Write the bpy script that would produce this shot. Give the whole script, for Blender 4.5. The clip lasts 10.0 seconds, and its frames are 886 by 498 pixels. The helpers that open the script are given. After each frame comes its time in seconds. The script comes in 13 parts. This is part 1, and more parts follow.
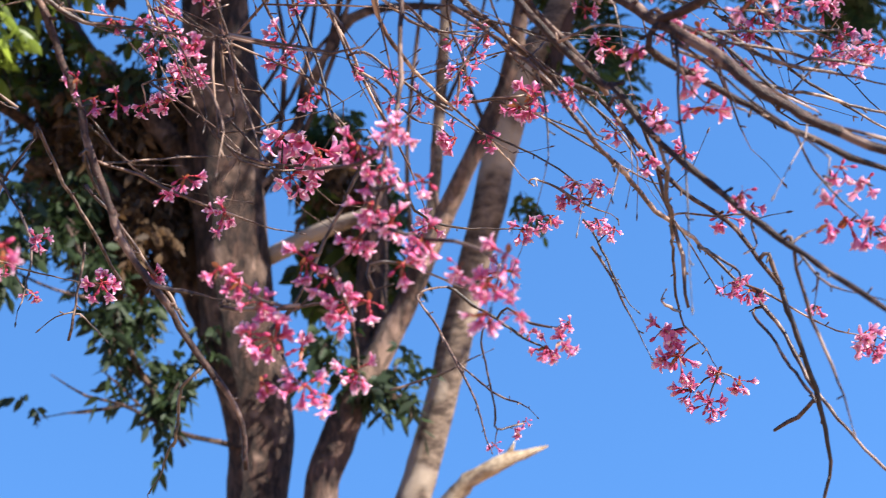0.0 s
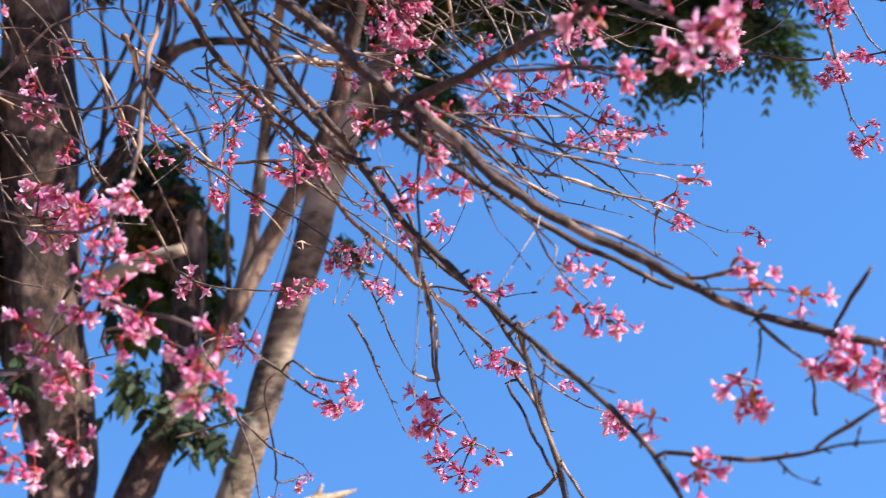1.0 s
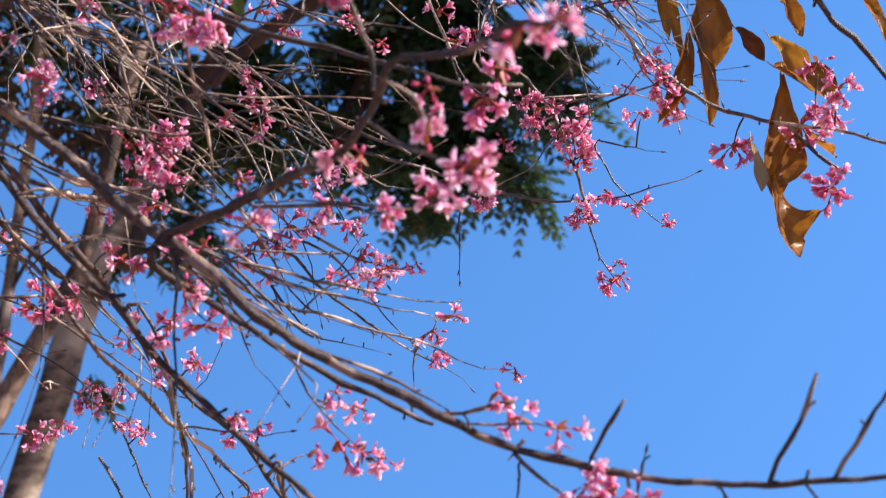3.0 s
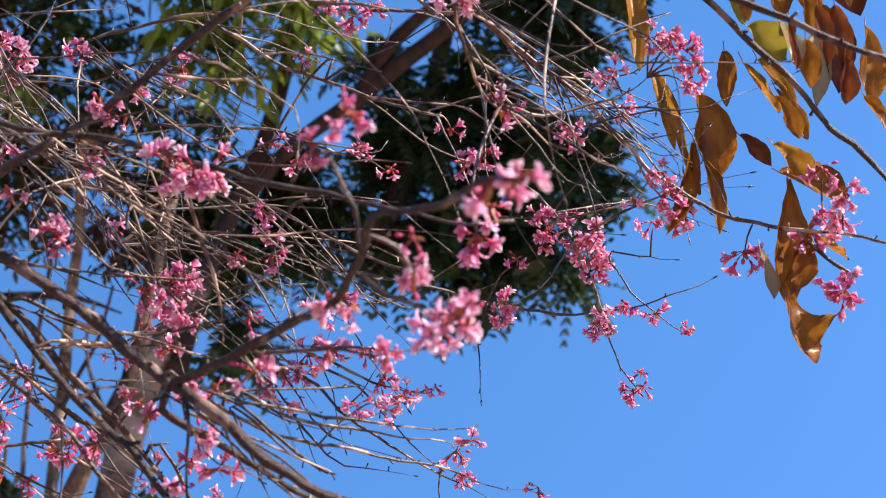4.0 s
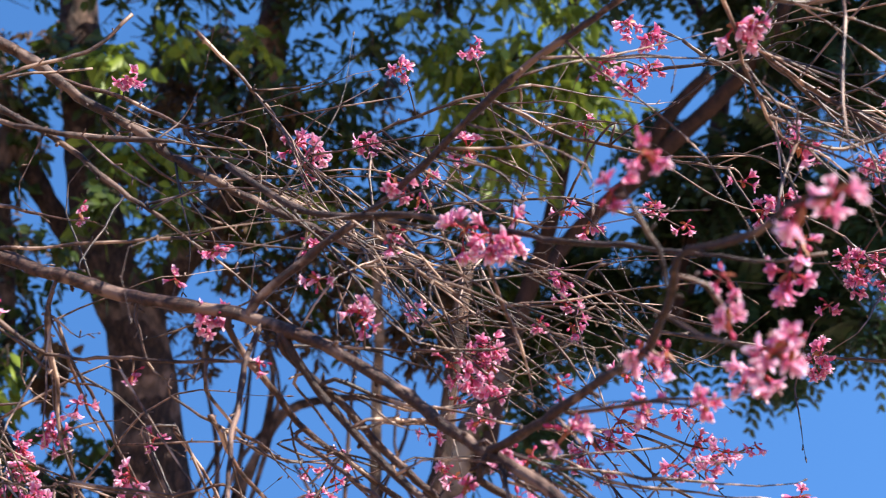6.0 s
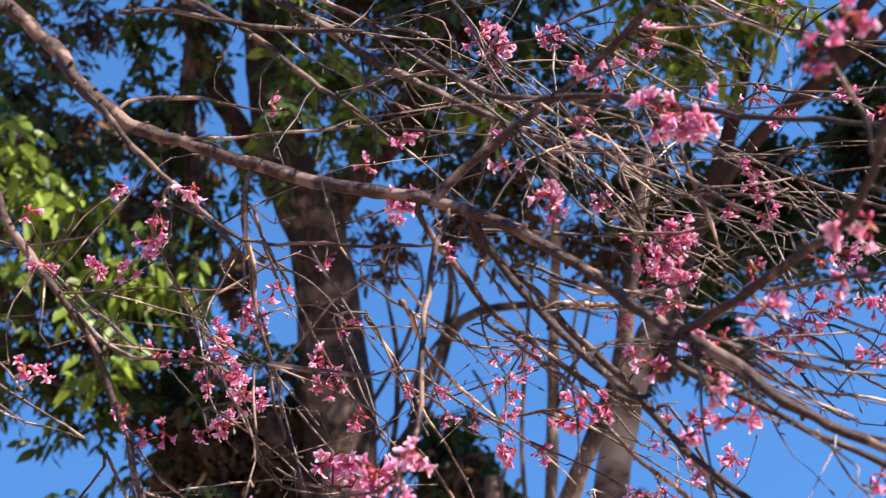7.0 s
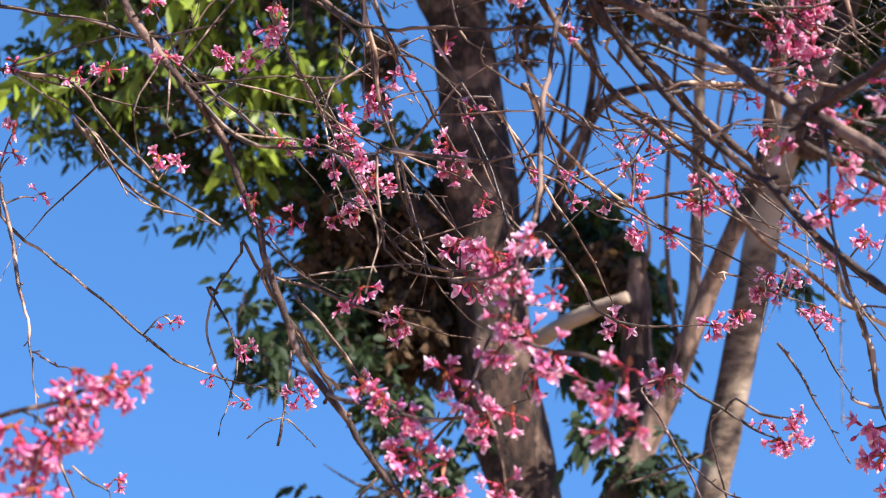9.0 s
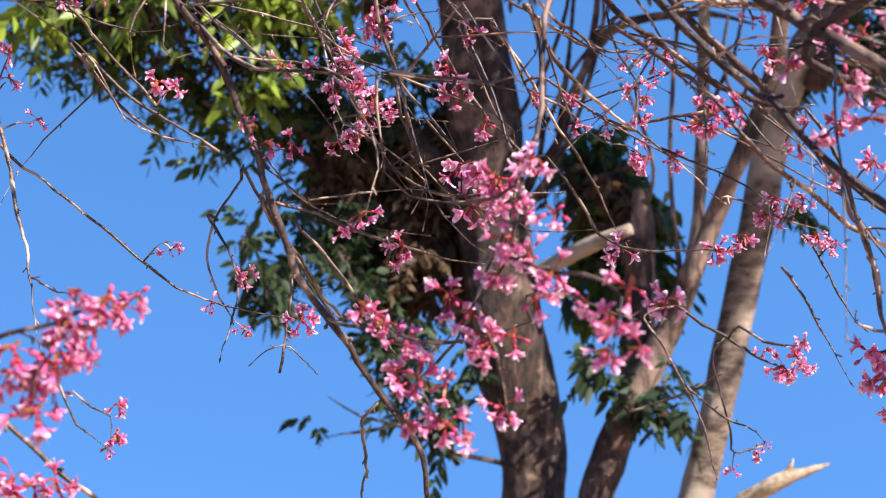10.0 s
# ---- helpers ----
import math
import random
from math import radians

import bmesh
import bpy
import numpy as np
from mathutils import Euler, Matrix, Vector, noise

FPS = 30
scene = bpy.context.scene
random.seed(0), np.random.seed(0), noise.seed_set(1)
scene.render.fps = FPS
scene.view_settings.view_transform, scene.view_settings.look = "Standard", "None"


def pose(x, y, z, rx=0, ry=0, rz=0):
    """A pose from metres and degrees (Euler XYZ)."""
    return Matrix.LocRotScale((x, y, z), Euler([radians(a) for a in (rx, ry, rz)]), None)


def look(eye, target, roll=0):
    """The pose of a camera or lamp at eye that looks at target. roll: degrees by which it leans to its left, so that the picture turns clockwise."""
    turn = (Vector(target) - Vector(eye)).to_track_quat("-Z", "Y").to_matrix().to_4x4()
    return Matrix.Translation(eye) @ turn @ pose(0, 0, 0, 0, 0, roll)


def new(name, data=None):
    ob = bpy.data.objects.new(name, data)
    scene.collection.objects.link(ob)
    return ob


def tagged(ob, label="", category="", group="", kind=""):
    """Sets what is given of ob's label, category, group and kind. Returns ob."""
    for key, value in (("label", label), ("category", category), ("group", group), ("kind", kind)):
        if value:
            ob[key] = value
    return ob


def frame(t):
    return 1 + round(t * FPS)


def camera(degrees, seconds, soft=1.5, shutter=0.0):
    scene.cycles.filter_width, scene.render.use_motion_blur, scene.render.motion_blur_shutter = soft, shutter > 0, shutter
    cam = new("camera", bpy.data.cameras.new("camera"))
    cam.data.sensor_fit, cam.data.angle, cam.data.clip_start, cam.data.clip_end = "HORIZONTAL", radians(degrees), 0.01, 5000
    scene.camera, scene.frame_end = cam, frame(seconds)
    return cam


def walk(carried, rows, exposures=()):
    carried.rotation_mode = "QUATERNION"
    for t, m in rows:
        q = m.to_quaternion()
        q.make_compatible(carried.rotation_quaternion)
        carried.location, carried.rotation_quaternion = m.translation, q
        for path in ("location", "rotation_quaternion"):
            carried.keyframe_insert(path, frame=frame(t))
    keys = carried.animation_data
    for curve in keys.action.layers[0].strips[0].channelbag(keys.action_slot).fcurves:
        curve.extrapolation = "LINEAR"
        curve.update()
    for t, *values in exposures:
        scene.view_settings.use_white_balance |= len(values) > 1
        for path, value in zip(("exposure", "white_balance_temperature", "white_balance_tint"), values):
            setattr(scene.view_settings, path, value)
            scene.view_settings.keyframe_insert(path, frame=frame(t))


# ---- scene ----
cam = camera(36, 10.0, soft=1.0, shutter=0.15)
cam.data.dof.use_dof, cam.data.dof.focus_distance, cam.data.dof.aperture_fstop = True, 3.0, 4.3
walk(cam, [
    (0, pose(0.000, 0.000, 1.600, 104.00, -0.01, 0.00)),
    (0.5, pose(0.138, -0.003, 1.662, 103.78, -0.58, -2.30)),
    (1, pose(0.176, -0.022, 1.673, 105.29, -0.89, -6.73)),
    (1.5, pose(0.208, -0.051, 1.661, 106.06, 0.57, -10.50)),
    (2, pose(0.199, -0.054, 1.662, 106.21, 0.95, -13.35)),
    (2.5, pose(0.122, 0.000, 1.655, 106.25, 2.00, -14.70)),
    (3, pose(0.173, -0.010, 1.670, 111.07, 2.29, -16.41)),
    (3.2, pose(0.191, -0.015, 1.685, 112.08, 2.39, -16.14)),
    (4.3, pose(0.253, -0.097, 1.736, 115.83, 4.11, -12.13)),
    (4.5, pose(0.239, -0.093, 1.722, 116.63, 3.31, -11.96)),
    (5, pose(0.232, -0.083, 1.723, 117.64, 3.20, -7.43)),
    (5.2, pose(0.258, -0.068, 1.735, 118.07, 3.68, -5.73)),
    (6.3, pose(0.223, -0.024, 1.680, 119.54, 2.39, 1.33)),
    (6.5, pose(0.247, -0.031, 1.669, 118.67, 1.61, 1.90)),
    (7, pose(0.197, -0.006, 1.646, 116.17, 0.25, 6.62)),
    (7.5, pose(0.208, -0.018, 1.618, 114.03, 0.97, 8.84)),
    (8, pose(0.229, -0.027, 1.642, 111.10, 0.28, 10.47)),
    (8.5, pose(0.235, 0.030, 1.647, 109.07, 0.12, 11.87)),
    (9, pose(0.245, 0.022, 1.658, 107.02, -1.20, 12.85)),
    (9.5, pose(0.245, 0.036, 1.650, 105.18, -1.15, 12.04)),
    (10, pose(0.244, 0.051, 1.642, 104.35, -1.09, 13.05)),
], exposures=[(0, 1.40), (2, 1.33), (4.5, 1.33), (6.5, 1.36), (10, 1.41)])


# ---- light: clear blue sky, high sun from the side and behind ----
SUN_EL, SUN_AZ = 38.0, 118.0      # azimuth clockwise from +y
world = bpy.data.worlds.new("sky")
scene.world = world
world.use_nodes = True
wn = world.node_tree
sky = wn.nodes.new("ShaderNodeTexSky")
sky.sky_type = "NISHITA"
sky.sun_disc = False
sky.sun_elevation, sky.sun_rotation = radians(SUN_EL), radians(SUN_AZ)
sky.altitude = 1500
sky.air_density, sky.dust_density, sky.ozone_density = 1.0, 0.0, 4.0
back = wn.nodes["Background"]
back.inputs["Strength"].default_value = 0.15
deep = wn.nodes.new("ShaderNodeHueSaturation")   # a dry, clear upland sky, deeper blue than the model's
deep.inputs["Saturation"].default_value = 1.16
coord, lift = wn.nodes.new("ShaderNodeTexCoord"), wn.nodes.new("ShaderNodeVectorMath")
lift.operation, lift.inputs[1].default_value, lift.inputs[2].default_value = "MULTIPLY_ADD", (1, 1, 0.45), (0, 0, 0.55)
wn.links.new(coord.outputs["Generated"], lift.inputs[0])
wn.links.new(lift.outputs[0], sky.inputs["Vector"])
wn.links.new(sky.outputs[0], deep.inputs["Color"])
wn.links.new(deep.outputs[0], back.inputs["Color"])
sun_data = bpy.data.lights.new("sun", "SUN")
sun_data.energy, sun_data.angle, sun_data.color = 5.0, radians(0.53), (1.0, 0.94, 0.85)
sun = new("sun", sun_data)
az, el = radians(SUN_AZ), radians(SUN_EL)
to_sun = Vector((math.sin(az) * math.cos(el), math.cos(az) * math.cos(el), math.sin(el)))
sun.matrix_world = look(to_sun * 30, (0, 0, 0))


# ---- materials ----
def material(name):
    m = bpy.data.materials.new(name)
    m.use_nodes = True
    return m, m.node_tree.nodes, m.node_tree.links, m.node_tree.nodes["Principled BSDF"]


def bark(name, dark, light, scale, stretch, rough=0.85, bump=0.9, patch=None, depth=0.02, cracks=0, gloss=0.5, vary=None):
    m, n, l, p = material(name)
    p.inputs["Specular IOR Level"].default_value = gloss
    co = n.new("ShaderNodeTexCoord")
    mp = n.new("ShaderNodeMapping")
    mp.inputs["Scale"].default_value = stretch
    l.new(co.outputs["Object"], mp.inputs["Vector"])
    fine = n.new("ShaderNodeTexNoise")
    fine.inputs["Scale"].default_value = scale
    fine.inputs["Detail"].default_value = 8
    fine.inputs["Roughness"].default_value = 0.75
    l.new(mp.outputs[0], fine.inputs["Vector"])
    ramp = n.new("ShaderNodeValToRGB")
    ramp.color_ramp.elements[0].position, ramp.color_ramp.elements[1].position = 0.41, 0.6
    ramp.color_ramp.elements[0].color, ramp.color_ramp.elements[1].color = (*dark, 1), (*light, 1)
    l.new(fine.outputs["Fac"], ramp.inputs["Fac"])
    colour = ramp.outputs["Color"]
    if patch:
        big = n.new("ShaderNodeTexNoise")
        big.inputs["Scale"].default_value = scale * 0.16
        big.inputs["Detail"].default_value = 3
        l.new(co.outputs["Object"], big.inputs["Vector"])
        r2 = n.new("ShaderNodeValToRGB")
        r2.color_ramp.elements[0].position, r2.color_ramp.elements[1].position = 0.53, 0.6
        l.new(big.outputs["Fac"], r2.inputs["Fac"])
        mix = n.new("ShaderNodeMix")
        mix.data_type = "RGBA"
        l.new(r2.outputs["Color"], mix.inputs["Factor"])
        l.new(colour, mix.inputs["A"])
        mix.inputs["B"].default_value = (*patch, 1)
        colour = mix.outputs["Result"]
    height = fine.outputs["Fac"]
    if cracks:
        bent = n.new("ShaderNodeVectorMath")
        bent.operation = "MULTIPLY_ADD"
        bent.inputs[1].default_value = (0.12, 0.12, 0.12)
        l.new(fine.outputs["Color"], bent.inputs[0])
        l.new(mp.outputs[0], bent.inputs[2])
        cell = n.new("ShaderNodeTexVoronoi")
        cell.feature = "DISTANCE_TO_EDGE"
        cell.inputs["Scale"].default_value = cracks
        l.new(bent.outputs[0], cell.inputs["Vector"])
        edge = n.new("ShaderNodeMapRange")
        edge.inputs["From Max"].default_value = 0.22
        edge.inputs["To Min"].default_value = 0.45
        l.new(cell.outputs["Distance"], edge.inputs["Value"])
        dim = n.new("ShaderNodeMix")
        dim.data_type, dim.blend_type = "RGBA", "MULTIPLY"
        dim.inputs["Factor"].default_value = 1.0
        l.new(colour, dim.inputs["A"])
        l.new(edge.outputs[0], dim.inputs["B"])
        colour = dim.outputs["Result"]
        both = n.new("ShaderNodeMath")
        both.operation = "MULTIPLY_ADD"
        both.inputs[1].default_value = 0.5
        l.new(edge.outputs[0], both.inputs[0])
        l.new(height, both.inputs[2])
        height = both.outputs[0]
    if vary:   # random tone per twig imitates sunlit and shaded ones
        info, span = n.new("ShaderNodeObjectInfo"), n.new("ShaderNodeMapRange")
        span.inputs["To Min"].default_value, span.inputs["To Max"].default_value = vary
        l.new(info.outputs["Random"], span.inputs["Value"])
        tint = n.new("ShaderNodeMix")
        tint.data_type, tint.blend_type = "RGBA", "MULTIPLY"
        tint.inputs["Factor"].default_value = 1.0
        l.new(colour, tint.inputs["A"])
        l.new(span.outputs[0], tint.inputs["B"])
        colour = tint.outputs["Result"]
    l.new(colour, p.inputs["Base Color"])
    p.inputs["Roughness"].default_value = rough
    b = n.new("ShaderNodeBump")
    b.inputs["Strength"].default_value, b.inputs["Distance"].default_value = bump, depth
    l.new(height, b.inputs["Height"])
    l.new(b.outputs["Normal"], p.inputs["Normal"])
    return m


def petal_like(name, c1, c2, through_amount, rough=0.5, scale=30, blotch=0.35, middle=None):
    """Thin petals and leaves: part of the light passes through them. The tone varies from piece to piece."""
    m, n, l, p = material(name)
    geo = n.new("ShaderNodeNewGeometry")
    tex = n.new("ShaderNodeTexNoise")
    tex.inputs["Scale"].default_value = scale
    add = n.new("ShaderNodeMath")
    add.operation = "MULTIPLY_ADD"
    add.inputs[1].default_value, add.inputs[2].default_value = blotch, -0.35 * max(blotch - 0.5, 0)
    l.new(tex.outputs["Fac"], add.inputs[0])
    add2 = n.new("ShaderNodeMath")
    add2.operation = "MULTIPLY_ADD"
    add2.inputs[1].default_value = 0.75
    l.new(geo.outputs["Random Per Island"], add2.inputs[0])
    l.new(add.outputs[0], add2.inputs[2])
    ramp = n.new("ShaderNodeValToRGB")
    ramp.color_ramp.elements[0].color, ramp.color_ramp.elements[1].color = (*c1, 1), (*c2, 1)
    if middle:
        ramp.color_ramp.elements.new(0.5).color = (*middle, 1)
    l.new(add2.outputs[0], ramp.inputs["Fac"])
    l.new(ramp.outputs["Color"], p.inputs["Base Color"])
    p.inputs["Roughness"].default_value = rough
    tr = n.new("ShaderNodeBsdfTranslucent")
    l.new(ramp.outputs["Color"], tr.inputs["Color"])
    mix = n.new("ShaderNodeMixShader")
    mix.inputs["Fac"].default_value = through_amount
    l.new(p.outputs[0], mix.inputs[1])
    l.new(tr.outputs[0], mix.inputs[2])
    l.new(mix.outputs[0], n["Material Output"].inputs["Surface"])
    return m


# pale mottling of the bark, brightened to imitate sun flecks on the thick trunk
BARK_DARK = bark("dark_bark", (0.018, 0.008, 0.006), (0.15, 0.080, 0.056), 30, (1, 1, 0.4), patch=(0.30, 0.19, 0.140), depth=0.05, cracks=11)
BARK_MID = bark("brown_bark", (0.03, 0.014, 0.010), (0.19, 0.10, 0.07), 14, (1, 1, 0.4), patch=(0.32, 0.20, 0.145), depth=0.04, cracks=12)
# reddish bark darkened: the foliage's shade on the upper limbs is in its colour
BARK_RED_SHADED = bark("shaded_reddish_bark", (0.016, 0.007, 0.005), (0.060, 0.026, 0.019), 10, (1, 1, 0.5))
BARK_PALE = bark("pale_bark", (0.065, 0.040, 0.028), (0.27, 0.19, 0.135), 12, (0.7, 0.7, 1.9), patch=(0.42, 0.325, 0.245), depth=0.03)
# patch contrast and per-branch tone in these two imitate lit and shaded wood
BARK_CHERRY = bark("cherry_bark", (0.017, 0.007, 0.005), (0.085, 0.040, 0.027), 90, (1, 1, 1), rough=0.5, patch=(0.23, 0.142, 0.105), bump=0.7, depth=0.006, gloss=0.4, vary=(0.6, 1.1))
BARK_TWIG = bark("twig_bark", (0.014, 0.007, 0.005), (0.125, 0.064, 0.043), 75, (1, 1, 1), rough=0.4, patch=(0.38, 0.255, 0.185), depth=0.002, gloss=0.5, vary=(0.35, 1.45))
WOOD_BROKEN = bark("broken_wood", (0.28, 0.18, 0.10), (0.62, 0.48, 0.32), 12, (1, 1, 1))
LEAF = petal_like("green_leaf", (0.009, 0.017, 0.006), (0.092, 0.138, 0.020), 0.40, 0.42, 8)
# darker copy of the green leaf: shade put into the colour of low, inner clumps
LEAF_SHADED = petal_like("shaded_green_leaf", (0.008, 0.018, 0.008), (0.040, 0.068, 0.020), 0.35, 0.62, 8)
# lighter copy of the green leaf: sunlight put into the colour of bright clumps
LEAF_SUNLIT = petal_like("sunlit_green_leaf", (0.03, 0.06, 0.008), (0.33, 0.42, 0.05), 0.45, 0.45, 8)
# brown of dead leaves that also carries the deep shade of the mass
WITHERED_SHADED = petal_like("shaded_withered_leaf", (0.028, 0.016, 0.009), (0.17, 0.095, 0.042), 0.4, 0.7, 8)
FROND = petal_like("feathery_leaf", (0.018, 0.038, 0.018), (0.055, 0.10, 0.034), 0.38, 0.4, 8)
PETAL = petal_like("pink_petal", (0.54, 0.042, 0.165), (0.86, 0.29, 0.495), 0.35, 0.55, 60)
PETAL_DEEP = petal_like("deep_pink_petal", (0.50, 0.035, 0.12), (0.74, 0.11, 0.25), 0.3, 0.55, 60)
PETAL_PALE = petal_like("pale_petal_rim", (0.80, 0.32, 0.50), (0.94, 0.72, 0.81), 0.35, 0.5, 60)
PETAL_BLUSH = petal_like("blush_petal", (0.78, 0.21, 0.385), (0.89, 0.43, 0.60), 0.38, 0.5, 60)
PETAL_WHITE = petal_like("whitish_petal_rim", (0.85, 0.45, 0.59), (0.93, 0.72, 0.80), 0.38, 0.5, 60)
PETAL_ROSE = petal_like("rose_petal", (0.52, 0.050, 0.19), (0.72, 0.18, 0.36), 0.33, 0.55, 60)
PETAL_ROSE_RIM = petal_like("rose_petal_rim", (0.72, 0.23, 0.42), (0.82, 0.44, 0.60), 0.33, 0.55, 60)
CALYX = petal_like("red_calyx", (0.28, 0.013, 0.028), (0.58, 0.05, 0.07), 0.2, 0.5, 60)
BRACT = petal_like("young_leaf_bract", (0.16, 0.038, 0.018), (0.44, 0.15, 0.045), 0.3, 0.5, 60)
STAMEN = petal_like("stamen", (0.75, 0.40, 0.42), (0.92, 0.78, 0.66), 0.3, 0.5, 60)
DRY = petal_like("dry_leaf", (0.10, 0.036, 0.008), (0.62, 0.28, 0.035), 0.5, 0.34, 3.2, 1.3, (0.34, 0.135, 0.018))
DRY_OCHRE = petal_like("ochre_dry_leaf", (0.22, 0.095, 0.012), (0.66, 0.36, 0.05), 0.45, 0.36, 3.2, 1.3, (0.44, 0.21, 0.028))
DRY_RED = petal_like("russet_dry_leaf", (0.07, 0.020, 0.008), (0.36, 0.11, 0.035), 0.32, 0.4, 3.2, 1.3, (0.20, 0.055, 0.018))
DRY_YELLOW = petal_like("yellowing_leaf", (0.26, 0.19, 0.02), (0.66, 0.56, 0.10), 0.4, 0.4, 3.2)
DRY_PALE = petal_like("dry_leaf_underside", (0.34, 0.24, 0.12), (0.66, 0.56, 0.36), 0.3, 0.5, 3)


# ---- builders ----
def part(name, bm, mat, parent, label=""):
    me = bpy.data.meshes.new(name)
    bm.to_mesh(me)
    bm.free()
    for m in (mat if isinstance(mat, (list, tuple)) else [mat]):
        me.materials.append(m)
    for f in me.polygons:
        f.use_smooth = True
    ob = new(name, me)
    ob.parent = parent
    if label:
        tagged(ob, label)
    return ob


def spline(pts, step):
    """A smooth line through points (x, y, z, radius)."""
    q = [Vector(p) for p in pts]
    q = [q[0] * 2 - q[1]] + q + [q[-1] * 2 - q[-2]]
    out = []
    for a, b, c, d in zip(q, q[1:], q[2:], q[3:]):
        n = max(2, min(16, int((c - b).to_3d().length / step)))
        for i in range(n):
            t = i / n
            out.append(0.5 * (2 * b + (c - a) * t + (2 * a - 5 * b + 4 * c - d) * t * t + (3 * b - a - 3 * c + d) * t ** 3))
    out.append(q[-2])
    return out


def tube(bm, line, sides, rough=0.08, mat=0, seed=0.0):
    """A closed, slightly knotty tube along a line of (x, y, z, radius)."""
    rings = []
    side = Vector((0.31, 0.52, 0.79))
    for i, p in enumerate(line):
        c = p.to_3d()
        ahead = (line[min(i + 1, len(line) - 1)].to_3d() - line[max(i - 1, 0)].to_3d()).normalized()
        side = (side - ahead * side.dot(ahead)).normalized()
        up = ahead.cross(side)
        ring = []
        for k in range(sides):
            a = 2 * math.pi * k / sides
            way = side * math.cos(a) + up * math.sin(a)
            r = max(p[3], 0.0007)
            r *= 1 + rough * 2.2 * noise.noise(c / max(p[3] * 3.0, 0.02) + way * 0.9 + Vector((seed, 0, 0)))
            ring.append(bm.verts.new(c + way * r))
        rings.append(ring)
    for a, b in zip(rings, rings[1:]):
        for k in range(sides):
            f = bm.faces.new((a[k], a[(k + 1) % sides], b[(k + 1) % sides], b[k]))
            f.material_index = mat
    for ring in (rings[0][::-1], rings[-1]):
        bm.faces.new(ring).material_index = mat


def limb(name, pts, parent, mat, sides=8, step=0.05, rough=0.08, spurs=False, label=""):
    bm = bmesh.new()
    line = spline(pts, step)
    if spurs:   # twigs run in short zigzags from bud to bud
        for i, p in enumerate(line[1:-1]):
            c = p.to_3d()
            off = noise.noise_vector(c * 26) * 0.0042 + noise.noise_vector(c * 8 + Vector((3, 1, 2))) * 0.008
            p.x, p.y, p.z = c + off
            p.w *= 1 + 0.45 * max(0, noise.noise(c * 38))
        if line[-1][3] < 0.0023:
            tail = max(3, len(line) // 2)
            for i, p in enumerate(line[-tail:]):
                p.w *= 1 - 0.6 * (i + 1) / tail
            o, way = line[-1].to_3d(), (line[-1] - line[-2]).to_3d().normalized()
            for s, w in ((0.003, 0.0017), (0.007, 0.0022), (0.012, 0.0012), (0.015, 0.0005)):
                line.append(Vector((*(o + way * s), w)))
    tube(bm, line, sides, rough, seed=pts[0][0] * 7)
    if spurs:
        rnd = random.Random(int(abs(pts[0][0] * 911 + pts[-1][2] * 577)))
        run = 0.03
        for a, c in zip(line, line[1:]):
            run -= (c - a).to_3d().length
            if run < 0:
                run = rnd.uniform(0.035, 0.12)
                ahead = (c - a).to_3d().normalized()
                way = Vector((rnd.gauss(0, 1), rnd.gauss(0, 1), rnd.gauss(0, 1))).normalized()
                way = (way - ahead * way.dot(ahead) * 0.8 + ahead * 0.4).normalized()
                n = rnd.uniform(0.006, 0.016) + a[3]
                r = min(max(a[3] * 0.55, 0.0016), 0.004)
                o = a.to_3d()
                tube(bm, [Vector((*(o + way * n * k), r * w)) for k, w in ((0, 1), (0.55, 0.8), (0.8, 1.15), (1, 0.3))], 5, 0)
    return part(name, bm, mat, parent, label)


# ---- ground ----
bm = bmesh.new()
bmesh.ops.create_grid(bm, x_segments=40, y_segments=40, size=1500)
# never in view; warm tone chosen to bounce fill light onto undersides
GROUND = bark("bounce_earth", (0.20, 0.12, 0.065), (0.36, 0.24, 0.14), 3, (1, 1, 1))
tagged(part("ground", bm, GROUND, None), "unseen reddish earth under the trees, toned to bounce warm light", "ground", kind="structure")


def rooted(pts):
    """Carries a trunk down to the ground with a flare."""
    a, c = Vector(pts[0]), Vector(pts[1])
    lean = (a - c).to_3d()
    lean = lean / max(-lean.z, 0.2) * 0.6
    foot = a.to_3d() + lean * a.z
    half = a.to_3d().lerp(foot, 0.55)
    return [(foot.x, foot.y, -0.15, a[3] * 1.6), (foot.x * 0.95 + half.x * 0.05, foot.y, 0.25, a[3] * 1.25), (half.x, half.y, a.z * 0.5, a[3] * 1.06)] + list(pts)


def leaf_mesh(bm, base, along, across, length, width, droop, mat=0, fold=0.25):
    """One leaf with a midrib fold and a drooping tip."""
    up = along.cross(across).normalized()
    rows = []
    for t, w in ((0.0, 0.06), (0.22, 0.72), (0.5, 1.0), (0.78, 0.62), (1.0, 0.04)):
        c = base + along * length * t - Vector((0, 0, 1)) * droop * length * t * t
        h = across * width * 0.5 * w
        lift = up * width * 0.5 * w * fold
        rows.append([bm.verts.new(c - h + lift), bm.verts.new(c), bm.verts.new(c + h + lift)])
    for a, b in zip(rows, rows[1:]):
        for k in (0, 1):
            f = bm.faces.new((a[k], a[k + 1], b[k + 1], b[k]))
            f.material_index = mat


def any_way(rnd):
    return Vector((rnd.gauss(0, 1), rnd.gauss(0, 1), rnd.gauss(0, 1))).normalized()


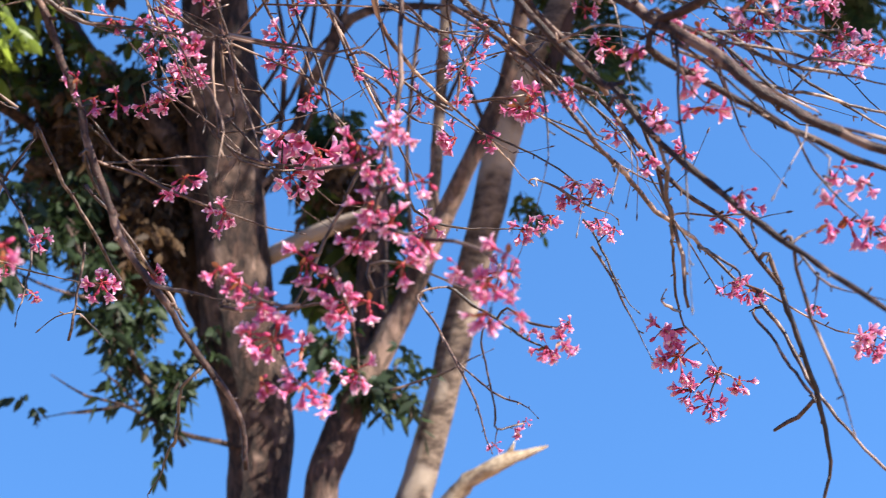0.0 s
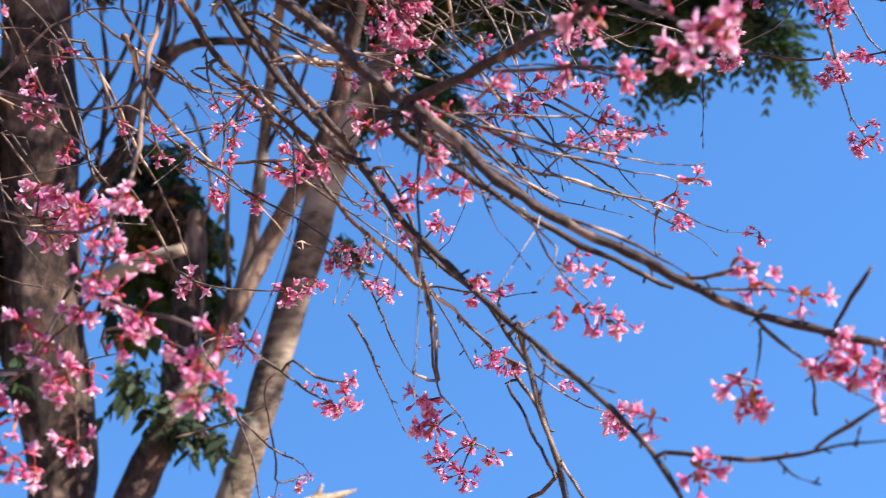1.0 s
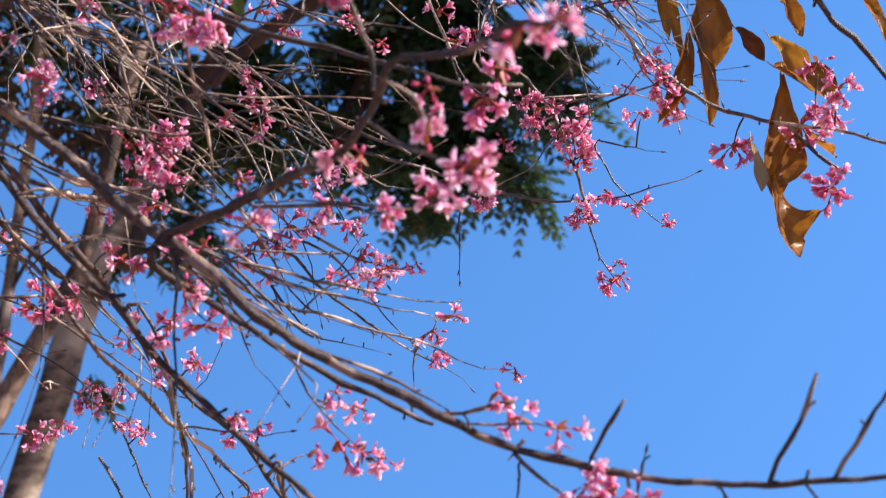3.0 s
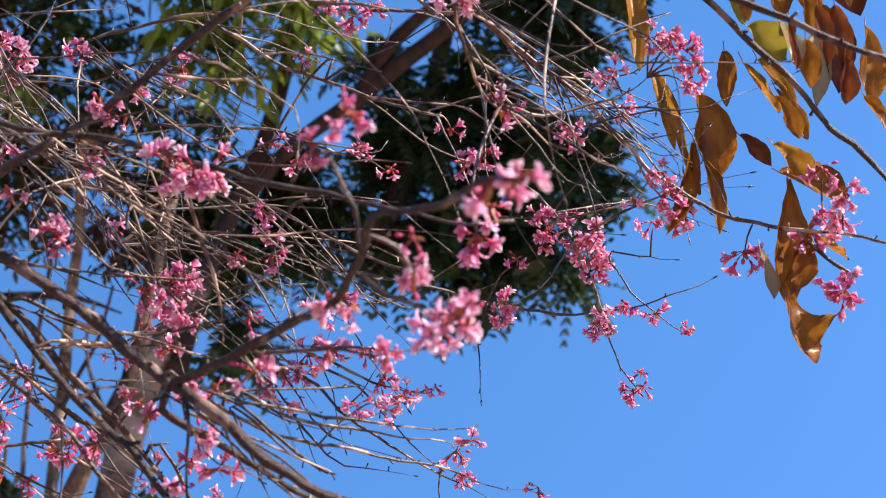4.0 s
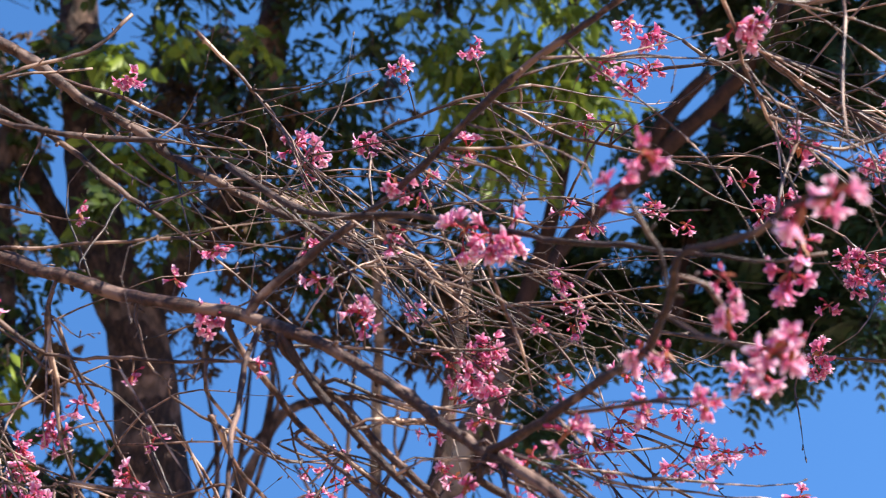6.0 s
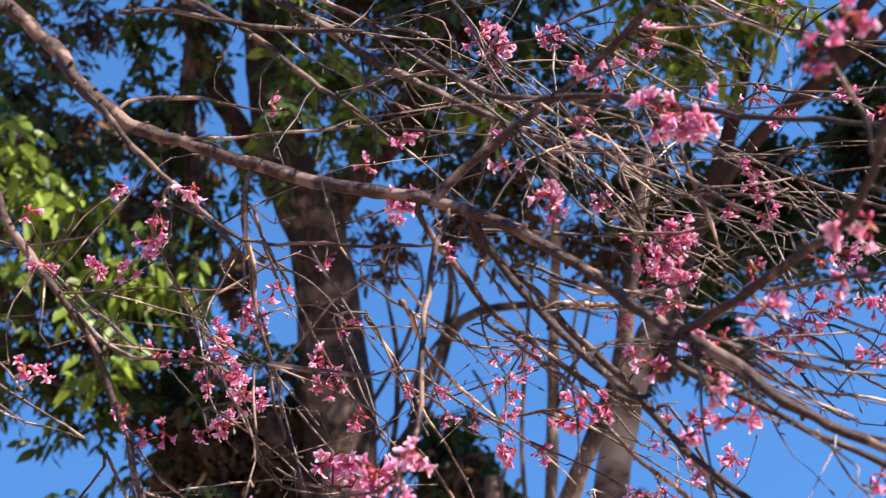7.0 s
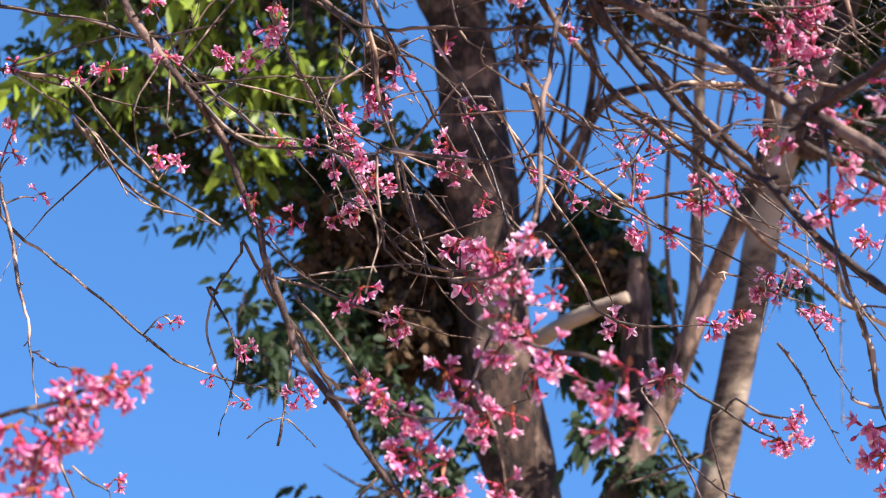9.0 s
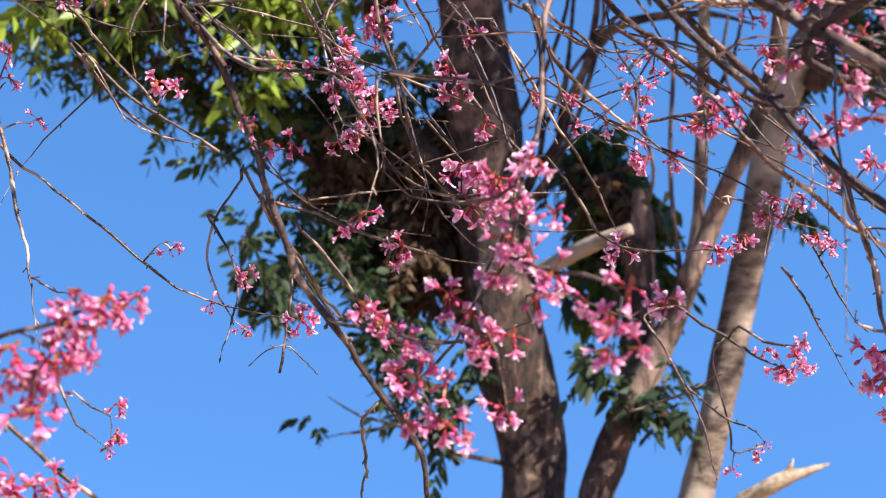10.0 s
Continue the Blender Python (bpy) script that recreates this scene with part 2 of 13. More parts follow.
def foliage(kind, place, count, parent, mat):
    """A clump of leaves on thin twigs, inside an ellipsoid (x, y, z, across, up, deep)."""
    x, y, z, rx, rz, ry = place
    rnd = random.Random(int(abs(x * 1000 + z * 317)))
    c = Vector((x, y, z))
    bm, bt = bmesh.new(), bmesh.new()
    n_twigs = max(2, count // (14 if kind != "fronds" else 4))
    root = c + Vector((rnd.uniform(-0.3, 0.3) * rx, 0.3 * ry, rz * 0.35))
    left = count
    for i in range(n_twigs):
        w = any_way(rnd)
        tip = c + Vector((w.x * rx, w.y * ry, w.z * rz)) * rnd.uniform(0.5, 1.0)
        mid = root.lerp(tip, 0.5) + any_way(rnd) * 0.06 + Vector((0, 0, 0.05))
        line = spline([(*root, 0.007), (*mid, 0.005), (*tip, 0.002)], 0.08)
        tube(bt, line, 4, 0)
        share = left // (n_twigs - i)
        left -= share
        run = 0
        for k in range(share):
            p = line[int(len(line) * rnd.uniform(0.2, 0.999))].to_3d()
            if kind == "dense":
                along = (any_way(rnd) + Vector((0, 0, -0.6))).normalized()
                n = rnd.uniform(0.12, 0.18)
                leaf_mesh(bm, p + any_way(rnd) * 0.10, along, along.cross(any_way(rnd)).normalized(), n, n * 0.6, 0.3)
            elif kind != "fronds":   # leaflets in turn along a drooping stalk
                if run == 0:
                    run, foot = rnd.randrange(5, 9), p + any_way(rnd) * 0.04 + Vector((0, 0, 0.05))
                    stalk = (any_way(rnd) + Vector((0, 0, -0.45))).normalized()
                    side = stalk.cross(Vector((0, 0, 1)) + any_way(rnd) * 0.5).normalized()
                    size = rnd.uniform(0.06, 0.10) * {"withered": 0.85, "long": 1.5, "lit": 1.3}.get(kind, 1)
                    reach = 0
                run -= 1
                reach += size * 0.26
                o = foot + stalk * reach - Vector((0, 0, 1.3)) * reach * reach
                along = (side * (1 if run % 2 else -1) + stalk * 0.5 + any_way(rnd) * 0.45 - Vector((0, 0, 0.3))).normalized() if run else (stalk - Vector((0, 0, 0.5))).normalized()
                across = along.cross(stalk.cross(side) + any_way(rnd) * 0.5).cross(along).normalized()
                n = size * rnd.uniform(0.8, 1.15)
                leaf_mesh(bm, o, along, across, n, n * rnd.uniform(0.42, 0.56) * (0.75 if kind == "long" else 1), rnd.uniform(0.1, 0.5))
            else:
                along = (any_way(rnd) + Vector((0, 0, -0.25))).normalized()
                across = along.cross(Vector((0, 0, 1)) + any_way(rnd) * 0.4).normalized()
                n = rnd.uniform(0.24, 0.36)
                for j in range(7):
                    s = 0.16 + 0.84 * j / 6
                    o = p + along * n * s - Vector((0, 0, 0.3)) * n * s * s
                    for side in (-1, 1):
                        w2 = (across * side + along * 0.35 + any_way(rnd) * 0.08).normalized()
                        leaf_mesh(bm, o, w2, (along - w2 * along.dot(w2)).normalized(), 0.095 * (1.15 - 0.5 * s), 0.042, 0.35)
                tube(bt, spline([(*p, 0.003), (*(p + along * n * 0.5 - Vector((0, 0, 0.075)) * n), 0.002), (*(p + along * n - Vector((0, 0, 0.3)) * n), 0.001)], 0.1), 4, 0)
    ob = tagged(part("leaf_clump", bm, mat, parent), kind="stuff")
    tagged(part("clump_twig", bt, BARK_DARK, ob), kind="stuff")


def petal(bm, base, axis, out, length, width, openness, curl, notch=0.08):
    """A cupped, obovate petal with a shallow notch that springs from the end of the calyx."""
    across = axis.cross(out).normalized()
    rows = []
    for t, w in ((0.0, 0.22), (0.22, 0.6), (0.48, 0.98), (0.72, 0.94), (0.9, 0.6), (1.0, 0.22)):
        a = openness + curl * t
        along = axis * math.cos(a) + out * math.sin(a)
        inward = axis * math.sin(a) - out * math.cos(a)
        ring = []
        for k in (-1, -0.5, 0, 0.5, 1):
            dip = notch * length * (1 - abs(k)) ** 2 if t > 0.95 else 0
            ring.append(bm.verts.new(base + along * (length * t - dip) + across * width * 0.5 * w * k + inward * width * 0.34 * w * k * k))
        rows.append(ring)
    for i, (a, b) in enumerate(zip(rows, rows[1:])):
        for k in range(4):
            f = bm.faces.new((a[k], a[k + 1], b[k + 1], b[k]))
            f.material_index = (1, 0, 0, 4, 4)[i]


def flower_into(bm, at, axis, rnd, size, opened):
    """One nodding flower: red calyx, five cupped petals, a few stamens. Slots: petal, deep petal, stamen, calyx."""
    neck = at + axis * 0.009 * size
    tube(bm, [Vector((*at, 0.0012)), Vector((*(at + axis * 0.003), 0.0026 * size)), Vector((*neck, 0.0030 * size))], 6, 0, mat=3)
    out0 = axis.cross(any_way(rnd)).normalized()
    for k in range(5):
        a = 2 * math.pi * k / 5 + rnd.uniform(-0.22, 0.22)
        out = (out0 * math.cos(a) + axis.cross(out0) * math.sin(a)).normalized()
        petal(bm, neck + out * 0.002, axis, out, 0.0250 * size * rnd.uniform(0.72, 1.15), 0.0128 * size * rnd.uniform(0.75, 1.2), opened + rnd.uniform(-0.25, 0.25), rnd.uniform(-0.3, 0.7), rnd.uniform(0.05, 0.2))
    for k in range(8):
        way = (axis + any_way(rnd) * rnd.uniform(0.2, 0.45)).normalized()
        tip = neck + way * rnd.uniform(0.014, 0.024) * size
        tube(bm, [Vector((*neck, 0.0004)), Vector((*(tip - way * 0.0015), 0.0004)), Vector((*tip, 0.0009))], 3, 0, mat=2)


def stalks_into(bm, ends, mat=0):
    o = Vector((0, 0, 0.010))
    tube(bm, [Vector((0, 0, 0.016, 0.0022)), Vector((0, 0, 0.010, 0.0034)), Vector((0, 0, 0.006, 0.0016))], 5, 0, mat=mat)
    for end in ends:
        knee = o.lerp(end, 0.55) + Vector((0, 0, 0.003))
        tube(bm, [Vector((*o, 0.0011)), Vector((*knee, 0.0009)), Vector((*end, 0.0012))], 4, 0, mat=mat)


def bracts_into(bm, seed, mat):
    """Small reddish young leaves where the stalks of a bunch meet."""
    rnd = random.Random(900 + seed)
    for k in range(rnd.randrange(2, 5)):
        way = (any_way(rnd) + Vector((0, 0, 0.3))).normalized()
        n = rnd.uniform(0.013, 0.030)
        leaf_mesh(bm, Vector((0, 0, 0.012)), way, way.cross(any_way(rnd)).normalized(), n, n * 0.42, 0.3, mat)


def bud_into(bm, at, axis, k, mat):
    tube(bm, [Vector((*at, 0.0016)), Vector((*(at + axis * 0.005 * k), 0.0040 * k)), Vector((*(at + axis * 0.011 * k), 0.0038 * k)), Vector((*(at + axis * 0.015 * k), 0.0008))], 6, 0, mat=mat)


def plain_mesh(name, bm, mats):
    me = bpy.data.meshes.new(name)
    bm.to_mesh(me)
    bm.free()
    for m in mats:
        me.materials.append(m)
    for f in me.polygons:
        f.use_smooth = True
    return me


def umbel(seed, flowers, buds):
    """The stalk ends and turns of the flowers of one bunch, and of its buds."""
    rnd = random.Random(seed)
    rows = []
    for i in range(flowers + buds):
        way = (any_way(rnd) + Vector((0, 0, -0.4))).normalized()
        axis = (way + Vector((0, 0, -1)) * rnd.uniform(0.0, 0.45)).normalized()
        rows.append((Vector((0, 0, 0.010)) + way * rnd.uniform(0.009, 0.027), axis, i >= flowers))
    return rows


TONES = [(PETAL, PETAL_DEEP, STAMEN, CALYX, PETAL_PALE, BRACT),
         (PETAL_BLUSH, PETAL, STAMEN, CALYX, PETAL_WHITE, BRACT),
         (PETAL_ROSE, PETAL_DEEP, STAMEN, CALYX, PETAL_ROSE_RIM, BRACT)]
FLOWERS = []
for tone in TONES:   # half-open bells to wide cups, in each tone
    shapes = []
    for i, opened in enumerate((0.3, 0.45, 0.65, 0.9, 0.38, 0.55, 0.2)):
        bm = bmesh.new()
        flower_into(bm, Vector((0, 0, 0)), Vector((0, 0, 1)), random.Random(70 + i), (0.92, 1.0, 1.08)[i % 3], opened)
        shapes.append(plain_mesh("flower", bm, tone))
    FLOWERS.append(shapes)

UMBELS = [umbel(11 + i, n, k) for i, (n, k) in enumerate(((7, 2), (8, 2), (6, 3), (7, 2), (8, 1), (6, 2), (7, 1), (6, 3)))]
SPRIGS = [umbel(41 + i, n, k) for i, (n, k) in enumerate(((3, 2), (2, 3), (4, 1), (3, 2)))]
STALKS, JOINED = {}, {}
for i, rows in enumerate(UMBELS + SPRIGS):
    bm = bmesh.new()
    stalks_into(bm, [r[0] for r in rows])
    bracts_into(bm, i, 2)
    for end, axis, is_bud in rows:
        if is_bud:
            bud_into(bm, end, axis, 1.0, 1)
    STALKS[i] = plain_mesh("sprig", bm, (CALYX, PETAL_DEEP, BRACT))
    bm = bmesh.new()
    stalks_into(bm, [r[0] for r in rows], 3)
    bracts_into(bm, i, 5)
    rnd = random.Random(300 + i)
    for end, axis, is_bud in rows:
        if is_bud:
            bud_into(bm, end, axis, 1.0, 1)
        else:
            flower_into(bm, end, axis, rnd, rnd.uniform(0.9, 1.1), rnd.uniform(0.25, 1.0))
    JOINED[i] = plain_mesh("sprig", bm, TONES[0])
made_clusters = [0]


def cluster(place, parent, near=False, joined=False, tone=None):
    """A bunch of blossom of about the given width at a place (x, y, z, width), flower by flower; the farthest are joined."""
    made_clusters[0] += 1
    x, y, z, width = place
    rnd = random.Random(made_clusters[0] * 13)
    i = rnd.randrange(len(UMBELS)) if width > 0.056 else len(UMBELS) + rnd.randrange(len(SPRIGS))
    ob = new("sprig", JOINED[i] if joined else STALKS[i])
    ob.parent = parent
    s = min(max(width / (0.078 if width > 0.056 else 0.058), 0.7), 1.3) * rnd.uniform(0.94, 1.06) * (1.06 if near else 0.86)
    ob.matrix_basis = pose(x, y, z, rnd.uniform(-40, 40), rnd.uniform(-40, 40), rnd.uniform(0, 360)) @ Matrix.Scale(s, 4)
    if joined:
        tagged(ob, kind="stuff")
        return
    drawn = rnd.choices((0, 1, 2), (0.45, 0.45, 0.1) if near else (0.5, 0.2, 0.3))[0]
    tone = drawn if tone is None else tone
    for end, axis, is_bud in (UMBELS + SPRIGS)[i]:
        if not is_bud:
            fl = new("flower", rnd.choice(FLOWERS[tone if rnd.random() < 0.8 else 0]))
            fl.parent = ob
            fl.matrix_basis = Matrix.Translation(end) @ axis.to_track_quat("Z", "Y").to_matrix().to_4x4() @ Matrix.Rotation(rnd.uniform(0, 6.28), 4, "Z")


def dry_leaf(base, tip, width, curl, parent, mat, label, hook=0.0):
    """A long withered leaf, folded along its midrib, curled, with a tip that hooks sideways."""
    a, b = Vector(base), Vector(tip)
    rnd = random.Random(int(abs(a.x * 5000 + a.z * 900)))
    along = b - a
    n = along.length * (1.06 + 0.25 * abs(hook))
    along.normalize()
    across = along.cross(Vector((rnd.uniform(-0.55, 0.55), -1, rnd.uniform(-0.3, 0.3)))).normalized()
    up = across.cross(along).normalized()
    phase = rnd.uniform(0, 3)
    bm = bmesh.new()
    rows, c = [], a.copy()
    for i in range(17):
        t = i / 16
        turn = hook * 2.0 * max(0, t - 0.35) ** 1.3 + 0.16 * math.sin(t * 4 + phase)
        head = along * math.cos(turn) - across * math.sin(turn)
        span = along * math.sin(turn) + across * math.cos(turn)
        if i:
            c = c + head * n / 16
        w = math.sin(math.pi * min(1, 0.04 + 0.96 * t ** (0.85 + 0.4 * abs(hook)))) ** 0.75 if t < 1 else 0.03
        mid = c + up * curl * n * (t * t - t) * 0.8
        ring = []
        for k in range(7):
            u = (k - 3) / 3
            wave = 0.07 * width * math.sin(9 * t + 3 * u + a.x * 20) * abs(u) + 0.36 * u * width * w * math.sin(3 * t + phase)
            nick = 1 + 0.05 * math.sin(31 * t + 5 * u + phase)
            ring.append(bm.verts.new(mid + span * width * 0.5 * w * u * nick + up * (abs(u) ** 1.4 * width * 0.40 * w + wave)))
        rows.append(ring)
    for p, q in zip(rows, rows[1:]):
        for k in range(6):
            bm.faces.new((p[k], p[k + 1], q[k + 1], q[k]))
    bmesh.ops.solidify(bm, geom=bm.faces[:], thickness=0.0006)
    stalk = a - along * 0.022 + up * 0.004
    tube(bm, [Vector((*stalk, 0.0010)), Vector((*a, 0.0011)), Vector((*(a + along * n * 0.05), 0.0007))], 5, 0)
    return part("dry_leaf", bm, mat, parent, label)


# ---- trees behind ----
oak = tagged(new("broadleaf_tree"), "tall broadleaf tree with dark brown bark and dense dark-green leaves", "tree", "trees behind the blossom")
limb("trunk", rooted([(-1.055, 7.934, 2.055, 0.196), (-1.06, 7.923, 2.214, 0.191), (-1.079, 7.874, 2.664, 0.199), (-1.218, 7.698, 3.369, 0.216), (-1.255, 7.5, 4.07, 0.199), (-1.315, 7.327, 4.79, 0.193), (-1.355, 7.213, 5.254, 0.188), (-1.440, 7.150, 5.500, 0.172), (-1.575, 7.062, 5.784, 0.157), (-1.658, 6.946, 6.322, 0.143), (-1.706, 6.694, 6.998, 0.128), (-1.725, 6.396, 7.653, 0.103)]), oak, BARK_DARK, 18, 0.08, 0.12)
limb("limb", [(-1.469, 7.402, 5.186, 0.104), (-1.378, 7.299, 5.436, 0.104), (-1.113, 7.255, 5.831, 0.102), (-0.799, 7.187, 6.226, 0.103), (-0.635, 6.932, 6.639, 0.1), (-0.526, 6.684, 7.147, 0.094), (-0.457, 6.496, 7.53, 0.08)], oak, BARK_DARK, 18, 0.08, 0.12)
limb("limb", [(-1.331, 7.953, 3.015, 0.085), (-1.521, 7.843, 3.374, 0.075), (-1.743, 7.72, 3.665, 0.065), (-2.026, 7.561, 3.95, 0.051), (-2.337, 7.391, 4.161, 0.037), (-2.576, 7.151, 4.271, 0.027), (-2.802, 6.903, 4.371, 0.017)], oak, BARK_DARK, 18, 0.08, 0.12)
limb("limb", [(-1.307, 7.619, 3.624, 0.076), (-1.538, 7.548, 4.064, 0.074), (-1.813, 7.37, 4.374, 0.06), (-2.083, 7.183, 4.642, 0.05), (-2.179, 6.991, 5, 0.04), (-2.204, 6.804, 5.348, 0.03)], oak, BARK_DARK, 18, 0.08, 0.12)
limb("limb", [(-1.557, 7.273, 5.625, 0.081), (-1.887, 7.044, 6.067, 0.071), (-2.108, 6.789, 6.53, 0.061), (-2.195, 6.56, 6.963, 0.051), (-2.221, 6.292, 7.27, 0.04)], oak, BARK_DARK, 18, 0.08, 0.12)
limb("limb", [(-2.148, 7.27, 5.304, 0.046), (-2.137, 7.049, 5.724, 0.049), (-2.17, 6.917, 6.124, 0.053), (-2.14, 6.781, 6.526, 0.047)], oak, BARK_DARK, 18, 0.08, 0.12)
limb("twig", [(-1.185, 7.591, 3.817, 0.03), (-0.996, 7.557, 4.041, 0.028), (-0.822, 7.511, 4.26, 0.027), (-0.761, 7.441, 4.477, 0.025), (-0.637, 7.385, 4.658, 0.025), (-0.531, 7.335, 4.807, 0.03), (-0.301, 7.328, 4.871, 0.027), (0.05, 7.345, 4.872, 0.017), (0.299, 7.379, 4.798, 0.005)], oak, BARK_DARK, 18, 0.08, 0.12)
limb("twig", [(-0.988, 7.823, 2.34, 0.02), (-1.254, 7.668, 2.4, 0.015), (-1.45, 7.52, 2.433, 0.013), (-1.73, 7.332, 2.563, 0.009), (-1.91, 7.276, 2.602, 0.008), (-2.088, 7.205, 2.707, 0.003)], oak, BARK_DARK, 18, 0.08, 0.12)
limb("twig", [(-1.73, 7.332, 2.563, 0.008), (-1.88, 7.295, 2.52, 0.008), (-2.029, 7.251, 2.506, 0.003)], oak, BARK_DARK, 18, 0.08, 0.12)
limb("twig", [(-1.573, 7.485, 2.492, 0.008), (-1.76, 7.309, 2.676, 0.006), (-1.849, 7.272, 2.751, 0.003)], oak, BARK_DARK, 18, 0.08, 0.12)
limb("twig", [(-1.436, 7.618, 2.369, 0.015), (-1.629, 7.427, 2.71, 0.014), (-1.854, 7.293, 3.123, 0.013), (-2.042, 7.142, 3.516, 0.01)], oak, BARK_DARK, 18, 0.08, 0.12)
limb("twig", [(-1.854, 7.293, 3.123, 0.01), (-2.096, 7.158, 3.164, 0.008), (-2.286, 7.024, 3.236, 0.006), (-2.473, 6.939, 3.301, 0.003)], oak, BARK_DARK, 18, 0.08, 0.12)
limb("twig", [(-0.747, 7.454, 4.446, 0.023), (-0.632, 7.348, 4.749, 0.02), (-0.582, 7.236, 5.016, 0.017), (-0.628, 7.102, 5.278, 0.013)], oak, BARK_DARK, 18, 0.08, 0.12)
limb("twig", [(-1.207, 7.622, 3.689, 0.022), (-0.978, 7.55, 4.072, 0.018), (-0.915, 7.382, 4.57, 0.015), (-0.959, 7.221, 4.933, 0.01), (-0.974, 7.107, 5.168, 0.007)], oak, BARK_DARK, 18, 0.08, 0.12)
limb("twig", [(-1.211, 7.737, 3.65, 0.022), (-0.929, 7.664, 4.07, 0.018), (-0.825, 7.538, 4.481, 0.017), (-0.764, 7.423, 4.79, 0.013), (-0.712, 7.282, 5.12, 0.01), (-0.637, 7.176, 5.352, 0.007)], oak, BARK_DARK, 18, 0.08, 0.12)
limb("twig", [(-1.18, 7.569, 3.709, 0.02), (-0.831, 7.456, 4.104, 0.015), (-0.63, 7.317, 4.561, 0.015), (-0.539, 7.19, 4.886, 0.011), (-0.592, 7.06, 5.147, 0.008)], oak, BARK_DARK, 18, 0.08, 0.12)
limb("twig", [(-1.227, 7.536, 3.976, 0.017), (-0.934, 7.483, 4.292, 0.013), (-0.771, 7.398, 4.584, 0.013), (-0.632, 7.354, 4.734, 0.012), (-0.505, 7.272, 4.955, 0.007)], oak, BARK_DARK, 18, 0.08, 0.12)
limb("twig", [(-1.235, 7.484, 4.134, 0.017), (-1.007, 7.415, 4.447, 0.013), (-0.862, 7.341, 4.692, 0.013), (-0.745, 7.227, 4.99, 0.01), (-0.781, 7.138, 5.166, 0.007)], oak, BARK_DARK, 18, 0.08, 0.12)
limb("stub", [(-1.025, 7.735, 3.473, 0.052), (-0.854, 7.592, 3.527, 0.050), (-0.642, 7.45, 3.582, 0.045), (-0.424, 7.354, 3.636, 0.034)], oak, BARK_PALE, 14, 0.06, 0.1)
foliage("leaves", (-2.474, 6.947, 3.271, 0.11, 0.094, 0.12), 66, oak, LEAF_SHADED)
foliage("leaves", (-2.418, 6.998, 3.138, 0.094, 0.11, 0.12), 66, oak, LEAF_SHADED)
foliage("leaves", (-2.256, 7.027, 3.267, 0.11, 0.079, 0.12), 54, oak, LEAF_SHADED)
foliage("leaves", (-1.811, 7.342, 2.938, 0.102, 0.144, 0.12), 102, oak, LEAF_SHADED)
foliage("leaves", (-1.66, 7.42, 2.709, 0.128, 0.144, 0.12), 120, oak, LEAF_SHADED)
foliage("leaves", (-1.522, 7.484, 2.48, 0.144, 0.128, 0.12), 120, oak, LEAF_SHADED)
foliage("leaves", (-1.68, 7.459, 3.054, 0.097, 0.097, 0.12), 60, oak, LEAF_SHADED)
foliage("leaves", (-2.073, 7.251, 3.479, 0.145, 0.145, 0.15), 132, oak, LEAF_SHADED)
foliage("leaves", (-1.925, 7.348, 3.266, 0.129, 0.129, 0.15), 120, oak, LEAF_SHADED)
foliage("leaves", (-3.761, 6.624, 4.747, 0.413, 0.378, 0.5), 300, oak, LEAF)
foliage("leaves", (-3.388, 6.895, 4.619, 0.447, 0.31, 0.5), 340, oak, LEAF)
foliage("leaves", (-2.981, 7.052, 4.439, 0.374, 0.306, 0.5), 300, oak, LEAF)
foliage("leaves", (-2.678, 7.117, 4.871, 0.344, 0.31, 0.5), 220, oak, LEAF)
foliage("leaves", (-3.542, 6.785, 4.941, 0.487, 0.209, 0.5), 220, oak, LEAF)
foliage("leaves", (-2.332, 7.239, 4.896, 0.344, 0.275, 0.5), 180, oak, LEAF)
foliage("leaves", (-2.55, 7.045, 4.338, 0.298, 0.232, 0.4), 180, oak, LEAF)
foliage("leaves", (-2.681, 6.983, 4.051, 0.196, 0.131, 0.3), 100, oak, LEAF)
foliage("leaves", (-2.252, 7.181, 3.584, 0.162, 0.194, 0.3), 105, oak, LEAF_SHADED)
foliage("withered", (-2.109, 7.547, 3.988, 0.374, 0.272, 0.5), 340, oak, WITHERED_SHADED)
foliage("withered", (-1.886, 7.788, 3.762, 0.413, 0.344, 0.5), 520, oak, WITHERED_SHADED)
foliage("withered", (-2.161, 7.457, 4.211, 0.374, 0.204, 0.4), 220, oak, WITHERED_SHADED)
foliage("withered", (-1.673, 7.755, 4.064, 0.344, 0.344, 0.4), 400, oak, WITHERED_SHADED)
foliage("withered", (-1.527, 8.073, 3.822, 0.282, 0.387, 0.3), 360, oak, WITHERED_SHADED)
foliage("withered", (-2.006, 7.62, 3.446, 0.235, 0.201, 0.4), 180, oak, WITHERED_SHADED)
foliage("withered", (-1.743, 7.822, 3.344, 0.238, 0.204, 0.4), 200, oak, WITHERED_SHADED)
foliage("withered", (-0.605, 8.01, 3.838, 0.31, 0.241, 0.3), 240, oak, WITHERED_SHADED)
foliage("withered", (-0.895, 8.119, 4.062, 0.211, 0.317, 0.3), 140, oak, WITHERED_SHADED)
foliage("withered", (-1.785, 7.631, 4.332, 0.413, 0.482, 0.4), 260, oak, WITHERED_SHADED)
foliage("withered", (-1.613, 7.75, 3.741, 0.306, 0.374, 0.4), 240, oak, WITHERED_SHADED)
foliage("withered", (-0.631, 7.93, 3.969, 0.275, 0.206, 0.3), 180, oak, WITHERED_SHADED)
foliage("withered", (-0.673, 7.4, 5.691, 0.423, 0.247, 0.3), 180, oak, WITHERED_SHADED)
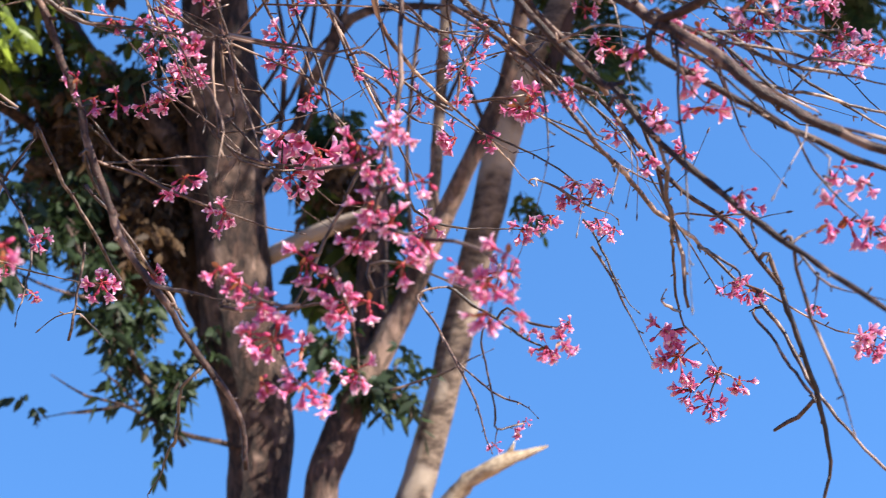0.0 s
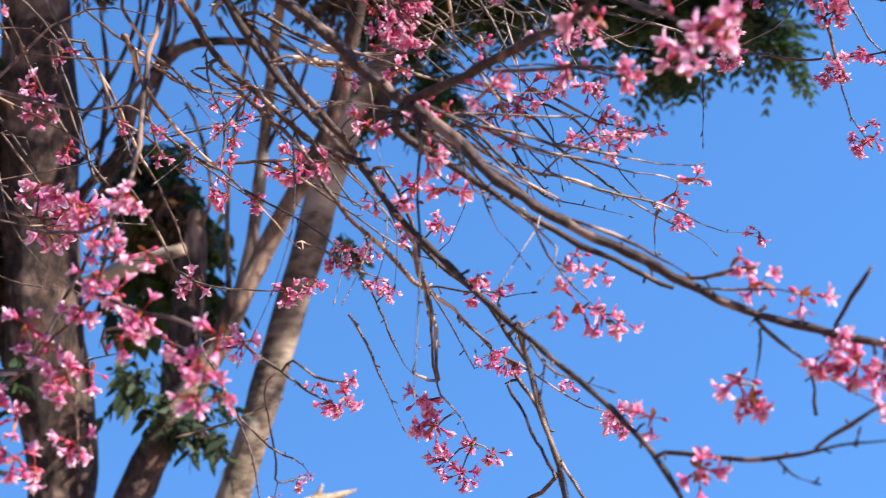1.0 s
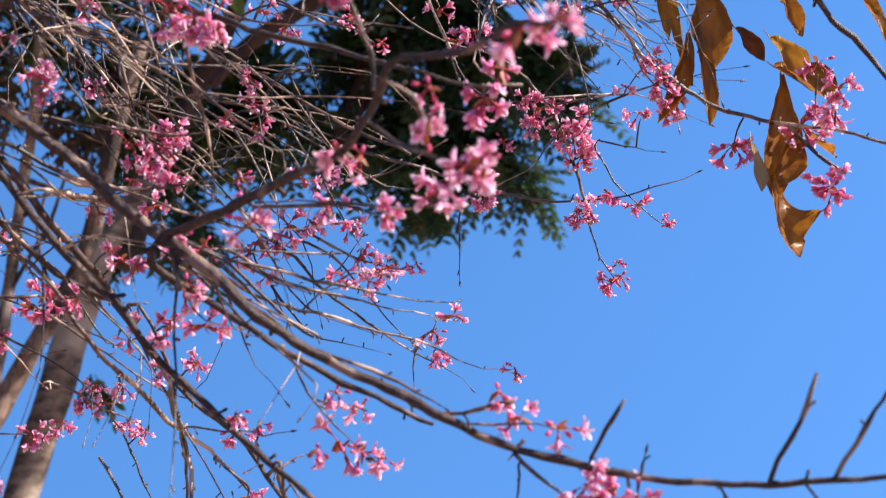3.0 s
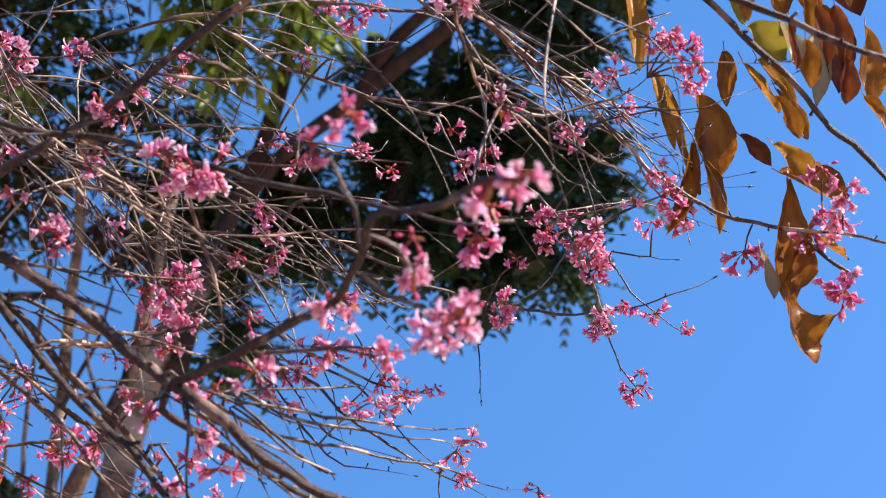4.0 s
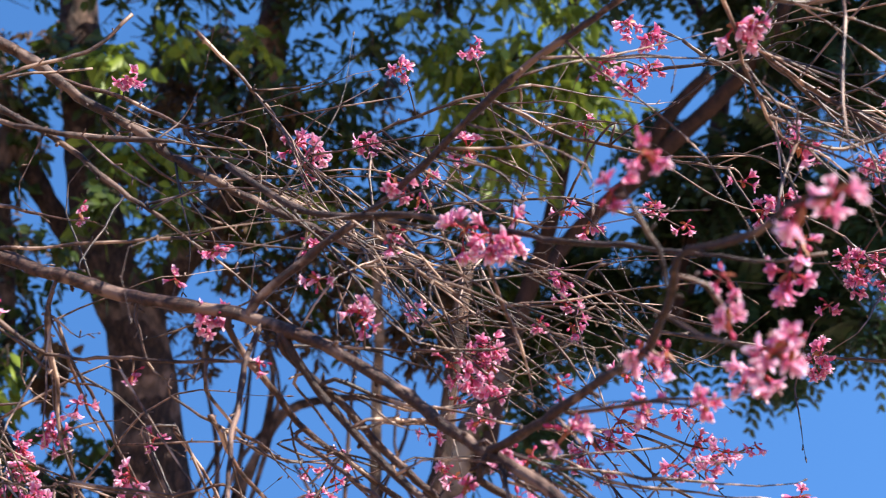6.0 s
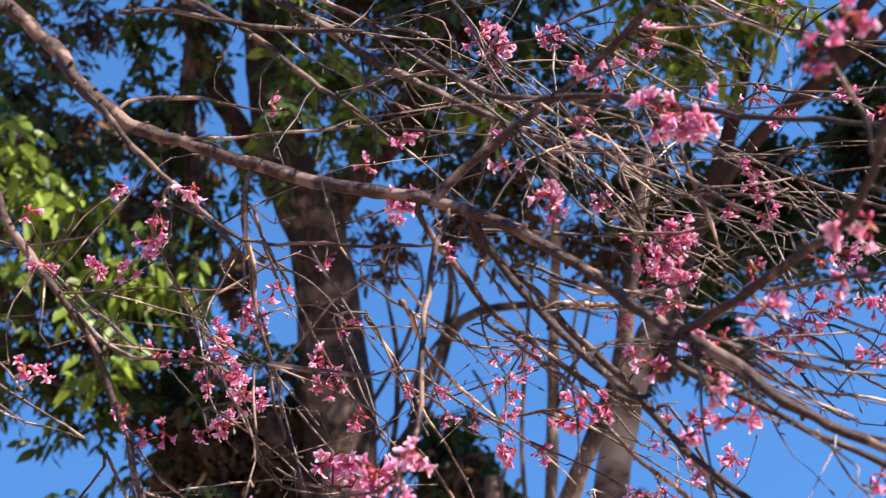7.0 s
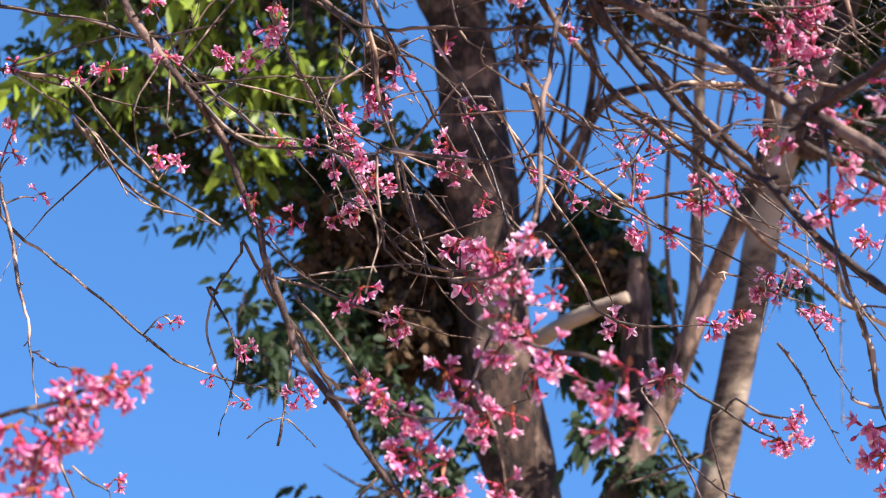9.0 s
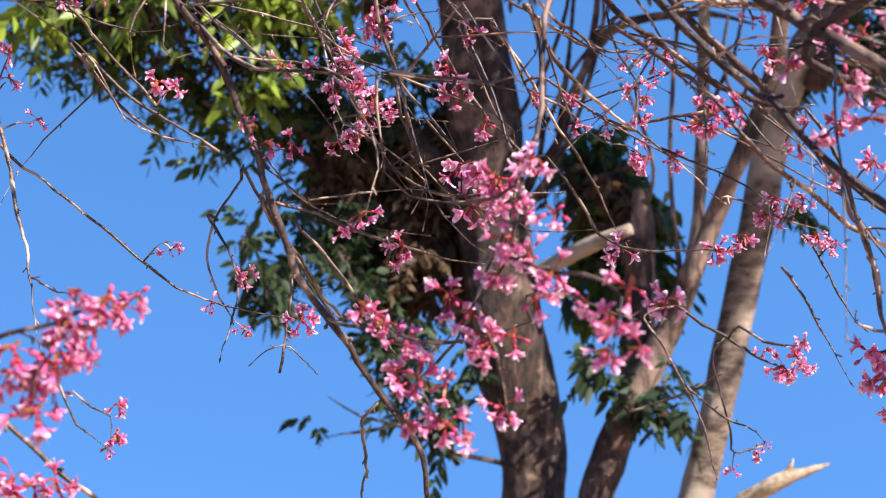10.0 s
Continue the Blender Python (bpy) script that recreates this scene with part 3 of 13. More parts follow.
foliage("withered", (-0.119, 7.553, 5.707, 0.392, 0.249, 0.3), 180, oak, WITHERED_SHADED)
foliage("withered", (0.514, 7.65, 5.528, 0.392, 0.285, 0.3), 180, oak, WITHERED_SHADED)
foliage("withered", (-0.621, 6.848, 6.411, 0.313, 0.383, 0.3), 160, oak, WITHERED_SHADED)
foliage("leaves", (-2.436, 6.703, 3.468, 0.123, 0.107, 0.15), 42, oak, LEAF_SHADED)
foliage("leaves", (-2.332, 6.809, 3.209, 0.153, 0.123, 0.15), 66, oak, LEAF_SHADED)
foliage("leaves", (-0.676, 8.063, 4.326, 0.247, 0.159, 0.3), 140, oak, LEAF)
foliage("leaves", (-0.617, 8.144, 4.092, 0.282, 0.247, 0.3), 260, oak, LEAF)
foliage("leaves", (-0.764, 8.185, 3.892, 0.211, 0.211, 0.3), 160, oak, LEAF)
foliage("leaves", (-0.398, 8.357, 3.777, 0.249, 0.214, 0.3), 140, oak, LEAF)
foliage("leaves", (-0.304, 8.43, 3.501, 0.178, 0.214, 0.3), 120, oak, LEAF_SHADED)
foliage("leaves", (-0.656, 7.508, 2.799, 0.142, 0.189, 0.25), 120, oak, LEAF_SHADED)
foliage("leaves", (-0.407, 7.461, 2.604, 0.186, 0.155, 0.25), 120, oak, LEAF_SHADED)
foliage("leaves", (-0.221, 7.379, 2.561, 0.123, 0.138, 0.2), 66, oak, LEAF_SHADED)
foliage("leaves", (-0.245, 7.353, 2.739, 0.092, 0.077, 0.2), 36, oak, LEAF_SHADED)
foliage("leaves", (0.471, 7.578, 3.674, 0.081, 0.162, 0.2), 48, oak, LEAF)
foliage("leaves", (0.599, 7.512, 4.507, 0.166, 0.199, 0.3), 90, oak, LEAF)
foliage("leaves", (0.78, 7.518, 4.463, 0.199, 0.166, 0.3), 90, oak, LEAF)
foliage("leaves", (-2.37, 7.432, 4.434, 0.31, 0.482, 0.5), 300, oak, LEAF)
foliage("leaves", (-2.355, 7.526, 3.848, 0.34, 0.442, 0.5), 300, oak, LEAF)
foliage("leaves", (-2.059, 7.601, 3.498, 0.302, 0.369, 0.4), 330, oak, LEAF_SHADED)
foliage("leaves", (-1.772, 7.47, 2.979, 0.226, 0.226, 0.35), 180, oak, LEAF_SHADED)
foliage("leaves", (-1.536, 7.474, 2.633, 0.144, 0.223, 0.3), 84, oak, LEAF_SHADED)
foliage("leaves", (-2.267, 7.038, 3.357, 0.157, 0.11, 0.2), 72, oak, LEAF_SHADED)
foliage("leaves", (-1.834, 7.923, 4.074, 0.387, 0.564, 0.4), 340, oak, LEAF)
foliage("leaves", (-1.586, 8.027, 3.499, 0.244, 0.313, 0.3), 300, oak, LEAF_SHADED)
foliage("leaves", (-1.363, 7.68, 2.855, 0.098, 0.196, 0.2), 78, oak, LEAF_SHADED)
foliage("leaves", (-3.04, 6.332, 5.863, 0.447, 0.447, 0.5), 340, oak, LEAF)
foliage("leaves", (-3.129, 6.522, 5.269, 0.374, 0.374, 0.5), 220, oak, LEAF)
foliage("leaves", (-2.794, 6.642, 5.559, 0.378, 0.378, 0.5), 240, oak, LEAF)
foliage("leaves", (-2.752, 6.832, 5.019, 0.408, 0.374, 0.5), 240, oak, LEAF)
foliage("leaves", (-2.303, 6.767, 5.887, 0.418, 0.418, 0.5), 260, oak, LEAF)
foliage("leaves", (-2.077, 7.034, 5.351, 0.275, 0.31, 0.4), 140, oak, LEAF)
foliage("leaves", (-3.034, 6.782, 4.594, 0.302, 0.235, 0.4), 140, oak, LEAF)
foliage("leaves", (-2.381, 7.107, 4.744, 0.374, 0.306, 0.4), 200, oak, LEAF)
foliage("leaves", (-1.432, 6.403, 6.467, 0.374, 0.408, 0.5), 260, oak, LEAF)
foliage("leaves", (-1.268, 6.7, 6.101, 0.408, 0.34, 0.5), 280, oak, LEAF)
foliage("leaves", (-2.081, 6.586, 6.469, 0.423, 0.528, 0.5), 240, oak, LEAF)
foliage("leaves", (-2.333, 6.926, 6.017, 0.356, 0.428, 0.4), 180, oak, LEAF)
foliage("leaves", (-0.81, 6.666, 6.628, 0.383, 0.418, 0.4), 300, oak, LEAF)
foliage("leaves", (-0.778, 7.056, 6.061, 0.418, 0.383, 0.4), 300, oak, LEAF)
foliage("leaves", (-0.143, 6.974, 6.643, 0.392, 0.392, 0.4), 260, oak, LEAF)
foliage("leaves", (-0.241, 7.298, 6.142, 0.392, 0.321, 0.4), 260, oak, LEAF)
foliage("leaves", (0.157, 6.621, 6.797, 0.383, 0.279, 0.4), 180, oak, LEAF)
foliage("leaves", (-2.309, 7.243, 5.003, 0.279, 0.418, 0.4), 160, oak, LEAF)
foliage("leaves", (-2.164, 7.272, 4.515, 0.306, 0.272, 0.4), 160, oak, LEAF)
foliage("leaves", (-1.645, 7.411, 4.546, 0.204, 0.17, 0.3), 80, oak, LEAF)
foliage("leaves", (0.197, 7.168, 6.374, 0.392, 0.321, 0.4), 240, oak, LEAF)
foliage("leaves", (0.025, 7.597, 5.847, 0.469, 0.325, 0.4), 320, oak, LEAF)
foliage("leaves", (0.529, 7.606, 5.828, 0.433, 0.288, 0.4), 260, oak, LEAF)
foliage("leaves", (0.511, 7.803, 5.444, 0.469, 0.252, 0.4), 260, oak, LEAF)
foliage("leaves", (-0.132, 7.698, 5.422, 0.214, 0.107, 0.3), 48, oak, LEAF)
foliage("withered", (-1.201, 6.811, 6.686, 0.428, 0.392, 0.4), 220, oak, WITHERED_SHADED)
foliage("withered", (-1.091, 7.304, 5.953, 0.463, 0.428, 0.4), 260, oak, WITHERED_SHADED)
foliage("withered", (-0.919, 7.094, 6.347, 0.428, 0.356, 0.4), 200, oak, WITHERED_SHADED)
foliage("leaves", (-0.487, 6.914, 6.656, 0.463, 0.321, 0.4), 180, oak, LEAF)
foliage("leaves", (-0.021, 7.172, 6.502, 0.433, 0.397, 0.4), 220, oak, LEAF)
foliage("leaves", (-0.319, 7.64, 5.67, 0.433, 0.288, 0.4), 180, oak, LEAF)
foliage("leaves", (0.767, 7.501, 6.139, 0.365, 0.292, 0.4), 160, oak, LEAF)
foliage("leaves", (1, 7.689, 5.761, 0.328, 0.255, 0.4), 140, oak, LEAF)
foliage("withered", (-0.477, 7.314, 6.23, 0.433, 0.397, 0.4), 220, oak, WITHERED_SHADED)
foliage("withered", (0.107, 7.497, 5.973, 0.469, 0.361, 0.4), 260, oak, WITHERED_SHADED)
foliage("withered", (0.469, 7.743, 5.722, 0.438, 0.365, 0.4), 240, oak, WITHERED_SHADED)
foliage("withered", (0.521, 7.912, 5.368, 0.401, 0.292, 0.4), 180, oak, WITHERED_SHADED)
foliage("withered", (0.136, 6.993, 6.77, 0.288, 0.216, 0.4), 100, oak, WITHERED_SHADED)
foliage("leaves", (-2.187, 7.217, 5.82, 0.216, 0.361, 0.3), 120, oak, LEAF)
foliage("leaves", (-2.33, 7.155, 5.406, 0.282, 0.282, 0.3), 120, oak, LEAF)
foliage("leaves", (-1.779, 6.375, 6.711, 0.418, 0.244, 0.4), 160, oak, LEAF)
foliage("leaves", (-1.065, 6.508, 6.776, 0.383, 0.244, 0.4), 160, oak, LEAF)
foliage("leaves", (-0.406, 6.75, 6.753, 0.211, 0.317, 0.3), 120, oak, LEAF)
foliage("leaves", (-0.692, 7.541, 5.849, 0.397, 0.216, 0.3), 160, oak, LEAF)
foliage("leaves", (-0.362, 7.053, 6.327, 0.282, 0.282, 0.3), 140, oak, LEAF)
foliage("leaves", (0.364, 7.322, 6.127, 0.428, 0.249, 0.4), 180, oak, LEAF)
foliage("leaves", (0.881, 7.664, 5.679, 0.397, 0.288, 0.4), 160, oak, LEAF)
foliage("leaves", (1.043, 7.814, 5.346, 0.361, 0.252, 0.3), 140, oak, LEAF)
foliage("leaves", (0.677, 7.92, 5.175, 0.325, 0.18, 0.3), 100, oak, LEAF)
foliage("leaves", (2.33, 6.268, 6.489, 0.374, 0.204, 0.4), 120, oak, LEAF)
foliage("withered", (-1.283, 7.384, 5.404, 0.244, 0.157, 0.3), 80, oak, WITHERED_SHADED)
foliage("withered", (-0.98, 7.44, 5.404, 0.244, 0.139, 0.3), 120, oak, WITHERED_SHADED)
foliage("withered", (-0.64, 7.476, 5.428, 0.313, 0.157, 0.3), 160, oak, WITHERED_SHADED)
foliage("withered", (-0.48, 7.555, 5.302, 0.209, 0.139, 0.3), 80, oak, WITHERED_SHADED)
foliage("withered", (0.057, 7.571, 5.337, 0.279, 0.174, 0.3), 140, oak, WITHERED_SHADED)
foliage("withered", (0.314, 7.638, 5.199, 0.209, 0.174, 0.3), 100, oak, WITHERED_SHADED)
foliage("withered", (-1.068, 7.558, 5.128, 0.139, 0.139, 0.2), 48, oak, WITHERED_SHADED)
foliage("withered", (-0.172, 7.526, 5.41, 0.209, 0.139, 0.3), 80, oak, WITHERED_SHADED)
foliage("withered", (-2.284, 7.481, 3.938, 0.272, 0.204, 0.3), 120, oak, WITHERED_SHADED)
foliage("withered", (-2.037, 7.64, 3.656, 0.204, 0.204, 0.3), 100, oak, WITHERED_SHADED)
foliage("leaves", (-1.355, 6.198, 5.527, 0.218, 0.186, 0.2), 80, oak, LEAF)
foliage("leaves", (-0.977, 6.332, 5.447, 0.249, 0.155, 0.2), 88, oak, LEAF)
foliage("leaves", (-1.622, 6.352, 5.347, 0.189, 0.189, 0.2), 68, oak, LEAF)
foliage("leaves", (-2.211, 6.268, 6.653, 0.313, 0.244, 0.4), 100, oak, LEAF)
foliage("leaves", (-2.367, 6.499, 6.261, 0.209, 0.279, 0.3), 80, oak, LEAF)
foliage("leaves", (-1.254, 6.388, 5.245, 0.186, 0.093, 0.2), 40, oak, LEAF)
foliage("leaves", (-0.61, 6.289, 5.803, 0.22, 0.189, 0.25), 72, oak, LEAF)
foliage("leaves", (-0.464, 6.057, 6.163, 0.22, 0.22, 0.25), 80, oak, LEAF)
foliage("leaves", (-1.665, 6.927, 4.479, 0.16, 0.128, 0.2), 52, oak, LEAF)
foliage("leaves", (-2.089, 6.733, 4.876, 0.194, 0.194, 0.3), 80, oak, LEAF)
foliage("leaves", (-1.926, 6.947, 4.231, 0.191, 0.128, 0.2), 60, oak, LEAF)
foliage("leaves", (-2.079, 6.112, 7.064, 0.528, 0.247, 0.4), 180, oak, LEAF)
foliage("leaves", (-1.264, 6.201, 7.094, 0.522, 0.244, 0.4), 220, oak, LEAF)
foliage("leaves", (-0.435, 6.308, 7.139, 0.522, 0.244, 0.4), 220, oak, LEAF)
foliage("leaves", (0.41, 6.297, 7.038, 0.447, 0.241, 0.4), 180, oak, LEAF)
foliage("leaves", (-1.048, 6.42, 7.226, 0.535, 0.285, 0.4), 200, oak, LEAF)
foliage("leaves", (-0.215, 6.346, 7.138, 0.522, 0.279, 0.4), 220, oak, LEAF)
foliage("leaves", (0.618, 6.287, 7.062, 0.447, 0.241, 0.4), 180, oak, LEAF)
foliage("withered", (-3.536, 6.702, 5.883, 0.438, 0.328, 0.3), 340, oak, WITHERED_SHADED)
foliage("withered", (-3.082, 6.992, 5.998, 0.443, 0.332, 0.3), 340, oak, WITHERED_SHADED)
foliage("withered", (-2.59, 7.266, 6.1, 0.41, 0.336, 0.3), 340, oak, WITHERED_SHADED)
foliage("withered", (-3.56, 6.87, 5.353, 0.433, 0.361, 0.3), 340, oak, WITHERED_SHADED)
foliage("withered", (-3.103, 7.137, 5.518, 0.438, 0.365, 0.3), 380, oak, WITHERED_SHADED)
foliage("withered", (-2.646, 7.499, 5.654, 0.41, 0.373, 0.3), 340, oak, WITHERED_SHADED)
foliage("withered", (-3.5, 6.997, 4.915, 0.392, 0.285, 0.3), 300, oak, WITHERED_SHADED)
foliage("withered", (-3.049, 7.282, 5.036, 0.397, 0.252, 0.3), 240, oak, WITHERED_SHADED)
foliage("withered", (-2.593, 7.648, 5.154, 0.332, 0.295, 0.3), 300, oak, WITHERED_SHADED)
foliage("withered", (-3.123, 7.19, 4.63, 0.317, 0.176, 0.3), 180, oak, WITHERED_SHADED)
foliage("withered", (-2.75, 7.426, 4.729, 0.321, 0.214, 0.3), 240, oak, WITHERED_SHADED)
foliage("withered", (-2.509, 7.727, 4.482, 0.325, 0.288, 0.3), 320, oak, WITHERED_SHADED)
foliage("withered", (-2.06, 7.963, 4.532, 0.328, 0.328, 0.3), 380, oak, WITHERED_SHADED)
foliage("withered", (-1.796, 8.126, 4.262, 0.328, 0.292, 0.3), 340, oak, WITHERED_SHADED)
foliage("withered", (-2.297, 7.81, 4.123, 0.285, 0.214, 0.3), 220, oak, WITHERED_SHADED)
foliage("withered", (-2.357, 6.643, 6.949, 0.406, 0.295, 0.3), 240, oak, WITHERED_SHADED)
foliage("withered", (-1.853, 6.826, 7.108, 0.41, 0.261, 0.3), 240, oak, WITHERED_SHADED)
foliage("withered", (-1.318, 7.103, 6.929, 0.41, 0.41, 0.3), 360, oak, WITHERED_SHADED)
foliage("withered", (-0.873, 7.015, 7.156, 0.41, 0.336, 0.3), 320, oak, WITHERED_SHADED)
foliage("withered", (-0.829, 7.322, 6.746, 0.373, 0.41, 0.3), 360, oak, WITHERED_SHADED)
foliage("withered", (-1.526, 7.376, 6.465, 0.41, 0.336, 0.3), 340, oak, WITHERED_SHADED)
foliage("withered", (-1.012, 7.646, 6.39, 0.415, 0.339, 0.3), 340, oak, WITHERED_SHADED)
foliage("withered", (-0.433, 7.883, 6.11, 0.415, 0.302, 0.3), 240, oak, WITHERED_SHADED)
foliage("withered", (-1.778, 7.338, 6.032, 0.182, 0.219, 0.2), 100, oak, WITHERED_SHADED)
foliage("withered", (-2.106, 7.188, 6.502, 0.224, 0.224, 0.2), 80, oak, WITHERED_SHADED)
foliage("withered", (-2.438, 7.328, 5.894, 0.221, 0.258, 0.2), 120, oak, WITHERED_SHADED)
foliage("withered", (0.257, 7.663, 6.339, 0.336, 0.261, 0.3), 180, oak, WITHERED_SHADED)
foliage("lit", (-2.831, 5.981, 5.361, 0.191, 0.16, 0.2), 66, oak, LEAF_SUNLIT)
foliage("lit", (-2.71, 6.095, 5.272, 0.191, 0.128, 0.2), 48, oak, LEAF_SUNLIT)
foliage("lit", (-3.096, 5.894, 5.48, 0.162, 0.129, 0.2), 32, oak, LEAF_SUNLIT)
foliage("lit", (-2.318, 6.446, 4.703, 0.126, 0.11, 0.2), 32, oak, LEAF_SUNLIT)
foliage("lit", (-2.409, 6.587, 4.298, 0.126, 0.11, 0.2), 32, oak, LEAF_SUNLIT)
foliage("lit", (-2.632, 6.329, 5.142, 0.194, 0.113, 0.2), 38, oak, LEAF_SUNLIT)
foliage("lit", (-2.113, 6.593, 4.801, 0.128, 0.128, 0.2), 26, oak, LEAF_SUNLIT)
foliage("lit", (-1.483, 6.473, 5.6, 0.145, 0.129, 0.2), 32, oak, LEAF_SUNLIT)
foliage("lit", (-3.212, 6.199, 4.588, 0.16, 0.128, 0.2), 26, oak, LEAF_SUNLIT)
foliage("lit", (-2.039, 6.61, 4.681, 0.142, 0.126, 0.2), 60, oak, LEAF_SUNLIT)
foliage("lit", (-2.383, 6.466, 4.712, 0.142, 0.11, 0.2), 52, oak, LEAF_SUNLIT)
foliage("lit", (-3.463, 6.108, 4.574, 0.191, 0.128, 0.2), 72, oak, LEAF_SUNLIT)
foliage("lit", (-2.386, 6.561, 4.22, 0.109, 0.093, 0.2), 40, oak, LEAF_SUNLIT)
foliage("lit", (-1.235, 6.261, 5.853, 0.144, 0.128, 0.2), 80, oak, LEAF_SUNLIT)
foliage("lit", (-1.289, 5.925, 6.301, 0.144, 0.112, 0.2), 60, oak, LEAF_SUNLIT)
foliage("lit", (-1.126, 6.416, 5.649, 0.16, 0.096, 0.2), 60, oak, LEAF_SUNLIT)
foliage("lit", (-0.331, 6.692, 5.778, 0.147, 0.082, 0.2), 36, oak, LEAF_SUNLIT)
foliage("lit", (-0.544, 6.156, 6.517, 0.131, 0.098, 0.2), 40, oak, LEAF_SUNLIT)
foliage("lit", (-0.956, 6.123, 6.474, 0.164, 0.098, 0.2), 44, oak, LEAF_SUNLIT)
foliage("long", (-3.034, 6.450, 5.392, 0.129, 0.103, 0.2), 60, oak, LEAF_SUNLIT)
foliage("long", (-2.802, 6.450, 5.276, 0.129, 0.103, 0.2), 70, oak, LEAF_SUNLIT)
foliage("long", (-2.549, 6.450, 5.302, 0.114, 0.092, 0.2), 50, oak, LEAF_SUNLIT)
foliage("long", (-3.495, 6.450, 5.100, 0.129, 0.103, 0.2), 60, oak, LEAF_SUNLIT)
foliage("long", (-3.326, 6.450, 5.154, 0.114, 0.092, 0.2), 50, oak, LEAF_SUNLIT)
foliage("long", (-3.672, 6.450, 5.427, 0.129, 0.103, 0.2), 60, oak, LEAF_SUNLIT)
foliage("long", (-2.779, 6.450, 4.957, 0.114, 0.092, 0.2), 40, oak, LEAF_SUNLIT)
foliage("long", (-2.255, 6.450, 4.768, 0.114, 0.092, 0.2), 45, oak, LEAF_SUNLIT)
foliage("long", (-3.048, 6.450, 4.742, 0.114, 0.092, 0.2), 40, oak, LEAF_SUNLIT)
foliage("long", (-1.901, 6.450, 4.784, 0.086, 0.069, 0.2), 30, oak, LEAF_SUNLIT)
foliage("long", (-3.420, 6.450, 5.399, 0.114, 0.092, 0.2), 40, oak, LEAF_SUNLIT)
foliage("long", (-2.298, 6.450, 4.358, 0.086, 0.069, 0.2), 26, oak, LEAF_SUNLIT)
foliage("withered", (-3.073, 6.408, 6.531, 0.397, 0.216, 0.3), 220, oak, WITHERED_SHADED)
foliage("withered", (-2.649, 6.597, 6.545, 0.397, 0.216, 0.3), 220, oak, WITHERED_SHADED)
foliage("withered", (-3.012, 6.54, 6.208, 0.356, 0.249, 0.3), 200, oak, WITHERED_SHADED)
foliage("withered", (-2.221, 6.79, 6.687, 0.328, 0.182, 0.3), 140, oak, WITHERED_SHADED)
foliage("leaves", (-2.876, 6.188, 6.237, 0.31, 0.206, 0.3), 100, oak, LEAF)
foliage("leaves", (-2.425, 6.389, 6.42, 0.313, 0.174, 0.3), 100, oak, LEAF)
limb("twig", [(-1.670, 7.600, 2.596, 0.007), (-1.983, 7.700, 2.585, 0.005), (-2.300, 7.800, 2.549, 0.003)], oak, BARK_DARK, 6, 0.08, 0.12)
foliage("leaves", (-2.313, 7.800, 2.516, 0.04, 0.04, 0.04), 10, oak, LEAF_SHADED)
foliage("dense", (-1.917, 7.850, 4.216, 0.386, 0.281, 0.25), 260, oak, WITHERED_SHADED)
foliage("dense", (-1.559, 7.850, 4.343, 0.280, 0.280, 0.25), 208, oak, WITHERED_SHADED)
foliage("dense", (-2.217, 7.850, 4.418, 0.285, 0.213, 0.25), 156, oak, WITHERED_SHADED)
foliage("dense", (-1.693, 7.850, 3.877, 0.380, 0.276, 0.25), 286, oak, WITHERED_SHADED)
foliage("dense", (-1.976, 7.850, 3.782, 0.278, 0.208, 0.25), 182, oak, WITHERED_SHADED)
foliage("dense", (-1.476, 7.850, 3.585, 0.204, 0.238, 0.25), 182, oak, WITHERED_SHADED)
foliage("dense", (-2.276, 7.850, 4.013, 0.211, 0.176, 0.25), 104, oak, WITHERED_SHADED)
foliage("dense", (-1.930, 7.850, 3.425, 0.172, 0.138, 0.25), 65, oak, WITHERED_SHADED)
foliage("dense", (-0.722, 8.450, 4.341, 0.255, 0.146, 0.25), 143, oak, LEAF)
foliage("dense", (-0.554, 8.550, 4.058, 0.219, 0.255, 0.25), 195, oak, LEAF)
foliage("dense", (-0.738, 8.550, 3.839, 0.219, 0.255, 0.25), 169, oak, LEAF)
foliage("dense", (-0.480, 8.450, 3.584, 0.159, 0.213, 0.25), 117, oak, LEAF)
foliage("dense", (-0.802, 8.450, 3.448, 0.124, 0.107, 0.25), 52, oak, LEAF)
foliage("dense", (-4.263, 8.000, 6.700, 0.30, 0.26, 0.25), 60, oak, WITHERED_SHADED)
foliage("dense", (-4.152, 8.000, 6.091, 0.30, 0.26, 0.25), 60, oak, WITHERED_SHADED)
foliage("dense", (-3.668, 8.000, 6.404, 0.30, 0.26, 0.25), 60, oak, WITHERED_SHADED)
foliage("dense", (-3.360, 8.000, 5.751, 0.30, 0.26, 0.25), 60, oak, WITHERED_SHADED)
foliage("dense", (-3.131, 8.000, 6.621, 0.30, 0.26, 0.25), 60, oak, WITHERED_SHADED)
foliage("dense", (-2.799, 8.000, 5.959, 0.30, 0.26, 0.25), 60, oak, WITHERED_SHADED)
foliage("dense", (-2.491, 8.000, 6.370, 0.30, 0.26, 0.25), 60, oak, WITHERED_SHADED)
foliage("dense", (-2.255, 8.000, 5.482, 0.30, 0.26, 0.25), 60, oak, WITHERED_SHADED)
foliage("dense", (-3.790, 8.000, 5.446, 0.30, 0.26, 0.25), 60, oak, WITHERED_SHADED)
foliage("withered", (-2.185, 7.300, 4.183, 0.20, 0.18, 0.2), 120, oak, LEAF_SHADED)
foliage("withered", (-1.934, 7.400, 4.099, 0.20, 0.18, 0.2), 120, oak, WITHERED_SHADED)
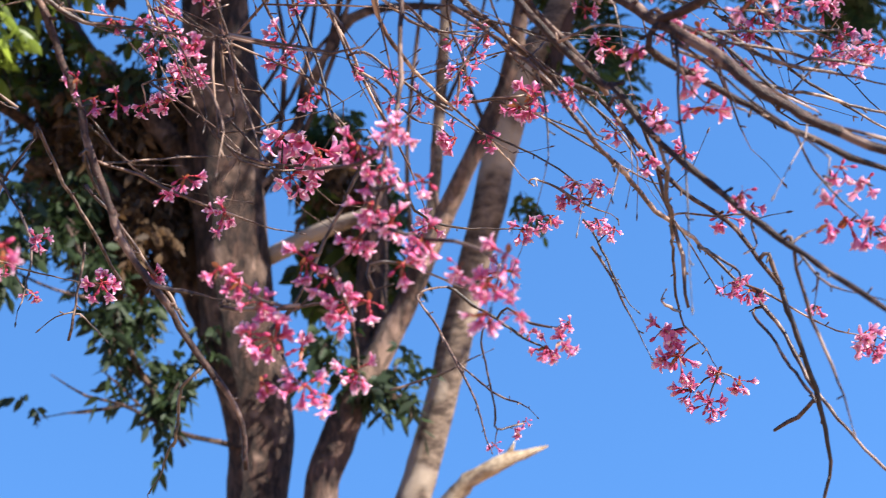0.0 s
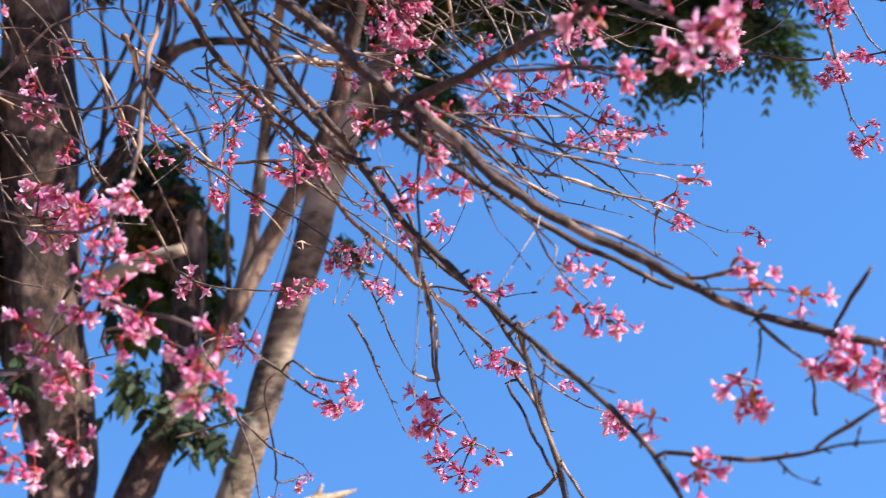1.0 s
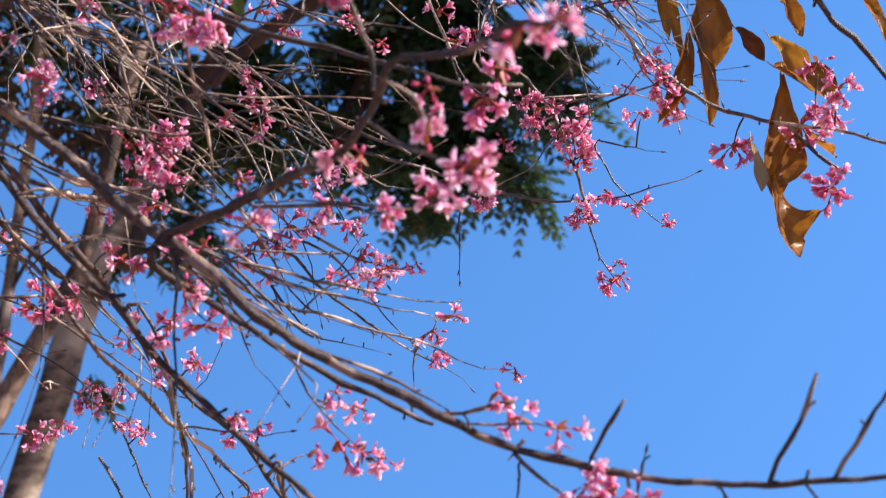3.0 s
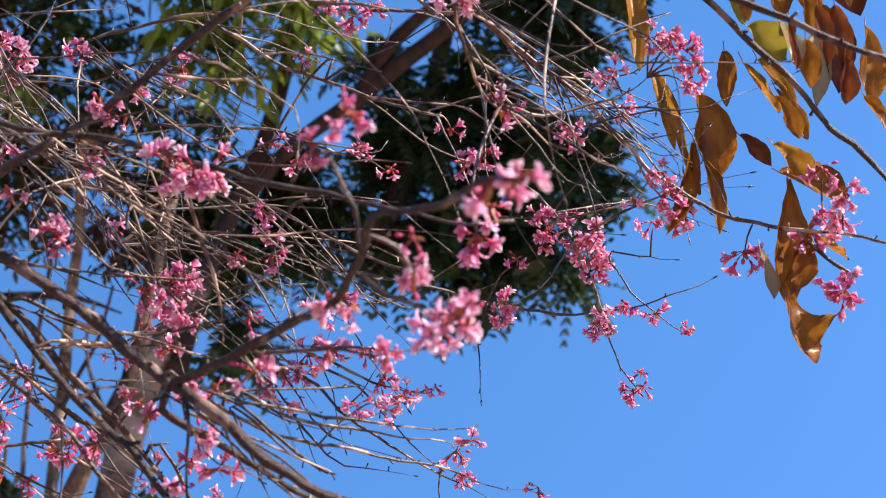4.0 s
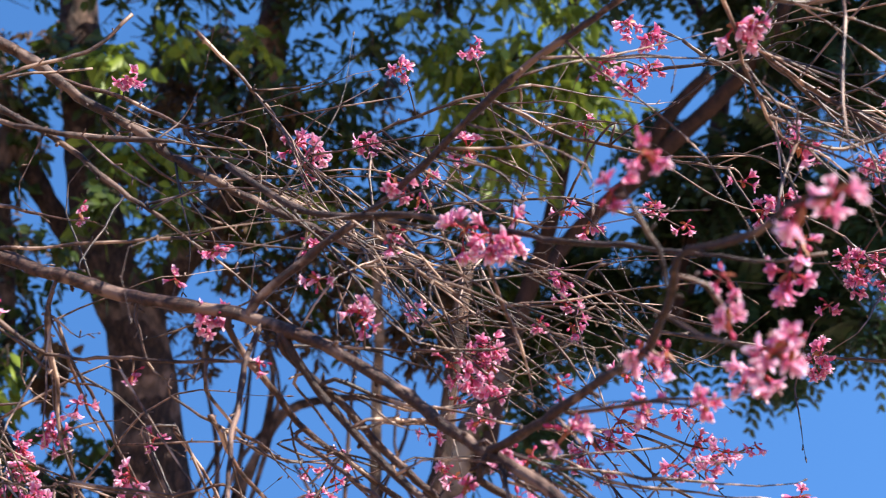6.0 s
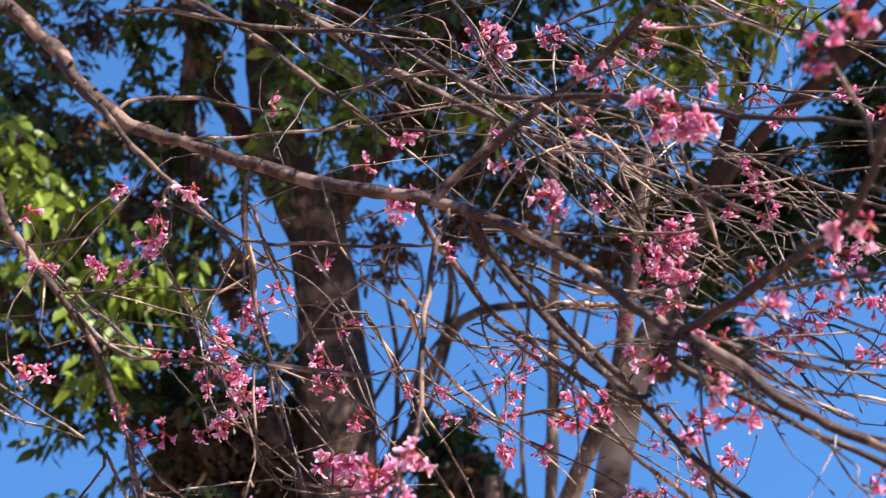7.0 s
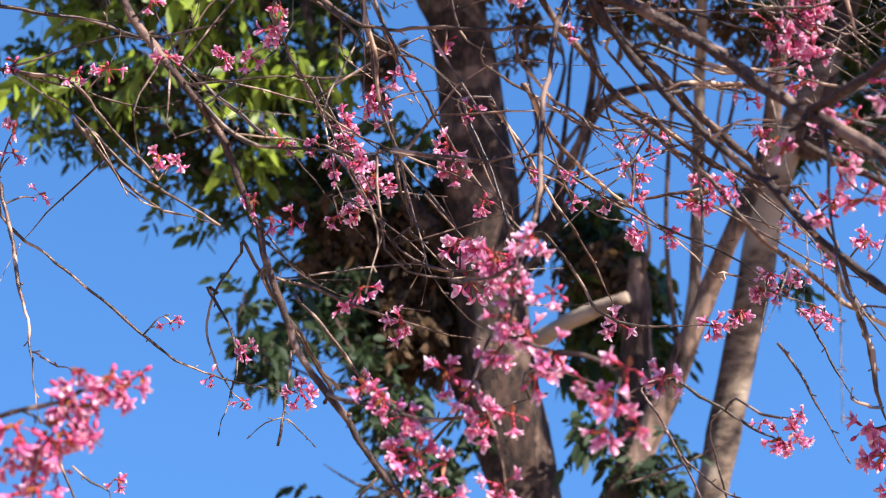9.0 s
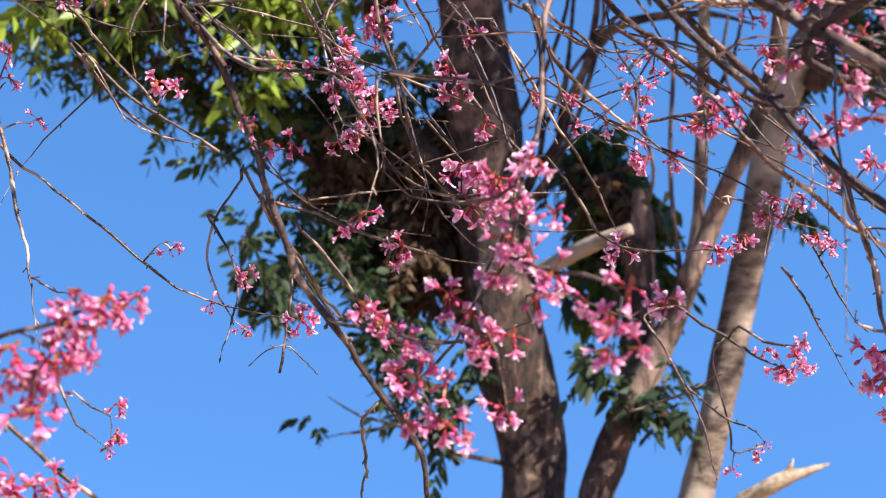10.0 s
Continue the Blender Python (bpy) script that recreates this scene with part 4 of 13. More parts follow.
foliage("withered", (-1.676, 7.500, 3.805, 0.20, 0.18, 0.2), 120, oak, WITHERED_SHADED)
foliage("withered", (-1.958, 7.300, 3.693, 0.20, 0.18, 0.2), 120, oak, LEAF_SHADED)
foliage("withered", (-1.707, 7.400, 3.442, 0.20, 0.18, 0.2), 120, oak, WITHERED_SHADED)
foliage("withered", (-1.548, 7.500, 4.112, 0.20, 0.18, 0.2), 120, oak, WITHERED_SHADED)
foliage("withered", (-1.846, 7.300, 4.306, 0.20, 0.18, 0.2), 120, oak, LEAF_SHADED)
foliage("withered", (-2.135, 7.400, 3.934, 0.20, 0.18, 0.2), 120, oak, WITHERED_SHADED)
stem = tagged(new("forked_tree"), "slim brown-barked tree that forks beside the thick trunk", "tree", "trees behind the blossom")
limb("trunk", rooted([(-0.683, 7.684, 2.044, 0.098), (-0.665, 7.677, 2.197, 0.094), (-0.567, 7.663, 2.475, 0.098), (-0.42, 7.637, 2.784, 0.092), (-0.238, 7.592, 3.122, 0.075), (-0.099, 7.436, 3.403, 0.059), (0.024, 7.372, 3.67, 0.057), (0.151, 7.202, 3.901, 0.053), (0.263, 7.128, 4.124, 0.05), (0.377, 7.025, 4.398, 0.048), (0.475, 6.722, 4.923, 0.042), (0.592, 6.578, 5.407, 0.034)]), stem, BARK_MID, 14, 0.08, 0.1)
limb("limb", [(-0.458, 7.697, 2.698, 0.09), (-0.419, 7.713, 3.216, 0.098), (-0.396, 7.669, 3.635, 0.082), (-0.382, 7.618, 3.823, 0.059), (-0.39, 7.585, 3.932, 0.043)], stem, BARK_MID, 14, 0.08, 0.1)
limb("pole", [(-0.141, 7.643, 3.388, 0.031), (-0.064, 7.553, 3.756, 0.035), (-0.017, 7.381, 4.297, 0.035), (0.022, 7.147, 4.873, 0.031), (0.048, 6.986, 5.07, 0.031), (0.06, 6.664, 5.667, 0.026)], stem, BARK_PALE, 14, 0.08, 0.1)
limb("twig", [(-0.163, 7.582, 3.314, 0.018), (-0.207, 7.466, 3.941, 0.013), (-0.179, 7.325, 4.363, 0.013), (-0.136, 7.188, 4.715, 0.011), (-0.085, 7.035, 5.055, 0.01)], stem, BARK_MID, 14, 0.08, 0.1)
limb("twig", [(-0.016, 7.473, 3.58, 0.018), (-0.06, 7.437, 4.058, 0.013), (0.048, 7.338, 4.354, 0.013), (0.168, 7.252, 4.583, 0.011), (0.244, 7.131, 4.866, 0.008)], stem, BARK_MID, 14, 0.08, 0.1)
limb("twig", [(-0.36, 7.596, 3.818, 0.015), (-0.298, 7.441, 4.004, 0.011), (-0.377, 7.331, 4.309, 0.011), (-0.464, 7.266, 4.461, 0.008)], stem, BARK_MID, 14, 0.08, 0.1)
limb("twig", [(0.246, 7.176, 4.07, 0.014), (0.159, 7.155, 4.279, 0.011), (0.109, 7.076, 4.483, 0.009), (0.15, 6.983, 4.706, 0.008)], stem, BARK_MID, 14, 0.08, 0.1)
pale = tagged(new("leaning_tree"), "leaning tree with pale mottled bark and feathery leaves", "tree", "trees behind the blossom")
limb("trunk", rooted([(-0.191, 7.929, 2.03, 0.103), (-0.133, 7.921, 2.216, 0.098), (-0.016, 7.882, 2.654, 0.093), (0.076, 7.826, 3.03, 0.096), (0.186, 7.738, 3.465, 0.098), (0.296, 7.624, 3.892, 0.098), (0.399, 7.486, 4.308, 0.096), (0.530, 7.400, 4.600, 0.087), (0.742, 7.354, 4.984, 0.076)]), pale, BARK_PALE, 18, 0.08, 0.06)
limb("limb", [(0.588, 7.433, 4.423, 0.077), (0.742, 7.354, 4.984, 0.066), (0.927, 7.296, 5.44, 0.056), (1.09, 7.19, 5.82, 0.051), (1.217, 7.048, 6.228, 0.049), (1.305, 6.847, 6.688, 0.044), (1.35, 6.584, 7.188, 0.039)], pale, BARK_RED_SHADED, 18, 0.08, 0.06)
limb("limb", [(1.022, 7.061, 5.439, 0.028), (1.173, 7.038, 5.663, 0.044), (1.365, 6.928, 5.807, 0.048), (1.622, 6.791, 5.959, 0.051), (1.874, 6.624, 6.132, 0.051), (2.124, 6.456, 6.283, 0.048), (2.333, 6.268, 6.455, 0.042), (2.499, 6.042, 6.672, 0.038)], pale, BARK_RED_SHADED, 18, 0.08, 0.06)
limb("limb", [(1.651, 6.75, 6.015, 0.044), (1.771, 6.608, 6.194, 0.044), (1.925, 6.482, 6.324, 0.041), (2.049, 6.396, 6.397, 0.034)], pale, BARK_RED_SHADED, 18, 0.08, 0.06)
limb("broken_branch", [(-0.157, 7.787, 1.872, 0.058), (0.142, 7.681, 2.181, 0.048), (0.278, 7.626, 2.255, 0.046), (0.359, 7.622, 2.294, 0.039), (0.456, 7.617, 2.326, 0.024), (0.583, 7.608, 2.37, 0.005)], pale, WOOD_BROKEN, 10, 0.05, 0.2, False, "splintered stub of bare pale wood")
limb("broken_branch", [(0.299, 7.645, 2.263, 0.032), (0.36, 7.62, 2.32, 0.022), (0.385, 7.615, 2.362, 0.011), (0.398, 7.612, 2.397, 0.003)], pale, WOOD_BROKEN, 10, 0.05, 0.2, False, "splintered stub of bare pale wood")
foliage("long", (0.873, 6.371, 6.394, 0.431, 0.232, 0.4), 143, pale, LEAF_SUNLIT)
foliage("long", (1.147, 6.505, 6.155, 0.298, 0.232, 0.4), 91, pale, LEAF_SUNLIT)
foliage("long", (1.259, 6.321, 6.394, 0.298, 0.199, 0.4), 91, pale, LEAF_SUNLIT)
foliage("long", (1.391, 6.385, 6.096, 0.196, 0.131, 0.3), 39, pale, LEAF_SUNLIT)
foliage("long", (0.701, 6.637, 6.207, 0.302, 0.235, 0.4), 78, pale, LEAF_SUNLIT)
foliage("long", (0.876, 6.746, 6.016, 0.201, 0.134, 0.3), 33, pale, LEAF_SUNLIT)
foliage("long", (0.941, 6.34, 6.457, 0.365, 0.265, 0.4), 169, pale, LEAF_SUNLIT)
foliage("long", (0.74, 6.657, 6.212, 0.336, 0.269, 0.4), 143, pale, LEAF_SUNLIT)
foliage("long", (1.056, 6.615, 6.048, 0.199, 0.199, 0.3), 58, pale, LEAF_SUNLIT)
foliage("long", (1.249, 6.26, 6.341, 0.196, 0.196, 0.3), 58, pale, LEAF_SUNLIT)
foliage("long", (0.554, 6.449, 6.519, 0.302, 0.235, 0.4), 117, pale, LEAF_SUNLIT)
foliage("long", (0.889, 6.695, 5.952, 0.232, 0.133, 0.3), 45, pale, LEAF_SUNLIT)
foliage("long", (0.48, 6.46, 6.692, 0.374, 0.204, 0.4), 117, pale, LEAF_SUNLIT)
foliage("long", (0.873, 6.46, 6.49, 0.302, 0.235, 0.4), 104, pale, LEAF_SUNLIT)
foliage("fronds", (2.382, 7.068, 6.303, 0.328, 0.248, 0.300), 40, pale, FROND)
foliage("fronds", (2.164, 7.493, 6.072, 0.328, 0.248, 0.300), 40, pale, FROND)
foliage("fronds", (2.549, 7.266, 6.115, 0.401, 0.279, 0.300), 80, pale, FROND)
foliage("fronds", (2.949, 7.007, 5.786, 0.325, 0.245, 0.300), 95, pale, FROND)
foliage("fronds", (2.414, 7.584, 5.573, 0.401, 0.248, 0.300), 117, pale, FROND)
foliage("fronds", (2.804, 7.440, 5.363, 0.288, 0.153, 0.250), 54, pale, FROND)
foliage("fronds", (2.030, 7.736, 5.468, 0.255, 0.186, 0.300), 54, pale, FROND)
foliage("fronds", (1.425, 7.813, 5.802, 0.295, 0.188, 0.300), 72, pale, FROND)
foliage("fronds", (1.364, 7.947, 5.538, 0.295, 0.156, 0.300), 63, pale, FROND)
foliage("fronds", (2.536, 6.778, 6.871, 0.401, 0.279, 0.300), 81, pale, FROND)
foliage("fronds", (2.949, 6.589, 6.734, 0.288, 0.245, 0.300), 45, pale, FROND)
foliage("fronds", (2.504, 7.655, 5.095, 0.144, 0.076, 0.200), 18, pale, FROND)
foliage("fronds", (1.083, 8.109, 4.970, 0.109, 0.124, 0.200), 27, pale, FROND)
foliage("fronds", (3.167, 7.047, 5.618, 0.180, 0.153, 0.200), 45, pale, FROND)
foliage("fronds", (2.820, 7.300, 5.857, 0.25, 0.17, 0.25), 60, pale, FROND)
foliage("fronds", (2.929, 7.300, 5.101, 0.20, 0.12, 0.2), 24, pale, FROND)
foliage("fronds", (1.872, 7.237, 6.473, 0.219, 0.093, 0.200), 27, pale, FROND)
foliage("fronds", (0.801, 8.221, 5.805, 0.343, 0.259, 0.300), 81, pale, FROND)
foliage("fronds", (0.962, 8.331, 5.529, 0.305, 0.195, 0.300), 63, pale, FROND)
foliage("fronds", (2.024, 7.517, 5.986, 0.255, 0.186, 0.300), 63, pale, FROND)
foliage("fronds", (2.308, 7.521, 5.335, 0.328, 0.248, 0.300), 90, pale, FROND)
foliage("fronds", (1.934, 7.758, 5.555, 0.219, 0.139, 0.250), 36, pale, FROND)
foliage("fronds", (2.592, 7.283, 6.109, 0.255, 0.248, 0.300), 63, pale, FROND)
foliage("fronds", (1.334, 7.834, 5.861, 0.258, 0.188, 0.300), 54, pale, FROND)
foliage("fronds", (2.481, 7.763, 5.224, 0.219, 0.093, 0.200), 27, pale, FROND)
foliage("fronds", (2.627, 6.541, 6.972, 0.325, 0.184, 0.300), 22, pale, FROND)
foliage("fronds", (2.901, 6.500, 6.882, 0.288, 0.184, 0.300), 18, pale, FROND)
foliage("fronds", (2.409, 6.642, 7.112, 0.292, 0.155, 0.300), 18, pale, FROND)
foliage("fronds", (3.024, 6.537, 6.578, 0.249, 0.151, 0.300), 13, pale, FROND)
foliage("fronds", (3.193, 6.316, 6.777, 0.214, 0.151, 0.300), 9, pale, FROND)
foliage("fronds", (2.802, 6.776, 6.549, 0.252, 0.153, 0.300), 13, pale, FROND)
foliage("fronds", (1.888, 7.384, 6.222, 0.219, 0.155, 0.300), 13, pale, FROND)
foliage("long", (0.945, 6.233, 6.937, 0.408, 0.204, 0.4), 91, pale, LEAF_SUNLIT)
foliage("long", (1.201, 6.275, 6.683, 0.269, 0.201, 0.3), 65, pale, LEAF_SUNLIT)
foliage("fronds", (1.955, 6.587, 7.404, 0.438, 0.217, 0.300), 54, pale, FROND)
foliage("fronds", (2.642, 6.514, 7.222, 0.438, 0.248, 0.300), 63, pale, FROND)
foliage("fronds", (3.110, 6.435, 6.904, 0.325, 0.245, 0.300), 45, pale, FROND)
foliage("fronds", (2.965, 6.759, 6.539, 0.325, 0.245, 0.300), 45, pale, FROND)

# unseen crown added to the leaning tree forward over the view; dapples upper trunks
limb("limb", [(1.9, 7.6, 5.4, 0.07), (2.3, 7.4, 6.6, 0.06), (2.5, 7.0, 7.8, 0.05), (2.5, 6.4, 8.8, 0.04), (2.8, 5.4, 9.6, 0.025), (3.5, 5.2, 9.8, 0.018), (4.6, 5.1, 9.9, 0.01)], pale, BARK_RED_SHADED, 12, 0.1)
limb("limb", [(2.4, 7.2, 7.2, 0.045), (1.8, 6.8, 8.2, 0.04), (1.0, 6.2, 9.0, 0.03), (0.3, 5.7, 9.5, 0.02), (-0.4, 5.5, 9.8, 0.012)], pale, BARK_RED_SHADED, 10, 0.1)
shade_rnd = random.Random(9)
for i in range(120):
    x, y, u = shade_rnd.uniform(-1.2, 6.0), shade_rnd.uniform(4.8, 5.4), shade_rnd.random() ** 1.3
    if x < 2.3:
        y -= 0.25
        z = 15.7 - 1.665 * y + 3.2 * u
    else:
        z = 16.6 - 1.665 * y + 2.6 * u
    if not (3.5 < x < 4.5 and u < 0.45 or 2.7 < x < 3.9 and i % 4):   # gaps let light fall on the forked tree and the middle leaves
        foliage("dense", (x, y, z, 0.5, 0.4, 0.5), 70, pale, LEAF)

# ---- cherry tree ----
cherry = tagged(new("cherry_tree"), "cherry tree with bare grey-brown branches and bunches of pink blossom", "tree")
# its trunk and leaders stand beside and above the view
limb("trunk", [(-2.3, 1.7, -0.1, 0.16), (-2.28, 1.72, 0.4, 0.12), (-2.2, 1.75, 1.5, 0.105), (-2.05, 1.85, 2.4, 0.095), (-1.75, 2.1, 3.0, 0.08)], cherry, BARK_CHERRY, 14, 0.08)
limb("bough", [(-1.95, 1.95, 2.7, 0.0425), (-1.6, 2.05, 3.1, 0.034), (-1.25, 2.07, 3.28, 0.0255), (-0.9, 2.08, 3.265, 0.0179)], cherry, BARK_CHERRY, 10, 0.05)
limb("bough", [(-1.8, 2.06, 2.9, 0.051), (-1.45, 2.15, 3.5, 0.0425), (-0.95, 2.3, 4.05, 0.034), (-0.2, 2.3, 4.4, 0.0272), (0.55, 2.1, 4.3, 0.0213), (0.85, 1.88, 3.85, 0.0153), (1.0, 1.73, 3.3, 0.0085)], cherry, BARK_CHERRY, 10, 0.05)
limb("branch", [(-1.25, 2.07, 3.27, 0.0136), (-1.1, 2.05, 3.36, 0.011), (-0.97, 2.04, 3.30, 0.0085)], cherry, BARK_CHERRY, 8, 0.05)
limb("branch", [(-1.45, 2.15, 3.5, 0.017), (-1.0, 2.1, 3.56, 0.0119), (-0.71, 2.08, 3.4, 0.0085)], cherry, BARK_CHERRY, 8, 0.05)
limb("branch", [(-1.3, 2.2, 3.68, 0.0204), (-0.95, 2.36, 3.8, 0.017), (-0.63, 2.44, 3.66, 0.0136)], cherry, BARK_CHERRY, 8, 0.05)
limb("branch", [(0.75, 1.97, 4.05, 0.0136), (1.05, 1.85, 3.75, 0.0102), (1.23, 1.84, 3.32, 0.0076)], cherry, BARK_CHERRY, 8, 0.05)
limb("bough", [(-0.916, 2.079, 3.275, 0.0161), (-0.82, 2.124, 3.193, 0.0153), (-0.757, 2.146, 3.111, 0.0145), (-0.663, 2.172, 3.035, 0.0136), (-0.539, 2.19, 2.98, 0.0127), (-0.353, 2.173, 2.901, 0.0127), (-0.193, 2.131, 2.831, 0.0119), (-0.057, 2.118, 2.788, 0.0119), (0.025, 2.093, 2.745, 0.011), (0.094, 2.069, 2.691, 0.011), (0.204, 2.058, 2.609, 0.0102), (0.327, 2.021, 2.487, 0.0102), (0.413, 1.955, 2.397, 0.0093), (0.479, 1.919, 2.324, 0.0085), (0.555, 1.904, 2.265, 0.0076), (0.644, 1.87, 2.211, 0.0076), (0.732, 1.812, 2.143, 0.0068), (0.822, 1.775, 2.092, 0.0059), (0.91, 1.718, 2.057, 0.0059), (0.968, 1.676, 2.035, 0.0051), (1.044, 1.611, 2.012, 0.0043), (1.173, 1.517, 2.003, 0.0043), (1.233, 1.443, 1.996, 0.0026)], cherry, BARK_CHERRY, 7, 0.022, 0.12, True)
limb("branch", [(-0.05, 2.116, 2.784, 0.0085), (-0.042, 2.105, 2.808, 0.0085), (0.066, 2.057, 2.876, 0.0076), (0.165, 2.009, 2.927, 0.0068), (0.263, 1.945, 2.973, 0.0068), (0.359, 1.867, 3.031, 0.0068), (0.452, 1.802, 3.074, 0.0059), (0.543, 1.74, 3.104, 0.0059), (0.629, 1.667, 3.123, 0.0051), (0.717, 1.611, 3.161, 0.0043)], cherry, BARK_CHERRY, 7, 0.022, 0.12, True)
limb("branch", [(0.342, 2.009, 2.471, 0.0076), (0.344, 2.008, 2.474, 0.0076), (0.422, 1.874, 2.47, 0.0076), (0.485, 1.757, 2.471, 0.0068), (0.526, 1.598, 2.441, 0.0059), (0.545, 1.479, 2.447, 0.0051), (0.547, 1.388, 2.467, 0.0051), (0.571, 1.348, 2.464, 0.0043), (0.619, 1.288, 2.443, 0.0043), (0.649, 1.222, 2.436, 0.0034), (0.668, 1.168, 2.412, 0.0026)], cherry, BARK_CHERRY, 7, 0.022, 0.12, True)
limb("branch", [(-0, 2.101, 2.758, 0.0093), (0.005, 2.101, 2.759, 0.0093), (0.036, 2.113, 2.697, 0.0076), (0.066, 2.139, 2.651, 0.0068), (0.13, 2.14, 2.56, 0.0068), (0.202, 2.142, 2.482, 0.0068), (0.271, 2.137, 2.409, 0.0068), (0.276, 2.101, 2.401, 0.0068), (0.319, 2.088, 2.336, 0.0059), (0.366, 2.083, 2.275, 0.0059), (0.429, 2.07, 2.222, 0.0051), (0.496, 2.028, 2.146, 0.0051), (0.558, 1.981, 2.073, 0.0043), (0.614, 1.92, 2.004, 0.0043), (0.65, 1.868, 1.953, 0.0043), (0.678, 1.796, 1.895, 0.0043), (0.702, 1.774, 1.846, 0.0034), (0.717, 1.752, 1.801, 0.0026)], cherry, BARK_CHERRY, 7, 0.022, 0.12, True)
limb("limb", [(-0.96, 2.041, 3.294, 0.0093), (-0.943, 2.076, 3.116, 0.0085), (-0.918, 2.106, 2.954, 0.0076), (-0.848, 2.175, 2.787, 0.0076), (-0.771, 2.201, 2.686, 0.0068), (-0.732, 2.251, 2.627, 0.0068), (-0.68, 2.299, 2.506, 0.0068), (-0.627, 2.349, 2.351, 0.0068), (-0.58, 2.38, 2.216, 0.0068), (-0.528, 2.405, 2.134, 0.0068), (-0.469, 2.439, 2.044, 0.0059), (-0.409, 2.466, 1.973, 0.0059), (-0.373, 2.512, 1.893, 0.0051), (-0.361, 2.522, 1.811, 0.0051)], cherry, BARK_CHERRY, 7, 0.022, 0.12, True)
limb("branch", [(-0.72, 2.082, 3.404, 0.0076), (-0.648, 2.089, 3.35, 0.0076), (-0.577, 2.101, 3.287, 0.0068), (-0.446, 2.136, 3.214, 0.0059), (-0.345, 2.158, 3.135, 0.0059), (-0.265, 2.162, 3.065, 0.0043), (-0.206, 2.151, 3.009, 0.0034)], cherry, BARK_CHERRY, 7, 0.022, 0.12, True)
limb("branch", [(-0.643, 2.439, 3.668, 0.0127), (-0.527, 2.473, 3.591, 0.0127), (-0.375, 2.524, 3.493, 0.011), (-0.258, 2.552, 3.4, 0.0102), (-0.105, 2.573, 3.314, 0.0093), (0.023, 2.576, 3.236, 0.0085), (0.124, 2.564, 3.17, 0.0068), (0.223, 2.537, 3.122, 0.0059), (0.341, 2.515, 3.055, 0.0034)], cherry, BARK_CHERRY, 7, 0.022, 0.12, True)
limb("branch", [(-0.762, 2.144, 3.117, 0.0059), (-0.763, 2.145, 3.114, 0.0059), (-0.668, 2.131, 3.004, 0.0059), (-0.586, 2.17, 2.911, 0.0051), (-0.5, 2.196, 2.831, 0.0043), (-0.428, 2.218, 2.787, 0.0034), (-0.314, 2.2, 2.764, 0.0034), (-0.202, 2.176, 2.745, 0.0034), (-0.044, 2.156, 2.72, 0.0026)], cherry, BARK_CHERRY, 7, 0.022, 0.12, True)
limb("branch", [(-0.679, 2.094, 3.24, 0.0059), (-0.58, 2.125, 3.253, 0.0051), (-0.496, 2.114, 3.222, 0.0051), (-0.418, 2.117, 3.199, 0.0051), (-0.31, 2.129, 3.191, 0.0051), (-0.198, 2.119, 3.171, 0.0034)], cherry, BARK_CHERRY, 7, 0.022, 0.12, True)
limb("twig", [(-0.685, 2.166, 3.052, 0.004), (-0.667, 2.158, 3.076, 0.004), (-0.536, 2.189, 3.089, 0.004), (-0.422, 2.184, 3.059, 0.003), (-0.335, 2.17, 3.023, 0.002)], cherry, BARK_TWIG, 7, 0.022, 0.12, True)
limb("twig", [(-0.573, 2.185, 2.995, 0.004), (-0.579, 2.192, 2.98, 0.004), (-0.487, 2.172, 2.985, 0.003), (-0.357, 2.164, 2.983, 0.003), (-0.219, 2.17, 2.987, 0.003), (-0.086, 2.133, 2.989, 0.002), (0.003, 2.084, 2.991, 0.002), (0.068, 2.058, 3.003, 0.001)], cherry, BARK_TWIG, 7, 0.022, 0.12, True)
limb("branch", [(-0.079, 2.009, 3.039, 0.0059), (-0.017, 1.995, 2.978, 0.0059), (0.043, 1.975, 2.925, 0.0059), (0.138, 1.947, 2.884, 0.0059), (0.231, 1.908, 2.857, 0.0051), (0.338, 1.849, 2.794, 0.0051), (0.423, 1.793, 2.738, 0.0043), (0.523, 1.749, 2.691, 0.0043), (0.617, 1.697, 2.647, 0.0034), (0.714, 1.643, 2.596, 0.0026), (0.81, 1.618, 2.588, 0.0026)], cherry, BARK_CHERRY, 7, 0.022, 0.12, True)
limb("branch", [(-0.078, 2.12, 2.794, 0.0059), (-0.09, 2.13, 2.772, 0.0059), (-0.039, 2.195, 2.711, 0.0059), (0.023, 2.269, 2.648, 0.0059), (0.09, 2.32, 2.601, 0.0051), (0.188, 2.384, 2.54, 0.0051), (0.278, 2.402, 2.5, 0.0043), (0.298, 2.44, 2.5, 0.0043), (0.365, 2.446, 2.416, 0.0043), (0.433, 2.464, 2.346, 0.0043), (0.508, 2.455, 2.281, 0.0043), (0.581, 2.437, 2.193, 0.0043), (0.615, 2.445, 2.143, 0.0034)], cherry, BARK_CHERRY, 7, 0.022, 0.12, True)
limb("branch", [(0.342, 2.009, 2.471, 0.0059), (0.329, 2.027, 2.435, 0.0059), (0.403, 2.048, 2.395, 0.0059), (0.483, 2.018, 2.332, 0.0051), (0.58, 1.999, 2.27, 0.0051), (0.674, 1.983, 2.218, 0.0043), (0.765, 1.98, 2.178, 0.0034)], cherry, BARK_CHERRY, 7, 0.022, 0.12, True)
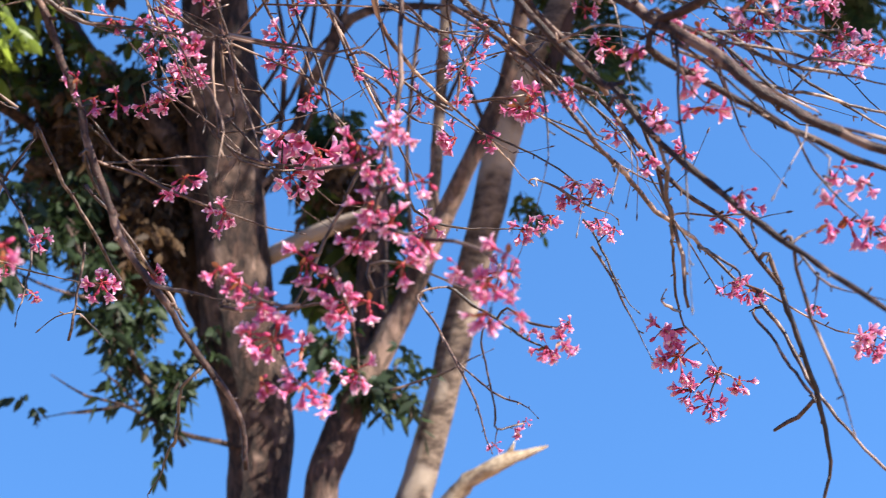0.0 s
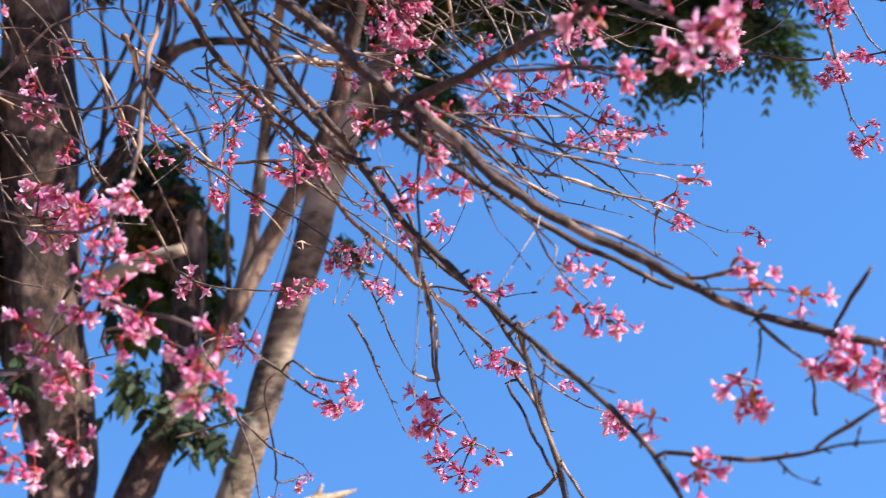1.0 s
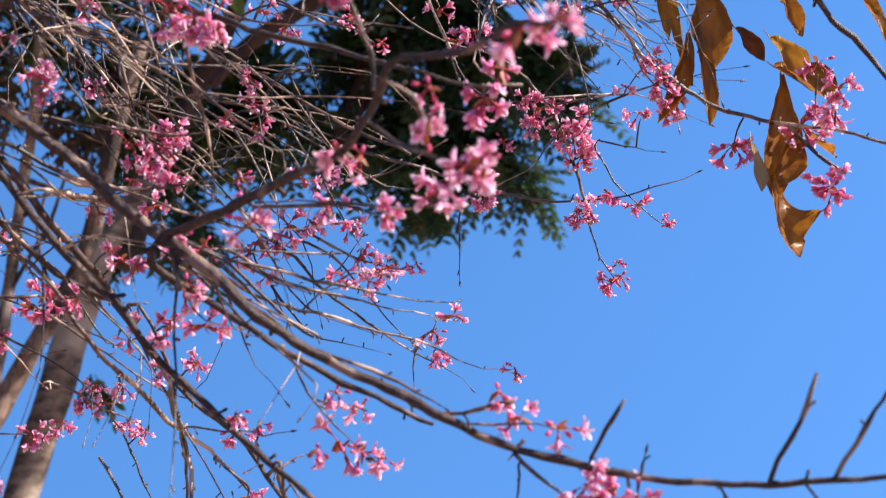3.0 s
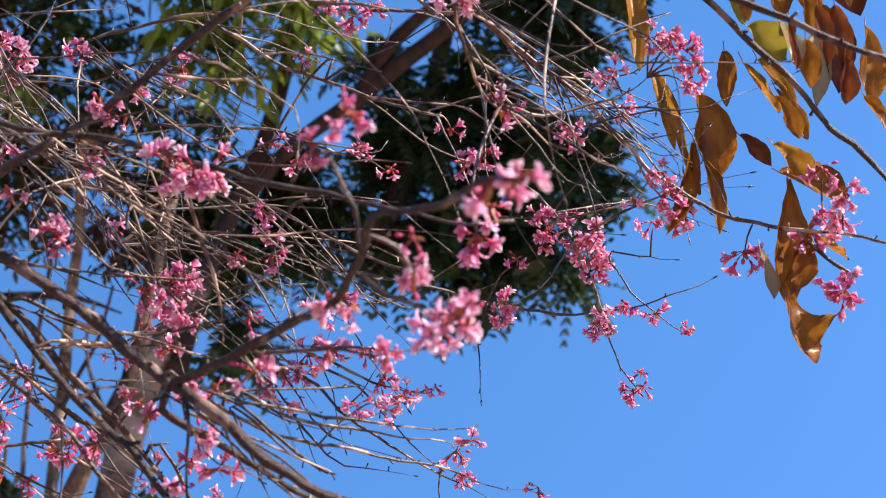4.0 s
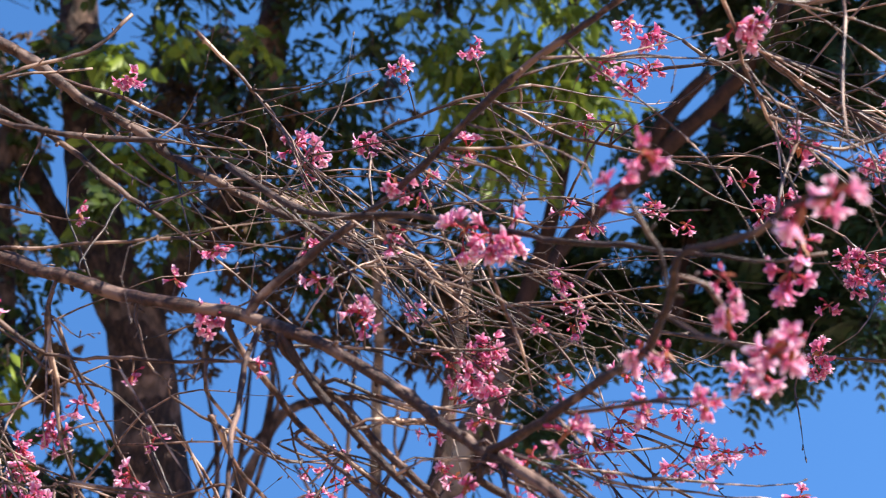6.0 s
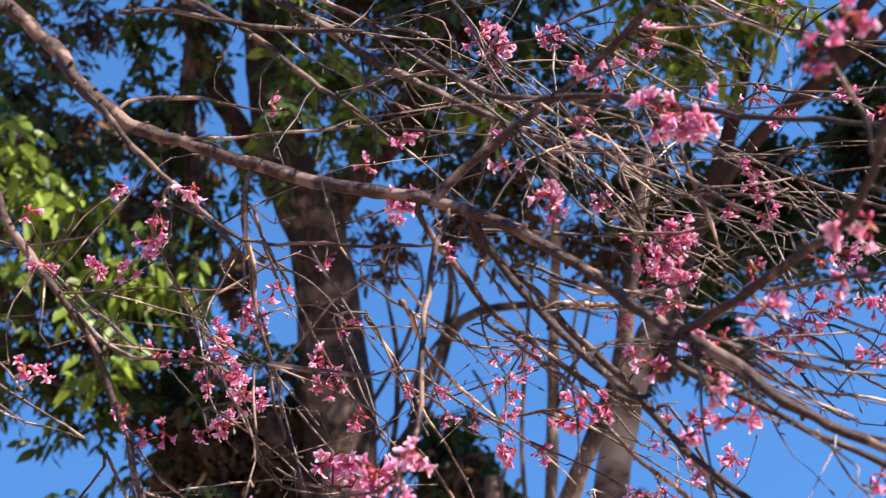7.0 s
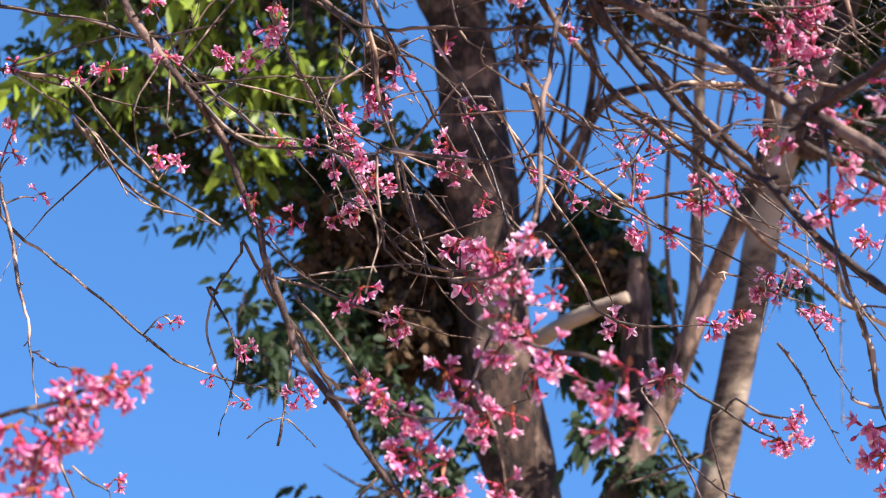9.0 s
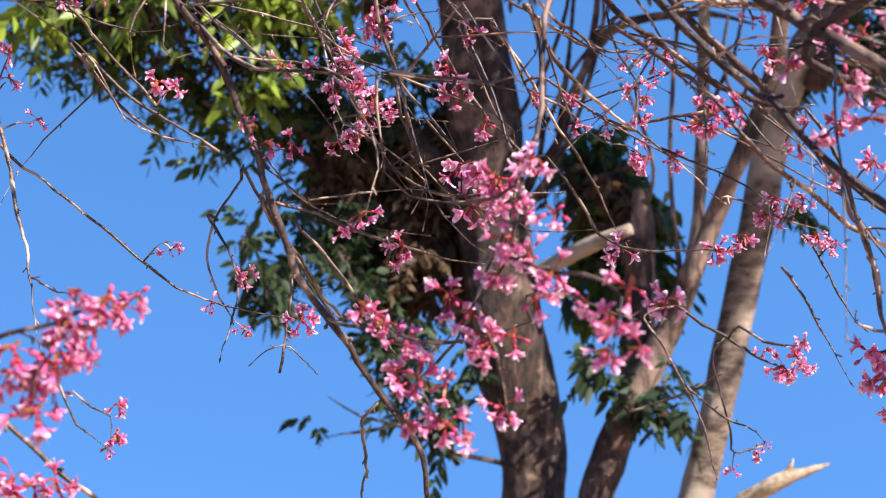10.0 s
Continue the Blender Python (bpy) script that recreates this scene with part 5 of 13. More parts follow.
limb("twig", [(0.033, 2.276, 2.641, 0.004), (0.016, 2.284, 2.623, 0.004), (0.087, 2.266, 2.561, 0.004), (0.165, 2.251, 2.48, 0.004), (0.262, 2.263, 2.363, 0.004), (0.367, 2.46, 2.329, 0.005), (0.439, 2.582, 2.302, 0.005), (0.535, 2.688, 2.271, 0.005), (0.592, 2.699, 2.215, 0.004), (0.673, 2.67, 2.162, 0.004), (0.772, 2.635, 2.098, 0.003), (0.843, 2.586, 2.067, 0.002)], cherry, BARK_TWIG, 7, 0.022, 0.12, True)
limb("twig", [(0.345, 2.085, 2.302, 0.003), (0.346, 2.086, 2.299, 0.003), (0.405, 2.344, 2.279, 0.004), (0.45, 2.594, 2.248, 0.004), (0.465, 2.668, 2.173, 0.004), (0.487, 2.715, 2.113, 0.004), (0.534, 2.732, 2.07, 0.003), (0.562, 2.741, 2.025, 0.002)], cherry, BARK_TWIG, 7, 0.022, 0.12, True)
limb("twig", [(0.583, 2.437, 2.19, 0.004), (0.598, 2.431, 2.202, 0.004), (0.626, 2.463, 2.119, 0.005), (0.659, 2.472, 2.025, 0.005), (0.682, 2.497, 1.956, 0.005), (0.708, 2.521, 1.865, 0.004), (0.716, 2.544, 1.805, 0.003), (0.701, 2.562, 1.745, 0.003)], cherry, BARK_TWIG, 7, 0.022, 0.12, True)
limb("twig", [(0.648, 2.679, 2.179, 0.004), (0.637, 2.684, 2.171, 0.004), (0.676, 2.654, 2.09, 0.004), (0.715, 2.616, 1.978, 0.004), (0.763, 2.578, 1.892, 0.003), (0.823, 2.521, 1.803, 0.003)], cherry, BARK_TWIG, 7, 0.022, 0.12, True)
limb("twig", [(0.685, 2.499, 1.946, 0.004), (0.682, 2.501, 1.941, 0.004), (0.66, 2.545, 1.91, 0.004), (0.627, 2.589, 1.891, 0.003)], cherry, BARK_TWIG, 7, 0.022, 0.12, True)
limb("twig", [(0.521, 2.008, 2.116, 0.003), (0.529, 2.006, 2.123, 0.003), (0.546, 2.026, 2.047, 0.003), (0.571, 2.043, 1.971, 0.003), (0.605, 2.056, 1.885, 0.003), (0.62, 2.066, 1.834, 0.002)], cherry, BARK_TWIG, 7, 0.022, 0.12, True)
limb("twig", [(0.648, 2.675, 2.148, 0.003), (0.626, 2.681, 2.139, 0.003), (0.642, 2.569, 2.037, 0.003), (0.671, 2.452, 1.927, 0.003)], cherry, BARK_TWIG, 7, 0.022, 0.12, True)
limb("twig", [(0.534, 2.011, 2.102, 0.002), (0.534, 2.01, 2.107, 0.002), (0.565, 2.004, 2.062, 0.002), (0.607, 1.992, 2.03, 0.002), (0.656, 1.974, 2.014, 0.001)], cherry, BARK_TWIG, 7, 0.022, 0.12, True)
limb("branch", [(0.681, 1.794, 1.89, 0.0034), (0.694, 1.789, 1.897, 0.0034), (0.757, 1.729, 1.89, 0.0034), (0.816, 1.688, 1.884, 0.0034), (0.858, 1.65, 1.891, 0.0026), (0.884, 1.616, 1.894, 0.0026), (0.936, 1.57, 1.903, 0.0017)], cherry, BARK_CHERRY, 7, 0.022, 0.12, True)
limb("twig", [(0.855, 1.653, 1.89, 0.002), (0.851, 1.653, 1.893, 0.002), (0.878, 1.617, 1.918, 0.003), (0.901, 1.582, 1.936, 0.003), (0.917, 1.551, 1.943, 0.002)], cherry, BARK_TWIG, 7, 0.022, 0.12, True)
limb("twig", [(0.812, 1.691, 1.885, 0.002), (0.812, 1.691, 1.88, 0.002), (0.826, 1.677, 1.862, 0.002), (0.842, 1.661, 1.852, 0.001)], cherry, BARK_TWIG, 7, 0.022, 0.12, True)
limb("branch", [(0.912, 1.716, 2.057, 0.0026), (0.909, 1.714, 2.069, 0.0026), (0.919, 1.67, 2.1, 0.0034), (0.932, 1.634, 2.132, 0.0026)], cherry, BARK_CHERRY, 7, 0.022, 0.12, True)
limb("branch", [(1.162, 1.525, 2.004, 0.0034), (1.168, 1.52, 2.007, 0.0034), (1.182, 1.491, 2.046, 0.0034), (1.198, 1.459, 2.083, 0.0026), (1.207, 1.437, 2.102, 0.0026)], cherry, BARK_CHERRY, 7, 0.022, 0.12, True)
limb("branch", [(1.101, 1.57, 2.008, 0.0034), (1.103, 1.567, 2.013, 0.0034), (1.115, 1.53, 2.059, 0.0034), (1.129, 1.505, 2.095, 0.0034), (1.136, 1.481, 2.134, 0.0026)], cherry, BARK_CHERRY, 7, 0.022, 0.12, True)
limb("branch", [(0.967, 1.676, 2.035, 0.0026), (0.964, 1.678, 2.035, 0.0026), (0.965, 1.668, 2.053, 0.0026), (0.967, 1.658, 2.064, 0.0017)], cherry, BARK_CHERRY, 7, 0.022, 0.12, True)
limb("twig", [(1.041, 1.613, 2.013, 0.002), (1.045, 1.612, 2.012, 0.002), (1.054, 1.601, 1.984, 0.002), (1.061, 1.591, 1.958, 0.002)], cherry, BARK_TWIG, 7, 0.022, 0.12, True)
limb("twig", [(1.131, 1.547, 2.006, 0.002), (1.139, 1.544, 2.002, 0.002), (1.153, 1.529, 1.969, 0.002), (1.171, 1.51, 1.941, 0.002)], cherry, BARK_TWIG, 7, 0.022, 0.12, True)
limb("twig", [(0.828, 1.771, 2.089, 0.003), (0.821, 1.774, 2.087, 0.003), (0.849, 1.761, 2.052, 0.003), (0.884, 1.744, 2.025, 0.002), (0.918, 1.726, 1.995, 0.002), (0.954, 1.706, 1.964, 0.001)], cherry, BARK_TWIG, 7, 0.022, 0.12, True)
limb("twig", [(0.832, 1.769, 2.074, 0.002), (0.826, 1.772, 2.07, 0.002), (0.826, 1.781, 2.035, 0.002), (0.821, 1.792, 1.996, 0.001)], cherry, BARK_TWIG, 7, 0.022, 0.12, True)
limb("twig", [(0.887, 1.742, 2.023, 0.002), (0.884, 1.744, 2.021, 0.002), (0.894, 1.746, 1.99, 0.002), (0.892, 1.754, 1.951, 0.003)], cherry, BARK_TWIG, 7, 0.022, 0.12, True)
limb("twig", [(0.689, 1.841, 2.176, 0.003), (0.689, 1.842, 2.17, 0.003), (0.735, 1.824, 2.155, 0.003), (0.778, 1.791, 2.153, 0.003), (0.818, 1.756, 2.157, 0.003)], cherry, BARK_TWIG, 7, 0.022, 0.12, True)
limb("twig", [(0.742, 1.808, 2.137, 0.002), (0.739, 1.81, 2.134, 0.002), (0.792, 1.784, 2.13, 0.002), (0.828, 1.764, 2.123, 0.002), (0.863, 1.742, 2.119, 0.002)], cherry, BARK_TWIG, 7, 0.022, 0.12, True)
limb("twig", [(0.583, 1.894, 2.248, 0.002), (0.588, 1.891, 2.254, 0.002), (0.645, 1.873, 2.229, 0.003), (0.702, 1.856, 2.196, 0.003), (0.738, 1.832, 2.165, 0.002)], cherry, BARK_TWIG, 7, 0.022, 0.12, True)
limb("twig", [(0.42, 2.428, 2.269, 0.002), (0.443, 2.424, 2.275, 0.002), (0.488, 2.39, 2.254, 0.002), (0.519, 2.353, 2.248, 0.002), (0.558, 2.317, 2.234, 0.002), (0.594, 2.277, 2.233, 0.001)], cherry, BARK_TWIG, 7, 0.022, 0.12, True)
limb("twig", [(0.547, 2.327, 2.236, 0.002), (0.54, 2.296, 2.207, 0.002), (0.534, 2.266, 2.174, 0.002), (0.519, 2.234, 2.155, 0.001)], cherry, BARK_TWIG, 7, 0.022, 0.12, True)
limb("twig", [(0.532, 2.009, 2.11, 0.002), (0.534, 2.008, 2.115, 0.002), (0.549, 2.014, 2.123, 0.002), (0.576, 2.018, 2.135, 0.001), (0.593, 2.026, 2.132, 0.001)], cherry, BARK_TWIG, 7, 0.022, 0.12, True)
limb("twig", [(0.519, 2.67, 2.276, 0.003), (0.519, 2.671, 2.269, 0.003), (0.524, 2.59, 2.236, 0.003), (0.559, 2.509, 2.183, 0.003), (0.541, 2.433, 2.14, 0.002)], cherry, BARK_TWIG, 7, 0.022, 0.12, True)
limb("twig", [(0.563, 2.005, 2.064, 0.002), (0.568, 2.003, 2.066, 0.002), (0.567, 2.02, 2.047, 0.002), (0.567, 2.038, 2.023, 0.001)], cherry, BARK_TWIG, 7, 0.022, 0.12, True)
limb("twig", [(0.477, 2.694, 2.14, 0.003), (0.472, 2.695, 2.141, 0.003), (0.449, 2.613, 2.131, 0.003), (0.418, 2.53, 2.129, 0.003), (0.408, 2.445, 2.131, 0.002)], cherry, BARK_TWIG, 7, 0.022, 0.12, True)
limb("twig", [(0.289, 2.579, 2.248, 0.003), (0.324, 2.591, 2.188, 0.003), (0.365, 2.603, 2.11, 0.002), (0.401, 2.611, 2.039, 0.002)], cherry, BARK_TWIG, 7, 0.022, 0.12, True)
limb("twig", [(0.885, 1.615, 1.894, 0.003), (0.886, 1.616, 1.891, 0.003), (0.887, 1.614, 1.897, 0.003), (0.888, 1.613, 1.904, 0.002)], cherry, BARK_TWIG, 7, 0.022, 0.12, True)
limb("twig", [(0.332, 2.017, 2.481, 0.004), (0.34, 2.012, 2.494, 0.004), (0.418, 2.097, 2.468, 0.003), (0.495, 2.176, 2.452, 0.003), (0.607, 2.243, 2.443, 0.003), (0.745, 2.298, 2.44, 0.003), (0.868, 2.352, 2.43, 0.003), (0.975, 2.41, 2.409, 0.002), (1.058, 2.415, 2.397, 0.001)], cherry, BARK_TWIG, 7, 0.022, 0.12, True)
limb("twig", [(0.531, 2.008, 2.301, 0.002), (0.533, 2.006, 2.308, 0.002), (0.569, 2.029, 2.26, 0.002), (0.6, 2.05, 2.22, 0.002), (0.646, 2.068, 2.174, 0.002), (0.682, 2.081, 2.145, 0.001)], cherry, BARK_TWIG, 7, 0.022, 0.12, True)
limb("twig", [(0.595, 2.045, 2.228, 0.002), (0.631, 2.062, 2.226, 0.001), (0.672, 2.077, 2.225, 0.001)], cherry, BARK_TWIG, 7, 0.022, 0.12, True)
limb("twig", [(0.557, 2.608, 2.754, 0.003), (0.649, 2.615, 2.7, 0.003), (0.736, 2.629, 2.622, 0.003), (0.822, 2.632, 2.559, 0.003), (0.919, 2.627, 2.5, 0.003), (0.99, 2.62, 2.458, 0.002), (1.038, 2.616, 2.421, 0.001)], cherry, BARK_TWIG, 7, 0.022, 0.12, True)
limb("twig", [(0.921, 2.627, 2.498, 0.003), (0.93, 2.62, 2.511, 0.003), (0.917, 2.624, 2.468, 0.002), (0.918, 2.624, 2.42, 0.001)], cherry, BARK_TWIG, 7, 0.022, 0.12, True)
limb("twig", [(0.601, 2.239, 2.444, 0.002), (0.606, 2.239, 2.442, 0.002), (0.663, 2.262, 2.496, 0.002), (0.722, 2.288, 2.537, 0.002), (0.785, 2.322, 2.548, 0.002)], cherry, BARK_TWIG, 7, 0.022, 0.12, True)
limb("twig", [(0.929, 2.621, 2.509, 0.002), (0.918, 2.622, 2.517, 0.002), (0.95, 2.581, 2.531, 0.002), (0.948, 2.549, 2.546, 0.001)], cherry, BARK_TWIG, 7, 0.022, 0.12, True)
limb("twig", [(0.363, 1.993, 2.449, 0.002), (0.354, 1.999, 2.437, 0.002), (0.385, 2.033, 2.384, 0.002), (0.416, 2.057, 2.356, 0.002), (0.473, 2.07, 2.349, 0.001)], cherry, BARK_TWIG, 7, 0.022, 0.12, True)
limb("twig", [(0.414, 1.954, 2.395, 0.002), (0.413, 1.957, 2.388, 0.002), (0.453, 1.987, 2.326, 0.002), (0.491, 1.999, 2.313, 0.001)], cherry, BARK_TWIG, 7, 0.022, 0.12, True)
limb("twig", [(0.744, 2.508, 2.902, 0.003), (0.827, 2.5, 2.881, 0.003), (0.945, 2.531, 2.87, 0.003), (1.077, 2.557, 2.852, 0.003), (1.183, 2.533, 2.825, 0.004), (1.252, 2.508, 2.822, 0.003), (1.365, 2.461, 2.823, 0.003), (1.442, 2.419, 2.838, 0.003), (1.496, 2.386, 2.852, 0.002)], cherry, BARK_TWIG, 7, 0.022, 0.12, True)
limb("twig", [(1.14, 2.434, 3.066, 0.003), (1.201, 2.449, 2.993, 0.003), (1.238, 2.469, 2.922, 0.004), (1.275, 2.492, 2.839, 0.004), (1.301, 2.515, 2.757, 0.003), (1.319, 2.53, 2.699, 0.003), (1.355, 2.534, 2.647, 0.002)], cherry, BARK_TWIG, 7, 0.022, 0.12, True)
limb("twig", [(1.249, 2.475, 2.898, 0.002), (1.296, 2.449, 2.915, 0.002), (1.337, 2.459, 2.854, 0.002), (1.376, 2.459, 2.815, 0.002), (1.421, 2.457, 2.77, 0.002), (1.449, 2.451, 2.755, 0.001)], cherry, BARK_TWIG, 7, 0.022, 0.12, True)
limb("twig", [(1.294, 2.45, 2.914, 0.002), (1.295, 2.438, 2.937, 0.002), (1.352, 2.422, 2.921, 0.002), (1.421, 2.399, 2.901, 0.001)], cherry, BARK_TWIG, 7, 0.022, 0.12, True)
limb("twig", [(0.863, 2.005, 3.303, 0.004), (0.957, 2.076, 3.253, 0.004), (1.052, 2.131, 3.216, 0.005), (1.144, 2.144, 3.143, 0.004), (1.225, 2.161, 3.059, 0.004), (1.313, 2.17, 2.974, 0.004), (1.408, 2.162, 2.901, 0.004), (1.488, 2.14, 2.859, 0.004), (1.532, 2.073, 2.817, 0.004), (1.597, 1.992, 2.771, 0.003), (1.693, 1.949, 2.726, 0.003)], cherry, BARK_TWIG, 7, 0.022, 0.12, True)
limb("twig", [(1.535, 2.069, 2.815, 0.004), (1.531, 2.073, 2.813, 0.004), (1.564, 2.045, 2.753, 0.004), (1.608, 2.019, 2.697, 0.003)], cherry, BARK_TWIG, 7, 0.022, 0.12, True)
limb("branch", [(1.017, 1.713, 3.266, 0.0068), (1.121, 1.696, 3.145, 0.0068), (1.203, 1.666, 3.076, 0.0068), (1.284, 1.638, 3.016, 0.0059), (1.36, 1.61, 2.949, 0.0059), (1.406, 1.582, 2.906, 0.0051), (1.503, 1.548, 2.833, 0.0034)], cherry, BARK_CHERRY, 7, 0.022, 0.12, True)
limb("branch", [(1.108, 1.698, 3.161, 0.0059), (1.136, 1.662, 3.188, 0.0059), (1.205, 1.72, 3.141, 0.0059), (1.283, 1.752, 3.079, 0.0059), (1.37, 1.777, 3.013, 0.0059), (1.456, 1.805, 2.932, 0.0051), (1.528, 1.826, 2.866, 0.0051), (1.636, 1.838, 2.761, 0.0034)], cherry, BARK_CHERRY, 7, 0.022, 0.12, True)
limb("twig", [(0.717, 1.611, 3.161, 0.004), (0.758, 1.624, 3.13, 0.004), (0.829, 1.686, 3.094, 0.005), (0.896, 1.713, 3.1, 0.004), (0.966, 1.708, 3.109, 0.004), (1.036, 1.698, 3.121, 0.004), (1.12, 1.687, 3.157, 0.004)], cherry, BARK_TWIG, 7, 0.022, 0.12, True)
limb("twig", [(0.757, 1.624, 3.131, 0.003), (0.741, 1.64, 3.117, 0.003), (0.779, 1.73, 3.073, 0.003), (0.817, 1.821, 3.022, 0.003), (0.875, 1.9, 2.971, 0.003), (0.96, 1.945, 2.955, 0.003), (1.038, 2, 2.92, 0.002)], cherry, BARK_TWIG, 7, 0.022, 0.12, True)
limb("twig", [(0.898, 1.911, 2.967, 0.002), (0.97, 1.938, 2.97, 0.003), (1.061, 1.947, 2.987, 0.003), (1.143, 1.948, 3.018, 0.003), (1.209, 1.944, 3.063, 0.002)], cherry, BARK_TWIG, 7, 0.022, 0.12, True)
limb("twig", [(1.19, 2.154, 3.096, 0.002), (1.17, 2.168, 3.086, 0.002), (1.225, 2.161, 3.059, 0.002), (1.289, 2.152, 3.025, 0.002), (1.331, 2.14, 3.011, 0.001)], cherry, BARK_TWIG, 7, 0.022, 0.12, True)
limb("twig", [(1.069, 2.133, 3.203, 0.002), (1.064, 2.134, 3.205, 0.002), (1.167, 2.145, 3.125, 0.002), (1.232, 2.135, 3.097, 0.002), (1.291, 2.122, 3.073, 0.001)], cherry, BARK_TWIG, 7, 0.022, 0.12, True)
limb("twig", [(0.546, 1.442, 2.455, 0.003), (0.538, 1.441, 2.461, 0.003), (0.531, 1.413, 2.495, 0.003), (0.51, 1.387, 2.528, 0.003), (0.495, 1.375, 2.553, 0.003), (0.5, 1.362, 2.57, 0.002)], cherry, BARK_TWIG, 7, 0.022, 0.12, True)
limb("twig", [(0.495, 1.376, 2.55, 0.003), (0.478, 1.382, 2.547, 0.002), (0.463, 1.404, 2.535, 0.002)], cherry, BARK_TWIG, 7, 0.022, 0.12, True)
limb("twig", [(0.541, 1.499, 2.446, 0.003), (0.555, 1.499, 2.44, 0.003), (0.578, 1.47, 2.404, 0.003), (0.605, 1.435, 2.375, 0.003), (0.624, 1.4, 2.35, 0.002), (0.634, 1.388, 2.327, 0.002)], cherry, BARK_TWIG, 7, 0.022, 0.12, True)
limb("twig", [(0.546, 1.422, 2.46, 0.002), (0.553, 1.42, 2.46, 0.002), (0.586, 1.429, 2.449, 0.003), (0.618, 1.449, 2.412, 0.003)], cherry, BARK_TWIG, 7, 0.022, 0.12, True)
limb("twig", [(0.448, 1.826, 2.471, 0.003), (0.46, 1.829, 2.458, 0.003), (0.551, 1.757, 2.439, 0.003), (0.62, 1.688, 2.411, 0.003), (0.661, 1.62, 2.387, 0.002)], cherry, BARK_TWIG, 7, 0.022, 0.12, True)
limb("twig", [(0.429, 2.108, 2.466, 0.003), (0.443, 2.097, 2.495, 0.003), (0.529, 2.107, 2.459, 0.003), (0.624, 2.157, 2.446, 0.003), (0.722, 2.201, 2.442, 0.002), (0.813, 2.237, 2.453, 0.002), (0.897, 2.277, 2.452, 0.002)], cherry, BARK_TWIG, 7, 0.022, 0.12, True)
limb("twig", [(0.367, 2.042, 2.485, 0.003), (0.373, 2.04, 2.488, 0.003), (0.449, 2.067, 2.46, 0.003), (0.527, 2.098, 2.407, 0.003), (0.606, 2.124, 2.357, 0.003)], cherry, BARK_TWIG, 7, 0.022, 0.12, True)
limb("twig", [(0.627, 2.614, 2.713, 0.002), (0.644, 2.598, 2.749, 0.002), (0.71, 2.563, 2.712, 0.003), (0.774, 2.531, 2.664, 0.003), (0.858, 2.488, 2.626, 0.002)], cherry, BARK_TWIG, 7, 0.022, 0.12, True)
limb("twig", [(0.597, 2.611, 2.731, 0.002), (0.581, 2.626, 2.695, 0.002), (0.619, 2.611, 2.616, 0.002), (0.639, 2.593, 2.55, 0.002), (0.657, 2.57, 2.496, 0.002)], cherry, BARK_TWIG, 7, 0.022, 0.12, True)
limb("twig", [(0.017, 2.284, 2.624, 0.002), (-0.017, 2.283, 2.616, 0.002), (0.038, 2.335, 2.61, 0.002), (0.085, 2.378, 2.623, 0.002), (0.102, 2.415, 2.646, 0.002)], cherry, BARK_TWIG, 7, 0.022, 0.12, True)
limb("twig", [(0.065, 2.138, 2.653, 0.004), (0.091, 2.135, 2.664, 0.004), (0.176, 2.167, 2.644, 0.004), (0.264, 2.192, 2.63, 0.003), (0.343, 2.206, 2.637, 0.003), (0.419, 2.164, 2.644, 0.003), (0.475, 2.121, 2.649, 0.002)], cherry, BARK_TWIG, 7, 0.022, 0.12, True)
limb("twig", [(0.117, 2.14, 2.578, 0.003), (0.142, 2.135, 2.592, 0.003), (0.226, 2.209, 2.619, 0.004), (0.286, 2.285, 2.634, 0.004)], cherry, BARK_TWIG, 7, 0.022, 0.12, True)
limb("branch", [(0.014, 2.105, 2.74, 0.0059), (0.004, 2.107, 2.733, 0.0059), (0.052, 2.15, 2.68, 0.0059), (0.11, 2.178, 2.631, 0.0068), (0.19, 2.216, 2.548, 0.0068), (0.251, 2.25, 2.493, 0.0059), (0.292, 2.296, 2.457, 0.0051)], cherry, BARK_CHERRY, 7, 0.022, 0.12, True)
limb("twig", [(0.045, 2.143, 2.688, 0.003), (0.025, 2.15, 2.669, 0.003), (0.082, 2.226, 2.607, 0.002), (0.132, 2.301, 2.53, 0.002), (0.168, 2.362, 2.487, 0.002)], cherry, BARK_TWIG, 7, 0.022, 0.12, True)
limb("twig", [(-0.193, 2.264, 3.551, 0.005), (-0.126, 2.318, 3.498, 0.004), (-0.058, 2.377, 3.433, 0.004), (-0.014, 2.431, 3.364, 0.004), (0.044, 2.477, 3.303, 0.003)], cherry, BARK_TWIG, 7, 0.022, 0.12, True)
limb("twig", [(-0.539, 2.47, 3.598, 0.005), (-0.54, 2.466, 3.602, 0.005), (-0.386, 2.494, 3.551, 0.005), (-0.257, 2.519, 3.483, 0.004), (-0.126, 2.521, 3.438, 0.003)], cherry, BARK_TWIG, 7, 0.022, 0.12, True)
limb("twig", [(-0.247, 2.519, 3.48, 0.004), (-0.257, 2.524, 3.471, 0.004), (-0.205, 2.534, 3.421, 0.004), (-0.079, 2.566, 3.351, 0.004), (0.024, 2.566, 3.316, 0.002)], cherry, BARK_TWIG, 7, 0.022, 0.12, True)
limb("twig", [(-0.626, 2.093, 3.33, 0.004), (-0.646, 2.104, 3.306, 0.004), (-0.527, 2.133, 3.363, 0.004), (-0.434, 2.156, 3.407, 0.004), (-0.359, 2.165, 3.458, 0.004), (-0.304, 2.159, 3.516, 0.004)], cherry, BARK_TWIG, 7, 0.022, 0.12, True)
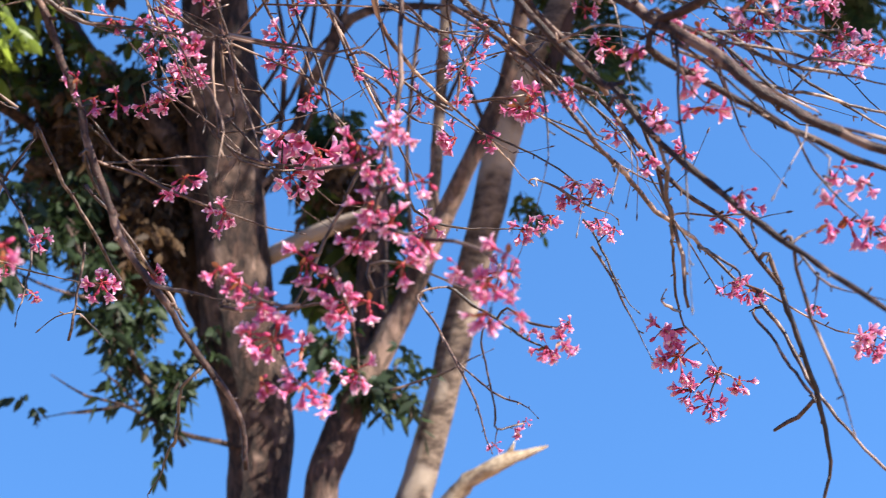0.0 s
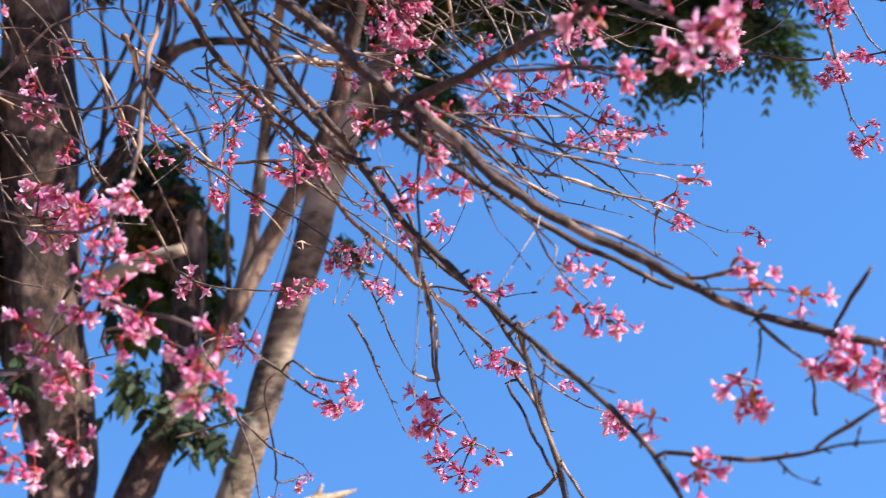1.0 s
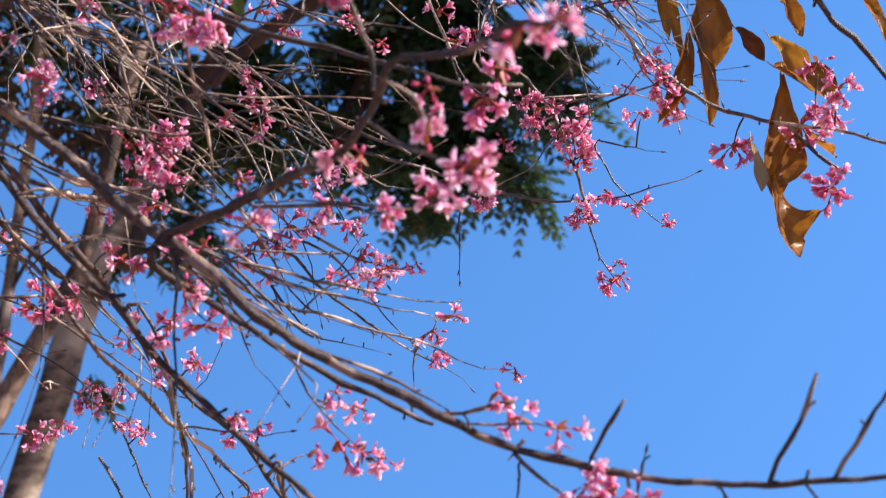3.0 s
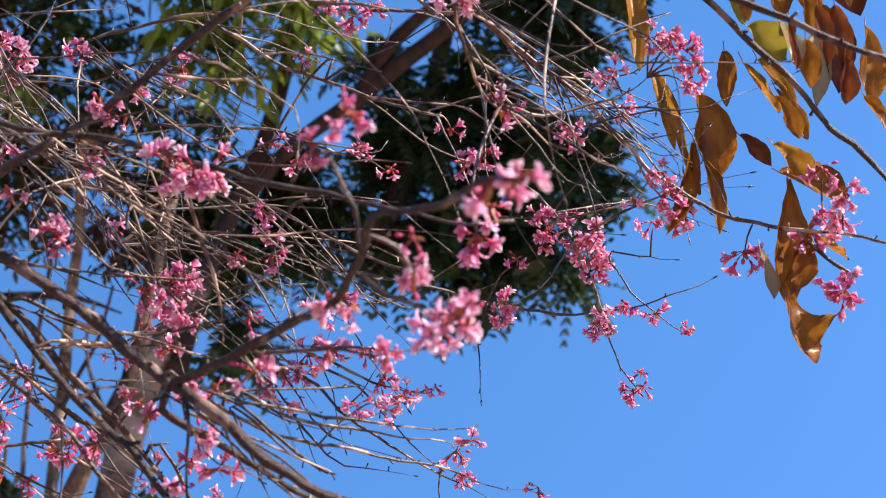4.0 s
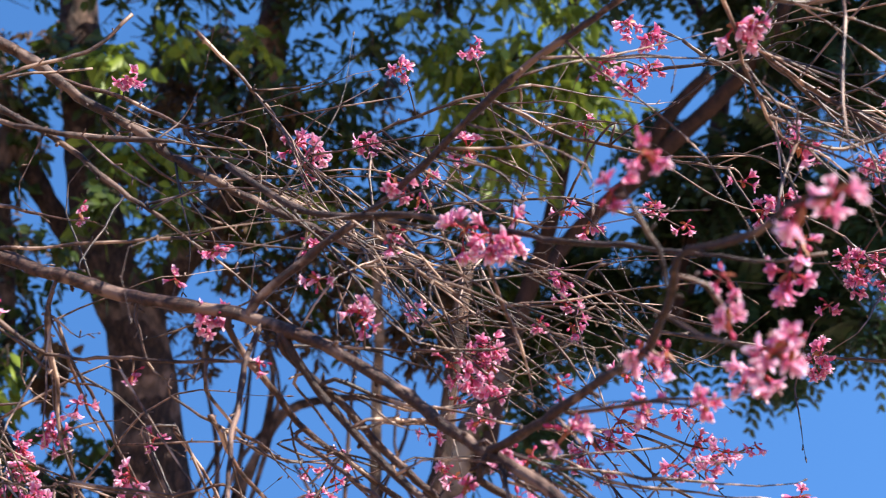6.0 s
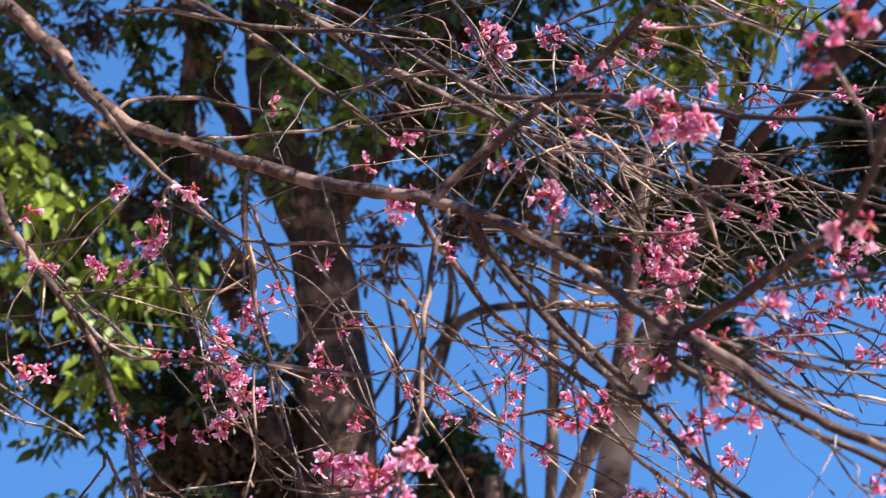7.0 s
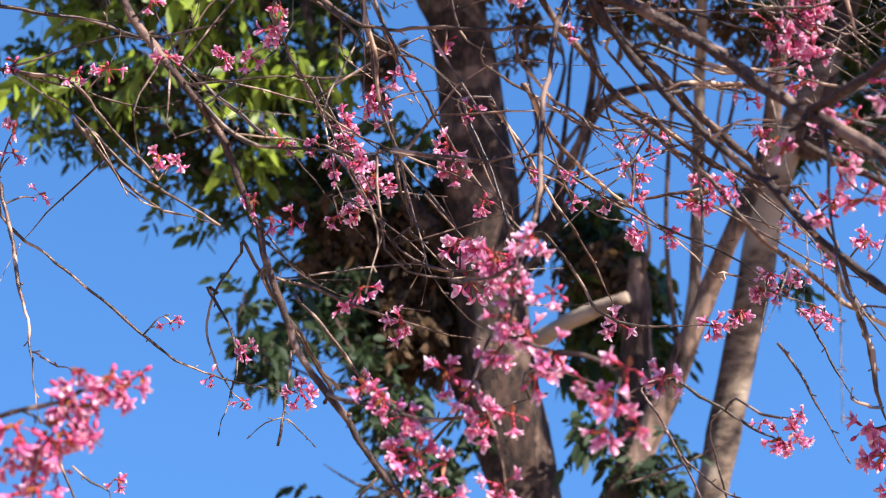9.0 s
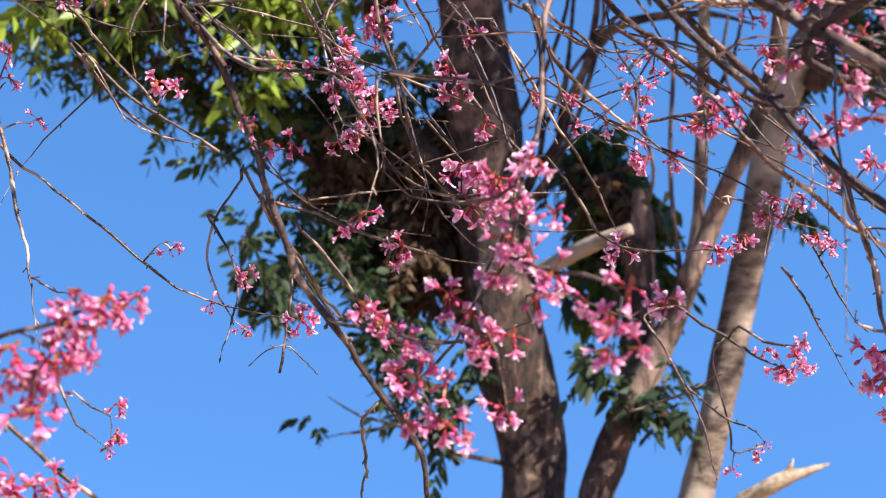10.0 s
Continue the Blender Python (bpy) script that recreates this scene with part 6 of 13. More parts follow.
limb("twig", [(-0.601, 2.115, 3.328, 0.003), (-0.597, 2.114, 3.331, 0.003), (-0.492, 2.166, 3.38, 0.003), (-0.391, 2.214, 3.425, 0.003)], cherry, BARK_TWIG, 7, 0.022, 0.12, True)
limb("twig", [(-0.422, 2.508, 3.523, 0.004), (-0.438, 2.509, 3.516, 0.004), (-0.376, 2.543, 3.443, 0.003), (-0.275, 2.581, 3.371, 0.003), (-0.198, 2.605, 3.305, 0.003), (-0.086, 2.655, 3.196, 0.002)], cherry, BARK_TWIG, 7, 0.022, 0.12, True)
limb("twig", [(0.432, 2.555, 3.545, 0.004), (0.509, 2.572, 3.512, 0.004), (0.598, 2.597, 3.462, 0.004), (0.726, 2.604, 3.421, 0.004), (0.851, 2.603, 3.383, 0.003), (0.985, 2.593, 3.346, 0.003)], cherry, BARK_TWIG, 7, 0.022, 0.12, True)
limb("twig", [(0.15, 2.683, 3.544, 0.003), (0.274, 2.66, 3.579, 0.004), (0.411, 2.633, 3.61, 0.004), (0.546, 2.613, 3.622, 0.004)], cherry, BARK_TWIG, 7, 0.022, 0.12, True)
limb("twig", [(0.15, 2.683, 3.544, 0.003), (0.173, 2.733, 3.47, 0.003), (0.298, 2.689, 3.508, 0.003), (0.365, 2.679, 3.489, 0.003), (0.483, 2.677, 3.45, 0.002)], cherry, BARK_TWIG, 7, 0.022, 0.12, True)
limb("twig", [(0.884, 2.021, 3.292, 0.004), (0.881, 2.02, 3.294, 0.004), (0.954, 2.088, 3.263, 0.004), (1.028, 2.148, 3.236, 0.004), (1.123, 2.207, 3.193, 0.004)], cherry, BARK_TWIG, 7, 0.022, 0.12, True)
limb("twig", [(0.84, 2.285, 3.481, 0.004), (0.976, 2.322, 3.382, 0.004), (1.041, 2.364, 3.293, 0.003), (1.116, 2.386, 3.219, 0.003)], cherry, BARK_TWIG, 7, 0.022, 0.12, True)
limb("twig", [(0.805, 2.491, 3.558, 0.004), (0.916, 2.469, 3.551, 0.004), (1.025, 2.447, 3.539, 0.004)], cherry, BARK_TWIG, 7, 0.022, 0.12, True)
limb("twig", [(0.709, 2.603, 3.426, 0.003), (0.727, 2.571, 3.469, 0.003), (0.679, 2.633, 3.45, 0.003), (0.628, 2.723, 3.385, 0.003), (0.603, 2.788, 3.347, 0.003)], cherry, BARK_TWIG, 7, 0.022, 0.12, True)
limb("twig", [(0.311, 2.436, 3.192, 0.003), (0.467, 2.427, 3.192, 0.003), (0.585, 2.42, 3.182, 0.003), (0.7, 2.427, 3.14, 0.003)], cherry, BARK_TWIG, 7, 0.022, 0.12, True)
limb("twig", [(0.462, 2.427, 3.192, 0.003), (0.464, 2.464, 3.131, 0.003), (0.561, 2.434, 3.164, 0.003), (0.632, 2.41, 3.188, 0.002)], cherry, BARK_TWIG, 7, 0.022, 0.12, True)
limb("twig", [(0.589, 2.52, 3.006, 0.004), (0.614, 2.495, 3.046, 0.004), (0.661, 2.482, 3.056, 0.003)], cherry, BARK_TWIG, 7, 0.022, 0.12, True)
limb("twig", [(0.18, 1.93, 2.872, 0.002), (0.183, 1.934, 2.865, 0.002), (0.228, 2.013, 2.831, 0.002), (0.285, 2.077, 2.819, 0.002), (0.375, 2.143, 2.793, 0.002), (0.488, 2.205, 2.762, 0.002), (0.585, 2.251, 2.757, 0.002)], cherry, BARK_TWIG, 7, 0.022, 0.12, True)
limb("twig", [(0.098, 2.567, 3.187, 0.004), (0.099, 2.563, 3.193, 0.004), (0.208, 2.593, 3.119, 0.003), (0.292, 2.623, 3.032, 0.003), (0.363, 2.633, 2.979, 0.003), (0.458, 2.633, 2.934, 0.002)], cherry, BARK_TWIG, 7, 0.022, 0.12, True)
limb("twig", [(0.464, 2.463, 3.133, 0.003), (0.439, 2.489, 3.091, 0.003), (0.518, 2.473, 3.045, 0.003), (0.594, 2.452, 3.003, 0.003), (0.679, 2.436, 2.944, 0.003), (0.75, 2.415, 2.892, 0.003), (0.859, 2.384, 2.834, 0.003)], cherry, BARK_TWIG, 7, 0.022, 0.12, True)
limb("twig", [(0.037, 2.089, 2.736, 0.002), (0.067, 2.069, 2.78, 0.002), (0.125, 2.106, 2.865, 0.002), (0.205, 2.16, 2.916, 0.002), (0.279, 2.233, 2.929, 0.002)], cherry, BARK_TWIG, 7, 0.022, 0.12, True)
limb("twig", [(0.004, 2.107, 2.733, 0.003), (-0.016, 2.106, 2.73, 0.003), (0.081, 2.135, 2.729, 0.003), (0.18, 2.157, 2.732, 0.003), (0.281, 2.175, 2.734, 0.002)], cherry, BARK_TWIG, 7, 0.022, 0.12, True)
limb("twig", [(0.29, 2.623, 3.034, 0.003), (0.254, 2.634, 3.012, 0.003), (0.339, 2.597, 3.003, 0.003), (0.435, 2.552, 3.003, 0.003), (0.55, 2.514, 2.978, 0.003), (0.626, 2.489, 2.929, 0.002)], cherry, BARK_TWIG, 7, 0.022, 0.12, True)
limb("twig", [(0.061, 2.135, 2.658, 0.002), (0.138, 2.168, 2.648, 0.002), (0.217, 2.198, 2.637, 0.003), (0.297, 2.219, 2.642, 0.003), (0.379, 2.233, 2.656, 0.002), (0.432, 2.246, 2.67, 0.002)], cherry, BARK_TWIG, 7, 0.022, 0.12, True)
limb("twig", [(0.117, 2.14, 2.578, 0.003), (0.11, 2.139, 2.579, 0.003), (0.176, 2.195, 2.61, 0.003), (0.245, 2.255, 2.627, 0.003)], cherry, BARK_TWIG, 7, 0.022, 0.12, True)
limb("twig", [(0.281, 2.175, 2.734, 0.002), (0.364, 2.236, 2.737, 0.002), (0.448, 2.312, 2.699, 0.002), (0.513, 2.386, 2.659, 0.002)], cherry, BARK_TWIG, 7, 0.022, 0.12, True)
limb("twig", [(0.453, 2.069, 2.457, 0.003), (0.454, 2.068, 2.46, 0.003), (0.538, 2.085, 2.458, 0.003), (0.622, 2.103, 2.447, 0.003), (0.706, 2.116, 2.439, 0.002), (0.82, 2.167, 2.448, 0.002), (0.893, 2.221, 2.47, 0.002)], cherry, BARK_TWIG, 7, 0.022, 0.12, True)
limb("twig", [(0.567, 2.609, 2.749, 0.002), (0.572, 2.608, 2.748, 0.002), (0.661, 2.589, 2.718, 0.003), (0.735, 2.572, 2.683, 0.003), (0.793, 2.568, 2.613, 0.002), (0.849, 2.564, 2.539, 0.002), (0.904, 2.549, 2.486, 0.002)], cherry, BARK_TWIG, 7, 0.022, 0.12, True)
limb("twig", [(0.446, 2.126, 2.462, 0.002), (0.449, 2.122, 2.471, 0.002), (0.514, 2.155, 2.431, 0.003), (0.57, 2.183, 2.399, 0.002)], cherry, BARK_TWIG, 7, 0.022, 0.12, True)
limb("twig", [(0.714, 2.625, 2.642, 0.002), (0.714, 2.627, 2.638, 0.002), (0.753, 2.569, 2.651, 0.002), (0.782, 2.501, 2.695, 0.002)], cherry, BARK_TWIG, 7, 0.022, 0.12, True)
limb("twig", [(1.038, 2.55, 2.857, 0.002), (1.018, 2.583, 2.795, 0.002), (1.015, 2.575, 2.716, 0.002), (1.009, 2.566, 2.639, 0.001)], cherry, BARK_TWIG, 7, 0.022, 0.12, True)
limb("twig", [(0.612, 1.696, 2.414, 0.002), (0.61, 1.701, 2.404, 0.002), (0.527, 1.752, 2.439, 0.002), (0.468, 1.804, 2.455, 0.002)], cherry, BARK_TWIG, 7, 0.022, 0.12, True)
limb("twig", [(-0.133, 2.167, 2.734, 0.003), (-0.136, 2.187, 2.691, 0.003), (-0.096, 2.272, 2.648, 0.003), (-0.062, 2.338, 2.64, 0.003), (-0.005, 2.407, 2.629, 0.003), (0.088, 2.465, 2.648, 0.002)], cherry, BARK_TWIG, 7, 0.022, 0.12, True)
limb("twig", [(0.018, 2.262, 2.653, 0.002), (0.009, 2.266, 2.641, 0.002), (0.021, 2.356, 2.599, 0.002), (0.036, 2.434, 2.582, 0.002), (0.04, 2.511, 2.564, 0.002)], cherry, BARK_TWIG, 7, 0.022, 0.12, True)
limb("twig", [(-0.245, 2.504, 2.752, 0.003), (-0.213, 2.531, 2.7, 0.003), (-0.181, 2.569, 2.617, 0.003), (-0.138, 2.605, 2.533, 0.002)], cherry, BARK_TWIG, 7, 0.022, 0.12, True)
limb("twig", [(-0.189, 2.559, 2.638, 0.003), (-0.158, 2.56, 2.649, 0.003), (-0.07, 2.595, 2.586, 0.003), (0.02, 2.619, 2.543, 0.003)], cherry, BARK_TWIG, 7, 0.022, 0.12, True)
limb("twig", [(-0.245, 2.504, 2.752, 0.003), (-0.3, 2.494, 2.75, 0.003), (-0.262, 2.507, 2.645, 0.003), (-0.225, 2.516, 2.542, 0.003), (-0.199, 2.509, 2.47, 0.003)], cherry, BARK_TWIG, 7, 0.022, 0.12, True)
limb("twig", [(-0.563, 2.177, 2.89, 0.003), (-0.583, 2.181, 2.868, 0.003), (-0.497, 2.226, 2.828, 0.003), (-0.418, 2.274, 2.765, 0.003), (-0.347, 2.294, 2.748, 0.003), (-0.276, 2.33, 2.691, 0.002)], cherry, BARK_TWIG, 7, 0.022, 0.12, True)
limb("twig", [(-0.411, 2.178, 2.926, 0.004), (-0.431, 2.202, 2.872, 0.004), (-0.427, 2.269, 2.763, 0.004), (-0.422, 2.322, 2.672, 0.003), (-0.395, 2.377, 2.579, 0.003), (-0.388, 2.417, 2.504, 0.003)], cherry, BARK_TWIG, 7, 0.022, 0.12, True)
limb("twig", [(-0.394, 2.212, 2.782, 0.003), (-0.385, 2.324, 2.74, 0.003), (-0.363, 2.438, 2.693, 0.002)], cherry, BARK_TWIG, 7, 0.022, 0.12, True)
limb("twig", [(-0.625, 2.387, 2.778, 0.002), (-0.564, 2.408, 2.779, 0.003), (-0.492, 2.427, 2.788, 0.002)], cherry, BARK_TWIG, 7, 0.022, 0.12, True)
limb("twig", [(-0.249, 2.145, 2.856, 0.003), (-0.261, 2.162, 2.82, 0.003), (-0.233, 2.204, 2.737, 0.002), (-0.163, 2.217, 2.728, 0.002), (-0.15, 2.19, 2.777, 0.002)], cherry, BARK_TWIG, 7, 0.022, 0.12, True)
limb("twig", [(-0.625, 2.35, 2.349, 0.003), (-0.559, 2.398, 2.34, 0.003), (-0.484, 2.451, 2.312, 0.003), (-0.406, 2.5, 2.291, 0.003), (-0.278, 2.557, 2.269, 0.002)], cherry, BARK_TWIG, 7, 0.022, 0.12, True)
limb("twig", [(-0.534, 2.403, 2.139, 0.004), (-0.484, 2.369, 2.116, 0.004), (-0.422, 2.338, 2.1, 0.003), (-0.351, 2.309, 2.077, 0.002)], cherry, BARK_TWIG, 7, 0.022, 0.12, True)
limb("twig", [(-0.762, 2.212, 2.673, 0.004), (-0.755, 2.214, 2.677, 0.004), (-0.691, 2.25, 2.607, 0.004), (-0.617, 2.269, 2.579, 0.004), (-0.529, 2.272, 2.567, 0.003), (-0.436, 2.253, 2.55, 0.003), (-0.356, 2.271, 2.564, 0.002)], cherry, BARK_TWIG, 7, 0.022, 0.12, True)
limb("twig", [(-1.279, 2.45, 2.543, 0.003), (-1.233, 2.495, 2.493, 0.003), (-1.156, 2.559, 2.433, 0.003), (-1.086, 2.615, 2.37, 0.003), (-1.023, 2.66, 2.317, 0.003), (-0.937, 2.713, 2.258, 0.003), (-0.837, 2.761, 2.228, 0.003), (-0.746, 2.797, 2.221, 0.002)], cherry, BARK_TWIG, 7, 0.022, 0.12, True)
limb("twig", [(-1.028, 2.655, 2.326, 0.002), (-1.006, 2.658, 2.353, 0.002), (-0.99, 2.663, 2.366, 0.001)], cherry, BARK_TWIG, 7, 0.022, 0.12, True)
limb("twig", [(-1.279, 2.45, 2.543, 0.004), (-1.279, 2.42, 2.62, 0.004), (-1.228, 2.404, 2.501, 0.004), (-1.177, 2.386, 2.373, 0.004), (-1.124, 2.367, 2.229, 0.003), (-1.074, 2.338, 2.09, 0.002)], cherry, BARK_TWIG, 7, 0.022, 0.12, True)
limb("twig", [(-1.122, 2.366, 2.223, 0.002), (-1.118, 2.368, 2.224, 0.002), (-0.966, 2.252, 2.156, 0.002)], cherry, BARK_TWIG, 7, 0.022, 0.12, True)
limb("twig", [(-0.903, 2.867, 2.566, 0.003), (-0.952, 2.872, 2.485, 0.003), (-0.981, 2.881, 2.408, 0.003), (-0.971, 2.907, 2.32, 0.003), (-0.933, 2.938, 2.246, 0.003), (-0.91, 2.95, 2.234, 0.002)], cherry, BARK_TWIG, 7, 0.022, 0.12, True)
limb("twig", [(-0.804, 2.964, 2.354, 0.003), (-0.814, 2.98, 2.264, 0.003), (-0.835, 2.996, 2.136, 0.003)], cherry, BARK_TWIG, 7, 0.022, 0.12, True)
limb("twig", [(-0.825, 2.988, 2.2, 0.002), (-0.861, 2.978, 2.179, 0.002), (-0.891, 2.971, 2.159, 0.002)], cherry, BARK_TWIG, 7, 0.022, 0.12, True)
limb("twig", [(-0.826, 2.989, 2.192, 0.002), (-0.812, 2.993, 2.194, 0.002), (-0.788, 3.006, 2.17, 0.002), (-0.76, 3.02, 2.145, 0.002)], cherry, BARK_TWIG, 7, 0.022, 0.12, True)
limb("twig", [(-0.631, 2.345, 2.365, 0.003), (-0.642, 2.342, 2.361, 0.003), (-0.628, 2.442, 2.298, 0.003), (-0.6, 2.544, 2.23, 0.003), (-0.579, 2.634, 2.191, 0.003)], cherry, BARK_TWIG, 7, 0.022, 0.12, True)
limb("twig", [(-0.827, 3.025, 2.508, 0.004), (-0.753, 3.074, 2.419, 0.004), (-0.677, 3.121, 2.317, 0.004), (-0.601, 3.165, 2.2, 0.003)], cherry, BARK_TWIG, 7, 0.022, 0.12, True)
limb("twig", [(-0.903, 2.867, 2.566, 0.004), (-0.9, 2.861, 2.589, 0.004), (-0.855, 2.947, 2.488, 0.004), (-0.794, 3.033, 2.383, 0.004), (-0.743, 3.109, 2.274, 0.004)], cherry, BARK_TWIG, 7, 0.022, 0.12, True)
limb("twig", [(-1.181, 2.533, 2.786, 0.004), (-1.105, 2.618, 2.681, 0.004), (-1.021, 2.685, 2.613, 0.003), (-0.943, 2.725, 2.602, 0.002)], cherry, BARK_TWIG, 7, 0.022, 0.12, True)
limb("twig", [(-1.159, 2.558, 2.756, 0.004), (-1.151, 2.557, 2.767, 0.004), (-1.075, 2.61, 2.689, 0.004), (-0.983, 2.656, 2.634, 0.003), (-0.89, 2.699, 2.578, 0.003)], cherry, BARK_TWIG, 7, 0.022, 0.12, True)
limb("twig", [(-1.273, 2.332, 2.824, 0.004), (-1.196, 2.379, 2.826, 0.004), (-1.128, 2.425, 2.815, 0.004), (-1.064, 2.496, 2.737, 0.003), (-0.987, 2.573, 2.645, 0.003)], cherry, BARK_TWIG, 7, 0.022, 0.12, True)
limb("twig", [(-1.258, 2.281, 2.939, 0.004), (-1.143, 2.352, 2.941, 0.004), (-1.043, 2.412, 2.933, 0.004), (-0.943, 2.482, 2.898, 0.004), (-0.842, 2.567, 2.815, 0.003), (-0.758, 2.633, 2.744, 0.003)], cherry, BARK_TWIG, 7, 0.022, 0.12, True)
limb("twig", [(-0.578, 2.184, 2.866, 0.003), (-0.606, 2.196, 2.824, 0.003), (-0.605, 2.297, 2.778, 0.003), (-0.572, 2.417, 2.707, 0.003), (-0.563, 2.51, 2.67, 0.002)], cherry, BARK_TWIG, 7, 0.022, 0.12, True)
limb("twig", [(-0.431, 2.206, 2.865, 0.005), (-0.435, 2.207, 2.86, 0.005), (-0.437, 2.28, 2.791, 0.005), (-0.441, 2.346, 2.727, 0.004), (-0.429, 2.41, 2.67, 0.003), (-0.431, 2.473, 2.599, 0.003), (-0.413, 2.547, 2.504, 0.003)], cherry, BARK_TWIG, 7, 0.022, 0.12, True)
limb("twig", [(-0.43, 2.213, 2.854, 0.003), (-0.416, 2.218, 2.852, 0.003), (-0.399, 2.281, 2.8, 0.003), (-0.36, 2.357, 2.726, 0.003), (-0.329, 2.42, 2.667, 0.003), (-0.266, 2.503, 2.564, 0.003), (-0.197, 2.567, 2.499, 0.003), (-0.161, 2.622, 2.432, 0.002)], cherry, BARK_TWIG, 7, 0.022, 0.12, True)
limb("twig", [(-0.534, 2.186, 2.863, 0.003), (-0.533, 2.188, 2.86, 0.003), (-0.489, 2.245, 2.838, 0.003), (-0.418, 2.313, 2.805, 0.003), (-0.354, 2.373, 2.78, 0.003), (-0.288, 2.434, 2.742, 0.002)], cherry, BARK_TWIG, 7, 0.022, 0.12, True)
limb("twig", [(-0.201, 2.21, 2.733, 0.002), (-0.206, 2.225, 2.7, 0.002), (-0.143, 2.306, 2.675, 0.003), (-0.08, 2.383, 2.652, 0.003), (-0.024, 2.448, 2.651, 0.003), (0.046, 2.509, 2.655, 0.003), (0.086, 2.56, 2.676, 0.002)], cherry, BARK_TWIG, 7, 0.022, 0.12, True)
limb("twig", [(-0.145, 2.303, 2.676, 0.004), (-0.142, 2.3, 2.684, 0.004), (-0.112, 2.383, 2.625, 0.004), (-0.069, 2.457, 2.582, 0.004), (-0.013, 2.528, 2.547, 0.003), (0.046, 2.593, 2.519, 0.003), (0.107, 2.66, 2.478, 0.003), (0.18, 2.729, 2.424, 0.002)], cherry, BARK_TWIG, 7, 0.022, 0.12, True)
limb("twig", [(-0.242, 2.507, 2.747, 0.003), (-0.246, 2.507, 2.745, 0.003), (-0.2, 2.578, 2.685, 0.003), (-0.154, 2.655, 2.599, 0.003), (-0.105, 2.722, 2.532, 0.003), (-0.066, 2.784, 2.462, 0.003), (-0.026, 2.847, 2.378, 0.002)], cherry, BARK_TWIG, 7, 0.022, 0.12, True)
limb("twig", [(-0.185, 2.585, 2.477, 0.002), (-0.155, 2.585, 2.491, 0.002), (-0.094, 2.637, 2.41, 0.003), (-0.054, 2.676, 2.354, 0.003), (0.01, 2.707, 2.328, 0.003), (0.11, 2.733, 2.324, 0.003), (0.187, 2.753, 2.326, 0.002)], cherry, BARK_TWIG, 7, 0.022, 0.12, True)
limb("twig", [(0.014, 2.557, 2.534, 0.003), (0.017, 2.556, 2.537, 0.003), (0.072, 2.552, 2.541, 0.003), (0.116, 2.546, 2.543, 0.003), (0.16, 2.539, 2.546, 0.003)], cherry, BARK_TWIG, 7, 0.022, 0.12, True)
limb("twig", [(0.03, 2.555, 2.538, 0.003), (0.028, 2.554, 2.542, 0.003), (0.03, 2.541, 2.584, 0.003), (0.029, 2.536, 2.605, 0.002)], cherry, BARK_TWIG, 7, 0.022, 0.12, True)
limb("twig", [(-0.177, 2.617, 2.641, 0.002), (-0.183, 2.618, 2.637, 0.002), (-0.125, 2.701, 2.626, 0.003), (-0.065, 2.791, 2.59, 0.003), (0, 2.868, 2.586, 0.002)], cherry, BARK_TWIG, 7, 0.022, 0.12, True)
limb("twig", [(-0.413, 2.547, 2.504, 0.002), (-0.458, 2.544, 2.476, 0.002), (-0.414, 2.56, 2.437, 0.003), (-0.358, 2.573, 2.415, 0.003), (-0.28, 2.583, 2.414, 0.003)], cherry, BARK_TWIG, 7, 0.022, 0.12, True)
limb("twig", [(-0.638, 2.717, 2.636, 0.002), (-0.553, 2.733, 2.663, 0.003), (-0.482, 2.757, 2.654, 0.002), (-0.41, 2.778, 2.646, 0.002)], cherry, BARK_TWIG, 7, 0.022, 0.12, True)
limb("twig", [(-0.299, 2.494, 2.747, 0.002), (-0.312, 2.494, 2.739, 0.002), (-0.282, 2.581, 2.642, 0.002), (-0.237, 2.659, 2.556, 0.002)], cherry, BARK_TWIG, 7, 0.022, 0.12, True)
limb("twig", [(-0.378, 2.32, 2.086, 0.004), (-0.385, 2.321, 2.074, 0.004), (-0.29, 2.266, 2.058, 0.003), (-0.199, 2.254, 2.069, 0.003), (-0.093, 2.189, 2.083, 0.002)], cherry, BARK_TWIG, 7, 0.022, 0.12, True)
limb("twig", [(-0.314, 2.28, 2.062, 0.003), (-0.323, 2.288, 1.999, 0.003), (-0.263, 2.277, 2.064, 0.003), (-0.21, 2.255, 2.157, 0.003), (-0.168, 2.232, 2.229, 0.003), (-0.123, 2.195, 2.336, 0.003)], cherry, BARK_TWIG, 7, 0.022, 0.12, True)
limb("twig", [(-0.115, 2.203, 2.08, 0.003), (-0.122, 2.193, 2.122, 0.003), (-0.059, 2.211, 2.124, 0.003), (0.003, 2.231, 2.107, 0.003), (0.039, 2.246, 2.091, 0.002)], cherry, BARK_TWIG, 7, 0.022, 0.12, True)
limb("twig", [(0.013, 3.932, 2.465, 0.005), (0.106, 3.95, 2.401, 0.005), (0.198, 3.962, 2.344, 0.004), (0.29, 3.97, 2.296, 0.003)], cherry, BARK_TWIG, 7, 0.022, 0.12, True)
limb("twig", [(0.351, 3.313, 2.503, 0.003), (0.4, 3.33, 2.429, 0.003), (0.447, 3.347, 2.335, 0.003), (0.485, 3.356, 2.278, 0.002)], cherry, BARK_TWIG, 7, 0.022, 0.12, True)
limb("twig", [(0.18, 2.729, 2.424, 0.002), (0.192, 2.726, 2.434, 0.002), (0.258, 2.796, 2.427, 0.003), (0.326, 2.866, 2.407, 0.003), (0.385, 2.932, 2.403, 0.002)], cherry, BARK_TWIG, 7, 0.022, 0.12, True)
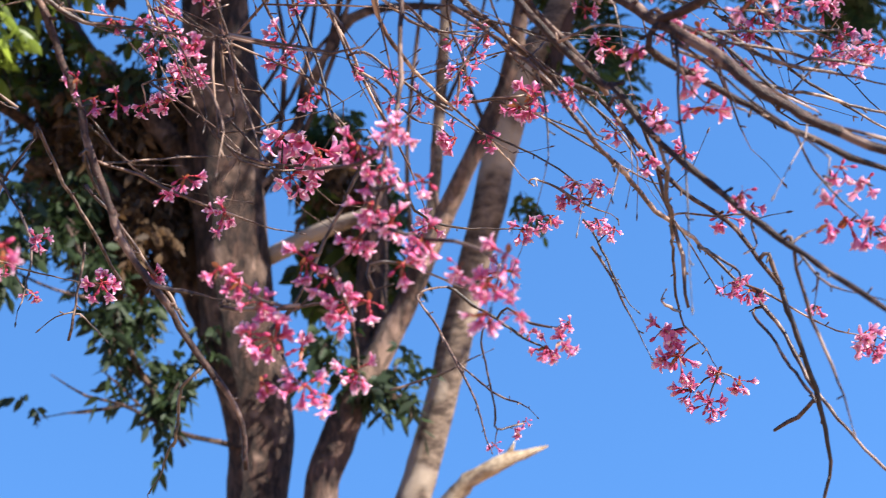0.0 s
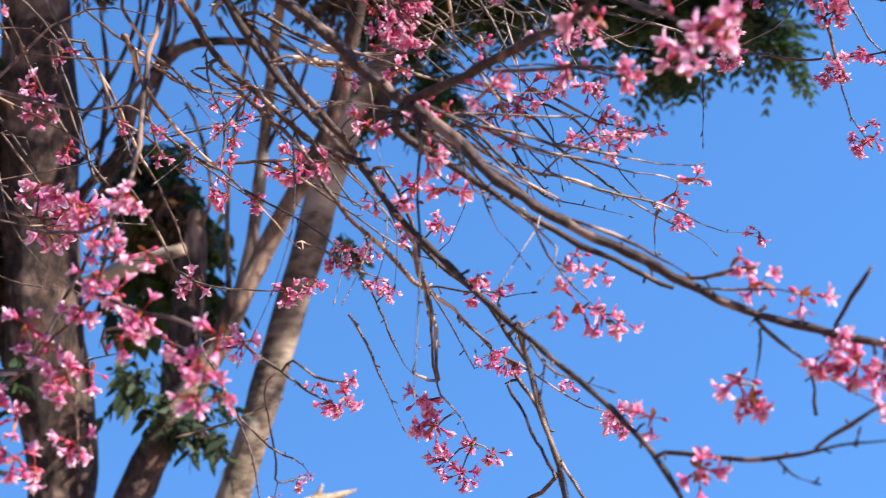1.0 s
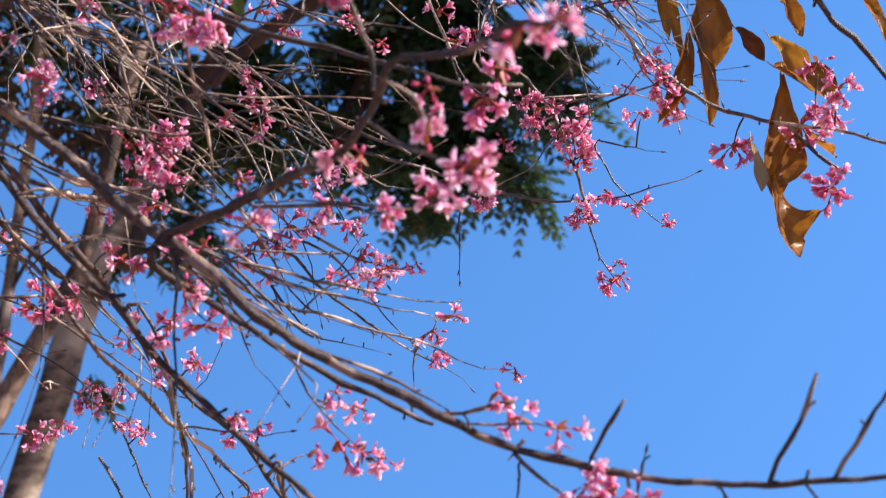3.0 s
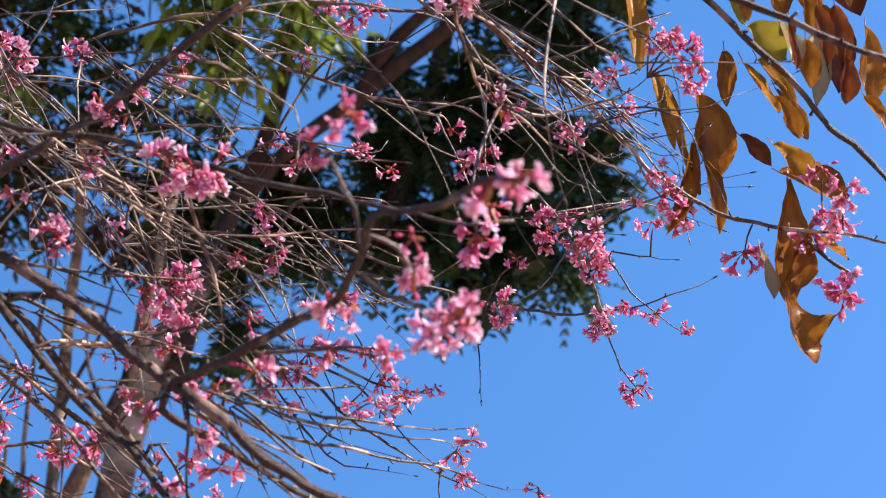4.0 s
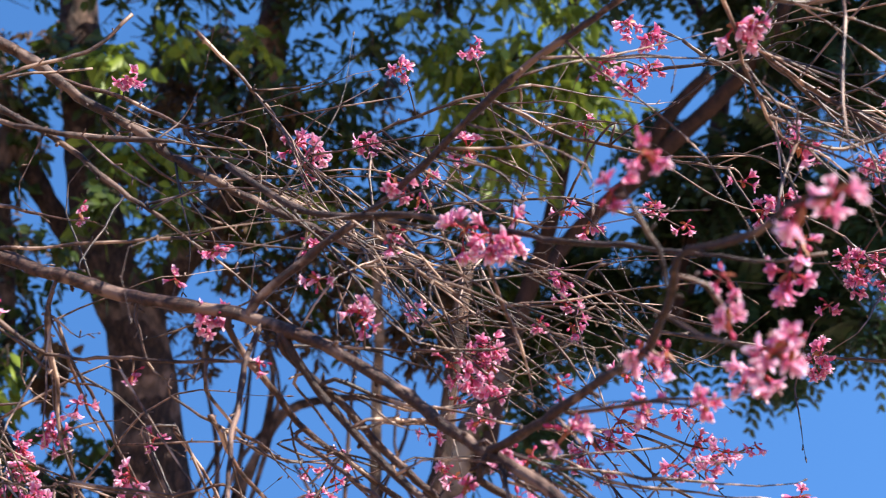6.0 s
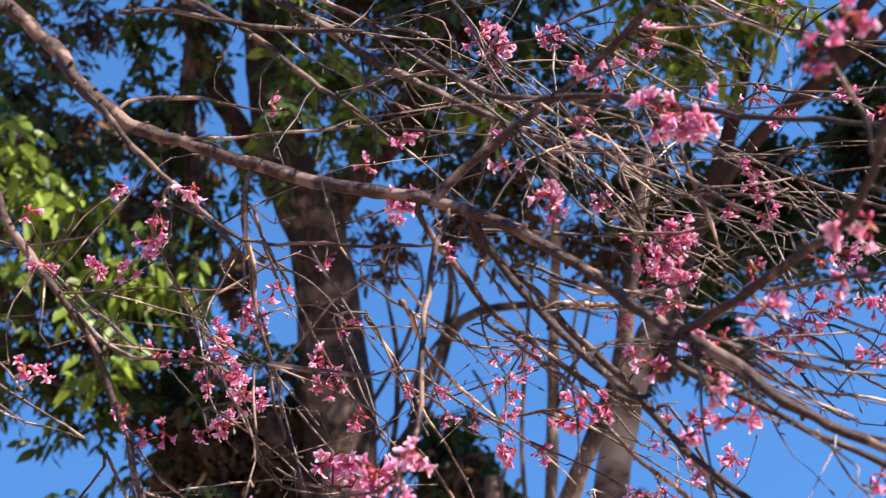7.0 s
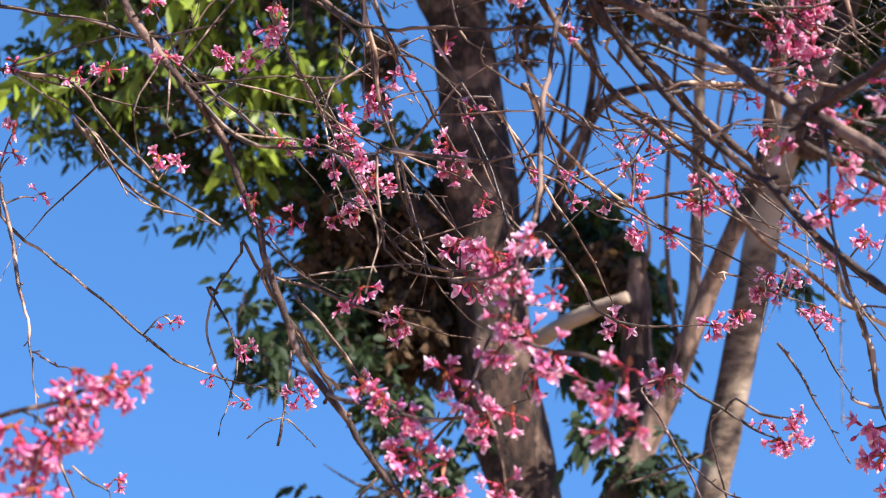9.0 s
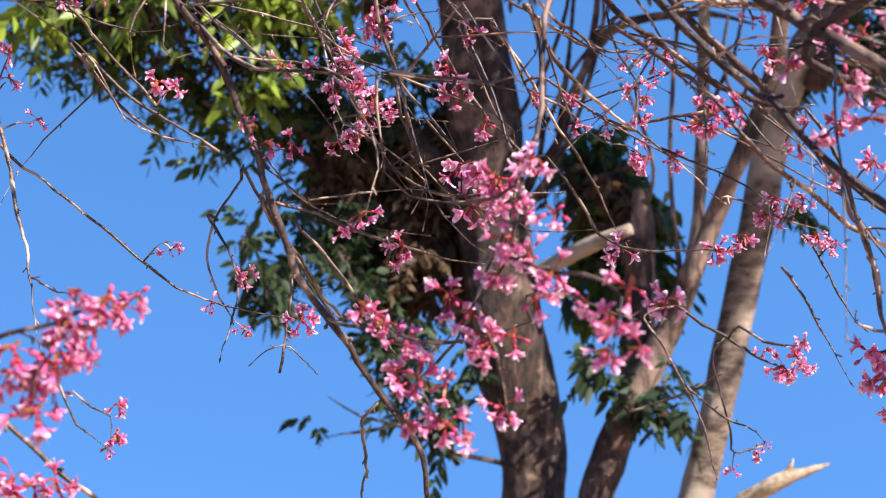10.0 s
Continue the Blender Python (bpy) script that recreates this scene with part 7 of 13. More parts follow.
limb("twig", [(0.313, 2.441, 2.481, 0.003), (0.344, 2.432, 2.503, 0.003), (0.398, 2.456, 2.401, 0.004), (0.423, 2.473, 2.31, 0.004), (0.446, 2.488, 2.209, 0.004), (0.459, 2.5, 2.11, 0.003)], cherry, BARK_TWIG, 7, 0.022, 0.12, True)
limb("twig", [(-0.901, 1.912, 1.898, 0.004), (-0.851, 1.946, 1.863, 0.004), (-0.813, 1.972, 1.823, 0.004), (-0.752, 2.008, 1.774, 0.003)], cherry, BARK_TWIG, 7, 0.022, 0.12, True)
limb("twig", [(0.148, 3.955, 2.375, 0.003), (0.111, 3.966, 2.309, 0.003), (0.151, 4.032, 2.124, 0.003), (0.163, 4.077, 2.064, 0.003), (0.243, 4.114, 2.084, 0.003)], cherry, BARK_TWIG, 7, 0.022, 0.12, True)
limb("twig", [(0.013, 3.932, 2.465, 0.003), (-0.073, 3.936, 2.445, 0.003), (-0.007, 3.855, 2.312, 0.004), (0.072, 3.772, 2.153, 0.004), (0.108, 3.682, 2.017, 0.004), (0.127, 3.581, 1.947, 0.002)], cherry, BARK_TWIG, 7, 0.022, 0.12, True)
limb("twig", [(0.041, 3.809, 2.223, 0.003), (0.134, 3.733, 2.132, 0.003), (0.206, 3.649, 2.082, 0.003), (0.245, 3.565, 2.037, 0.002)], cherry, BARK_TWIG, 7, 0.022, 0.12, True)
limb("twig", [(-0.174, 4.452, 2.234, 0.004), (-0.045, 4.449, 2.271, 0.004), (0.085, 4.44, 2.326, 0.004), (0.156, 4.432, 2.362, 0.002)], cherry, BARK_TWIG, 7, 0.022, 0.12, True)
limb("twig", [(0.157, 3.956, 2.37, 0.004), (0.185, 3.948, 2.405, 0.004), (0.259, 3.936, 2.361, 0.004), (0.331, 3.917, 2.34, 0.003)], cherry, BARK_TWIG, 7, 0.022, 0.12, True)
limb("twig", [(-0.957, 2.873, 2.472, 0.004), (-0.973, 2.865, 2.482, 0.004), (-0.91, 2.848, 2.374, 0.003), (-0.87, 2.815, 2.29, 0.003), (-0.873, 2.768, 2.195, 0.003), (-0.866, 2.717, 2.125, 0.002)], cherry, BARK_TWIG, 7, 0.022, 0.12, True)
limb("twig", [(-0.43, 2.457, 1.997, 0.003), (-0.465, 2.456, 1.96, 0.003), (-0.513, 2.617, 1.897, 0.003), (-0.563, 2.775, 1.846, 0.003), (-0.624, 2.929, 1.783, 0.002)], cherry, BARK_TWIG, 7, 0.022, 0.12, True)
limb("twig", [(1.088, 2.136, 3.187, 0.002), (1.106, 2.1, 3.149, 0.002), (1.128, 2.068, 3.107, 0.001), (1.167, 2.07, 3.059, 0.001)], cherry, BARK_TWIG, 5, 0.05, 0.05, True)
limb("twig", [(0.971, 2.594, 3.35, 0.003), (1, 2.532, 3.177, 0.002), (1.056, 2.471, 3.022, 0.002), (1.287, 2.428, 3.038, 0.001)], cherry, BARK_TWIG, 5, 0.05, 0.05, True)
limb("twig", [(1.067, 2.134, 3.203, 0.003), (1.121, 2.126, 3.153, 0.002), (1.17, 2.127, 3.105, 0.002), (1.18, 2.192, 3.088, 0.001)], cherry, BARK_TWIG, 5, 0.05, 0.05, True)
limb("twig", [(0.939, 2.062, 3.263, 0.002), (0.989, 1.989, 3.176, 0.002), (1.051, 1.919, 3.1, 0.002), (1.178, 1.888, 3.113, 0.001)], cherry, BARK_TWIG, 5, 0.05, 0.05, True)
limb("twig", [(1.091, 2.136, 3.186, 0.002), (1.102, 2.212, 3.179, 0.002), (1.122, 2.288, 3.172, 0.001), (1.196, 2.351, 3.161, 0.001)], cherry, BARK_TWIG, 5, 0.05, 0.05, True)
limb("twig", [(1.171, 2.15, 3.115, 0.002), (1.277, 2.112, 3.1, 0.002), (1.399, 2.08, 3.097, 0.001), (1.61, 2.084, 3.19, 0.001)], cherry, BARK_TWIG, 5, 0.05, 0.05, True)
limb("twig", [(1.088, 2.136, 3.187, 0.002), (1.196, 2.191, 3.176, 0.002), (1.305, 2.233, 3.169, 0.001), (1.403, 2.176, 3.205, 0.001)], cherry, BARK_TWIG, 5, 0.05, 0.05, True)
limb("twig", [(0.852, 1.869, 2.991, 0.003), (0.931, 1.868, 2.952, 0.002), (1.009, 1.875, 2.904, 0.002), (1.07, 1.936, 2.834, 0.001)], cherry, BARK_TWIG, 5, 0.05, 0.05, True)
limb("twig", [(1.098, 2.138, 3.179, 0.003), (1.14, 2.167, 3.01, 0.002), (1.176, 2.209, 2.857, 0.002), (1.171, 2.337, 2.874, 0.001)], cherry, BARK_TWIG, 5, 0.05, 0.05, True)
limb("twig", [(1.102, 2.382, 3.233, 0.003), (1.179, 2.34, 3.101, 0.002), (1.243, 2.304, 2.982, 0.002), (1.211, 2.306, 2.991, 0.001)], cherry, BARK_TWIG, 5, 0.05, 0.05, True)
limb("twig", [(1.241, 2.159, 3.05, 0.003), (1.274, 2.169, 2.994, 0.002), (1.31, 2.178, 2.941, 0.002), (1.361, 2.179, 2.908, 0.001)], cherry, BARK_TWIG, 5, 0.05, 0.05, True)
limb("twig", [(1.067, 2.134, 3.204, 0.003), (1.22, 2.103, 3.263, 0.002), (1.355, 2.085, 3.32, 0.002), (1.344, 2.152, 3.354, 0.001)], cherry, BARK_TWIG, 5, 0.05, 0.05, True)
limb("twig", [(0.913, 1.917, 2.967, 0.003), (0.967, 1.859, 2.883, 0.002), (1.021, 1.793, 2.794, 0.002), (1.063, 1.675, 2.686, 0.001)], cherry, BARK_TWIG, 5, 0.05, 0.05, True)
limb("twig", [(1.177, 2.167, 3.082, 0.002), (1.268, 2.244, 3.105, 0.002), (1.373, 2.326, 3.115, 0.001), (1.554, 2.43, 3.077, 0.001)], cherry, BARK_TWIG, 5, 0.05, 0.05, True)
limb("twig", [(0.803, 1.786, 3.041, 0.003), (0.85, 1.823, 2.981, 0.002), (0.906, 1.848, 2.921, 0.002), (1.017, 1.787, 2.884, 0.001)], cherry, BARK_TWIG, 5, 0.05, 0.05, True)
limb("twig", [(0.999, 2.336, 3.351, 0.002), (1.019, 2.353, 3.309, 0.002), (1.042, 2.374, 3.267, 0.002), (1.075, 2.427, 3.228, 0.001)], cherry, BARK_TWIG, 5, 0.05, 0.05, True)
limb("twig", [(1.171, 2.168, 3.085, 0.002), (1.233, 2.086, 3.067, 0.002), (1.301, 2.023, 3.028, 0.002), (1.405, 2.09, 2.864, 0.001)], cherry, BARK_TWIG, 5, 0.05, 0.05, True)
limb("twig", [(1.088, 2.136, 3.187, 0.002), (1.218, 2.156, 3.115, 0.002), (1.344, 2.188, 3.051, 0.001), (1.418, 2.299, 3.054, 0.001)], cherry, BARK_TWIG, 5, 0.05, 0.05, True)
limb("twig", [(0.939, 2.062, 3.263, 0.002), (1.158, 2.077, 3.106, 0.002), (1.349, 2.092, 2.969, 0.001), (1.322, 2.107, 2.987, 0.001)], cherry, BARK_TWIG, 5, 0.05, 0.05, True)
limb("twig", [(1.173, 2.442, 3.026, 0.002), (1.328, 2.539, 3.099, 0.002), (1.466, 2.639, 3.173, 0.001), (1.469, 2.739, 3.246, 0.001)], cherry, BARK_TWIG, 5, 0.05, 0.05, True)
limb("twig", [(1.167, 2.44, 3.034, 0.002), (1.188, 2.402, 2.988, 0.002), (1.216, 2.367, 2.945, 0.001), (1.283, 2.35, 2.932, 0.001)], cherry, BARK_TWIG, 5, 0.05, 0.05, True)
limb("twig", [(1.024, 2.353, 3.316, 0.003), (1.004, 2.336, 3.151, 0.002), (0.995, 2.314, 3.011, 0.002), (1.069, 2.263, 3.078, 0.001)], cherry, BARK_TWIG, 5, 0.05, 0.05, True)
limb("twig", [(0.816, 2.604, 3.393, 0.003), (0.93, 2.582, 3.375, 0.002), (1.044, 2.574, 3.357, 0.002), (1.135, 2.654, 3.333, 0.001)], cherry, BARK_TWIG, 5, 0.05, 0.05, True)
limb("twig", [(0.899, 2.599, 3.37, 0.003), (0.94, 2.526, 3.342, 0.002), (1.001, 2.456, 3.287, 0.002), (1.186, 2.412, 3.093, 0.001)], cherry, BARK_TWIG, 5, 0.05, 0.05, True)
limb("twig", [(1.058, 2.369, 3.276, 0.003), (1.115, 2.382, 3.261, 0.002), (1.174, 2.397, 3.255, 0.002), (1.236, 2.426, 3.306, 0.001)], cherry, BARK_TWIG, 5, 0.05, 0.05, True)
limb("twig", [(1.018, 2.349, 3.325, 0.002), (1.013, 2.26, 3.277, 0.001), (1.016, 2.176, 3.233, 0.001), (1.069, 2.133, 3.214, 0.001)], cherry, BARK_TWIG, 5, 0.05, 0.05, True)
limb("twig", [(0.79, 2.604, 3.401, 0.002), (0.916, 2.665, 3.35, 0.002), (1.051, 2.719, 3.302, 0.002), (1.229, 2.722, 3.284, 0.001)], cherry, BARK_TWIG, 5, 0.05, 0.05, True)
limb("twig", [(0.906, 1.917, 2.965, 0.002), (0.883, 1.824, 2.941, 0.002), (0.854, 1.729, 2.917, 0.001), (0.779, 1.632, 2.889, 0.001)], cherry, BARK_TWIG, 5, 0.05, 0.05, True)
limb("twig", [(0.924, 1.926, 2.962, 0.002), (0.975, 1.943, 2.901, 0.002), (1.028, 1.962, 2.846, 0.002), (1.098, 1.998, 2.846, 0.001)], cherry, BARK_TWIG, 5, 0.05, 0.05, True)
limb("twig", [(0.942, 2.596, 3.358, 0.002), (1.146, 2.535, 3.397, 0.002), (1.337, 2.489, 3.431, 0.001), (1.418, 2.554, 3.448, 0.001)], cherry, BARK_TWIG, 5, 0.05, 0.05, True)
limb("twig", [(1.044, 2.364, 3.29, 0.002), (1.117, 2.296, 3.306, 0.002), (1.193, 2.24, 3.307, 0.002), (1.28, 2.28, 3.226, 0.001)], cherry, BARK_TWIG, 5, 0.05, 0.05, True)
limb("twig", [(-0.16, 2.545, 3.396, 0.003), (-0.079, 2.577, 3.362, 0.003), (-0.005, 2.601, 3.326, 0.002), (0.017, 2.581, 3.3, 0.001)], cherry, BARK_TWIG, 5, 0.05, 0.05, True)
limb("twig", [(-0.058, 2.004, 3.018, 0.002), (0.084, 2.078, 2.914, 0.002), (0.216, 2.144, 2.827, 0.001), (0.27, 2.142, 2.894, 0.001)], cherry, BARK_TWIG, 5, 0.05, 0.05, True)
limb("twig", [(-0.076, 2.362, 3.449, 0.002), (-0.024, 2.332, 3.345, 0.002), (0.024, 2.314, 3.242, 0.001), (0.035, 2.379, 3.155, 0.001)], cherry, BARK_TWIG, 5, 0.05, 0.05, True)
limb("twig", [(-0.108, 2.558, 3.367, 0.003), (0.059, 2.614, 3.275, 0.002), (0.208, 2.663, 3.18, 0.002), (0.218, 2.654, 3.061, 0.001)], cherry, BARK_TWIG, 5, 0.05, 0.05, True)
limb("twig", [(-0.029, 1.998, 2.99, 0.002), (0.076, 2.03, 2.941, 0.002), (0.173, 2.062, 2.885, 0.002), (0.194, 2.093, 2.813, 0.001)], cherry, BARK_TWIG, 5, 0.05, 0.05, True)
limb("twig", [(0.186, 2.676, 3.554, 0.003), (0.278, 2.664, 3.421, 0.002), (0.35, 2.663, 3.294, 0.002), (0.279, 2.736, 3.216, 0.001)], cherry, BARK_TWIG, 5, 0.05, 0.05, True)
limb("twig", [(-0.14, 2.52, 3.443, 0.002), (0.035, 2.668, 3.411, 0.002), (0.183, 2.805, 3.371, 0.001), (0.137, 2.857, 3.316, 0.001)], cherry, BARK_TWIG, 5, 0.05, 0.05, True)
limb("twig", [(-0.256, 2.523, 3.471, 0.002), (-0.203, 2.668, 3.437, 0.002), (-0.142, 2.808, 3.415, 0.002), (-0.04, 2.896, 3.462, 0.001)], cherry, BARK_TWIG, 5, 0.05, 0.05, True)
limb("twig", [(-0.069, 2.574, 3.292, 0.002), (0.038, 2.566, 3.287, 0.002), (0.14, 2.554, 3.27, 0.001), (0.198, 2.521, 3.166, 0.001)], cherry, BARK_TWIG, 5, 0.05, 0.05, True)
limb("twig", [(-0.083, 2.573, 3.301, 0.003), (-0.039, 2.61, 3.354, 0.002), (0.011, 2.642, 3.402, 0.002), (0.096, 2.634, 3.411, 0.001)], cherry, BARK_TWIG, 5, 0.05, 0.05, True)
limb("twig", [(-0.254, 2.522, 3.473, 0.002), (-0.149, 2.503, 3.399, 0.002), (-0.046, 2.487, 3.321, 0.002), (0.024, 2.486, 3.24, 0.001)], cherry, BARK_TWIG, 5, 0.05, 0.05, True)
limb("twig", [(-0.004, 2.439, 3.353, 0.002), (0.031, 2.382, 3.226, 0.002), (0.079, 2.341, 3.116, 0.001), (0.22, 2.417, 3.122, 0.001)], cherry, BARK_TWIG, 5, 0.05, 0.05, True)
limb("twig", [(-0.029, 2.413, 3.387, 0.002), (0.04, 2.418, 3.243, 0.002), (0.106, 2.421, 3.119, 0.002), (0.152, 2.406, 3.148, 0.001)], cherry, BARK_TWIG, 5, 0.05, 0.05, True)
limb("twig", [(-0.042, 2.396, 3.408, 0.002), (0.105, 2.374, 3.416, 0.002), (0.238, 2.364, 3.43, 0.001), (0.262, 2.434, 3.503, 0.001)], cherry, BARK_TWIG, 5, 0.05, 0.05, True)
limb("twig", [(-0.042, 2.396, 3.408, 0.003), (0.027, 2.387, 3.297, 0.002), (0.093, 2.382, 3.19, 0.002), (0.125, 2.397, 3.115, 0.001)], cherry, BARK_TWIG, 5, 0.05, 0.05, True)
limb("twig", [(-0.039, 2.566, 3.337, 0.003), (0.156, 2.712, 3.265, 0.003), (0.334, 2.832, 3.201, 0.002), (0.363, 2.764, 3.238, 0.001)], cherry, BARK_TWIG, 5, 0.05, 0.05, True)
limb("twig", [(0.155, 2.693, 3.529, 0.003), (0.156, 2.652, 3.31, 0.003), (0.174, 2.62, 3.127, 0.002), (0.296, 2.655, 3.242, 0.001)], cherry, BARK_TWIG, 5, 0.05, 0.05, True)
limb("twig", [(0.162, 2.681, 3.547, 0.002), (0.217, 2.672, 3.49, 0.002), (0.274, 2.663, 3.431, 0.001), (0.336, 2.658, 3.383, 0.001)], cherry, BARK_TWIG, 5, 0.05, 0.05, True)
limb("twig", [(-0.28, 2.547, 3.417, 0.003), (-0.253, 2.53, 3.28, 0.002), (-0.233, 2.524, 3.152, 0.002), (-0.258, 2.588, 3.098, 0.001)], cherry, BARK_TWIG, 5, 0.05, 0.05, True)
limb("twig", [(-0.183, 2.562, 3.358, 0.002), (-0.005, 2.552, 3.361, 0.002), (0.161, 2.543, 3.363, 0.002), (0.223, 2.545, 3.336, 0.001)], cherry, BARK_TWIG, 5, 0.05, 0.05, True)
limb("twig", [(0.008, 2.449, 3.34, 0.003), (0.17, 2.385, 3.32, 0.002), (0.311, 2.329, 3.298, 0.002), (0.294, 2.332, 3.253, 0.001)], cherry, BARK_TWIG, 5, 0.05, 0.05, True)
limb("twig", [(-0.293, 2.544, 3.427, 0.002), (-0.159, 2.409, 3.323, 0.002), (-0.049, 2.298, 3.206, 0.001), (-0.111, 2.362, 3.034, 0.001)], cherry, BARK_TWIG, 5, 0.05, 0.05, True)
limb("twig", [(-0.183, 2.562, 3.358, 0.003), (-0.177, 2.631, 3.355, 0.002), (-0.156, 2.694, 3.357, 0.002), (-0.041, 2.713, 3.391, 0.001)], cherry, BARK_TWIG, 5, 0.05, 0.05, True)
limb("twig", [(0.15, 2.683, 3.544, 0.002), (0.23, 2.744, 3.517, 0.002), (0.306, 2.799, 3.501, 0.002), (0.348, 2.807, 3.574, 0.001)], cherry, BARK_TWIG, 5, 0.05, 0.05, True)
limb("twig", [(-0.234, 2.122, 3.177, 0.002), (-0.204, 2.142, 3.229, 0.002), (-0.169, 2.137, 3.28, 0.001), (-0.107, 1.972, 3.309, 0.001)], cherry, BARK_TWIG, 5, 0.05, 0.05, True)
limb("twig", [(-0.255, 2.523, 3.472, 0.002), (-0.147, 2.488, 3.485, 0.002), (-0.036, 2.47, 3.493, 0.001), (0.085, 2.572, 3.481, 0.001)], cherry, BARK_TWIG, 5, 0.05, 0.05, True)
limb("twig", [(0.053, 2.063, 3.001, 0.002), (0.12, 2.129, 2.965, 0.002), (0.182, 2.189, 2.937, 0.001), (0.203, 2.2, 2.989, 0.001)], cherry, BARK_TWIG, 5, 0.05, 0.05, True)
limb("twig", [(0.15, 2.683, 3.544, 0.003), (0.271, 2.661, 3.465, 0.002), (0.378, 2.64, 3.395, 0.002), (0.373, 2.626, 3.373, 0.001)], cherry, BARK_TWIG, 5, 0.05, 0.05, True)
limb("twig", [(0.329, 2.684, 3.499, 0.002), (0.507, 2.654, 3.376, 0.001), (0.664, 2.632, 3.259, 0.001), (0.654, 2.666, 3.22, 0.001)], cherry, BARK_TWIG, 5, 0.05, 0.05, True)
limb("twig", [(0.157, 2.698, 3.521, 0.003), (0.286, 2.615, 3.366, 0.002), (0.41, 2.548, 3.235, 0.002), (0.489, 2.597, 3.266, 0.001)], cherry, BARK_TWIG, 5, 0.05, 0.05, True)
limb("twig", [(0.148, 1.943, 2.882, 0.002), (0.246, 1.863, 2.867, 0.002), (0.347, 1.79, 2.851, 0.001), (0.447, 1.768, 2.815, 0.001)], cherry, BARK_TWIG, 5, 0.05, 0.05, True)
limb("twig", [(0.294, 1.919, 2.993, 0.003), (0.389, 1.93, 2.991, 0.003), (0.48, 1.93, 3, 0.002), (0.533, 1.86, 3.075, 0.001)], cherry, BARK_TWIG, 5, 0.05, 0.05, True)
limb("twig", [(0.02, 2.458, 3.328, 0.003), (0.081, 2.51, 3.294, 0.002), (0.146, 2.551, 3.249, 0.002), (0.235, 2.512, 3.144, 0.001)], cherry, BARK_TWIG, 5, 0.05, 0.05, True)
limb("twig", [(0.308, 2.687, 3.505, 0.002), (0.377, 2.671, 3.516, 0.002), (0.455, 2.663, 3.515, 0.002), (0.582, 2.715, 3.448, 0.001)], cherry, BARK_TWIG, 5, 0.05, 0.05, True)
limb("twig", [(0.294, 1.919, 2.993, 0.002), (0.347, 1.901, 2.952, 0.002), (0.398, 1.887, 2.912, 0.002), (0.427, 1.915, 2.889, 0.001)], cherry, BARK_TWIG, 5, 0.05, 0.05, True)
limb("twig", [(0.18, 1.93, 2.871, 0.003), (0.304, 1.989, 2.852, 0.002), (0.426, 2.053, 2.83, 0.002), (0.522, 2.136, 2.79, 0.001)], cherry, BARK_TWIG, 5, 0.05, 0.05, True)
limb("twig", [(0.356, 2.68, 3.492, 0.003), (0.387, 2.793, 3.4, 0.002), (0.423, 2.884, 3.301, 0.002), (0.485, 2.816, 3.189, 0.001)], cherry, BARK_TWIG, 5, 0.05, 0.05, True)
limb("twig", [(0.183, 1.997, 2.936, 0.002), (0.265, 2.07, 2.858, 0.002), (0.344, 2.133, 2.777, 0.001), (0.39, 2.119, 2.684, 0.001)], cherry, BARK_TWIG, 5, 0.05, 0.05, True)
limb("twig", [(0.283, 1.928, 2.986, 0.003), (0.338, 1.916, 2.959, 0.002), (0.389, 1.904, 2.929, 0.002), (0.415, 1.898, 2.902, 0.001)], cherry, BARK_TWIG, 5, 0.05, 0.05, True)
limb("twig", [(0.398, 2.679, 3.478, 0.003), (0.288, 2.657, 3.335, 0.002), (0.19, 2.628, 3.189, 0.002), (0.191, 2.549, 3.03, 0.001)], cherry, BARK_TWIG, 5, 0.05, 0.05, True)
limb("twig", [(0.261, 1.946, 2.973, 0.002), (0.349, 1.998, 2.934, 0.002), (0.462, 2.027, 2.888, 0.002), (0.721, 1.905, 2.836, 0.001)], cherry, BARK_TWIG, 5, 0.05, 0.05, True)
limb("twig", [(0.447, 2.678, 3.462, 0.003), (0.502, 2.695, 3.437, 0.003), (0.556, 2.71, 3.414, 0.002), (0.594, 2.711, 3.403, 0.001)], cherry, BARK_TWIG, 5, 0.05, 0.05, True)
limb("twig", [(0.197, 1.959, 2.854, 0.002), (0.26, 1.974, 2.874, 0.002), (0.328, 1.979, 2.888, 0.002), (0.419, 1.92, 2.876, 0.001)], cherry, BARK_TWIG, 5, 0.05, 0.05, True)
limb("twig", [(0.182, 1.932, 2.868, 0.002), (0.325, 1.973, 2.916, 0.001), (0.46, 2.016, 2.953, 0.001), (0.515, 2.076, 2.929, 0.001)], cherry, BARK_TWIG, 5, 0.05, 0.05, True)
limb("twig", [(0.338, 1.884, 3.019, 0.003), (0.43, 1.799, 2.921, 0.002), (0.512, 1.726, 2.826, 0.002), (0.515, 1.739, 2.755, 0.001)], cherry, BARK_TWIG, 5, 0.05, 0.05, True)
limb("twig", [(0.18, 1.93, 2.871, 0.002), (0.257, 1.922, 2.843, 0.002), (0.337, 1.928, 2.815, 0.001), (0.42, 2.026, 2.81, 0.001)], cherry, BARK_TWIG, 5, 0.05, 0.05, True)
limb("twig", [(0.129, 2.572, 3.172, 0.002), (0.093, 2.577, 3.074, 0.002), (0.077, 2.578, 2.973, 0.001), (0.193, 2.549, 2.849, 0.001)], cherry, BARK_TWIG, 5, 0.05, 0.05, True)
limb("twig", [(0.263, 2.052, 2.823, 0.002), (0.326, 2.026, 2.776, 0.002), (0.407, 2.017, 2.736, 0.001), (0.598, 2.128, 2.736, 0.001)], cherry, BARK_TWIG, 5, 0.05, 0.05, True)
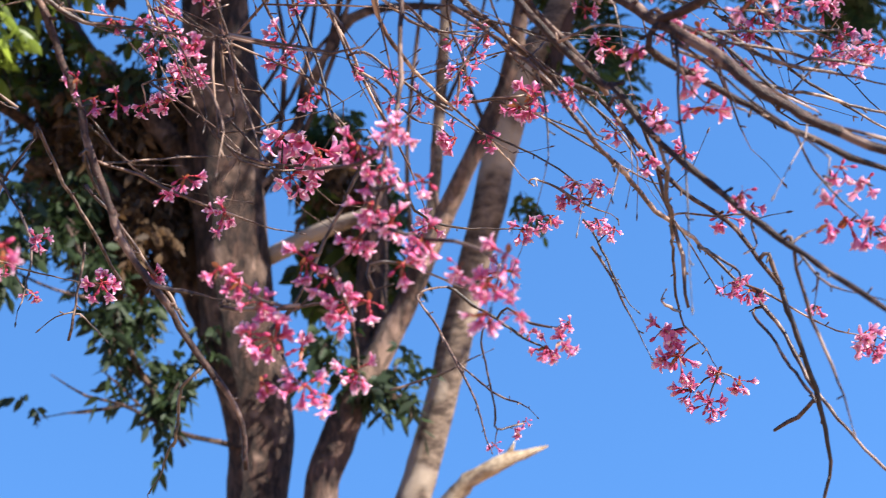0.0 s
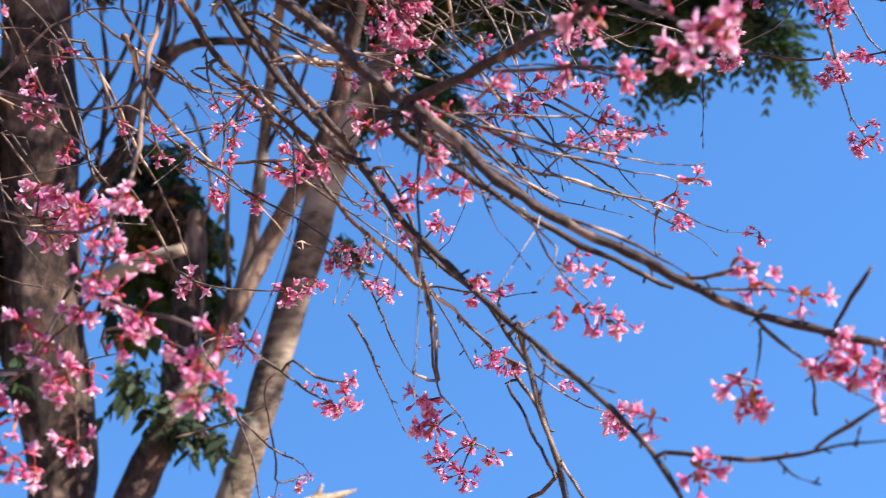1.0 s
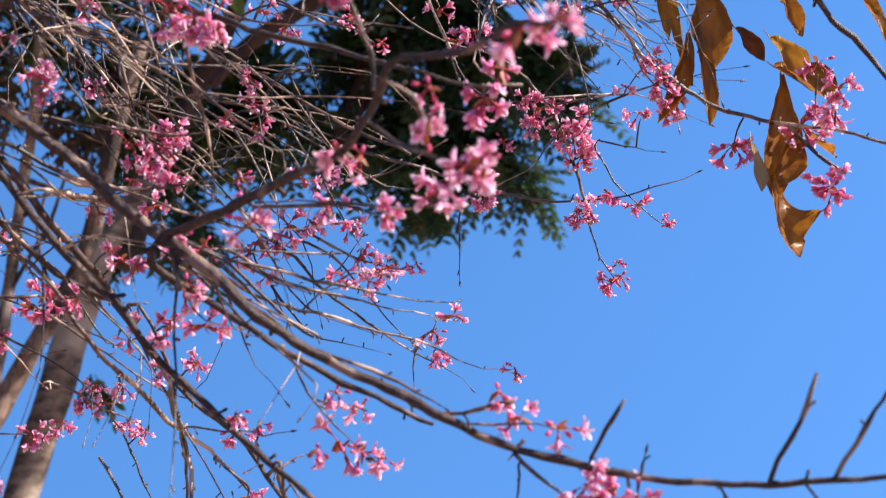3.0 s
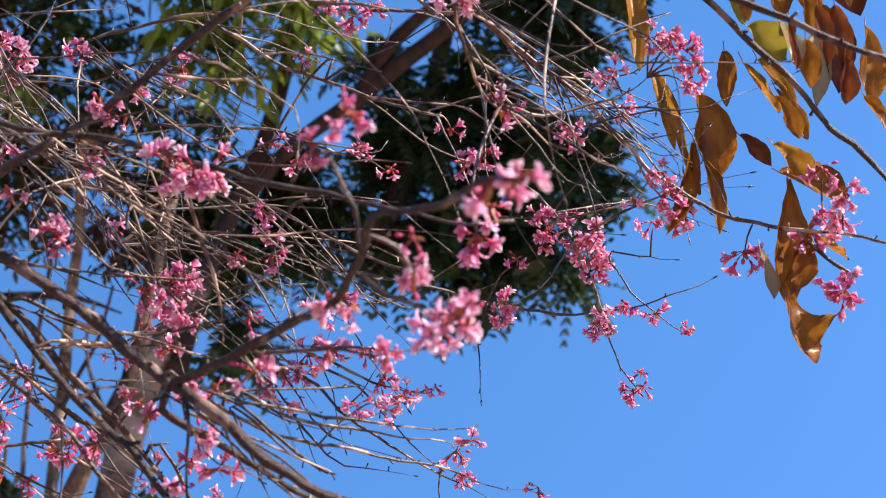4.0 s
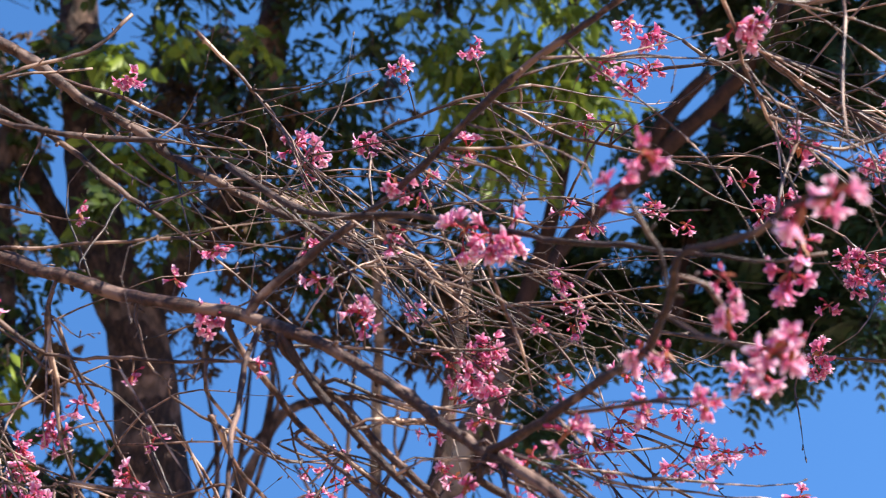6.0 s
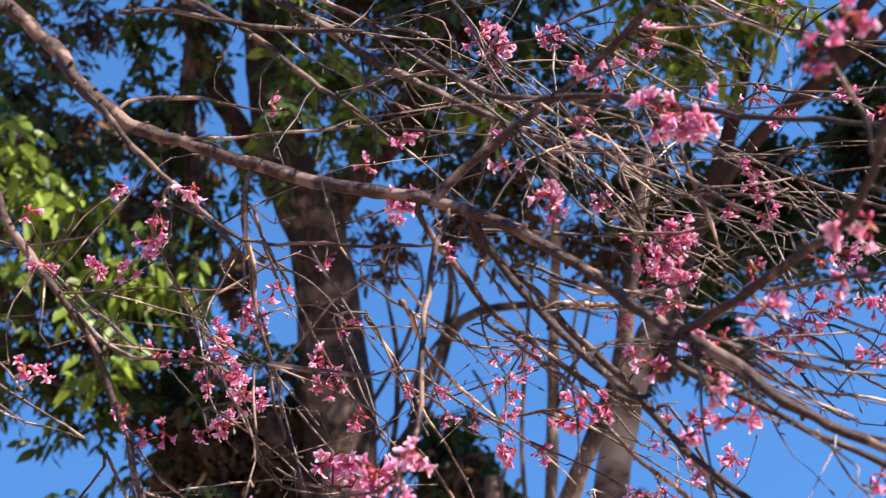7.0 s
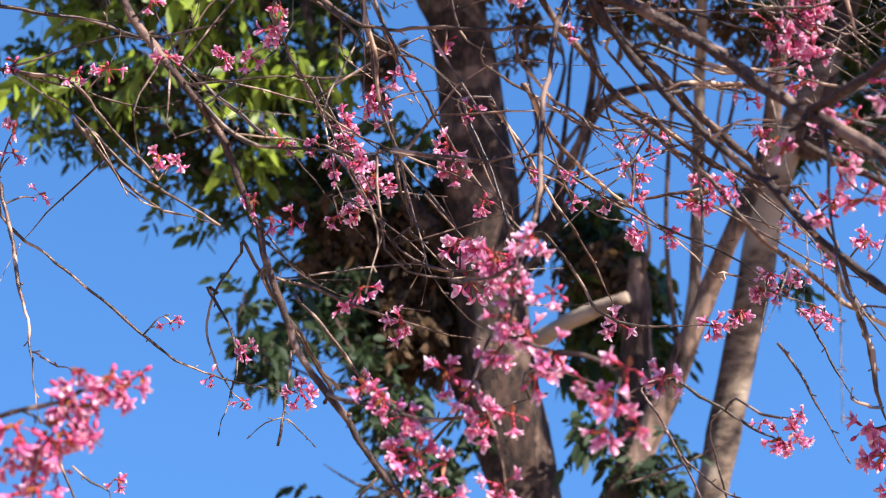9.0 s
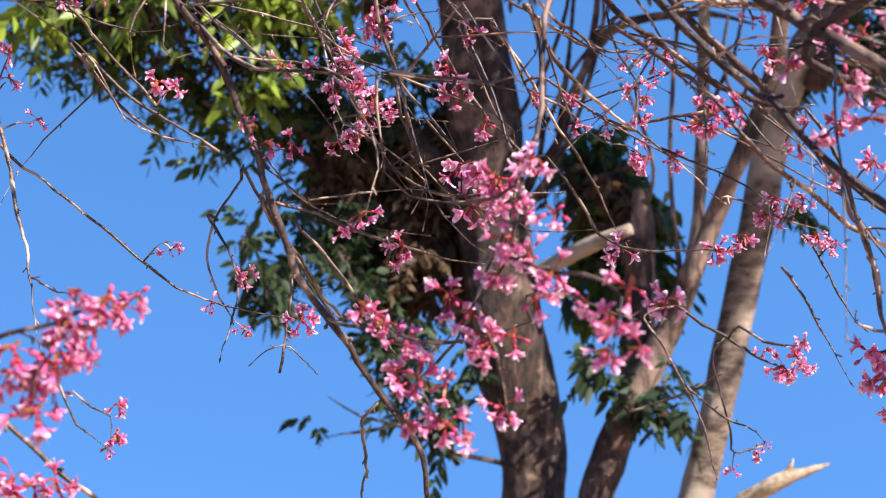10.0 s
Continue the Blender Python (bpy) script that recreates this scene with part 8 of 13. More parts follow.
limb("twig", [(-0.11, 2.644, 3.219, 0.002), (-0.128, 2.721, 3.137, 0.002), (-0.119, 2.81, 3.074, 0.002), (0.07, 2.961, 3.139, 0.001)], cherry, BARK_TWIG, 5, 0.05, 0.05, True)
limb("twig", [(0.013, 1.985, 2.952, 0.002), (0.069, 1.984, 3.039, 0.001), (0.122, 1.987, 3.138, 0.001), (0.15, 2.021, 3.325, 0.001)], cherry, BARK_TWIG, 5, 0.05, 0.05, True)
limb("twig", [(0.226, 2.181, 2.919, 0.002), (0.323, 2.183, 2.834, 0.002), (0.422, 2.181, 2.743, 0.001), (0.515, 2.147, 2.671, 0.001)], cherry, BARK_TWIG, 5, 0.05, 0.05, True)
limb("twig", [(0.154, 2.125, 2.883, 0.002), (0.216, 2.098, 2.896, 0.002), (0.294, 2.083, 2.902, 0.001), (0.472, 2.151, 2.867, 0.001)], cherry, BARK_TWIG, 5, 0.05, 0.05, True)
limb("twig", [(0.199, 2.591, 3.125, 0.002), (0.388, 2.661, 3.075, 0.002), (0.556, 2.708, 3.015, 0.002), (0.56, 2.602, 2.927, 0.001)], cherry, BARK_TWIG, 5, 0.05, 0.05, True)
limb("twig", [(0.17, 2.137, 2.894, 0.002), (0.259, 2.104, 2.762, 0.002), (0.351, 2.074, 2.652, 0.001), (0.448, 2.069, 2.716, 0.001)], cherry, BARK_TWIG, 5, 0.05, 0.05, True)
limb("twig", [(0.261, 2.529, 3.1, 0.002), (0.317, 2.468, 3.079, 0.002), (0.368, 2.416, 3.045, 0.001), (0.378, 2.438, 2.93, 0.001)], cherry, BARK_TWIG, 5, 0.05, 0.05, True)
limb("twig", [(0.024, 2.566, 3.316, 0.003), (-0.005, 2.681, 3.235, 0.003), (-0.051, 2.776, 3.144, 0.002), (-0.206, 2.722, 3.004, 0.001)], cherry, BARK_TWIG, 5, 0.05, 0.05, True)
limb("twig", [(0.508, 1.764, 3.092, 0.003), (0.617, 1.797, 2.994, 0.002), (0.723, 1.827, 2.882, 0.002), (0.785, 1.838, 2.717, 0.001)], cherry, BARK_TWIG, 5, 0.05, 0.05, True)
limb("twig", [(0.562, 2.587, 3.482, 0.003), (0.622, 2.543, 3.461, 0.002), (0.689, 2.498, 3.43, 0.002), (0.799, 2.45, 3.369, 0.001)], cherry, BARK_TWIG, 5, 0.05, 0.05, True)
limb("twig", [(0.546, 2.613, 3.622, 0.003), (0.697, 2.688, 3.638, 0.002), (0.845, 2.768, 3.664, 0.002), (0.95, 2.865, 3.728, 0.001)], cherry, BARK_TWIG, 5, 0.05, 0.05, True)
limb("twig", [(0.466, 1.793, 3.078, 0.003), (0.647, 1.845, 3.107, 0.002), (0.814, 1.908, 3.132, 0.002), (0.869, 2.028, 3.123, 0.001)], cherry, BARK_TWIG, 5, 0.05, 0.05, True)
limb("twig", [(0.424, 1.822, 3.061, 0.003), (0.53, 1.852, 3.105, 0.002), (0.644, 1.878, 3.146, 0.002), (0.793, 1.883, 3.188, 0.001)], cherry, BARK_TWIG, 5, 0.05, 0.05, True)
limb("twig", [(0.349, 2.645, 3.596, 0.002), (0.431, 2.655, 3.602, 0.001), (0.51, 2.665, 3.599, 0.001), (0.554, 2.67, 3.551, 0.001)], cherry, BARK_TWIG, 5, 0.05, 0.05, True)
limb("twig", [(0.442, 2.628, 3.613, 0.002), (0.473, 2.668, 3.521, 0.002), (0.506, 2.703, 3.434, 0.001), (0.552, 2.7, 3.409, 0.001)], cherry, BARK_TWIG, 5, 0.05, 0.05, True)
limb("twig", [(0.432, 2.555, 3.545, 0.003), (0.444, 2.569, 3.518, 0.002), (0.472, 2.595, 3.486, 0.002), (0.599, 2.698, 3.451, 0.001)], cherry, BARK_TWIG, 5, 0.05, 0.05, True)
limb("twig", [(0.466, 1.793, 3.078, 0.002), (0.577, 1.769, 3.062, 0.002), (0.675, 1.753, 3.042, 0.002), (0.68, 1.79, 3.01, 0.001)], cherry, BARK_TWIG, 5, 0.05, 0.05, True)
limb("twig", [(0.481, 2.566, 3.524, 0.002), (0.64, 2.658, 3.543, 0.002), (0.797, 2.736, 3.54, 0.001), (0.922, 2.699, 3.419, 0.001)], cherry, BARK_TWIG, 5, 0.05, 0.05, True)
limb("twig", [(0.902, 2.472, 3.552, 0.003), (0.991, 2.46, 3.547, 0.002), (1.079, 2.446, 3.546, 0.002), (1.148, 2.422, 3.585, 0.001)], cherry, BARK_TWIG, 5, 0.05, 0.05, True)
limb("twig", [(1.088, 2.136, 3.187, 0.002), (1.16, 2.165, 3.128, 0.002), (1.241, 2.18, 3.048, 0.001), (1.366, 2.096, 2.862, 0.001)], cherry, BARK_TWIG, 5, 0.05, 0.05, True)
limb("twig", [(1.044, 2.364, 3.29, 0.002), (1.067, 2.328, 3.296, 0.001), (1.1, 2.294, 3.3, 0.001), (1.19, 2.28, 3.285, 0.001)], cherry, BARK_TWIG, 5, 0.05, 0.05, True)
limb("twig", [(0.87, 1.702, 3.098, 0.002), (1.019, 1.71, 3.038, 0.002), (1.153, 1.724, 2.963, 0.002), (1.169, 1.776, 2.782, 0.001)], cherry, BARK_TWIG, 5, 0.05, 0.05, True)
limb("twig", [(0.795, 1.657, 3.111, 0.003), (0.942, 1.646, 3.073, 0.002), (1.069, 1.639, 3.042, 0.002), (1.043, 1.657, 3.076, 0.001)], cherry, BARK_TWIG, 5, 0.05, 0.05, True)
limb("twig", [(1.101, 2.138, 3.177, 0.002), (1.179, 2.246, 3.146, 0.002), (1.269, 2.358, 3.126, 0.001), (1.42, 2.477, 3.221, 0.001)], cherry, BARK_TWIG, 5, 0.05, 0.05, True)
limb("twig", [(1.024, 2.353, 3.316, 0.003), (1.206, 2.358, 3.278, 0.002), (1.382, 2.358, 3.238, 0.002), (1.493, 2.325, 3.231, 0.001)], cherry, BARK_TWIG, 5, 0.05, 0.05, True)
limb("twig", [(0.858, 1.877, 2.985, 0.002), (0.877, 1.897, 2.876, 0.002), (0.903, 1.925, 2.768, 0.001), (0.977, 2.003, 2.704, 0.001)], cherry, BARK_TWIG, 5, 0.05, 0.05, True)
limb("twig", [(1.088, 2.136, 3.187, 0.002), (1.135, 2.153, 3.169, 0.002), (1.191, 2.171, 3.143, 0.002), (1.298, 2.202, 3.087, 0.001)], cherry, BARK_TWIG, 5, 0.05, 0.05, True)
limb("twig", [(0.827, 1.834, 3.013, 0.003), (0.923, 1.865, 2.981, 0.002), (1.005, 1.891, 2.947, 0.002), (0.986, 1.889, 2.917, 0.001)], cherry, BARK_TWIG, 5, 0.05, 0.05, True)
limb("twig", [(1.025, 2.447, 3.539, 0.003), (1.063, 2.413, 3.541, 0.003), (1.105, 2.377, 3.531, 0.002), (1.169, 2.341, 3.45, 0.001)], cherry, BARK_TWIG, 5, 0.05, 0.05, True)
limb("twig", [(0.885, 1.708, 3.099, 0.002), (0.998, 1.768, 3.052, 0.002), (1.126, 1.805, 3.002, 0.002), (1.34, 1.679, 2.938, 0.001)], cherry, BARK_TWIG, 5, 0.05, 0.05, True)
limb("twig", [(0.79, 1.757, 3.058, 0.003), (0.843, 1.762, 3.034, 0.002), (0.896, 1.769, 3.011, 0.002), (0.934, 1.791, 3, 0.001)], cherry, BARK_TWIG, 5, 0.05, 0.05, True)
limb("twig", [(0.921, 2.468, 3.55, 0.002), (1.015, 2.402, 3.543, 0.002), (1.106, 2.34, 3.537, 0.001), (1.157, 2.317, 3.558, 0.001)], cherry, BARK_TWIG, 5, 0.05, 0.05, True)
limb("twig", [(0.363, 1.993, 2.449, 0.003), (0.364, 1.983, 2.295, 0.002), (0.365, 1.969, 2.14, 0.002), (0.359, 1.928, 1.996, 0.001)], cherry, BARK_TWIG, 5, 0.05, 0.05, True)
limb("twig", [(0.183, 2.168, 2.642, 0.003), (0.236, 2.155, 2.609, 0.002), (0.288, 2.144, 2.558, 0.002), (0.319, 2.156, 2.405, 0.001)], cherry, BARK_TWIG, 5, 0.05, 0.05, True)
limb("twig", [(0.245, 2.255, 2.627, 0.002), (0.382, 2.293, 2.71, 0.002), (0.527, 2.334, 2.776, 0.001), (0.711, 2.385, 2.727, 0.001)], cherry, BARK_TWIG, 5, 0.05, 0.05, True)
limb("twig", [(0.142, 2.318, 2.518, 0.002), (0.177, 2.346, 2.568, 0.002), (0.227, 2.388, 2.615, 0.002), (0.381, 2.515, 2.651, 0.001)], cherry, BARK_TWIG, 5, 0.05, 0.05, True)
limb("twig", [(0.225, 2.236, 2.516, 0.003), (0.175, 2.22, 2.532, 0.002), (0.122, 2.205, 2.549, 0.002), (0.049, 2.189, 2.581, 0.001)], cherry, BARK_TWIG, 5, 0.05, 0.05, True)
limb("twig", [(0.336, 2.017, 2.455, 0.002), (0.454, 1.991, 2.381, 0.002), (0.551, 1.963, 2.294, 0.002), (0.487, 1.92, 2.162, 0.001)], cherry, BARK_TWIG, 5, 0.05, 0.05, True)
limb("twig", [(0.093, 2.265, 2.554, 0.002), (0.142, 2.296, 2.511, 0.002), (0.204, 2.331, 2.473, 0.001), (0.342, 2.383, 2.489, 0.001)], cherry, BARK_TWIG, 5, 0.05, 0.05, True)
limb("twig", [(0.373, 2.041, 2.488, 0.002), (0.483, 2.077, 2.458, 0.002), (0.595, 2.104, 2.43, 0.001), (0.708, 2.059, 2.449, 0.001)], cherry, BARK_TWIG, 5, 0.05, 0.05, True)
limb("twig", [(0.361, 2.006, 2.425, 0.003), (0.486, 2.033, 2.385, 0.002), (0.597, 2.061, 2.346, 0.002), (0.609, 2.105, 2.35, 0.001)], cherry, BARK_TWIG, 5, 0.05, 0.05, True)
limb("twig", [(0.119, 2.159, 2.651, 0.002), (0.17, 2.156, 2.61, 0.002), (0.222, 2.155, 2.573, 0.001), (0.28, 2.16, 2.574, 0.001)], cherry, BARK_TWIG, 5, 0.05, 0.05, True)
limb("twig", [(0.329, 2.211, 2.736, 0.002), (0.393, 2.229, 2.72, 0.001), (0.459, 2.249, 2.713, 0.001), (0.522, 2.27, 2.784, 0.001)], cherry, BARK_TWIG, 5, 0.05, 0.05, True)
limb("twig", [(0.164, 2.162, 2.647, 0.003), (0.324, 2.169, 2.601, 0.002), (0.486, 2.166, 2.557, 0.002), (0.635, 2.092, 2.549, 0.001)], cherry, BARK_TWIG, 5, 0.05, 0.05, True)
limb("twig", [(0.199, 2.386, 2.535, 0.003), (0.244, 2.38, 2.469, 0.002), (0.287, 2.382, 2.411, 0.002), (0.31, 2.433, 2.422, 0.001)], cherry, BARK_TWIG, 5, 0.05, 0.05, True)
limb("twig", [(0.304, 2.341, 2.35, 0.003), (0.311, 2.321, 2.339, 0.002), (0.311, 2.293, 2.312, 0.002), (0.266, 2.216, 2.192, 0.001)], cherry, BARK_TWIG, 5, 0.05, 0.05, True)
limb("twig", [(0.337, 2.443, 2.452, 0.002), (0.444, 2.524, 2.292, 0.002), (0.54, 2.59, 2.152, 0.002), (0.536, 2.55, 2.174, 0.001)], cherry, BARK_TWIG, 5, 0.05, 0.05, True)
limb("twig", [(0.092, 2.549, 2.542, 0.002), (0.227, 2.585, 2.504, 0.002), (0.358, 2.618, 2.452, 0.001), (0.451, 2.638, 2.329, 0.001)], cherry, BARK_TWIG, 5, 0.05, 0.05, True)
limb("twig", [(0.067, 2.616, 2.505, 0.003), (0.176, 2.605, 2.442, 0.002), (0.271, 2.591, 2.373, 0.002), (0.261, 2.56, 2.273, 0.001)], cherry, BARK_TWIG, 5, 0.05, 0.05, True)
limb("twig", [(0.241, 2.394, 2.516, 0.003), (0.312, 2.451, 2.459, 0.002), (0.375, 2.506, 2.397, 0.002), (0.375, 2.542, 2.305, 0.001)], cherry, BARK_TWIG, 5, 0.05, 0.05, True)
limb("twig", [(0.124, 2.545, 2.544, 0.003), (0.291, 2.539, 2.436, 0.002), (0.445, 2.519, 2.35, 0.002), (0.489, 2.403, 2.419, 0.001)], cherry, BARK_TWIG, 5, 0.05, 0.05, True)
limb("twig", [(0.434, 1.852, 2.47, 0.003), (0.459, 1.84, 2.425, 0.002), (0.485, 1.827, 2.374, 0.002), (0.506, 1.81, 2.308, 0.001)], cherry, BARK_TWIG, 5, 0.05, 0.05, True)
limb("twig", [(0.447, 2.125, 2.465, 0.002), (0.481, 2.162, 2.397, 0.002), (0.518, 2.197, 2.328, 0.001), (0.574, 2.214, 2.27, 0.001)], cherry, BARK_TWIG, 5, 0.05, 0.05, True)
limb("twig", [(0.394, 2.071, 2.476, 0.003), (0.54, 2.127, 2.506, 0.002), (0.677, 2.191, 2.531, 0.002), (0.726, 2.292, 2.537, 0.001)], cherry, BARK_TWIG, 5, 0.05, 0.05, True)
limb("twig", [(0.357, 1.996, 2.442, 0.003), (0.467, 1.949, 2.322, 0.002), (0.561, 1.905, 2.21, 0.002), (0.54, 1.884, 2.16, 0.001)], cherry, BARK_TWIG, 5, 0.05, 0.05, True)
limb("twig", [(0.58, 2.606, 2.745, 0.003), (0.624, 2.582, 2.649, 0.002), (0.682, 2.566, 2.56, 0.002), (0.825, 2.604, 2.526, 0.001)], cherry, BARK_TWIG, 5, 0.05, 0.05, True)
limb("twig", [(0.617, 2.612, 2.62, 0.003), (0.658, 2.596, 2.56, 0.002), (0.716, 2.595, 2.508, 0.002), (0.883, 2.697, 2.512, 0.001)], cherry, BARK_TWIG, 5, 0.05, 0.05, True)
limb("twig", [(0.372, 2.041, 2.488, 0.002), (0.485, 2.062, 2.566, 0.002), (0.586, 2.081, 2.648, 0.002), (0.593, 2.08, 2.736, 0.001)], cherry, BARK_TWIG, 5, 0.05, 0.05, True)
limb("twig", [(0.327, 2.435, 3.192, 0.003), (0.376, 2.444, 3.052, 0.003), (0.444, 2.458, 2.916, 0.002), (0.636, 2.51, 2.83, 0.001)], cherry, BARK_TWIG, 5, 0.05, 0.05, True)
limb("twig", [(0.147, 2.15, 2.731, 0.002), (0.204, 2.171, 2.724, 0.002), (0.276, 2.194, 2.709, 0.001), (0.442, 2.229, 2.655, 0.001)], cherry, BARK_TWIG, 5, 0.05, 0.05, True)
limb("twig", [(0.3, 2.088, 2.814, 0.003), (0.397, 2.162, 2.865, 0.002), (0.501, 2.233, 2.911, 0.002), (0.632, 2.26, 2.923, 0.001)], cherry, BARK_TWIG, 5, 0.05, 0.05, True)
limb("twig", [(0.259, 2.632, 3.011, 0.002), (0.32, 2.58, 3.013, 0.002), (0.376, 2.527, 3.008, 0.001), (0.393, 2.48, 2.962, 0.001)], cherry, BARK_TWIG, 5, 0.05, 0.05, True)
limb("twig", [(0.351, 2.592, 3.003, 0.003), (0.352, 2.538, 2.908, 0.002), (0.378, 2.498, 2.804, 0.002), (0.568, 2.549, 2.668, 0.001)], cherry, BARK_TWIG, 5, 0.05, 0.05, True)
limb("twig", [(0.464, 2.463, 3.133, 0.002), (0.379, 2.395, 3.031, 0.002), (0.304, 2.321, 2.943, 0.002), (0.305, 2.219, 2.973, 0.001)], cherry, BARK_TWIG, 5, 0.05, 0.05, True)
limb("twig", [(0.264, 2.218, 2.926, 0.003), (0.338, 2.326, 2.75, 0.002), (0.398, 2.428, 2.596, 0.002), (0.353, 2.475, 2.622, 0.001)], cherry, BARK_TWIG, 5, 0.05, 0.05, True)
limb("twig", [(0.332, 1.852, 2.798, 0.003), (0.381, 1.951, 2.704, 0.003), (0.424, 2.043, 2.615, 0.002), (0.427, 2.074, 2.581, 0.001)], cherry, BARK_TWIG, 5, 0.05, 0.05, True)
limb("twig", [(0.197, 1.959, 2.854, 0.003), (0.359, 1.909, 2.705, 0.002), (0.503, 1.866, 2.563, 0.002), (0.495, 1.881, 2.519, 0.001)], cherry, BARK_TWIG, 5, 0.05, 0.05, True)
limb("twig", [(0.494, 2.533, 2.99, 0.002), (0.64, 2.523, 2.969, 0.002), (0.775, 2.509, 2.939, 0.001), (0.823, 2.472, 2.872, 0.001)], cherry, BARK_TWIG, 5, 0.05, 0.05, True)
limb("twig", [(0.145, 2.12, 2.878, 0.003), (0.188, 2.118, 2.873, 0.002), (0.254, 2.114, 2.864, 0.002), (0.46, 2.099, 2.842, 0.001)], cherry, BARK_TWIG, 5, 0.05, 0.05, True)
limb("twig", [(0.179, 2.142, 2.899, 0.002), (0.146, 2.169, 2.957, 0.002), (0.122, 2.201, 3.017, 0.001), (0.152, 2.268, 3.064, 0.001)], cherry, BARK_TWIG, 5, 0.05, 0.05, True)
limb("twig", [(0.071, 2.055, 2.878, 0.002), (0.208, 2.157, 2.819, 0.001), (0.35, 2.218, 2.761, 0.001), (0.504, 1.998, 2.713, 0.001)], cherry, BARK_TWIG, 5, 0.05, 0.05, True)
limb("twig", [(0.548, 2.465, 3.028, 0.003), (0.574, 2.452, 3.01, 0.002), (0.611, 2.442, 2.986, 0.002), (0.715, 2.448, 2.931, 0.001)], cherry, BARK_TWIG, 5, 0.05, 0.05, True)
limb("twig", [(0.162, 2.131, 2.889, 0.003), (0.152, 2.192, 2.949, 0.003), (0.15, 2.25, 3.004, 0.002), (0.206, 2.272, 3.024, 0.001)], cherry, BARK_TWIG, 5, 0.05, 0.05, True)
limb("twig", [(0.148, 1.943, 2.882, 0.002), (-0.045, 1.898, 2.846, 0.001), (-0.213, 1.854, 2.793, 0.001), (-0.195, 1.826, 2.654, 0.001)], cherry, BARK_TWIG, 5, 0.05, 0.05, True)
limb("twig", [(0.229, 2.166, 2.733, 0.003), (0.317, 2.127, 2.71, 0.002), (0.411, 2.09, 2.698, 0.002), (0.535, 2.07, 2.745, 0.001)], cherry, BARK_TWIG, 5, 0.05, 0.05, True)
limb("twig", [(0.121, 2.564, 3.172, 0.002), (0.231, 2.564, 3.074, 0.002), (0.333, 2.575, 2.98, 0.001), (0.362, 2.661, 2.949, 0.001)], cherry, BARK_TWIG, 5, 0.05, 0.05, True)
limb("twig", [(0.439, 2.488, 3.092, 0.002), (0.492, 2.504, 3.104, 0.001), (0.545, 2.512, 3.126, 0.001), (0.594, 2.473, 3.212, 0.001)], cherry, BARK_TWIG, 5, 0.05, 0.05, True)
limb("twig", [(0.515, 2.474, 3.046, 0.002), (0.605, 2.468, 2.957, 0.002), (0.695, 2.468, 2.886, 0.001), (0.769, 2.516, 2.949, 0.001)], cherry, BARK_TWIG, 5, 0.05, 0.05, True)
limb("twig", [(0.469, 2.541, 2.995, 0.003), (0.643, 2.591, 2.936, 0.002), (0.81, 2.638, 2.888, 0.002), (0.907, 2.656, 2.946, 0.001)], cherry, BARK_TWIG, 5, 0.05, 0.05, True)
limb("twig", [(0.387, 2.633, 2.967, 0.002), (0.53, 2.64, 2.827, 0.002), (0.662, 2.628, 2.711, 0.002), (0.694, 2.488, 2.797, 0.001)], cherry, BARK_TWIG, 5, 0.05, 0.05, True)
limb("twig", [(0.182, 1.932, 2.868, 0.002), (0.27, 1.948, 2.877, 0.001), (0.352, 1.951, 2.878, 0.001), (0.386, 1.875, 2.844, 0.001)], cherry, BARK_TWIG, 5, 0.05, 0.05, True)
limb("twig", [(0.099, 2.565, 3.189, 0.003), (0.155, 2.61, 3.143, 0.002), (0.207, 2.657, 3.096, 0.002), (0.225, 2.718, 3.052, 0.001)], cherry, BARK_TWIG, 5, 0.05, 0.05, True)
limb("twig", [(0.126, 1.951, 2.89, 0.002), (0.224, 2.038, 2.87, 0.002), (0.334, 2.11, 2.846, 0.001), (0.505, 2.076, 2.817, 0.001)], cherry, BARK_TWIG, 5, 0.05, 0.05, True)
limb("twig", [(0.098, 2.567, 3.187, 0.002), (0.201, 2.573, 3.207, 0.002), (0.288, 2.582, 3.223, 0.001), (0.258, 2.613, 3.202, 0.001)], cherry, BARK_TWIG, 5, 0.05, 0.05, True)
limb("twig", [(0.226, 2.181, 2.919, 0.002), (0.298, 2.202, 2.861, 0.002), (0.36, 2.219, 2.807, 0.002), (0.342, 2.201, 2.797, 0.001)], cherry, BARK_TWIG, 5, 0.05, 0.05, True)
limb("twig", [(-0.009, 2.434, 3.359, 0.003), (0.028, 2.411, 3.388, 0.002), (0.074, 2.389, 3.418, 0.002), (0.174, 2.372, 3.461, 0.001)], cherry, BARK_TWIG, 5, 0.05, 0.05, True)
limb("twig", [(0.099, 2.564, 3.191, 0.003), (0.222, 2.593, 3.161, 0.003), (0.347, 2.614, 3.137, 0.002), (0.469, 2.576, 3.178, 0.001)], cherry, BARK_TWIG, 5, 0.05, 0.05, True)
limb("twig", [(0.018, 2.078, 2.994, 0.003), (0.164, 2.225, 2.862, 0.002), (0.292, 2.353, 2.735, 0.002), (0.275, 2.332, 2.658, 0.001)], cherry, BARK_TWIG, 5, 0.05, 0.05, True)
limb("twig", [(0.042, 2.574, 3.224, 0.002), (0.173, 2.652, 3.221, 0.002), (0.308, 2.705, 3.223, 0.002), (0.438, 2.584, 3.267, 0.001)], cherry, BARK_TWIG, 5, 0.05, 0.05, True)
limb("twig", [(0.129, 2.109, 2.868, 0.003), (0.176, 2.133, 2.849, 0.002), (0.221, 2.156, 2.823, 0.002), (0.241, 2.169, 2.778, 0.001)], cherry, BARK_TWIG, 5, 0.05, 0.05, True)
